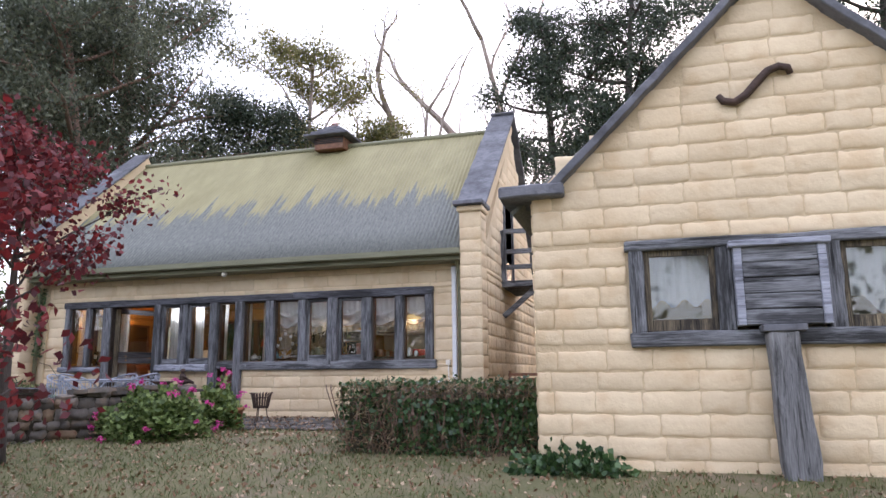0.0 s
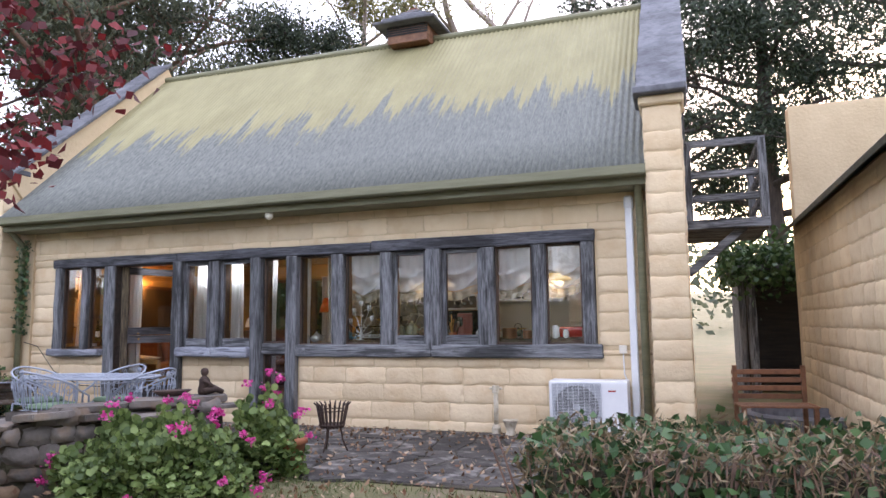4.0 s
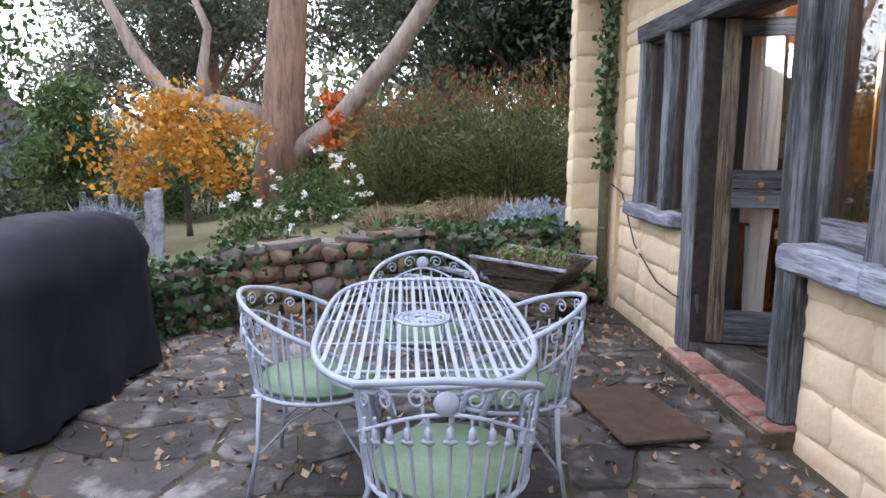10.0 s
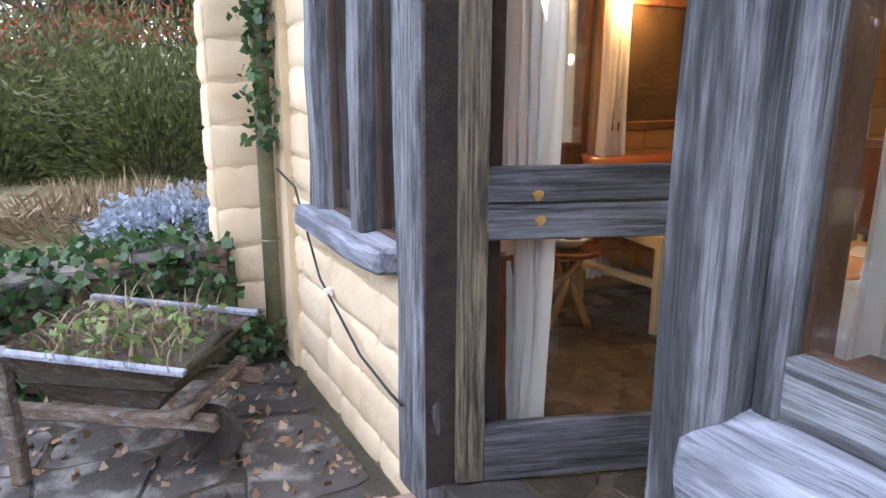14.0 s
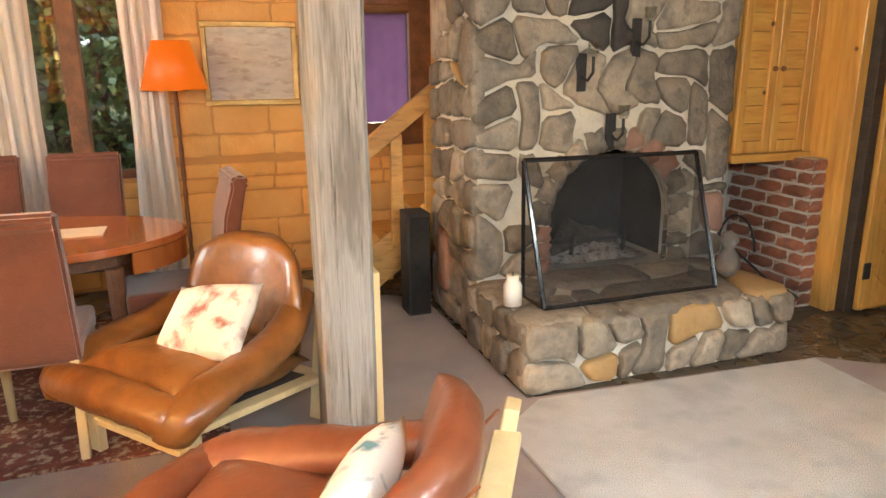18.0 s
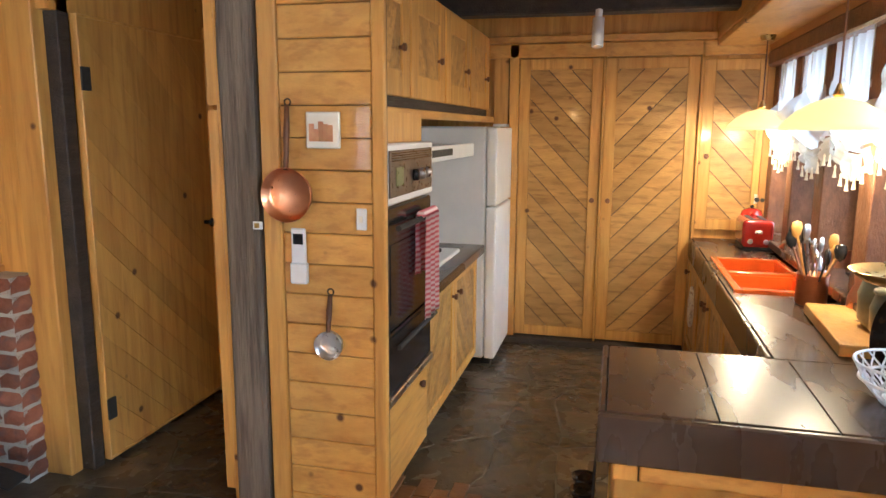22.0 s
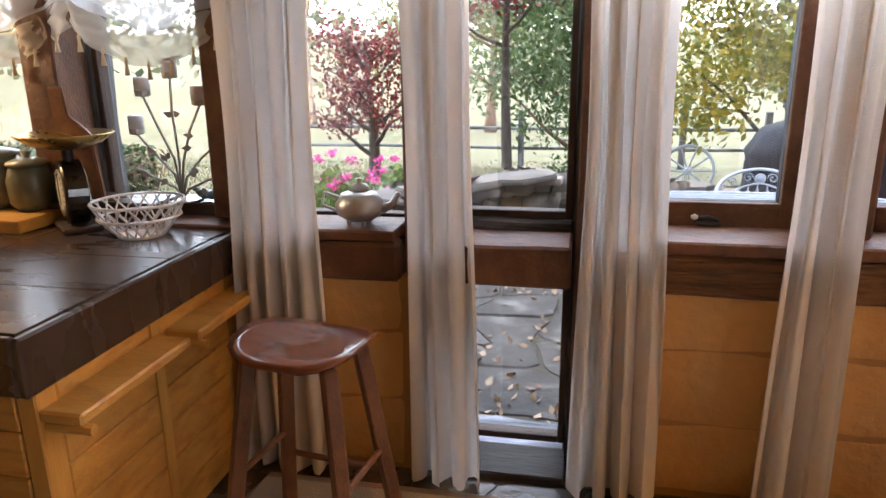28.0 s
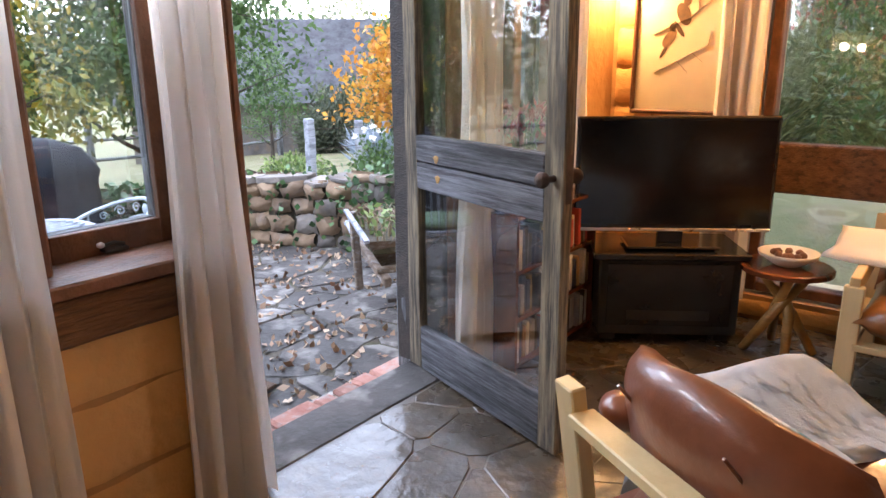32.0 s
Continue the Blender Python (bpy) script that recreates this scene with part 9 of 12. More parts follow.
# ---- pantry doors at the end of the kitchen ----
for name, y1, w, z0, h, slope, knob, label in (("pantry_door", 1.92, 0.575, F + 0.05, 2.0, -1.05, (0.53, 1.02), "tall pine pantry door with slanting boards"), ("pantry_door", 1.325, 0.61, F + 0.05, 2.0, 1.05, (0.045, 1.02), "tall pine pantry door with slanting boards"), ("pantry_door", 0.69, 0.42, 0.98, 1.14, -1.05, (0.045, 0.50), "short pine pantry door above the counter")):
    boarded_door(name, label, pose(6.94, y1, z0, 0, 0, -90), w, h, 0.165, slope, PINE_D, knob, category="cupboard door")
ptrim = thing("pantry_trim", "honey pine posts and rails round the pantry doors", "trim", kind="structure")
for y0, y1 in ((1.925, 1.99), (1.327, 1.343), (0.692, 0.712), (0.255, 0.27)):
    part("post", box(6.90, 6.96, y0, y1, F, 2.24, 0.004), PINE_Z, ptrim)
part("rail", box(6.90, 6.96, 0.25, 2.2, 2.145, 2.24, 0.005), PINE, ptrim)
part("rail", box(6.86, 6.96, 0.25, 2.2, 2.243, 2.29, 0.005), PINE, ptrim)
part("return_wall", box(6.912, 6.96, 2.0, 2.1, F, 2.30), PINE_Z, ptrim)
for i in range(9):
    part("board", box(6.945, 6.959, 0.255, 0.27, 0.95 + i * 0.13, 1.075 + i * 0.13, 0.003), PINE, ptrim)
part("kick_strip", box(6.85, 6.96, 0.72, 2.0, F - 0.01, F + 0.04, 0.004), DARKBEAM, ptrim)
soffit = thing("window_soffit", "boarded pine soffit above the kitchen window", "soffit", kind="structure")
part("soffit_board", box(3.95, 6.96, 0.30, 0.62, 2.20, 2.24, 0.004), PINE, soffit)
part("soffit_face", box(3.95, 6.96, 0.60, 0.625, 2.24, 2.52, 0.004), PINE, soffit)
spot = thing("ceiling_spotlight", "white cylinder spotlight on the beam", "spotlight", at=(5.95, 1.36, 2.30))
part("stem", rod((0, 0, 0.0), (-0.02, 0, -0.06), 0.02, seg=10), WHITE, spot)
part("can", rod((-0.03, 0, -0.05), (-0.07, 0, -0.20), 0.032, seg=14), WHITE, spot, smooth=True)
part("lamp_face", rod((-0.07, 0, -0.195), (-0.0715, 0, -0.202), 0.028, seg=14), IVORY, spot)
pp = thing("power_point", "double power point with black plugs", "power point", at=(6.93, 0.29, 1.20))
part("plate", box(-0.012, 0.012, -0.035, 0.035, -0.035, 0.035, 0.004), WHITE, pp)
for s in (-0.016, 0.016):
    part("plug", rod((-0.012, s, -0.004), (-0.045, s, -0.004), 0.014, seg=10), BLACK_MATT, pp)
sw2 = thing("light_switch", "white light switch beside the pantry", "switch", at=(6.94, 0.29, 1.45))
part("plate", box(-0.008, 0.008, -0.02, 0.02, -0.04, 0.04, 0.003), WHITE, sw2)
part("rocker", box(-0.012, -0.008, -0.006, 0.006, -0.012, 0.012, 0.001), IVORY, sw2)

# ---- counter of the kitchen ----
YZX = Matrix(((0, 0, 1, 0), (1, 0, 0, 0), (0, 1, 0, 0), (0, 0, 0, 1)))


def profile_x(points, x0, x1, bevel=0.0):
    """A (y, z) outline drawn out along x."""
    return turned(outline(points, x0, x1, bevel), YZX)


def pillow(w, d, h, seed=0, n=12, flop=0.0):
    """A stuffed cushion lying flat, its corners drawn out."""
    bm = bmesh.new()
    rows = {}
    for s in (1, -1):
        for j in range(n + 1):
            for i in range(n + 1):
                u, v = 2 * i / n - 1, 2 * j / n - 1
                rim = i in (0, n) or j in (0, n)
                if rim and s == -1:
                    rows[i, j, s] = rows[i, j, 1]
                    continue
                k = 1 - 0.07 * (1 - u * u) * 0.9 - 0.07 * (1 - v * v) * 0.9 + 0.07
                z = s * h / 2 * math.sqrt(max(0, (1 - u ** 4) * (1 - v ** 4)))
                p = Vector((u * w / 2 * (1 - 0.06 * (1 - v * v)) if rim else u * w / 2 * 0.97, v * d / 2 * (1 - 0.06 * (1 - u * u)) if rim else v * d / 2 * 0.97, z))
                p += noise.noise_vector(p * 6 + Vector((seed * 3.7, seed, 0))) * 0.012
                p.z += flop * (p.y / d) ** 2
                rows[i, j, s] = bm.verts.new(p)
    for s in (1, -1):
        for j in range(n):
            for i in range(n):
                q = (rows[i, j, s], rows[i + 1, j, s], rows[i + 1, j + 1, s], rows[i, j + 1, s])
                bm.faces.new(q if s == 1 else q[::-1])
    return bm


cab = thing("counter_cupboards", "dark-stained pine cupboards with slanted boards under the counter", "cupboard")
part("carcass", box(4.27, 6.90, 0.31, 0.66, F + 0.1, 0.785), PINE_Z, cab)
part("kickboard", box(4.27, 6.90, 0.58, 0.62, F, F + 0.1), DARKBEAM, cab)
for k in range(5):
    boarded_door("", "", pose(6.88 - k * 0.52, 0.685, F + 0.105, 0, 0, 180), 0.505, 0.58, 0.085, 1.2 if k % 2 else -1.2, PINE_D, (0.45 if k % 2 else 0.05, 0.5), parent=cab, frame=0.06)
pen = thing("peninsula_unit", "pine-boarded peninsula cupboard under the dark counter", "cupboard")
part("carcass", box(3.71, 4.24, 0.31, 1.18, F, 0.785), DARKBEAM, pen)
for i in range(6):
    z = F + 0.01 + i * 0.115
    part("board", box(3.69, 3.709, 0.36, 1.13, z, z + 0.112, 0.004), PINE, pen)
    part("board", box(3.74, 4.21, 1.181, 1.20, z, z + 0.112, 0.004), PINE, pen)
for x0, x1, y0, y1 in ((3.685, 3.735, 1.135, 1.20), (3.685, 3.71, 0.31, 0.355), (4.212, 4.24, 1.181, 1.205)):
    part("corner_post", box(x0, x1, y0, y1, F, 0.784, 0.004), PINE_Z, pen)
part("middle_post", box(3.683, 3.689, 0.74, 0.78, F, 0.784), PINE_Z, pen)
for y0, y1 in ((0.30, 0.72), (0.76, 1.20)):
    leaf = part("fold_out_shelf", box(3.575, 3.684, y0, y1, 0.705, 0.735, 0.006), PINE, pen)
    part("dowel", rod((3.565, y1 - 0.02, 0.69), (3.68, y1 - 0.02, 0.69), 0.013, seg=8), PINE, leaf)
top = thing("kitchen_worktop", "L-shaped dark timber counter with a deep fascia", "worktop")
for n_, (x0, x1, y0, y1) in enumerate([(3.68, 4.245, 0.20, 0.66), (3.68, 4.245, 0.663, 0.94), (3.68, 4.245, 0.943, 1.222), (4.249, 5.20, 0.20, 0.70), (6.11, 6.90, 0.20, 0.70), (5.203, 6.107, 0.675, 0.70), (5.203, 6.107, 0.20, 0.315)]):
    part("slab", box(x0, x1, y0, y1, 0.79, 0.925, 0.0015), DARKTOP, top)
part("fascia", box(3.655, 3.679, 0.30, 1.245, 0.785, 0.922, 0.006), DARKTOP, top)
part("fascia", box(3.68, 4.27, 1.223, 1.245, 0.785, 0.922, 0.006), DARKTOP, top)
part("fascia", box(4.247, 4.27, 0.722, 1.222, 0.785, 0.922, 0.006), DARKTOP, top)
part("fascia", box(4.271, 6.90, 0.701, 0.722, 0.785, 0.922, 0.006), DARKTOP, top)
sill2 = thing("window_shelf", "dark timber window shelf behind the counter", "sill", kind="structure")

part("upstand", box(3.66, 6.90, 0.10, 0.199, 0.926, 0.984, 0.006), DARKTOP, sill2)

for k in range(4):
    ladle = thing("ladle", "black ladle hung on the end of the counter", "ladle", "ladles on the counter", at=(3.80 + 0.09 * k, 1.235, 0.0))
    part("stem", tube([(0, 0.012, 0.72 - 0.01 * k), (0, 0.014, 0.62), (0, 0.02, 0.53)], 0.004, 6), BLACK, ladle)
    part("bowl", lathe([(0.0, 0.0), (0.03, 0.012), (0.042, 0.04), (0.039, 0.042), (0.02, 0.02), (0.0, 0.012)], 14, (0, 0.05, 0.49)), BLACK, ladle, smooth=True)
    part("hook", tube([(0, 0.012, 0.72 - 0.01 * k), (0, 0.004, 0.745), (0, -0.012, 0.745)], 0.004, 5), BLACK_MATT, ladle)
LEAFPRINT = material("cream_cotton_brown_print", (0.70, 0.64, 0.52), (0.74, 0.70, 0.60), 30, 0.9, bump=0.3, bscale=90, world_space=False, dark=(0.22, 0.12, 0.07), dark_amount=0.9, vary=0)
mitt = single("oven_mitt", turned(outline([(0.075 * math.sin(a) * (1 - 0.45 * max(0, math.cos(a))), 0.13 * math.cos(a)) for a in [k * math.tau / 20 for k in range(20)]], -0.01, 0.012, 0.006), pose(0, 0, 0, 90, 0, 0)), LEAFPRINT, "leaf-shaped printed oven mitt hung on a cupboard", "oven mitt", at=(6.30, 0.745, 0.58))
# ---- sink and taps ----
sink = thing("double_sink", "bright orange enamel double sink in the counter", "sink", at=(5.655, 0.495, 0.925))
rim = bmesh.new()
for a, b, c, d in ((-0.43, 0.43, -0.185, -0.155), (-0.43, 0.43, 0.15, 0.185), (-0.43, -0.39, -0.155, 0.15), (0.39, 0.43, -0.155, 0.15), (-0.025, 0.025, -0.155, 0.15)):
    box(a, b, c, d, -0.01, 0.014, 0.005, bm=rim, seg=2)
part("rim", rim, ORANGE_SINK, sink)
for x0, x1 in ((-0.40, -0.02), (0.02, 0.40)):
    bowl = holed_wall(x0, x1, -0.16, 0.16, -0.17, -0.0, [(x0 + 0.012, x1 - 0.012, -0.148, 0.148)])
    bm = bmesh.new()
    for a, b, c, d, e, f in ((x0, x1, -0.165, -0.15, -0.16, 0), (x0, x1, 0.148, 0.162, -0.16, 0), (x0, x0 + 0.015, -0.15, 0.148, -0.16, 0), (x1 - 0.015, x1, -0.15, 0.148, -0.16, 0), (x0, x1, -0.165, 0.162, -0.175, -0.16)):
        box(a, b, c, d, e, f, bm=bm)
    bowl.free()
    b2 = part("bowl", bm, ORANGE_SINK, sink)
    part("drain", lathe([(0.035, -0.159), (0.032, -0.155), (0.0, -0.156)], 16, ((x0 + x1) / 2, 0, 0)), STEEL, b2)
tap = thing("mixer_tap", "chrome tap with a curved spout and two handles", "tap", at=(5.42, 0.255, 0.94))
part("spout", tube([(0, 0.03, -0.01), (0, 0.03, 0.12), (0.05, 0.06, 0.19), (0.12, 0.11, 0.20), (0.17, 0.15, 0.17), (0.18, 0.16, 0.14)], [0.016, 0.013, 0.012, 0.011, 0.011, 0.012], 10), STEEL, tap, smooth=True)
for s in (-0.09, 0.09):
    hd2 = part("tap_handle", lathe([(0.02, -0.01), (0.016, 0.03), (0.012, 0.05), (0.024, 0.06), (0.024, 0.08), (0.0, 0.09)], 12, (s, 0.03, 0)), STEEL, tap, smooth=True)
    part("cross_bar", rod((s - 0.035, 0.03, 0.07), (s + 0.035, 0.03, 0.07), 0.006, seg=6), STEEL, hd2)
part("base", box(-0.13, 0.13, 0.012, 0.05, -0.02, -0.008, 0.004), STEEL, tap)
# ---- things on the counter ----
toaster = thing("toaster", "glossy red two-slot toaster with chrome controls", "toaster", at=(6.56, 0.37, 0.925))
part("body", box(-0.15, 0.15, -0.09, 0.09, 0.02, 0.19, 0.035, seg=4), RED_ENAMEL, toaster, smooth=True)
part("base", box(-0.14, 0.14, -0.085, 0.085, 0.0, 0.025, 0.006), BLACK_MATT, toaster)
for s in (-0.035, 0.035):
    part("slot", box(-0.11, 0.11, s - 0.014, s + 0.014, 0.188, 0.193), BLACK_MATT, toaster)
part("lever", box(-0.163, -0.15, -0.02, 0.02, 0.11, 0.13, 0.004), STEEL, toaster)
for s in (-0.045, 0.045):
    part("dial", turned(lathe([(0.016, 0), (0.014, 0.016), (0, 0.018)], 12), pose(-0.15, s, 0.06, 0, -90, 0)), STEEL, toaster)
kettle = thing("electric_kettle", "glossy red electric kettle with black handle", "kettle", at=(6.80, 0.35, 0.925))
part("body", lathe([(0.085, 0.02), (0.09, 0.05), (0.075, 0.16), (0.06, 0.21), (0.03, 0.225), (0.0, 0.228)], 24), RED_ENAMEL, kettle, smooth=True)
part("base", lathe([(0.08, 0.0), (0.085, 0.02), (0.0, 0.021)], 20), BLACK_MATT, kettle)
part("handle", tube([(0.06, 0, 0.21), (0.11, 0, 0.21), (0.125, 0, 0.14), (0.10, 0, 0.06)], 0.012, 8), BLACK, kettle, smooth=True)
part("spout", tube([(-0.06, 0, 0.17), (-0.10, 0, 0.205)], [0.025, 0.014], 8), RED_ENAMEL, kettle, smooth=True)
part("lid_knob", lathe([(0.008, 0.225), (0.014, 0.24), (0.0, 0.25)], 10), BLACK, kettle)
rnd = random.Random(8)
pot = thing("utensil_pot", "copper pot crammed with kitchen utensils", "utensil pot", at=(5.06, 0.40, 0.925))
part("pot", lathe([(0.055, 0.0), (0.062, 0.01), (0.062, 0.13), (0.066, 0.135), (0.058, 0.13), (0.055, 0.02), (0.0, 0.02)], 20), COPPER, pot, smooth=True)
for k in range(12):
    a = k * 2.4
    r0, h = 0.035, 0.24 + rnd.uniform(-0.03, 0.08)
    tip = Vector((math.cos(a) * 0.12, math.sin(a) * 0.09, h))
    part("utensil_handle", tube([(math.cos(a) * 0.01, math.sin(a) * 0.01, 0.03), tuple(tip)], 0.005, 6), (BLACK, STEEL, PINE, BROWN)[k % 4], pot)
    head = lathe([(0.0, -0.035), (0.018, -0.02), (0.026, 0.01), (0.02, 0.035), (0.0, 0.042)], 10)
    part("utensil_head", turned(head, Matrix.Translation(tip) @ Matrix.Rotation(a, 4, "Z") @ Matrix.Diagonal((1, 0.35, 1, 1))), (BLACK, STEEL, PINE, BLACK)[k % 4], pot, smooth=True)
single("cutting_board", box(-0.29, 0.29, -0.12, 0.12, 0, 0.045, 0.008, seg=2), PINE, "thick pale timber cutting board on the counter", "cutting board", at=(4.60, 0.36, 0.926), turn=-3)
STONEWARE = material("green_grey_stoneware", (0.12, 0.13, 0.085), (0.22, 0.22, 0.15), 7, 0.35, bump=0.1, world_space=False, dark=(0.10, 0.07, 0.04), dark_amount=0.4, vary=0.15, coat=0.3)
for x, y, s in ((4.56, 0.29, 1.0), (4.41, 0.31, 0.85)):
    can = thing("canister", "green-grey glazed stoneware canister with lid", "canister", "stoneware canisters", at=(x, y, 0.971 if x > 4.6 else 0.971))
    part("jar", lathe([(0.06 * s, 0), (0.085 * s, 0.03 * s), (0.09 * s, 0.12 * s), (0.075 * s, 0.17 * s), (0.07 * s, 0.18 * s), (0.0, 0.181 * s)], 22), STONEWARE, can, smooth=True)
    part("lid", lathe([(0.082 * s, 0.182 * s), (0.08 * s, 0.195 * s), (0.03 * s, 0.21 * s), (0.012 * s, 0.212 * s), (0.02 * s, 0.235 * s), (0.0, 0.24 * s)], 20), STONEWARE, can, smooth=True)
    part("ear", tube([(0.085 * s, 0, 0.14 * s), (0.115 * s, 0, 0.13 * s), (0.09 * s, 0, 0.10 * s)], 0.009, 6), STONEWARE, can)
scale = thing("kitchen_scale", "old black kitchen scale with a shallow brass dish", "scale", at=(4.19, 0.38, 0.925), turn=-42)
part("foot", box(-0.10, 0.10, -0.06, 0.06, 0, 0.02, 0.006), RUST, scale)
part("housing", turned(lathe([(0.095, -0.035), (0.105, -0.03), (0.105, 0.03), (0.095, 0.035), (0.0, 0.035)], 28), pose(0, 0, 0.125, 90, 0, 0)), BLACK, scale, smooth=False)
face = part("dial_face", turned(lathe([(0.078, 0.0), (0.076, 0.003), (0.0, 0.003)], 28), pose(0, 0.036, 0.125, -90, 0, 0)), IVORY, scale, "cream dial with dark marks")
for k in range(20):
    a = k * math.tau / 20
    part("dial_mark", turned(box(-0.0015, 0.0015, 0.0395, 0.0405, 0.058, 0.072), Matrix.Translation((0, 0, 0.125)) @ Matrix.Rotation(a, 4, "Y")), BLACK_MATT, face)
part("needle", box(-0.002, 0.002, 0.041, 0.043, 0.085, 0.19), BLACK_MATT, face)
part("neck", rod((0, 0, 0.22), (0, 0, 0.27), 0.018, seg=10), BLACK, scale)
part("dish", lathe([(0.05, 0.268), (0.11, 0.285), (0.15, 0.315), (0.146, 0.318), (0.10, 0.292), (0.0, 0.275)], 28), BRASS, scale, smooth=True)
basket = thing("lattice_basket", "white lattice wire fruit basket on the counter", "basket", at=(3.92, 0.43, 0.925))
for s in (1, -1):
    for k in range(20):
        a0 = k * math.tau / 20
        part("strand", tube([((0.07 + 0.07 * u ** 0.7) * math.cos(a0 + s * 0.55 * u), (0.07 + 0.07 * u ** 0.7) * math.sin(a0 + s * 0.55 * u), 0.006 + 0.105 * u) for u in (0, 0.33, 0.66, 1.0)], 0.0032, 4), WHITE, basket)
for r, z in ((0.14, 0.112), (0.07, 0.006), (0.125, 0.065)):
    part("ring", tube([(r * math.cos(k * math.tau / 28), r * math.sin(k * math.tau / 28), z) for k in range(28)], 0.0045, 5, closed=True), WHITE, basket)
part("floor_ring", lathe([(0.07, 0.0), (0.07, 0.005), (0.0, 0.005)], 20), WHITE, basket)
single("paddle_board", turned(outline([(-0.10, 0), (0.10, 0), (0.10, 0.30), (0.06, 0.34), (0.03, 0.36), (0.028, 0.46), (-0.028, 0.46), (-0.03, 0.36), (-0.06, 0.34), (-0.10, 0.30)], -0.01, 0.01, 0.004), pose(0, 0, 0, 84, 0, 0)), BROWN, "brown wooden paddle board leaning at the window", "serving board", at=(4.27, 0.245, 0.926), turn=0)
# ---- things on the window shelf ----
SH = 0.985
for x, r, h in ((5.62, 0.07, 0.10), (5.86, 0.085, 0.12), (6.08, 0.06, 0.09)):
    cp = thing("copper_pot", "small copper pot with a long handle", "pot", "copper pots on the window shelf", at=(x, 0.15, SH))
    part("bowl", lathe([(r * 0.85, 0), (r, 0.015), (r, h), (r * 1.05, h + 0.004), (r * 0.95, h), (r * 0.9, 0.02), (0, 0.02)], 22), COPPER, cp, smooth=True)
    part("handle", tube([(r * 0.95, 0, h * 0.8), (r + 0.06, 0, h * 0.95), (r + 0.12, 0, h * 0.97)], 0.007, 6), BRASS, cp)
jug = thing("copper_jug", "polished copper jug with a brass handle", "jug", at=(4.86, 0.26, 0.925))
part("body", lathe([(0.05, 0), (0.065, 0.02), (0.06, 0.09), (0.04, 0.14), (0.045, 0.18), (0.04, 0.18), (0.0, 0.10)], 20), COPPER, jug, smooth=True)
part("handle", tube([(0.042, 0, 0.17), (0.10, 0, 0.16), (0.10, 0, 0.08), (0.062, 0, 0.05)], 0.006, 6), BRASS, jug)
PORCELAIN = material("white_porcelain", (0.72, 0.72, 0.70), (0.80, 0.80, 0.78), 5, 0.2, bump=0.02, vary=0.04, coat=0.4)
PEWTER = material("grey_pewter", (0.46, 0.45, 0.42), (0.62, 0.60, 0.56), 6, 0.35, metal=0.6, bump=0.1, vary=0.05)
BLUEPOT = material("blue_grey_glaze", (0.08, 0.20, 0.26), (0.20, 0.36, 0.42), 8, 0.3, bump=0.1, world_space=False, dark=(0.22, 0.14, 0.08), dark_amount=0.6, vary=0, coat=0.3)
for x, r, h in ((6.28, 0.035, 0.11), (6.40, 0.045, 0.15), (6.52, 0.035, 0.10)):
    single("white_jar", lathe([(r * 0.9, 0), (r, 0.01), (r, h * 0.8), (r * 0.7, h * 0.9), (r * 0.7, h), (0, h)], 18), PORCELAIN, "white glazed jar on the window shelf", "jar", "jars on the window shelf", at=(x, 0.15, SH), smooth=True)
wt = thing("candle_tree", "wire tree candle holder with leaves and white candles", "candle holder", at=(3.93, 0.16, SH))
part("base", lathe([(0.07, 0), (0.07, 0.006), (0, 0.007)], 16), PEWTER, wt)
rnd = random.Random(4)
for k, (dx, h) in enumerate(((-0.15, 0.20), (0.15, 0.23), (-0.10, 0.33), (0.11, 0.36), (0.0, 0.42), (-0.18, 0.10), (0.17, 0.11))):
    br = part("branch", tube([(0, 0, 0.005), (dx * 0.15, 0, h * 0.4), (dx * 0.6, 0.01, h * 0.75), (dx, 0, h)], 0.0045, 5), PEWTER, wt)
    if k < 5:
        part("cup", lathe([(0.02, h), (0.026, h + 0.004), (0.026, h + 0.02), (0, h + 0.02)], 12, (dx, 0, 0)), PEWTER, br)
        part("candle", lathe([(0.026, h + 0.02), (0.026, h + 0.062), (0.022, h + 0.066), (0, h + 0.064)], 12, (dx, 0, 0)), WHITE, br, smooth=True)
    for q in range(2):
        a = rnd.uniform(0.3, 0.8)
        part("leaf", turned(outline([(0, 0), (0.012, 0.012), (0, 0.036), (-0.012, 0.012)], -0.001, 0.001), Matrix.Translation((dx * a, 0.006, h * a)) @ Matrix.Rotation(rnd.uniform(0, 6), 4, "Y") @ Matrix.Rotation(1.3, 4, "X")), PEWTER, br)
for x, turn in ((3.85, 20), (3.81, -160)):
    bd = single("bird_ornament", joined(turned(lathe([(0, -0.03), (0.014, -0.02), (0.02, 0.0), (0.014, 0.02), (0, 0.032)], 12), pose(0, 0, 0.022, 0, 75, 0)), lathe([(0, 0), (0.011, 0.006), (0.011, 0.014), (0, 0.02)], 10, (0.028, 0, 0.03)), rod((0.036, 0, 0.04), (0.05, 0, 0.038), 0.003, 0.0005, 6)), BLUEPOT, "tiny glazed bird ornament on the window shelf", "ornament", "bird ornaments", at=(x, 0.15, SH), turn=turn, smooth=True)
lp = thing("lidded_pot", "small blue-grey glazed pot with lid", "pot", at=(3.715, 0.155, SH))
part("pot", lathe([(0.05, 0), (0.075, 0.03), (0.08, 0.07), (0.055, 0.105), (0, 0.106)], 22), BLUEPOT, lp, smooth=True)
part("lid", lathe([(0.06, 0.106), (0.045, 0.125), (0.01, 0.135), (0.016, 0.148), (0, 0.155)], 18), BLUEPOT, lp, smooth=True)
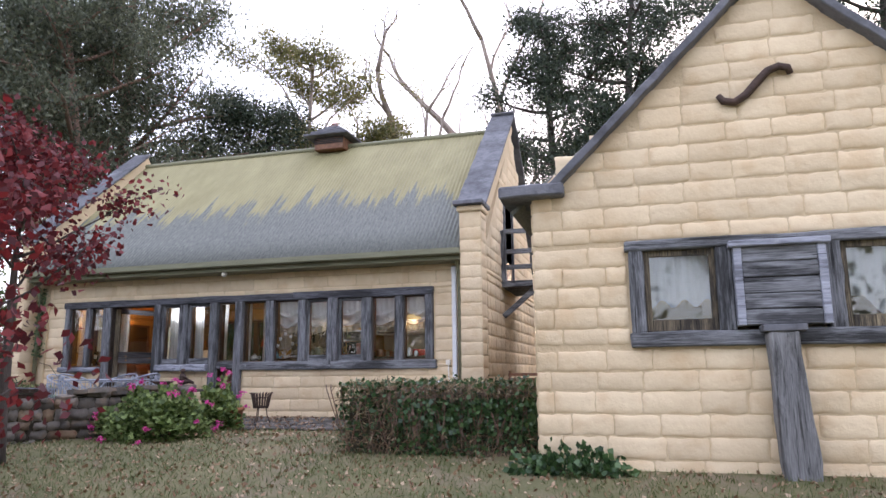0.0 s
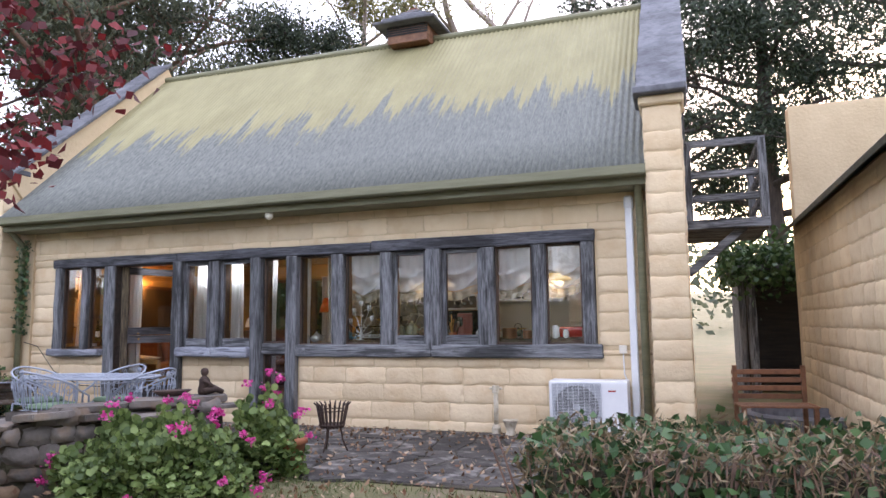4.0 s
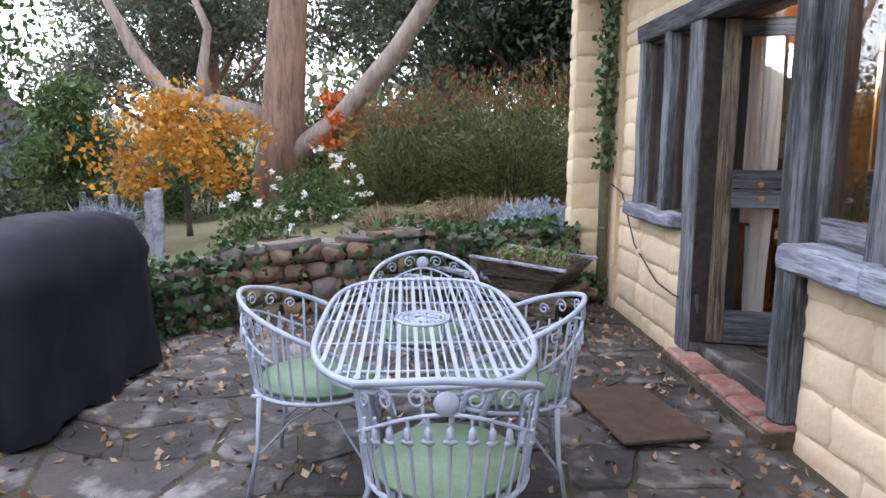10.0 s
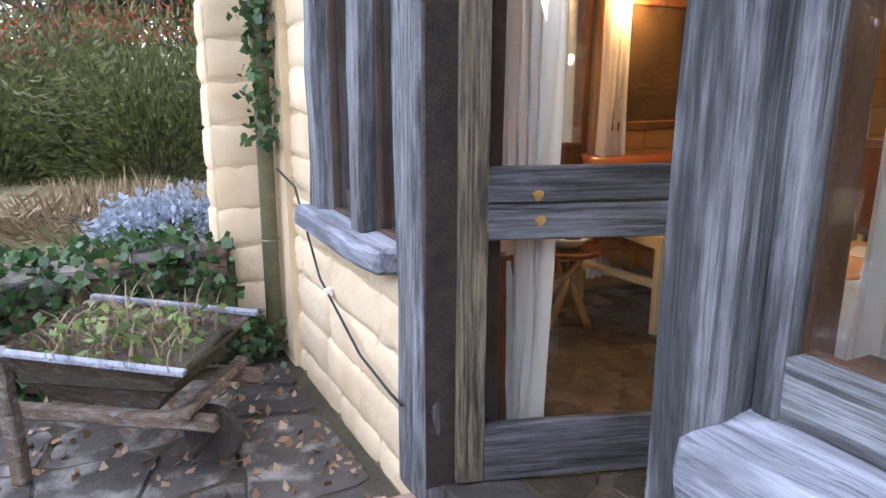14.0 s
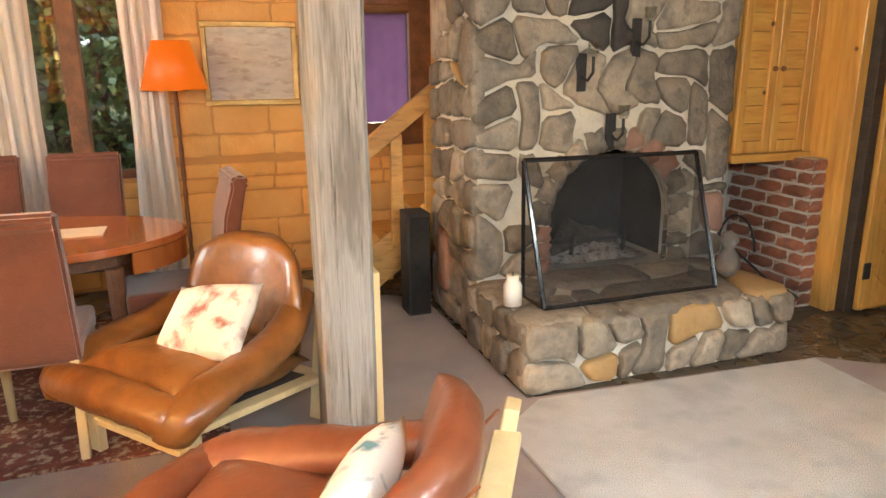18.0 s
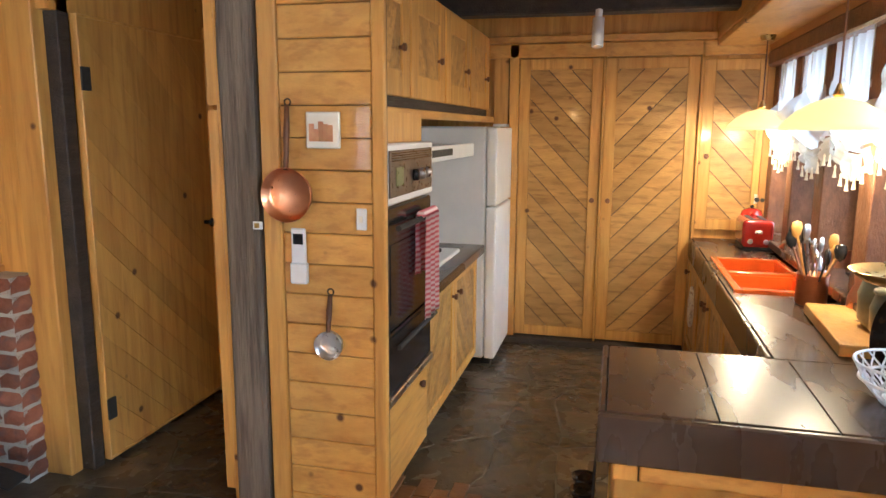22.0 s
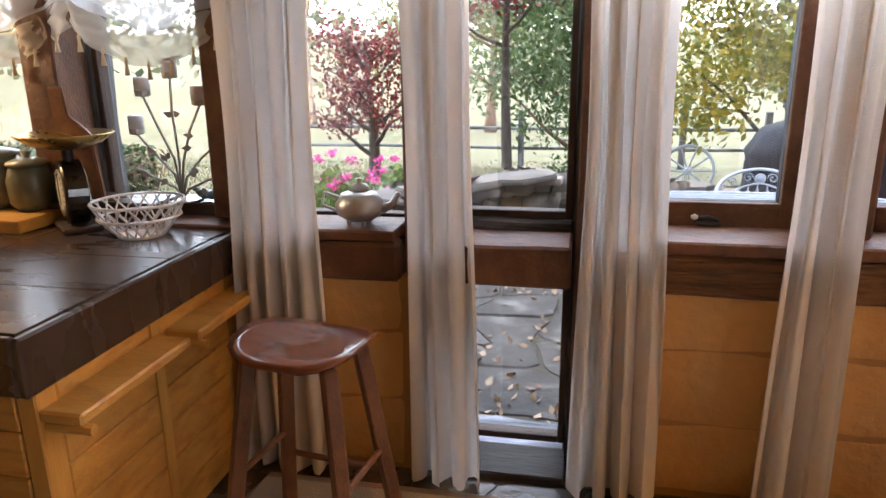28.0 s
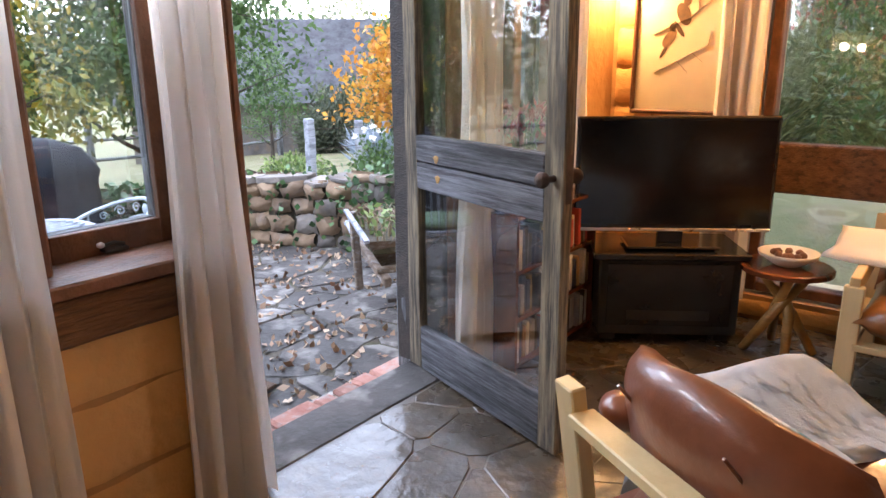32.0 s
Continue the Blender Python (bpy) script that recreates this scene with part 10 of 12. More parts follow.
part("ear", tube([(0.07, 0, 0.09), (0.095, 0, 0.08), (0.08, 0, 0.055)], 0.007, 6), BLUEPOT, lp)
tea = thing("teapot", "pewter-grey glazed teapot on small feet", "teapot", at=(3.25, 0.235, 0.941))
part("body", lathe([(0.04, 0.012), (0.075, 0.035), (0.082, 0.065), (0.06, 0.1), (0.03, 0.112), (0, 0.114)], 22), PEWTER, tea, smooth=True)
part("lid", lathe([(0.036, 0.113), (0.025, 0.13), (0.008, 0.135), (0.012, 0.148), (0, 0.152)], 14), PEWTER, tea, smooth=True)
part("spout", tube([(-0.075, 0, 0.05), (-0.11, 0, 0.07), (-0.13, 0, 0.105)], [0.016, 0.011, 0.008], 8), PEWTER, tea, smooth=True)
part("handle", tube([(0.07, 0, 0.085), (0.12, 0, 0.1), (0.13, 0, 0.06), (0.08, 0, 0.04)], 0.006, 6), PEWTER, tea, smooth=True)
for k in range(3):
    part("foot", rod((0.04 * math.cos(k * 2.1), 0.04 * math.sin(k * 2.1), 0), (0.04 * math.cos(k * 2.1), 0.04 * math.sin(k * 2.1), 0.016), 0.009, seg=8), PEWTER, tea)
# ---- pendant lamps ----
SHADE = glowing("lit_amber_glass", (1.0, 0.62, 0.20), 0.09, (0.75, 0.56, 0.28))
BULB = glowing("warm_bulb", (1.0, 0.82, 0.55), 4.0)
for x, y in ((4.84, 0.43), (6.40, 0.41)):
    pl = thing("pendant_lamp", "lit amber glass pendant lamp above the counter", "pendant lamp", "pendants over the counter", at=(x, y, 0))
    part("cord", rod((0, 0, 1.80), (0, 0, 2.20), 0.004, seg=6), BROWN, pl)
    part("rose", lathe([(0.035, 2.17), (0.045, 2.20), (0, 2.201)], 14), BRASS, pl)
    part("finial", lathe([(0.012, 1.775), (0.022, 1.79), (0.012, 1.81), (0.008, 1.83), (0, 1.831)], 12), BRASS, pl)
    part("shade", lathe([(0.20, 1.66), (0.185, 1.685), (0.14, 1.73), (0.08, 1.765), (0.02, 1.778), (0.02, 1.773), (0.078, 1.758), (0.136, 1.722), (0.18, 1.68), (0.195, 1.657)], 32), SHADE, pl, "amber glass dish shade", smooth=True)
    part("bulb", lathe([(0, 1.66), (0.02, 1.665), (0.03, 1.69), (0.022, 1.72), (0.012, 1.75), (0, 1.75)], 14), BULB, pl, smooth=True)
    lt = bpy.data.lights.new("pendant_light", "POINT")
    lt.energy, lt.color, lt.shadow_soft_size = 1.7, (1.0, 0.74, 0.44), 0.05
    new("pendant_light", lt).matrix_basis = pose(x, y, 1.60)
# ---- balloon blinds ----
def balloon_blind(x0, x1, y, z_top, z_low, drop, seed, hem=False):
    """Voile gathered on a rail: soft pleats above, swagged folds that puff out below, and a scalloped lace hem."""
    bm = bmesh.new()
    nx, nz = int((x1 - x0) / 0.013), 12 if hem else 40
    rows = []
    for j in range(nz + 1):
        v = j / nz
        row = []
        for i in range(nx + 1):
            x = x0 + (x1 - x0) * i / nx
            c = 2 * i / nx - 1
            sag = 1 - abs(c) ** 1.7
            n1 = noise.noise(Vector((x * 3.1, v * 2.4, seed)))
            n2 = noise.noise(Vector((x * 9.0, v * 7.0, seed + 5)))
            if hem:
                z = z_top - drop * sag * 1.0 - (z_top - z_low) * v * (1 + 0.25 * n1)
                d = 0.018 * math.sin(x * 46 + seed + 2 * n1) + 0.02 * n2
            else:
                low = z_low - drop * sag
                z = z_top + (low - z_top) * v
                k = smooth01((v - 0.42) / 0.3)
                swag = v * 21 - 3.2 * sag + 2.6 * n1
                d = 0.012 * math.sin(x * 48 + 1.5 * math.sin(x * 8 + seed)) * (1 - 0.6 * k) + k * (0.030 * math.sin(swag) + 0.055 * n2) + 0.075 * sag * math.exp(-((v - 0.80) / 0.17) ** 2)
                z += k * 0.018 * math.cos(swag)
            row.append(bm.verts.new((x, y + d, z)))
        rows.append(row)
    for j in range(nz):
        for i in range(nx):
            bm.faces.new((rows[j][i], rows[j][i + 1], rows[j + 1][i + 1], rows[j + 1][i]))
    return bm


LACE = cloth("cream_crochet_lace", (0.62, 0.57, 0.47), (0.74, 0.69, 0.58), 0.3, 0.34)
TASSEL = material("cream_tassel", (0.62, 0.52, 0.36), (0.72, 0.64, 0.48), 20, 0.9, bump=0.4, vary=0.1)
blind_xs = [3.64, 4.20, 4.82, 5.46, 6.12, 6.76]
for x0, x1 in zip(blind_xs, blind_xs[1:]):
    bl = thing("balloon_blind", "gathered white lace balloon blind with tassels", "blind", "blinds over the kitchen windows")
    part("cloth", balloon_blind(x0 - 0.012, x1 + 0.012, 0.25, 2.16, 1.66, 0.11, x0 * 3), SHEER, bl, smooth=True)
    part("lace_hem", balloon_blind(x0 - 0.005, x1 + 0.005, 0.265, 1.67, 1.565, 0.115, x0 * 5, True), LACE, bl, "crocheted cream lace hem", smooth=True)
    for d in (0.30, 0.70):
        xs = x0 + (x1 - x0) * d
        part("drawn_thread_band", box(xs - 0.006, xs + 0.006, 0.276, 0.279, 1.85, 2.10), LACE, bl)
    for k in range(7):
        c = 2 * (k + 0.5) / 7 - 1
        x, z = x0 + (x1 - x0) * (k + 0.5) / 7, 1.565 - 0.115 * (1 - abs(c) ** 1.7)
        part("tassel", lathe([(0.002, 0.012), (0.006, 0.0), (0.004, -0.008), (0.009, -0.045), (0, -0.045)], 8, (x, 0.285, z)), TASSEL, bl)
rail = thing("curtain_rail", "slim brown curtain rail over the windows", "curtain rail")
part("rail", box(-1.3, 6.85, 0.24, 0.262, 2.168, 2.188, 0.003), BROWN, rail)
# ---- long curtains ----
def curtain_fall(x0, x1, y, z0, z1, seed, nz=16, per=0.028):
    """One hanging curtain with folds that open towards the floor."""
    rnd2 = random.Random(seed)
    bm = bmesh.new()
    waves = max(3, int((x1 - x0) / 0.055))
    nx = waves * 9
    ph, lean = rnd2.uniform(0, 6), rnd2.uniform(-0.03, 0.03)
    rows = []
    for j in range(nz + 1):
        v = j / nz
        row = []
        for i in range(nx + 1):
            u = i / nx
            w = u + 0.05 * math.sin(u * 7 + v * 2.5 + ph)
            spread = 1 + 0.16 * v * v - 0.10 * math.exp(-((v - 0.45) / 0.2) ** 2)
            x = (x0 + x1) / 2 + (w - 0.5) * (x1 - x0) * spread + lean * v + 0.010 * math.sin(u * waves * math.tau * 2 + ph)
            row.append(bm.verts.new((x, y + (0.026 + 0.016 * v) * math.sin(w * waves * math.tau + ph + 0.7 * v) + 0.012 * math.sin(w * 5 + v * 4 + ph), z1 + (z0 - z1) * v)))
        rows.append(row)
    for j in range(nz):
        for i in range(nx):
            bm.faces.new((rows[j][i], rows[j][i + 1], rows[j + 1][i + 1], rows[j + 1][i]))
    return bm


def curtain(x0, x1, y, z0, z1, seed, group, m=None, label="long white cotton curtain hanging in folds"):
    c = thing("curtain", label, "curtain", group)
    part("cloth", curtain_fall(x0, x1, y, z0, z1, seed), CURTAIN, c, smooth=True)
    part("heading", box(x0 + 0.01, x1 - 0.01, y - 0.02, y + 0.02, z1 - 0.01, z1 + 0.012, 0.004), CURTAIN, c)
    if m is not None:
        c.matrix_basis = m
    return c


for n_, (x0, x1) in enumerate(((3.34, 3.62), (2.87, 3.06), (2.33, 2.56), (1.79, 1.98), (1.24, 1.48), (-0.96, -0.62))):
    curtain(x0, x1, 0.375, F + 0.015 if x0 > 0 else 0.30, 2.16, 40 + n_, "curtains of the front windows")
curtain(-0.14, 0.19, 0.40, F + 0.015, 2.16, 51, "curtains of the front windows")
for n_, y in enumerate((1.02, 1.99)):
    curtain(-0.11, 0.11, 0, 0.20, 2.15, 60 + n_, "curtains of the end wall", Matrix.Translation((-1.35, y, 0)) @ Matrix.Rotation(math.pi / 2, 4, "Z"))
for n_, y in enumerate((3.52, 4.42)):
    curtain(-0.14, 0.14, 0, F + 0.02, 2.15, 64 + n_, "curtains of the end wall", Matrix.Translation((-1.35, y, 0)) @ Matrix.Rotation(math.pi / 2, 4, "Z"))
for n_, x in enumerate((-1.12, -0.30, 0.46)):
    curtain(x - 0.13, x + 0.13, 5.58, F + 0.02, 2.22, 70 + n_, "curtains of the back window")
# ---- stool ----
st = thing("bar_stool", "polished mahogany saddle-seat bar stool", "stool", at=(3.23, 0.80, F), turn=-8)
bm = bmesh.new()
n = 20
top_r, low_r = [], []
for j in range(7):
    r = j / 6
    for s, store in ((1, top_r), (-1, low_r)):
        ring = []
        for k in range(n):
            a = k * math.tau / n
            x, y = 0.185 * r * math.copysign(abs(math.cos(a)) ** 0.8, math.cos(a)), 0.165 * r * math.copysign(abs(math.sin(a)) ** 0.8, math.sin(a))
            dip = 0.040 * (x / 0.205) ** 2 - 0.012 * (1 - r) + 0.010 * math.exp(-(x / 0.05) ** 2) * max(0, y / 0.165)
            ring.append(bm.verts.new((x, y, 0.66 + dip + (0.014 * (1 - r ** 6) if s == 1 else -0.028 * (1 - r ** 6)))))
        store.append(ring)
for store in (top_r, low_r):
    for one, two in zip(store, store[1:]):
        for k in range(n):
            bm.faces.new((one[k], one[(k + 1) % n], two[(k + 1) % n], two[k]))
for k in range(n):
    bm.faces.new((top_r[-1][k], top_r[-1][(k + 1) % n], low_r[-1][(k + 1) % n], low_r[-1][k]))
bmesh.ops.remove_doubles(bm, verts=bm.verts, dist=0.0002)
part("seat", bm, MAHOGANY, st, "glossy dished saddle seat", smooth=True)
feet = []
for sx in (-1, 1):
    for sy in (-1, 1):
        a, b = Vector((sx * 0.115, sy * 0.085, 0.645)), Vector((sx * 0.19, sy * 0.16, 0.0))
        m = (b - a).to_track_quat("Z", "Y").to_matrix().to_4x4()
        part("leg", turned(box(-0.02, 0.02, -0.02, 0.02, -0.33, 0.33, 0.005), Matrix.Translation((a + b) / 2) @ m), BROWN, st)
        feet.append((sx, sy))
at_h = lambda sx, sy, t: (sx * (0.115 + 0.075 * t), sy * (0.085 + 0.075 * t), 0.645 * (1 - t))
for p, q, mat in ((at_h(-1, -1, 0.62), at_h(1, -1, 0.62), BROWN), (at_h(-1, 1, 0.72), at_h(1, 1, 0.72), STEEL), (at_h(-1, -1, 0.5), at_h(-1, 1, 0.5), BROWN), (at_h(1, -1, 0.5), at_h(1, 1, 0.5), BROWN)):
    part("stretcher", rod(p, q, 0.009, seg=8), mat, st, "chrome foot bar" if mat is STEEL else "")

# ---- leather armchairs ----
SLING = material("dark_sling_canvas", (0.03, 0.025, 0.022), (0.06, 0.05, 0.045), 6, 0.85, bump=0.3, vary=0)


def shield(w, h, d, seed, nu=14, nv=14):
    """A stuffed back pad standing on its lower edge, rounded at the top."""
    bm = bmesh.new()
    rows = {}
    for side in (1, -1):
        for j in range(nv + 1):
            for i in range(nu + 1):
                u, v = 2 * i / nu - 1, j / nv
                rim = i in (0, nu) or j in (0, nv)
                if rim and side == -1:
                    rows[i, j, side] = rows[i, j, 1]
                    continue
                half = w / 2 * (1 - 0.22 * v ** 2)
                top = h * (1 - 0.22 * abs(u) ** 2.6)
                t = d / 2 * math.sqrt(max(0, (1 - u ** 4) * (1 - (2 * v - 1) ** 4)))
                p = Vector((u * half, -side * t - 0.10 * abs(u) ** 2.2, v * top))
                p += noise.noise_vector(p * 5 + Vector((seed * 2.1, 0, 4))) * 0.014
                rows[i, j, side] = bm.verts.new(p)
    for side in (1, -1):
        for j in range(nv):
            for i in range(nu):
                bm.faces.new((rows[i, j, side], rows[i + 1, j, side], rows[i + 1, j + 1, side], rows[i, j + 1, side]))
    return bm


def squashed(points, radii, flat):
    """A padded roll, flattened a little and slightly creased."""
    pts = [Vector(p) for p in points]
    fine, rr = [], []
    for k in range(len(pts) - 1):
        for f in (0, 0.25, 0.5, 0.75):
            fine.append(pts[k].lerp(pts[k + 1], f))
            rr.append(radii[k] + (radii[k + 1] - radii[k]) * f)
    fine.append(pts[-1])
    rr.append(radii[-1])
    for _ in range(2):
        fine = [fine[0]] + [(a + b * 2 + c) / 4 for a, b, c in zip(fine, fine[1:], fine[2:])] + [fine[-1]]
    bm = tube([fine[0] + (fine[0] - fine[1]) * 0.8] + fine + [fine[-1] + (fine[-1] - fine[-2]) * 0.8], [rr[0] * 0.5] + rr + [rr[-1] * 0.5], 14)
    for v in bm.verts:
        near = min(fine, key=lambda q: (q - v.co).length_squared)
        v.co.z = near.z + (v.co.z - near.z) * flat
        v.co += noise.noise_vector(v.co * 9) * 0.010
    return bm


def armchair(at, turn, label, leather, seed, tall):
    c = thing("armchair", label, "armchair", "leather armchairs", at=at, turn=turn)
    for s in (-1, 1):
        part("back_post", bar((s * 0.305, 0.36, 0.0), (s * 0.305, 0.46, 0.67), 0.075, 0.04), BIRCH, c)
        part("front_leg", bar((s * 0.30, -0.33, 0.0), (s * 0.30, -0.33, 0.34), 0.075, 0.04), BIRCH, c)
        part("side_rail", bar((s * 0.305, -0.34, 0.27), (s * 0.305, 0.40, 0.20), 0.07, 0.03), BIRCH, c)
    part("back_rail", bar((-0.27, 0.45, 0.60), (0.27, 0.45, 0.60), 0.07, 0.03), BIRCH, c)
    part("front_rail", bar((-0.265, -0.33, 0.17), (0.265, -0.33, 0.17), 0.06, 0.03), BIRCH, c)
    part("low_back_rail", bar((-0.265, 0.385, 0.20), (0.265, 0.385, 0.20), 0.06, 0.03), BIRCH, c)
    part("sling", turned(box(-0.27, 0.27, -0.30, 0.36, 0.20, 0.24, 0.01), pose(0, 0, 0, -6, 0, 0)), SLING, c)
    seat = part("seat_pad", turned(pillow(0.66, 0.70, 0.20, seed, 14), Matrix.Translation((0, -0.04, 0.36)) @ Matrix.Rotation(math.radians(-8), 4, "X")), leather, c, "padded leather seat", smooth=True)
    h = tall - 0.34
    back = part("back_pad", turned(shield(0.76, h + 0.08, 0.125, seed), Matrix.Translation((0, 0.27, 0.36)) @ Matrix.Rotation(math.radians(-16), 4, "X")), leather, c, "padded leather back", smooth=True)
    for s in (-1, 1):
        part("arm_pad", squashed([(s * 0.27, 0.34, 0.60), (s * 0.335, 0.18, 0.505), (s * 0.365, -0.04, 0.45), (s * 0.37, -0.26, 0.42), (s * 0.36, -0.40, 0.375), (s * 0.33, -0.43, 0.29)], [0.06, 0.085, 0.095, 0.105, 0.10, 0.07], 0.62), leather, c, smooth=True)
    part("front_roll", squashed([(-0.33, -0.42, 0.36), (-0.15, -0.44, 0.385), (0.15, -0.44, 0.385), (0.33, -0.42, 0.36)], [0.08, 0.085, 0.085, 0.08], 0.9), leather, c, smooth=True)
    for k in (-0.5, 0.5):
        part("seam", tube([(k * 0.3, 0.185 + 0.27 * v, 0.42 + h * 0.86 * v) for v in (0.1, 0.4, 0.7, 0.95)], 0.004, 5), leather, back)
    return c


def print_cloth(name, base, ink, scale, amount):
    return material(name, base, tuple(min(0.9, v * 1.06) for v in base), scale, 0.9, bump=0.25, bscale=120, world_space=False, dark=ink, dark_amount=amount, vary=0)


FLORAL = print_cloth("botanical_print_cotton", (0.72, 0.66, 0.56), (0.30, 0.10, 0.07), 4.2, 0.95)
LEAFBLUE = print_cloth("blue_leaf_print_cotton", (0.74, 0.76, 0.74), (0.10, 0.28, 0.36), 6.0, 0.95)
SEEDPRINT = print_cloth("seed_print_cotton", (0.74, 0.68, 0.58), (0.10, 0.07, 0.05), 3.4, 0.95)
chair1 = armchair((0.89, 1.91, F), 239.5, "oxblood and tan leather armchair on a pale birch frame", LEATHER_RED, 2, 0.72)
chair2 = armchair((0.70, 3.30, F), -50, "tan leather bucket armchair on a pale birch frame", LEATHER, 5, 0.76)
chair2.matrix_basis = chair2.matrix_basis @ Matrix.Scale(0.95, 4)


def cushion(at, m, w, d, h, mat, label, seed):
    cu = single("cushion", pillow(w, d, h, seed), mat, label, "cushion", smooth=True)
    cu.matrix_basis = Matrix.Translation(at) @ m
    return cu


def lean(turn, tilt, spin=0.0):
    return Matrix.Rotation(math.radians(turn), 4, "Z") @ Matrix.Rotation(math.radians(tilt), 4, "X") @ Matrix.Rotation(math.radians(spin), 4, "Z")


cushion((0.985, 1.86, 0.60), lean(239.5, 58, 8), 0.40, 0.40, 0.13, LEAFBLUE, "white cushion with a blue leaf print", 3)
cushion((0.73, 3.21, 0.62), lean(-50, 45, 12), 0.42, 0.34, 0.12, FLORAL, "white cushion with a botanical flower print", 4)
# throw over the arm of the first armchair
throw = thing("throw", "pale grey knitted throw with a white fringe", "throw", at=(0.89, 1.91, F), turn=239.5)
bm = bmesh.new()
prof = [(0.02, 0.485), (0.14, 0.50), (0.25, 0.545), (0.345, 0.575), (0.44, 0.545), (0.495, 0.46), (0.505, 0.35), (0.51, 0.24), (0.515, 0.13)]
rows = []
for j in range(13):
    y = -0.46 + 0.56 * j / 12
    rows.append([bm.verts.new((x + 0.012 * math.sin(j * 1.1) * (k / 8), y + 0.04 * (k / 8) * math.sin(k), z - 0.10 * max(0, (2 - j) / 2) * (1 - k / 12) + 0.008 * math.sin(j * 0.9 + k))) for k, (x, z) in enumerate(prof)])
for j in range(12):
    for k in range(len(prof) - 1):
        bm.faces.new((rows[j][k], rows[j][k + 1], rows[j + 1][k + 1], rows[j + 1][k]))
bmesh.ops.solidify(bm, geom=bm.faces[:], thickness=0.008)
bmesh.ops.subdivide_edges(bm, edges=bm.edges[:], cuts=1, use_grid_fill=True, smooth=0.5)
part("knit", bm, THROW, throw, smooth=True)
fr = bmesh.new()
rnd = random.Random(6)
for k in range(44):
    y = -0.46 + 0.56 * k / 43
    tube([(0.515, y, 0.135), (0.520 + rnd.uniform(-0.01, 0.01), y + rnd.uniform(-0.006, 0.006), 0.08), (0.516 + rnd.uniform(-0.012, 0.012), y + rnd.uniform(-0.012, 0.012), 0.03)], [0.004, 0.006, 0.004], 5, bm=fr)
part("fringe", fr, THROW, throw, kind="stuff")
# ---- bleached post ----
bp = thing("bleached_post", "bleached grey timber post from floor to ceiling", "post", kind="structure")
part("post", box(1.135, 1.335, 2.95, 3.15, F, 2.52, 0.016, rough=0.010, cuts=6), POST, bp)
part("side_board", box(1.337, 1.367, 2.98, 3.12, F, 0.82, 0.004), BIRCH, bp)
b3 = thing("ceiling_beam", "rough dark beam over the living room", "beam", kind="structure")
part("beam", box(-1.42, 1.95, 2.95, 3.15, 2.53, 2.70, 0.012), DARKBEAM, b3)
# ---- sofa ----
sofa = thing("sofa", "brown leather sofa on a pale birch frame", "sofa", at=(-0.98, 2.55, F), turn=90)
for s in (-1, 1):
    part("back_post", bar((s * 0.80, 0.33, 0), (s * 0.80, 0.42, 0.66), 0.075, 0.04), BIRCH, sofa)
    part("front_leg", bar((s * 0.80, -0.35, 0), (s * 0.80, -0.35, 0.50), 0.075, 0.04), BIRCH, sofa)
    part("arm_rail", bar((s * 0.80, -0.36, 0.50), (s * 0.80, 0.38, 0.54), 0.04, 0.075), BIRCH, sofa)
    part("side_rail", bar((s * 0.80, -0.34, 0.27), (s * 0.80, 0.36, 0.24), 0.07, 0.03), BIRCH, sofa)
part("front_rail", bar((-0.78, -0.34, 0.25), (0.78, -0.34, 0.25), 0.07, 0.03), BIRCH, sofa)
part("back_rail", bar((-0.78, 0.42, 0.62), (0.78, 0.42, 0.62), 0.07, 0.03), BIRCH, sofa)
for k in range(2):
    x = -0.39 + 0.78 * k
    part("seat_cushion", turned(pillow(0.80, 0.74, 0.24, k, 14), Matrix.Translation((x, -0.02, 0.36))), LEATHER, sofa, smooth=True)
    part("back_cushion", turned(pillow(0.80, 0.58, 0.22, k + 4, 14), Matrix.Translation((x, 0.30, 0.62)) @ Matrix.Rotation(math.radians(76), 4, "X")), LEATHER_RED, sofa, smooth=True)
cushion((-0.98, 2.95, 0.66), lean(80, 62, 5), 0.44, 0.40, 0.13, SEEDPRINT, "cream cushion with a seed-head print", 7)
cushion((-1.02, 3.20, 0.66), lean(100, 62, -8), 0.42, 0.40, 0.13, FLORAL, "cream cushion with a flower print", 9)
th2 = single("throw", turned(pillow(0.55, 0.42, 0.05, 12, 12), Matrix.Translation((-1.05, 1.80, 0.665)) @ Matrix.Rotation(0.06, 4, "Y")), CURTAIN, "white cotton throw over the sofa arm", "throw", smooth=True)
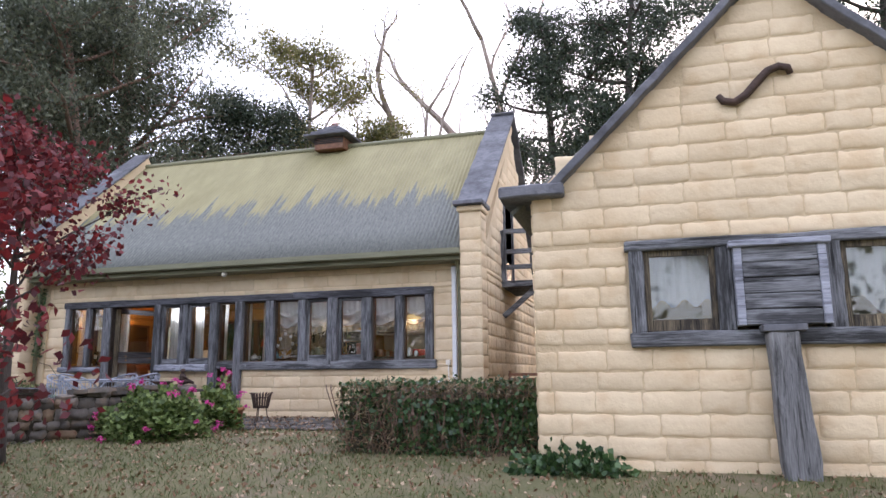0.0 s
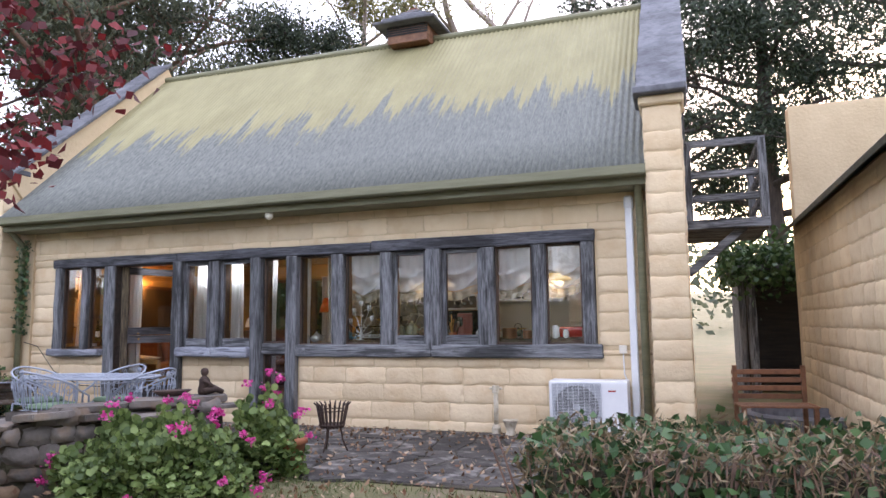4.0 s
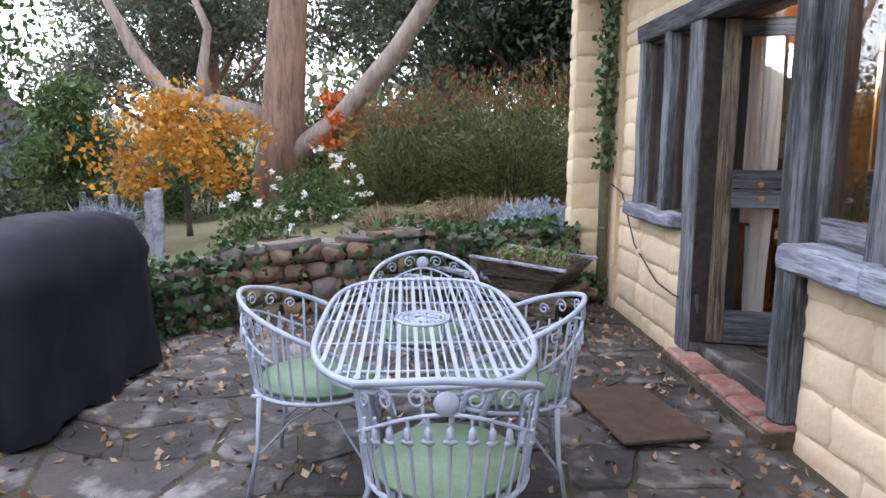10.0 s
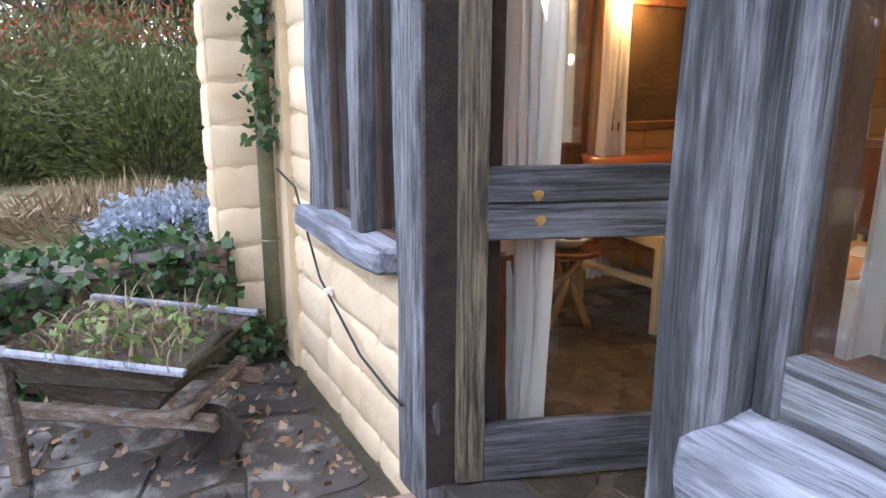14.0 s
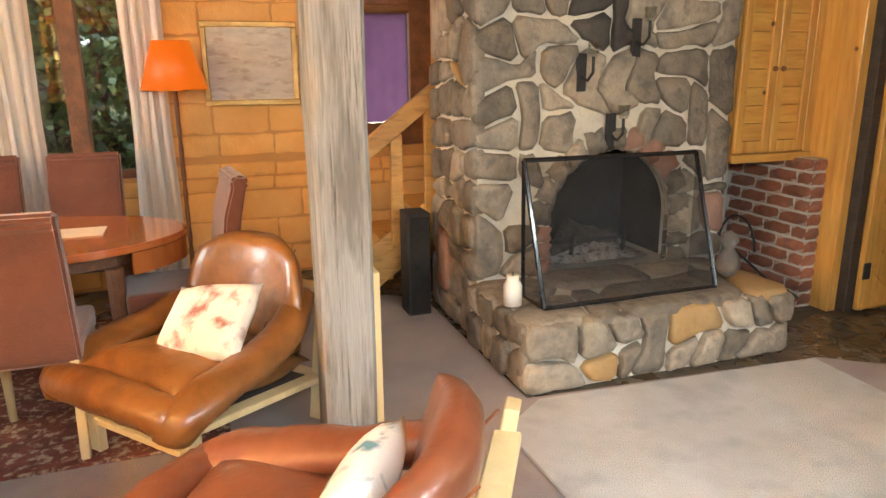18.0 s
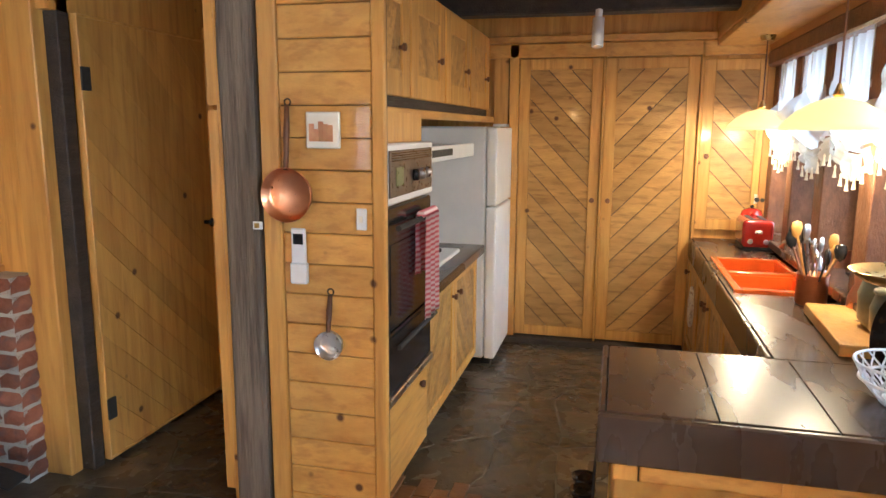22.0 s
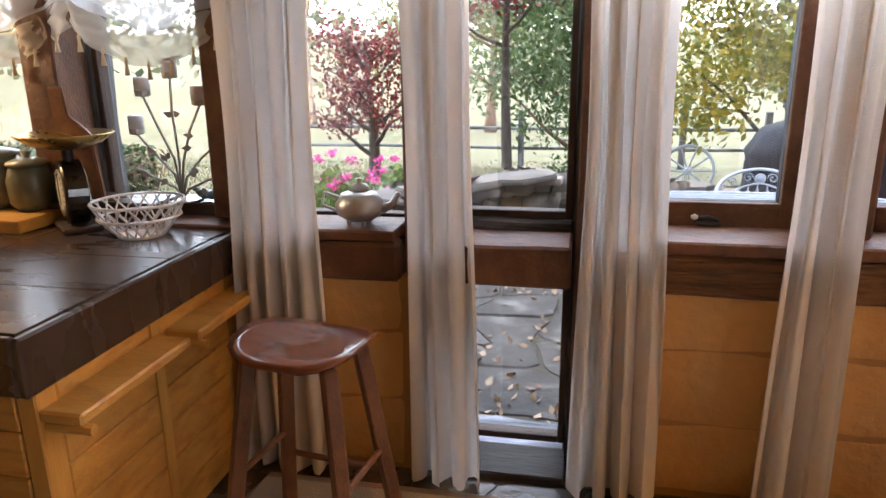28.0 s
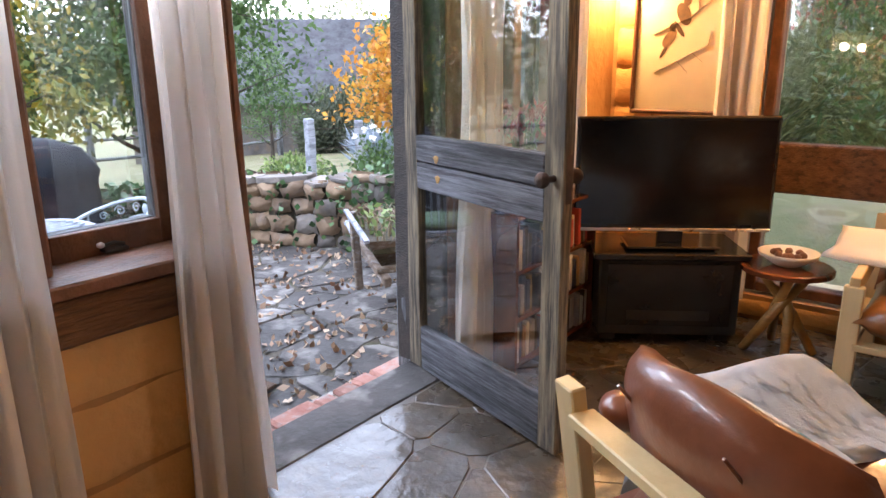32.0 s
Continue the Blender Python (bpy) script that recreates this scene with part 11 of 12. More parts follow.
# ---- chest on wheels ----
CHESTRED = material("orange_stained_timber", (0.26, 0.075, 0.025), (0.38, 0.13, 0.045), 4, 0.5, bump=0.25, stretch=(2, 2, 6), vary=0.12)
chest = thing("wheeled_chest", "orange-stained timber chest table on castors", "coffee table", at=(-0.22, 2.72, F), turn=4)
part("body", box(-0.20, 0.20, -0.43, 0.43, 0.09, 0.37, 0.006), CHESTRED, chest)
part("top", box(-0.225, 0.225, -0.46, 0.46, 0.372, 0.405, 0.006), PINE, chest)
for s in (-1, 1):
    for y in (-0.43, -0.01, 0.40):
        part("strap", box(s * 0.202 - 0.003, s * 0.202 + 0.003, y, y + 0.03, 0.09, 0.37, 0.001), BROWN, chest)
    part("side_board", box(-0.19, 0.19, s * 0.433 - 0.002, s * 0.433 + 0.004, 0.10, 0.36, 0.003), CHESTRED, chest)
    for y in (-0.36, 0.36):
        w_ = part("castor", rod((s * 0.15 - 0.015, y, 0.04), (s * 0.15 + 0.015, y, 0.04), 0.04, seg=14), IVORY, chest)
        part("fork", box(s * 0.15 - 0.02, s * 0.15 + 0.02, y - 0.012, y + 0.012, 0.04, 0.092, 0.003), BLACK_MATT, w_)
bkx = thing("magazine", "thin folded magazine on the chest table", "magazine", at=(-0.22, 2.9, F + 0.406), turn=20)
part("cover", box(-0.10, 0.10, -0.14, 0.14, 0, 0.010, 0.002), IVORY, bkx)
# ---- candle on a stand ----
cs = thing("candle_stand", "pillar candle on a slim dark stand", "candle holder", at=(-0.55, 3.05, F))
part("stand", lathe([(0.09, 0), (0.09, 0.012), (0.02, 0.03), (0.015, 0.2), (0.025, 0.22), (0.015, 0.24), (0.015, 0.40), (0.06, 0.42), (0.06, 0.43), (0, 0.43)], 16), BROWN, cs, smooth=False)
part("candle", lathe([(0.05, 0.43), (0.05, 0.53), (0.042, 0.535), (0, 0.525)], 18), IVORY, cs, smooth=False)
# ---- oil heater ----
oh = thing("oil_heater", "white oil-filled column heater by the sofa", "heater", at=(-1.22, 3.42, F))
for k in range(6):
    part("fin", box(-0.07, 0.07, -0.15 + k * 0.052, -0.11 + k * 0.052, 0.08, 0.62, 0.014, seg=2), WHITE, oh)
part("control_box", box(-0.075, 0.075, 0.16, 0.21, 0.10, 0.58, 0.01), WHITE, oh)
part("foot", box(-0.12, 0.12, -0.13, -0.10, 0.0, 0.078, 0.01), BLACK_MATT, oh)
part("foot", box(-0.12, 0.12, 0.10, 0.13, 0.0, 0.078, 0.01), BLACK_MATT, oh)
# ---- dining ----
TURKEY = material("dark_red_patterned_rug", (0.10, 0.025, 0.018), (0.20, 0.06, 0.04), 14, 0.97, bump=0.5, bscale=150, dark=(0.42, 0.34, 0.24), dark_amount=0.9, vary=0)
single("dining_rug", box(-1.25, 0.78, 3.20, 4.95, F + 0.008, F + 0.020, 0.004), TURKEY, "dark red patterned rug under the dining table", "rug")
CHERRY = material("polished_cherry", (0.28, 0.075, 0.02), (0.42, 0.13, 0.035), 3, 0.15, bump=0.04, stretch=(0.8, 4, 1), vary=0.05, coat=0.6)
table = thing("dining_table", "polished red-brown oval dining table with drop edge", "dining table", at=(-0.17, 4.10, F))
oval = [(0.84 * math.cos(a), 0.50 * math.sin(a)) for a in [k * math.tau / 48 for k in range(48)]]
part("tabletop", outline(oval, 0.70, 0.735, 0.008), CHERRY, table)
part("apron", outline([(x * 0.80, y * 0.74) for x, y in oval], 0.62, 0.699), BROWN, table)
for s in (-1, 1):
    part("drop_leaf", outline([(s * (0.838 * math.cos(a)), 0.498 * math.sin(a)) for a in [(-0.75 + 1.5 * k / 12) for k in range(13)]] + [(s * 0.828 * math.cos(a), 0.488 * math.sin(a)) for a in [(0.75 - 1.5 * k / 12) for k in range(13)]], 0.60, 0.699), CHERRY, table)
for sx in (-1, 1):
    for sy in (-1, 1):
        part("leg", lathe([(0.025, 0), (0.03, 0.05), (0.022, 0.2), (0.035, 0.4), (0.04, 0.62)], 10, (sx * 0.52, sy * 0.26, 0)), BROWN, table)
single("table_runner", box(-0.62, 0.30, 4.01, 4.21, F + 0.737, F + 0.741), material("oatmeal_linen", (0.62, 0.50, 0.34), (0.70, 0.58, 0.42), 30, 0.95, bump=0.4, vary=0), "pale oatmeal runner along the dining table", "runner")


def dining_chair():
    c = thing("dining_chair", "high-backed dining chair in brown suede with a rolled top", "dining chair", "chairs round the dining table")
    part("seat", box(-0.20, 0.20, -0.23, 0.22, 0.38, 0.48, 0.03, seg=3), SUEDE, c, smooth=False)
    prof = [(0.17, 0.40), (0.20, 0.62), (0.225, 0.80), (0.265, 0.93), (0.262, 0.965), (0.29, 0.99), (0.335, 0.985), (0.348, 0.95), (0.33, 0.92), (0.305, 0.80), (0.27, 0.60), (0.235, 0.40)]
    part("backrest", profile_x(prof, -0.20, 0.20, 0.012), SUEDE, c, smooth=False)
    for sx in (-1, 1):
        part("leg", rod((sx * 0.17, -0.19, 0), (sx * 0.17, -0.19, 0.385), 0.016, 0.024, 8), BIRCH, c)
        part("leg", bar((sx * 0.17, 0.25, 0), (sx * 0.17, 0.20, 0.40), 0.035, 0.035), BIRCH, c)
    return c


first = dining_chair()
spots = [(0.07, 3.50, 180), (-0.37, 3.52, 183), (-0.43, 4.86, 2), (0.09, 4.84, -3), (0.60, 3.98, -84), (-1.10, 4.05, 84)]
for k, (x, y, r) in enumerate(spots):
    m = pose(x, y, F + 0.02, 0, 0, r)
    if k == 0:
        first.matrix_basis = m
    else:
        copy_thing(first, m)
# ---- floor lamp, table lamp, lantern ----
ORANGE_SHADE = glowing("lit_orange_parchment", (1.0, 0.20, 0.012), 0.030, (0.30, 0.035, 0.004))
lamp = thing("floor_lamp", "lit floor lamp with an orange shade and turned stem", "floor lamp", at=(0.65, 5.34, F))
part("base", lathe([(0.13, 0), (0.13, 0.015), (0.05, 0.035), (0.02, 0.06), (0, 0.061)], 20), BROWN, lamp, smooth=True)
part("stem", lathe([(0.012, 0.05)] + [(0.011 + 0.006 * abs(math.sin(k * 1.3)), 0.06 + k * 0.058) for k in range(24)] + [(0.008, 1.47), (0, 1.47)], 10), BROWN, lamp, smooth=True)
part("shade", lathe([(0.205, 1.36), (0.115, 1.66)], 32), ORANGE_SHADE, lamp, "orange parchment shade", smooth=True).data.polygons.foreach_set("use_smooth", [True] * 32 + [False] * 2)
sh = bmesh.new()
bm = bmesh.new()
bm.from_mesh(lamp.children[-1].data)
bmesh.ops.delete(bm, geom=[f for f in bm.faces if len(f.verts) > 4], context="FACES")
bm.to_mesh(lamp.children[-1].data)
bm.free()
sh.free()
part("shade_ring", tube([(0.205 * math.cos(k * math.tau / 32), 0.205 * math.sin(k * math.tau / 32), 1.36) for k in range(32)], 0.004, 5, closed=True), BRASS, lamp)
part("bulb", lathe([(0, 1.44), (0.02, 1.45), (0.03, 1.48), (0.02, 1.53), (0, 1.54)], 12), BULB, lamp, smooth=True)
lt = bpy.data.lights.new("floor_lamp_light", "POINT")
lt.energy, lt.color, lt.shadow_soft_size = 8.5, (1.0, 0.66, 0.32), 0.04
new("floor_lamp_light", lt).matrix_basis = pose(0.65, 5.34, F + 1.50)
side = thing("sideboard", "low dark cabinet in the corner behind the table", "cabinet", at=(-1.17, 5.30, F))
part("body", box(-0.24, 0.24, -0.22, 0.22, 0.05, 0.70, 0.006), BROWN, side)
part("top", box(-0.26, 0.26, -0.24, 0.24, 0.702, 0.73, 0.005), BROWN, side)
tl = thing("table_lamp", "table lamp with a scalloped white shade", "table lamp", at=(-1.15, 5.25, F + 0.731))
part("base", lathe([(0.08, 0), (0.08, 0.02), (0.02, 0.05), (0.03, 0.14), (0.015, 0.24), (0.012, 0.36), (0, 0.36)], 16), BRASS, tl, smooth=True)
part("shade", lathe([(0.19, 0.33), (0.18, 0.42), (0.14, 0.52), (0.09, 0.56), (0.085, 0.555), (0.135, 0.515), (0.175, 0.42), (0.185, 0.33)], 24, wobble=0.02), glowing("dim_white_shade", (1.0, 0.75, 0.5), 0.06, (0.8, 0.76, 0.68)), tl, smooth=True)
lan = thing("hanging_lantern", "small black glass lantern hung over the table", "lantern", at=(-0.22, 3.95, 0))
for sx in (-1, 1):
    for sy in (-1, 1):
        part("corner_bar", bar((sx * 0.065, sy * 0.065, 1.42), (sx * 0.065, sy * 0.065, 1.66), 0.010, 0.010, 0), BLACK_MATT, lan)
for z in (1.41, 1.66):
    part("plate", box(-0.075, 0.075, -0.075, 0.075, z, z + 0.012, 0.003), BLACK_MATT, lan)
for sx, a, b, c, d in ((0, -0.062, 0.062, -0.067, -0.065), (0, -0.062, 0.062, 0.065, 0.067), (1, -0.067, -0.065, -0.062, 0.062), (1, 0.065, 0.067, -0.062, 0.062)):
    part("pane", box(a, b, c, d, 1.425, 1.658), GLASS, lan)
part("hood", lathe([(0.085, 1.672), (0.05, 1.72), (0.02, 1.75), (0, 1.752)], 4), BLACK_MATT, lan)
part("chain", rod((0, 0, 1.75), (0, 0, 2.52), 0.004, seg=5), BLACK_MATT, lan)
part("candle", rod((0, 0, 1.425), (0, 0, 1.52), 0.022, seg=10), IVORY, lan)
# ---- pictures ----
GILT = material("gilt_frame", (0.34, 0.20, 0.06), (0.52, 0.34, 0.12), 9, 0.35, metal=0.7, bump=0.3, vary=0)


def framed(name, label, w, h, m, frame_mat, ground_mat, mount=0.0, wide=0.05):
    p = thing(name, label, "picture")
    p.matrix_basis = m
    for a, b, c, d in ((-w / 2, w / 2, h - wide, h), (-w / 2, w / 2, 0, wide), (-w / 2, -w / 2 + wide, wide, h - wide), (w / 2 - wide, w / 2, wide, h - wide)):
        part("frame_rail", box(a, b, -0.035, 0.0, c, d, 0.006), frame_mat, p)
    pic = part("painting", box(-w / 2 + wide, w / 2 - wide, -0.015, -0.008, wide, h - wide), ground_mat, p)
    return p, pic


DUSK = material("dark_oil_painting", (0.030, 0.018, 0.012), (0.13, 0.075, 0.035), 3.2, 0.45, bump=0.3, bscale=40, dark=(0.10, 0.075, 0.035), dark_amount=0.6, vary=0)
PAPER = material("cream_paper", (0.66, 0.58, 0.42), (0.72, 0.64, 0.48), 4, 0.8, bump=0.02, vary=0)
SNOW = material("pale_landscape_print", (0.42, 0.38, 0.32), (0.62, 0.58, 0.50), 5, 0.5, bump=0.05, stretch=(1, 1, 3), dark=(0.30, 0.20, 0.14), dark_amount=0.6, vary=0)
INK = material("sepia_ink", (0.10, 0.06, 0.035), (0.20, 0.12, 0.06), 20, 0.8, bump=0, vary=0.2)
framed("oil_painting", "large dark oil painting in a brown frame", 1.07, 0.80, Matrix.Translation((-1.392, 2.51, 1.12)) @ Matrix.Rotation(math.pi / 2, 4, "Z"), BROWN, DUSK, wide=0.055)
framed("landscape_print", "pale landscape print in a gilt frame", 0.64, 0.56, Matrix.Translation((1.15, 5.63, 1.33)), GILT, SNOW, wide=0.04)
bp_, pic = framed("bird_print", "sepia bird print on cream paper in a slim frame", 0.50, 0.82, Matrix.Translation((-1.392, 0.69, 1.18)) @ Matrix.Rotation(math.pi / 2, 4, "Z"), BROWN, PAPER, wide=0.022)
for cx, cz, rx, rz, a in ((0.02, 0.52, 0.035, 0.062, -25), (0.035, 0.585, 0.022, 0.026, 10), (-0.05, 0.40, 0.028, 0.055, 35), (-0.035, 0.455, 0.018, 0.024, 0), (0.0, 0.445, 0.012, 0.05, -35), (-0.075, 0.335, 0.010, 0.045, 30)):
    part("printed_bird", turned(outline([(rx * math.cos(k * math.tau / 14), rz * math.sin(k * math.tau / 14)) for k in range(14)], 0, 0.0012), Matrix.Translation((cx, -0.0155, cz)) @ Matrix.Rotation(math.radians(a), 4, "Y") @ Matrix.Rotation(math.pi / 2, 4, "X")), INK, pic)
for p, q in (((-0.12, 0.22), (0.16, 0.36)), ((-0.14, 0.42), (0.05, 0.50)), ((0.05, 0.50), (0.18, 0.60)), ((0.0, 0.28), (0.06, 0.22)), ((0.08, 0.32), (0.14, 0.27)), ((-0.02, 0.47), (0.02, 0.41)), ((0.10, 0.54), (0.09, 0.60)), ((0.16, 0.36), (0.17, 0.43))):
    part("printed_twig", bar((p[0], -0.0158, p[1]), (q[0], -0.0158, q[1]), 0.009, 0.001, 0), INK, pic)
# ---- wall lamp ----
wl = thing("wall_lamp", "small brass wall lamp with a warm lit shade", "wall lamp", at=(-1.415, 2.03, 1.95))
part("bracket", box(0, 0.05, -0.02, 0.02, -0.03, 0.03, 0.004), BRASS, wl)
part("shade", lathe([(0.055, 0.0), (0.035, 0.10), (0.032, 0.10), (0.05, 0.0)], 16, (0.08, 0, 0.0)), glowing("lit_amber_shade", (1.0, 0.55, 0.2), 1.5), wl, smooth=True)
lt = bpy.data.lights.new("wall_lamp_light", "POINT")
lt.energy, lt.color, lt.shadow_soft_size = 6.5, (1.0, 0.58, 0.22), 0.04
new("wall_lamp_light", lt).matrix_basis = pose(-1.27, 2.03, 1.90)
wl = thing("wall_lamp", "small brass wall lamp with a warm lit shade", "wall lamp", at=(-1.42, 0.36, 1.95))
part("bracket", box(0, 0.05, -0.02, 0.02, -0.03, 0.03, 0.004), BRASS, wl)
part("shade", lathe([(0.055, 0.0), (0.035, 0.10), (0.032, 0.10), (0.05, 0.0)], 16, (0.08, 0, 0.0)), glowing("lit_cream_shade", (1.0, 0.55, 0.2), 1.5), wl, smooth=True)
lt = bpy.data.lights.new("wall_lamp_light", "POINT")
lt.energy, lt.color, lt.shadow_soft_size = 6.5, (1.0, 0.58, 0.22), 0.04
new("wall_lamp_light", lt).matrix_basis = pose(-1.28, 0.36, 1.92)
# ---- television, stand, bookcase, side table ----
tv = thing("television", "large flat black television switched off", "television", at=(-0.88, 0.90, 0.60), turn=123.5)
part("bezel", box(-0.475, 0.475, -0.02, 0.025, 0.05, 0.61, 0.008), BLACK, tv)
part("screen", box(-0.455, 0.455, -0.023, -0.0205, 0.085, 0.59), material("dark_screen", (0.004, 0.004, 0.005), (0.006, 0.006, 0.007), 3, 0.12, bump=0, vary=0), tv)
part("silver_strip", box(-0.47, 0.47, -0.024, -0.018, 0.05, 0.066, 0.002), STEEL, tv)
part("neck", box(-0.06, 0.06, -0.01, 0.03, -0.01, 0.05, 0.004), BLACK, tv)
part("foot", box(-0.22, 0.22, -0.10, 0.12, -0.025, -0.01, 0.005), BLACK, tv)
part("maker_badge", box(-0.03, 0.03, -0.0255, -0.024, 0.054, 0.062), WHITE, tv)
stand = thing("television_stand", "black television cabinet on short feet", "cabinet", at=(-0.92, 0.86, F), turn=123.5)
part("body", box(-0.34, 0.34, -0.17, 0.22, 0.05, 0.44, 0.008), BLACK_MATT, stand)
part("top", box(-0.37, 0.37, -0.20, 0.24, 0.442, 0.475, 0.006), BLACK, stand)
part("glass_door", box(-0.30, 0.30, -0.176, -0.171, 0.10, 0.42, 0.002), BLACK, stand)
part("disc_player", box(-0.2, 0.2, -0.179, -0.1765, 0.13, 0.18), BLACK_MATT, stand)
for s in (-0.28, 0.28):
    part("foot", box(s - 0.04, s + 0.04, -0.12, 0.16, 0, 0.05, 0.006), BLACK_MATT, stand)
bc = thing("bookcase", "low red-brown bookcase full of books", "bookcase", at=(-0.76, 0.32, F))
part("side", box(0.0, 0.022, 0, 0.24, 0, 0.74, 0.003), MAHOGANY, bc)
part("side", box(0.74, 0.762, 0, 0.24, 0, 0.74, 0.003), MAHOGANY, bc)
part("middle", box(0.375, 0.393, 0, 0.23, 0.05, 0.72, 0.003), MAHOGANY, bc)
part("back", box(0.0, 0.762, -0.008, 0.0, 0, 0.74), MAHOGANY, bc)
for z in (0.05, 0.27, 0.49, 0.742):
    part("shelf", box(0.022 if z < 0.7 else -0.01, 0.74 if z < 0.7 else 0.772, 0, 0.235 if z < 0.7 else 0.25, z - 0.018, z, 0.003), MAHOGANY, bc)
BOOKS = [material("book_cover_" + n, c, tuple(v * 1.25 for v in c), 9, 0.6, bump=0.05, vary=0.3) for n, c in (("grey", (0.30, 0.30, 0.31)), ("white", (0.62, 0.60, 0.56)), ("red", (0.40, 0.05, 0.03)), ("navy", (0.05, 0.07, 0.13)), ("black", (0.02, 0.02, 0.02)), ("tan", (0.36, 0.24, 0.12)))]
rnd = random.Random(12)
for z in (0.05, 0.27, 0.49):
    x = 0.026
    while x < 0.725:
        w, h, d = rnd.uniform(0.014, 0.036), rnd.uniform(0.13, 0.19), rnd.uniform(0.12, 0.17)
        if x + w > 0.735:
            break
        if not (x < 0.395 and x + w > 0.373):
            bk = single("book", box(0, w, 0, d, 0, h, 0.003), rnd.choice(BOOKS), "upright book with a plain worn spine", "book", "books in the bookcase")
            bk.matrix_basis = Matrix.Translation((-0.76 + x, 0.55 - d - rnd.uniform(0.0, 0.03), F + z + 0.001)) @ Matrix.Rotation(rnd.choice((0, 0, 0, 0.06)), 4, "Y")
        x += w + rnd.choice((0.001, 0.002, 0.002, 0.012))
PROTEA = leafy("dark_red_protea", [(0.16, 0.015, 0.02), (0.28, 0.03, 0.04), (0.40, 0.08, 0.09)])
va = thing("protea_vase", "glass vase of dark red proteas on the bookcase", "vase", at=(-0.22, 0.44, F + 0.743))
part("vase", lathe([(0.04, 0), (0.055, 0.02), (0.06, 0.07), (0.03, 0.14), (0.045, 0.19), (0.04, 0.19), (0.026, 0.14), (0.054, 0.07), (0.045, 0.015), (0, 0.012)], 20), GLASS, va, smooth=True)
rnd = random.Random(3)
for k in range(8):
    a = k * 0.8
    top_ = (0.09 * math.cos(a), 0.09 * math.sin(a), 0.34 + rnd.uniform(-0.03, 0.09))
    stm = part("stem", tube([(0, 0, 0.03), (0.01 * math.cos(a), 0.01 * math.sin(a), 0.17), top_], 0.004, 5), BROADLEAF, va)
    leaves("flower_head", [Vector(top_) + Vector((rnd.gauss(0, 0.016), rnd.gauss(0, 0.016), rnd.gauss(0.01, 0.02))) for _ in range(26)], 0.05, PROTEA, k, 0.35, -1.5, parent=stm)
    leaves("foliage", [Vector((0.012 * math.cos(a), 0.012 * math.sin(a), 0.18)).lerp(Vector(top_), rnd.random()) for _ in range(14)], 0.06, BROADLEAF, k + 50, 0.25, -0.5, parent=stm)
BOTTLE = material("green_bottle_glass", (0.02, 0.05, 0.012), (0.05, 0.10, 0.02), 3, 0.08, bump=0, vary=0.1, transmit=0.75)
for x, y, z, tint in ((-0.42, 0.225, 0.985, 0), (-0.55, 0.22, 0.985, 1)):
    bo = thing("wine_bottle", "green wine bottle with a pale label" if tint < 2 else "green bottle with a red cap", "bottle", "wine bottles on the sills", at=(x, y, z))
    part("glass", lathe([(0.034, 0), (0.037, 0.006), (0.037, 0.18), (0.03, 0.21), (0.014, 0.24), (0.013, 0.30), (0, 0.30)], 18), BOTTLE, bo, smooth=True)
    part("label", lathe([(0.0375, 0.06), (0.0378, 0.061), (0.0378, 0.14), (0.0375, 0.141)], 18), IVORY, bo)
    part("capsule", lathe([(0.015, 0.25), (0.0155, 0.303), (0, 0.304)], 14), RED_ENAMEL if tint == 2 else BLACK, bo)
single("small_dish", lathe([(0.03, 0), (0.045, 0.006), (0.05, 0.02), (0.046, 0.02), (0.03, 0.01), (0, 0.009)], 18), BLACK, "small black dish on the bookcase", "dish", at=(-0.05, 0.46, F + 0.743))
stb = thing("side_table", "round timber side table on crossed branch legs", "side table", at=(-1.02, 1.42, F))
part("tabletop", lathe([(0.17, 0.405), (0.205, 0.412), (0.205, 0.432), (0.195, 0.438), (0, 0.438)], 28), MAHOGANY, stb, smooth=False)
for k in range(4):
    a = k * math.tau / 4 + 0.4
    part("branch_leg", tube([(0.16 * math.cos(a), 0.16 * math.sin(a), 0), (0.05 * math.cos(a + 0.5), 0.05 * math.sin(a + 0.5), 0.20), (-0.12 * math.cos(a), -0.12 * math.sin(a), 0.41)], [0.02, 0.026, 0.018], 8), PINE_D, stb, smooth=True)
bw = thing("bowl", "cream pottery bowl with dried pods", "bowl", at=(-1.02, 1.42, F + 0.438))
part("bowl_body", lathe([(0.05, 0), (0.07, 0.01), (0.13, 0.05), (0.135, 0.065), (0.125, 0.065), (0.07, 0.02), (0, 0.018)], 24), IVORY, bw, smooth=True)
for k in range(9):
    part("pod", turned(lathe([(0, -0.02), (0.014, -0.01), (0.018, 0.004), (0.01, 0.018), (0, 0.022)], 8), pose(0.06 * math.cos(k * 2.4), 0.06 * math.sin(k * 2.4), 0.05 + 0.004 * (k % 3), k * 40, k * 70, 0)), BROWN, bw, smooth=True)
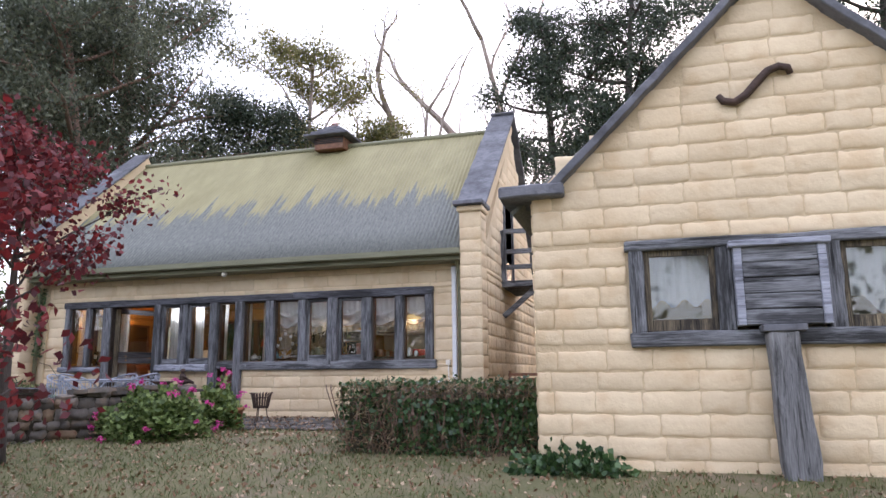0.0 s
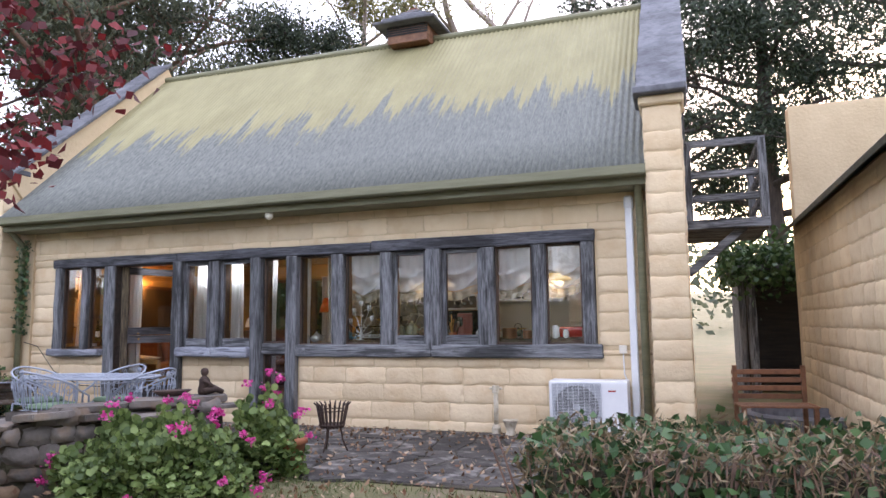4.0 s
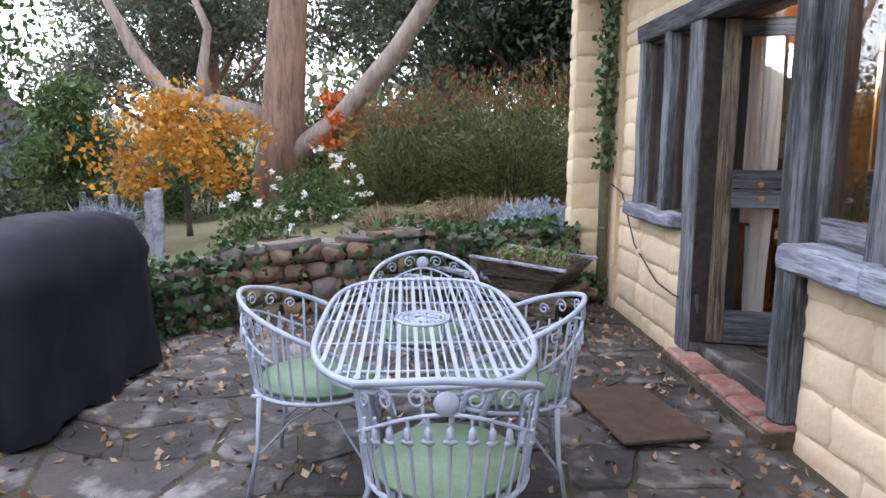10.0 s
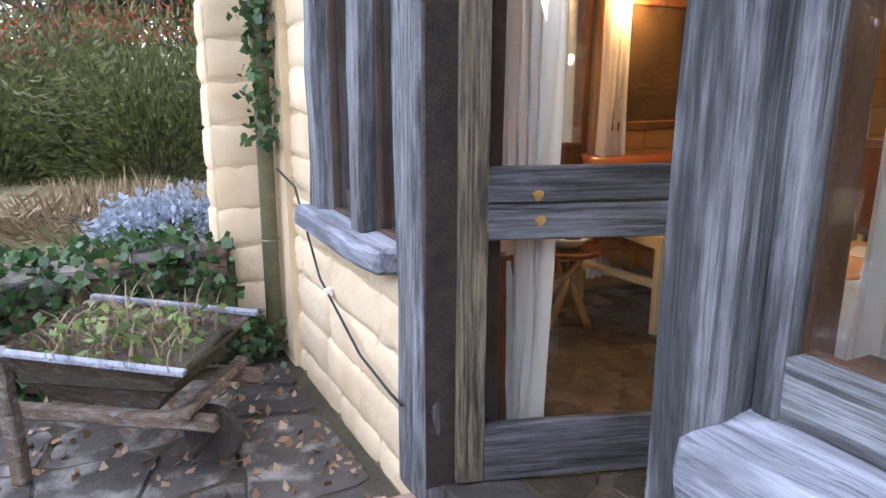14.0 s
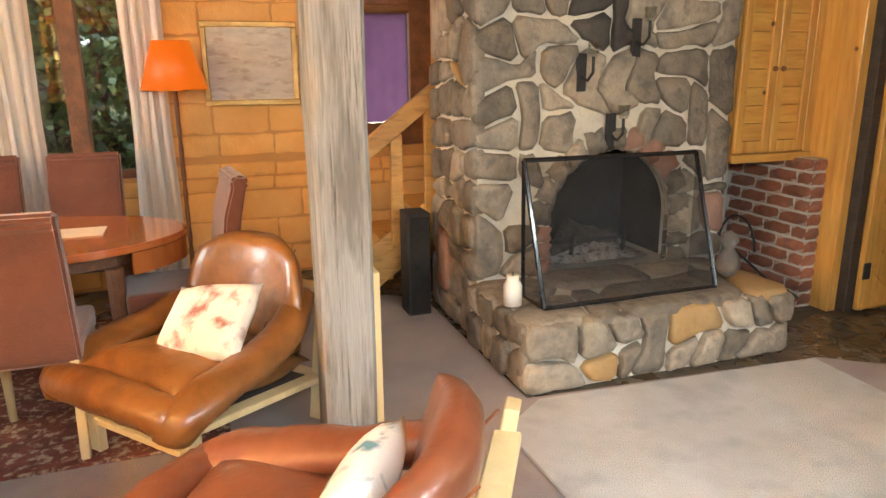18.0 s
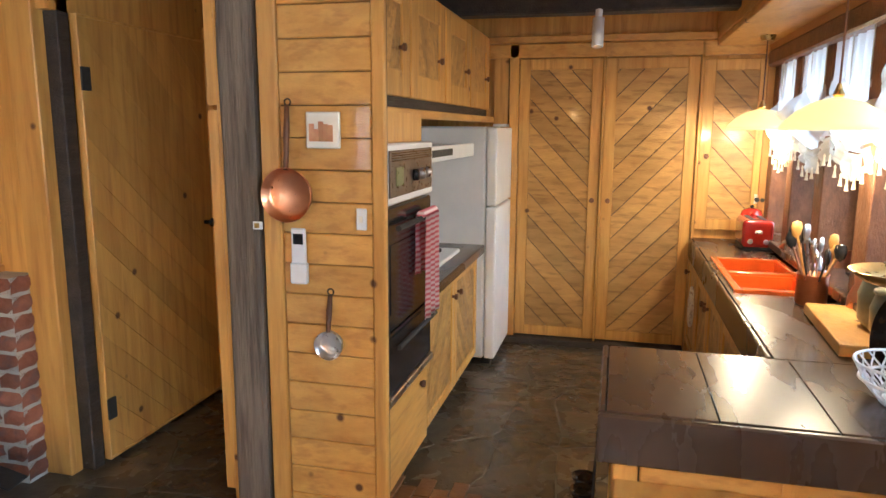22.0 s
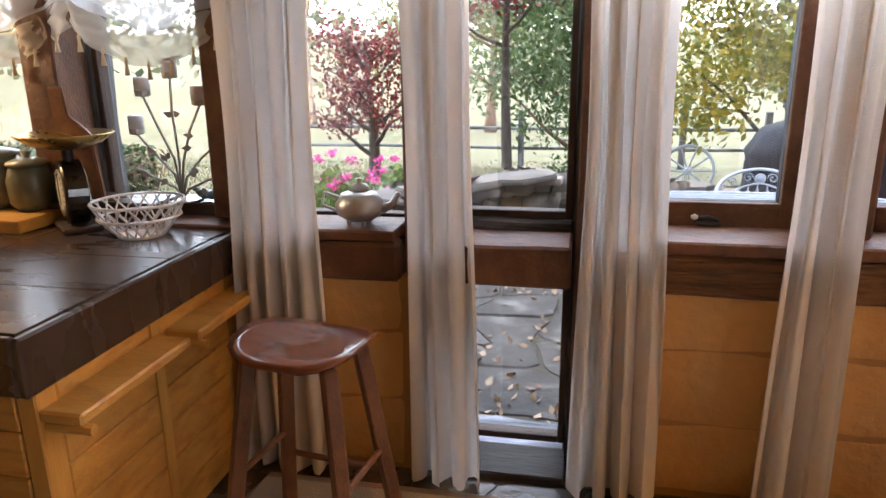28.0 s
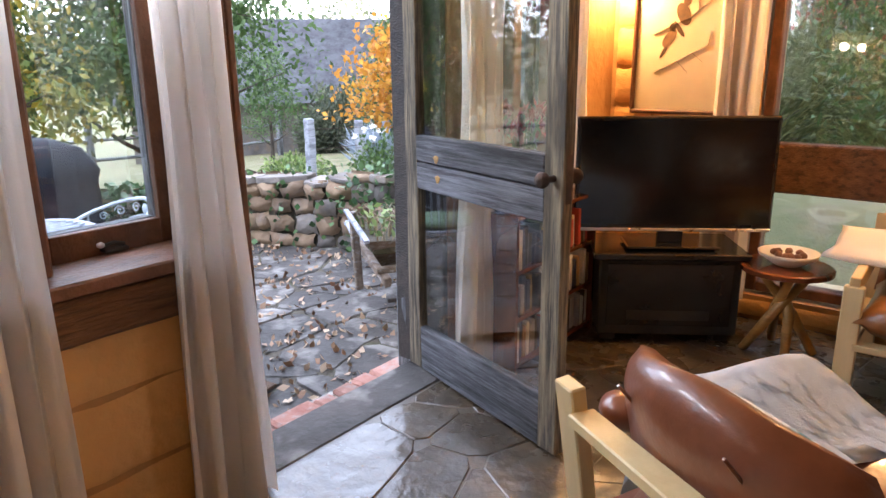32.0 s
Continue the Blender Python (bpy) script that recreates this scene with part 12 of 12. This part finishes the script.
# ---- speaker and stairs ----
sp = thing("loudspeaker", "slim black column loudspeaker on the carpet", "loudspeaker", at=(1.96, 4.46, F))
part("cabinet", box(-0.07, 0.07, -0.08, 0.10, 0.0, 0.645, 0.006), BLACK_MATT, sp)
part("grille", box(-0.062, 0.062, -0.087, -0.081, 0.02, 0.62, 0.003), FIREBOX, sp, "black cloth front")
stair = thing("staircase", "timber stairs with a slanting handrail", "stairs", kind="structure")
for k in range(9):
    part("tread", box(1.60 + k * 0.25, 1.60 + k * 0.25 + 0.28, 4.70, 5.50, F + 0.15 + k * 0.185, F + 0.19 + k * 0.185, 0.005), PINE, stair)
    part("riser", box(1.62 + k * 0.25, 1.64 + k * 0.25, 4.72, 5.48, F + k * 0.185, F + 0.15 + k * 0.185), PINE_Z, stair)
part("stringer", bar((1.55, 4.685, F + 0.10), (3.85, 4.685, F + 1.80), 0.03, 0.24), PINE_D, stair)
part("handrail", bar((1.52, 4.665, F + 0.85), (3.75, 4.665, F + 2.55), 0.05, 0.11), PINE_D, stair)
part("newel", box(1.50, 1.59, 4.62, 4.71, F, F + 0.95, 0.008), PINE_Z, stair)
for k in range(8):
    part("baluster", box(1.65 + k * 0.22, 1.725 + k * 0.22, 4.65, 4.69, F + 0.20 + k * 0.163, F + 0.92 + k * 0.168, 0.004), PINE_D, stair)
# ---- windows of the end wall and the back wall ----
def plain_window(name, label, across, z0, z1, m, rails=(), uprights=(), fr=0.055):
    """A frame with panes; x runs along the wall, y out of it."""
    w = thing(name, label, "window", kind="structure")
    w.matrix_basis = m
    a0, a1 = across
    for x0, x1, c, d in ((a0, a0 + fr, z0, z1), (a1 - fr, a1, z0, z1), (a0 + fr, a1 - fr, z0, z0 + fr), (a0 + fr, a1 - fr, z1 - fr, z1)):
        part("window_frame", box(x0, x1, -0.05, 0.05, c, d, 0.006), BROWN, w)
    for c, d in rails:
        part("middle_rail", box(a0 + fr, a1 - fr, -0.06, 0.06, c, d, 0.008, rough=0.003, cuts=2), BROWN_ROUGH, w)
    for c in uprights:
        part("mullion", box(c - 0.06, c + 0.06, -0.06, 0.06, z0 + fr, z1 - fr, 0.008), BROWN, w)
    zs = [z0 + fr] + [v for r in rails for v in r] + [z1 - fr]
    xs = [a0 + fr] + [v for c in uprights for v in (c - 0.06, c + 0.06)] + [a1 - fr]
    for x0, x1 in zip(xs[::2], xs[1::2]):
        for c, d in zip(zs[::2], zs[1::2]):
            part("pane", box(x0, x1, -0.003, 0.003, c, d), GLASS, w).visible_shadow = False
    return w


QUARTER = Matrix.Rotation(math.pi / 2, 4, "Z")
plain_window("window_9", "brown-framed end window with a low light", (1.12, 1.93), 0.22, 2.08, Matrix.Translation((-1.56, 0, 0)) @ QUARTER, rails=((0.78, 1.04),))
plain_window("window_10", "brown-framed glazed opening beside the dining table", (3.57, 4.48), 0.37, 2.03, Matrix.Translation((-1.56, 0, 0)) @ QUARTER, rails=((0.78, 1.0),))
plain_window("window_11", "brown-framed window over the dining table", (-1.1, 0.5), 0.85, 2.2, Matrix.Translation((0, 5.80, 0)), uprights=(-0.55, 0.02))
plain_window("window_12", "dark red window with a purple blind behind it", (1.75, 2.5), 1.0, 2.2, Matrix.Translation((0, 5.80, 0)), rails=((1.97, 2.03),), fr=0.17)
single("purple_blind", hung_cloth(1.925, 2.325, 5.785, 1.172, 1.968, 0.003, 4), cloth("purple_cotton", (0.07, 0.035, 0.095), (0.105, 0.058, 0.14), 0.5), "plain purple blind in the stair window", "blind", smooth=True)
# ivy bank close outside the back window
rnd = random.Random(77)
pts = [(rnd.uniform(-2.0, 1.6), 6.95 + 0.25 * noise.noise(Vector((k * 0.37, 0, 1))) + rnd.uniform(-0.12, 0.12), rnd.uniform(0.0, 3.4)) for k in range(9000)]
hedge = thing("ivy_hedge", "dense dark green ivy hedge behind the house", "hedge", at=(0, 0, 0))
leaves("foliage", pts, 0.09, IVY, 7, 0.75, 0.4, parent=hedge, face=(0, -1, 0.3))
# Dark box behind the leaves stands in for shade inside the hedge.
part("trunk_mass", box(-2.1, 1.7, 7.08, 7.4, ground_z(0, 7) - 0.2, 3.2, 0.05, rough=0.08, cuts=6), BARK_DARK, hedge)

# ---- mud bricks, flagstones and slates, piece by piece ----
def blocks(name, mat, seed, count=6, **kw):
    return [mud_block(name, mat, seed + k, **kw) for k in range(count)]


CREAM_BLOCKS = blocks("brick", CREAM, 500, 10)
OCHRE_BLOCKS = blocks("brick", OCHRE, 520, 8, rough=0.022)
TURN = {"-y": 0.0, "+y": 180.0, "-x": -90.0, "+x": 90.0}


def brick_face(parent, meshes, facing, plane, a0, a1, z0, z1, course, length, seed, holes=(), depth=0.06, gap=0.014, inside=None):
    """Courses of bricks over a wall face; holes are (a0, a1, z0, z1)."""
    rnd = random.Random(seed)
    plane += -0.0015 if facing[0] == "+" else 0.0015
    cuts = [z0]
    while cuts[-1] + course * 1.4 < z1:
        cuts.append(cuts[-1] + course * rnd.uniform(0.94, 1.06))
    cuts.append(z1)
    for row, (lo, hi) in enumerate(zip(cuts, cuts[1:])):
        bands = sorted({lo, hi, *[min(max(v, lo), hi) for h in holes for v in h[2:]]})
        shift = rnd.uniform(0.3, 0.7) * length
        for c, d in zip(bands, bands[1:]):
            if d - c < 0.05:
                continue
            mid = (c + d) / 2
            shut = sorted((h[0], h[1]) for h in holes if h[2] < mid < h[3])
            spans, start = [], a0
            for s, e in shut:
                if s > start:
                    spans.append((start, s))
                start = max(start, e)
            if a1 > start:
                spans.append((start, a1))
            for s, e in spans:
                joints = [s]
                x = a0 - shift + length * math.ceil((s - a0 + shift) / length + 0.3)
                while x < e - 0.12:
                    if x - joints[-1] > 0.14:
                        joints.append(x + rnd.uniform(-0.05, 0.05))
                    x += length
                joints.append(e)
                for p, q in zip(joints, joints[1:]):
                    if q - p < 0.05 or (inside and not inside((p + q) / 2, d)):
                        continue
                    b = new("brick", rnd.choice(meshes))
                    b.parent = parent
                    u = (p + q) / 2
                    at = (u, plane) if facing[1] == "y" else (plane, u)
                    b.matrix_basis = pose(*at, mid + rnd.uniform(-0.002, 0.002), 0, rnd.uniform(-0.25, 0.25), TURN[facing]) @ Matrix.Diagonal((q - p - gap * rnd.uniform(0.5, 1.5), depth * rnd.uniform(0.8, 1.15), d - c - gap * rnd.uniform(0.5, 1.5), 1))


brick_face(wall_front, CREAM_BLOCKS, "-y", 0.030, -1.75, 7.50, T - 0.10, 2.62, 0.205, 0.52, 1, [(WIN_L - 0.02, WIN_R + 0.02, 0.80, HEAD + 0.13), (0.0, 1.29, T - 0.1, 0.9), (2.40, 3.11, T - 0.1, 0.9)], 0.044, 0.010)
brick_face(inner, OCHRE_BLOCKS, "+y", 0.30, -1.40, 3.66, F + 0.01, 0.80, 0.235, 0.50, 2, [(0.0, 1.29, F - 0.1, 0.9), (2.42, 3.10, F - 0.1, 0.9)], 0.024, 0.006)
brick_face(lining, OCHRE_BLOCKS, "+x", -1.42, 0.32, 5.64, F + 0.01, 2.5, 0.225, 0.44, 3, [(1.10, 1.95, 0.2, 2.1), (3.55, 4.5, 0.35, 2.05)], 0.036, 0.010)
back_wall = bpy.data.objects["wall_back"]
brick_face(back_wall, OCHRE_BLOCKS, "-y", 5.66, -1.40, 2.9, F + 0.01, 2.5, 0.215, 0.42, 4, [(-1.12, 0.52, 0.83, 2.22), (1.73, 2.52, 0.98, 2.22)], 0.036, 0.010)
brick_face(wall_gable, CREAM_BLOCKS, "-y", G_Y + 0.03, G_X0, G_X1, -0.75, G_TOP - 0.1, 0.20, 0.44, 5, [(10.26, 13.18, 0.93, 1.93)], 0.050, 0.010,
           inside=lambda x, z: z < G_EAVE or z < G_TOP - abs(x - G_MID) * (G_TOP - G_EAVE) / (G_MID - G_X0) + 0.02)
brick_face(bpy.data.objects["wall_cottage_side"], CREAM_BLOCKS, "-x", G_X0, G_Y + 0.03, 3.0, -0.75, G_EAVE - 0.05, 0.20, 0.44, 15, (), 0.04, 0.009)
right_pier, left_pier = bpy.data.objects["buttress_right"], bpy.data.objects["buttress_left"]
brick_face(right_pier, CREAM_BLOCKS, "-y", -0.42, 7.49, 7.87, T - 0.03, 3.42, 0.215, 0.9, 6, (), 0.04, 0.008)
brick_face(right_pier, CREAM_BLOCKS, "-x", 7.50, -0.42, 0.0, T - 0.03, 3.42, 0.215, 0.9, 7, (), 0.04, 0.010)
brick_face(right_pier, CREAM_BLOCKS, "+x", 7.86, -0.42, 0.0, T - 0.03, 3.42, 0.215, 0.9, 8, (), 0.04, 0.010)
brick_face(left_pier, CREAM_BLOCKS, "-y", -0.32, -1.95, -1.765, T - 0.03, 3.42, 0.215, 0.9, 9, (), 0.04, 0.008)
brick_face(left_pier, CREAM_BLOCKS, "+x", -1.765, -0.32, 0.0, T - 0.03, 3.42, 0.215, 0.9, 10, (), 0.04, 0.010)
brick_face(bpy.data.objects["wall_right"], CREAM_BLOCKS, "+x", 7.86, 0.0, 5.9, T - 0.03, 2.9, 0.235, 0.48, 11, [(1.70, 2.80, 2.40, 4.4)], 0.05)
brick_face(bpy.data.objects["wall_right"], CREAM_BLOCKS, "+x", 7.86, 0.2, 5.7, 2.9, 5.8, 0.235, 0.48, 12, [(1.70, 2.80, 2.40, 4.4)], 0.05, inside=lambda y, z: z < 5.9 - abs(y - 2.96) * 1.04)


TERRACE_EDGE = [(-1.72, -0.03), (-1.72, -1.6), (-1.45, -2.8), (-0.9, -3.6), (0.4, -4.2), (1.6, -4.0), (2.7, -3.3), (3.6, -2.55), (6.6, -2.6), (9.1, -1.85), (9.3, 1.5), (8.0, 1.5), (7.9, -0.03)]
paving(terrace, "flagstone", lambda x, y: in_outline((x, y), TERRACE_EDGE), -1.7, 9.3, -4.2, -0.06, 0.355, T - 0.05, T + 0.003, FLAG, 61, gap=0.009, limit=330)
floor_ob = bpy.data.objects["floor"]
paving(floor_ob, "slate", lambda x, y: not in_outline((x, y), CARPET_INNER) and not (4.3 < x < 6.9 and 2.3 < y < 2.86) and not (y > 3.6 and x > 2.2), -1.40, 6.92, 0.31, 5.6, 0.29, F - 0.03, F, SLATE_FLOOR, 62, 0.34, 0.0035, 0.0010, limit=345, steps=((1.0, 0.003), (0.975, 0.0)))
rnd = random.Random(63)
for j in range(7):
    for i in range(5):
        x, y = 3.83 + i * 0.16 + 0.08 * (j % 2), 1.72 + j * 0.075
        if not in_outline((x + 0.08, y + 0.03), CARPET_EDGE):
            part("timber_block", box(x, x + 0.155, y, y + 0.071, F - 0.004, F + 0.0075, 0.003), PARQUET, floor_ob)
# ---- little louvred turret on the ridge ----
cupola = thing("roof_turret", "small timber turret with stacked slate caps on the ridge", "turret", kind="structure", at=(3.6, RIDGE_Y, RIDGE_Z - 0.12))
part("box", box(-0.36, 0.36, -0.36, 0.36, 0.0, 0.30, 0.01), BROWN, cupola)
for k in range(4):
    part("louvre", box(-0.37, 0.37, -0.375, -0.362, 0.14 + k * 0.04, 0.165 + k * 0.04), BLACK_MATT, cupola)
for k, (r, z) in enumerate(((0.56, 0.30), (0.44, 0.39), (0.32, 0.48), (0.20, 0.57), (0.10, 0.65))):
    part("cap_slab", box(-r, r, -r, r, z, z + 0.05, 0.012, rough=0.012, cuts=2), SLATE_ROOF, cupola)
    part("cap_block", box(-r * 0.62, r * 0.62, -r * 0.62, r * 0.62, z + 0.051, z + 0.089), REDBRICK, cupola)
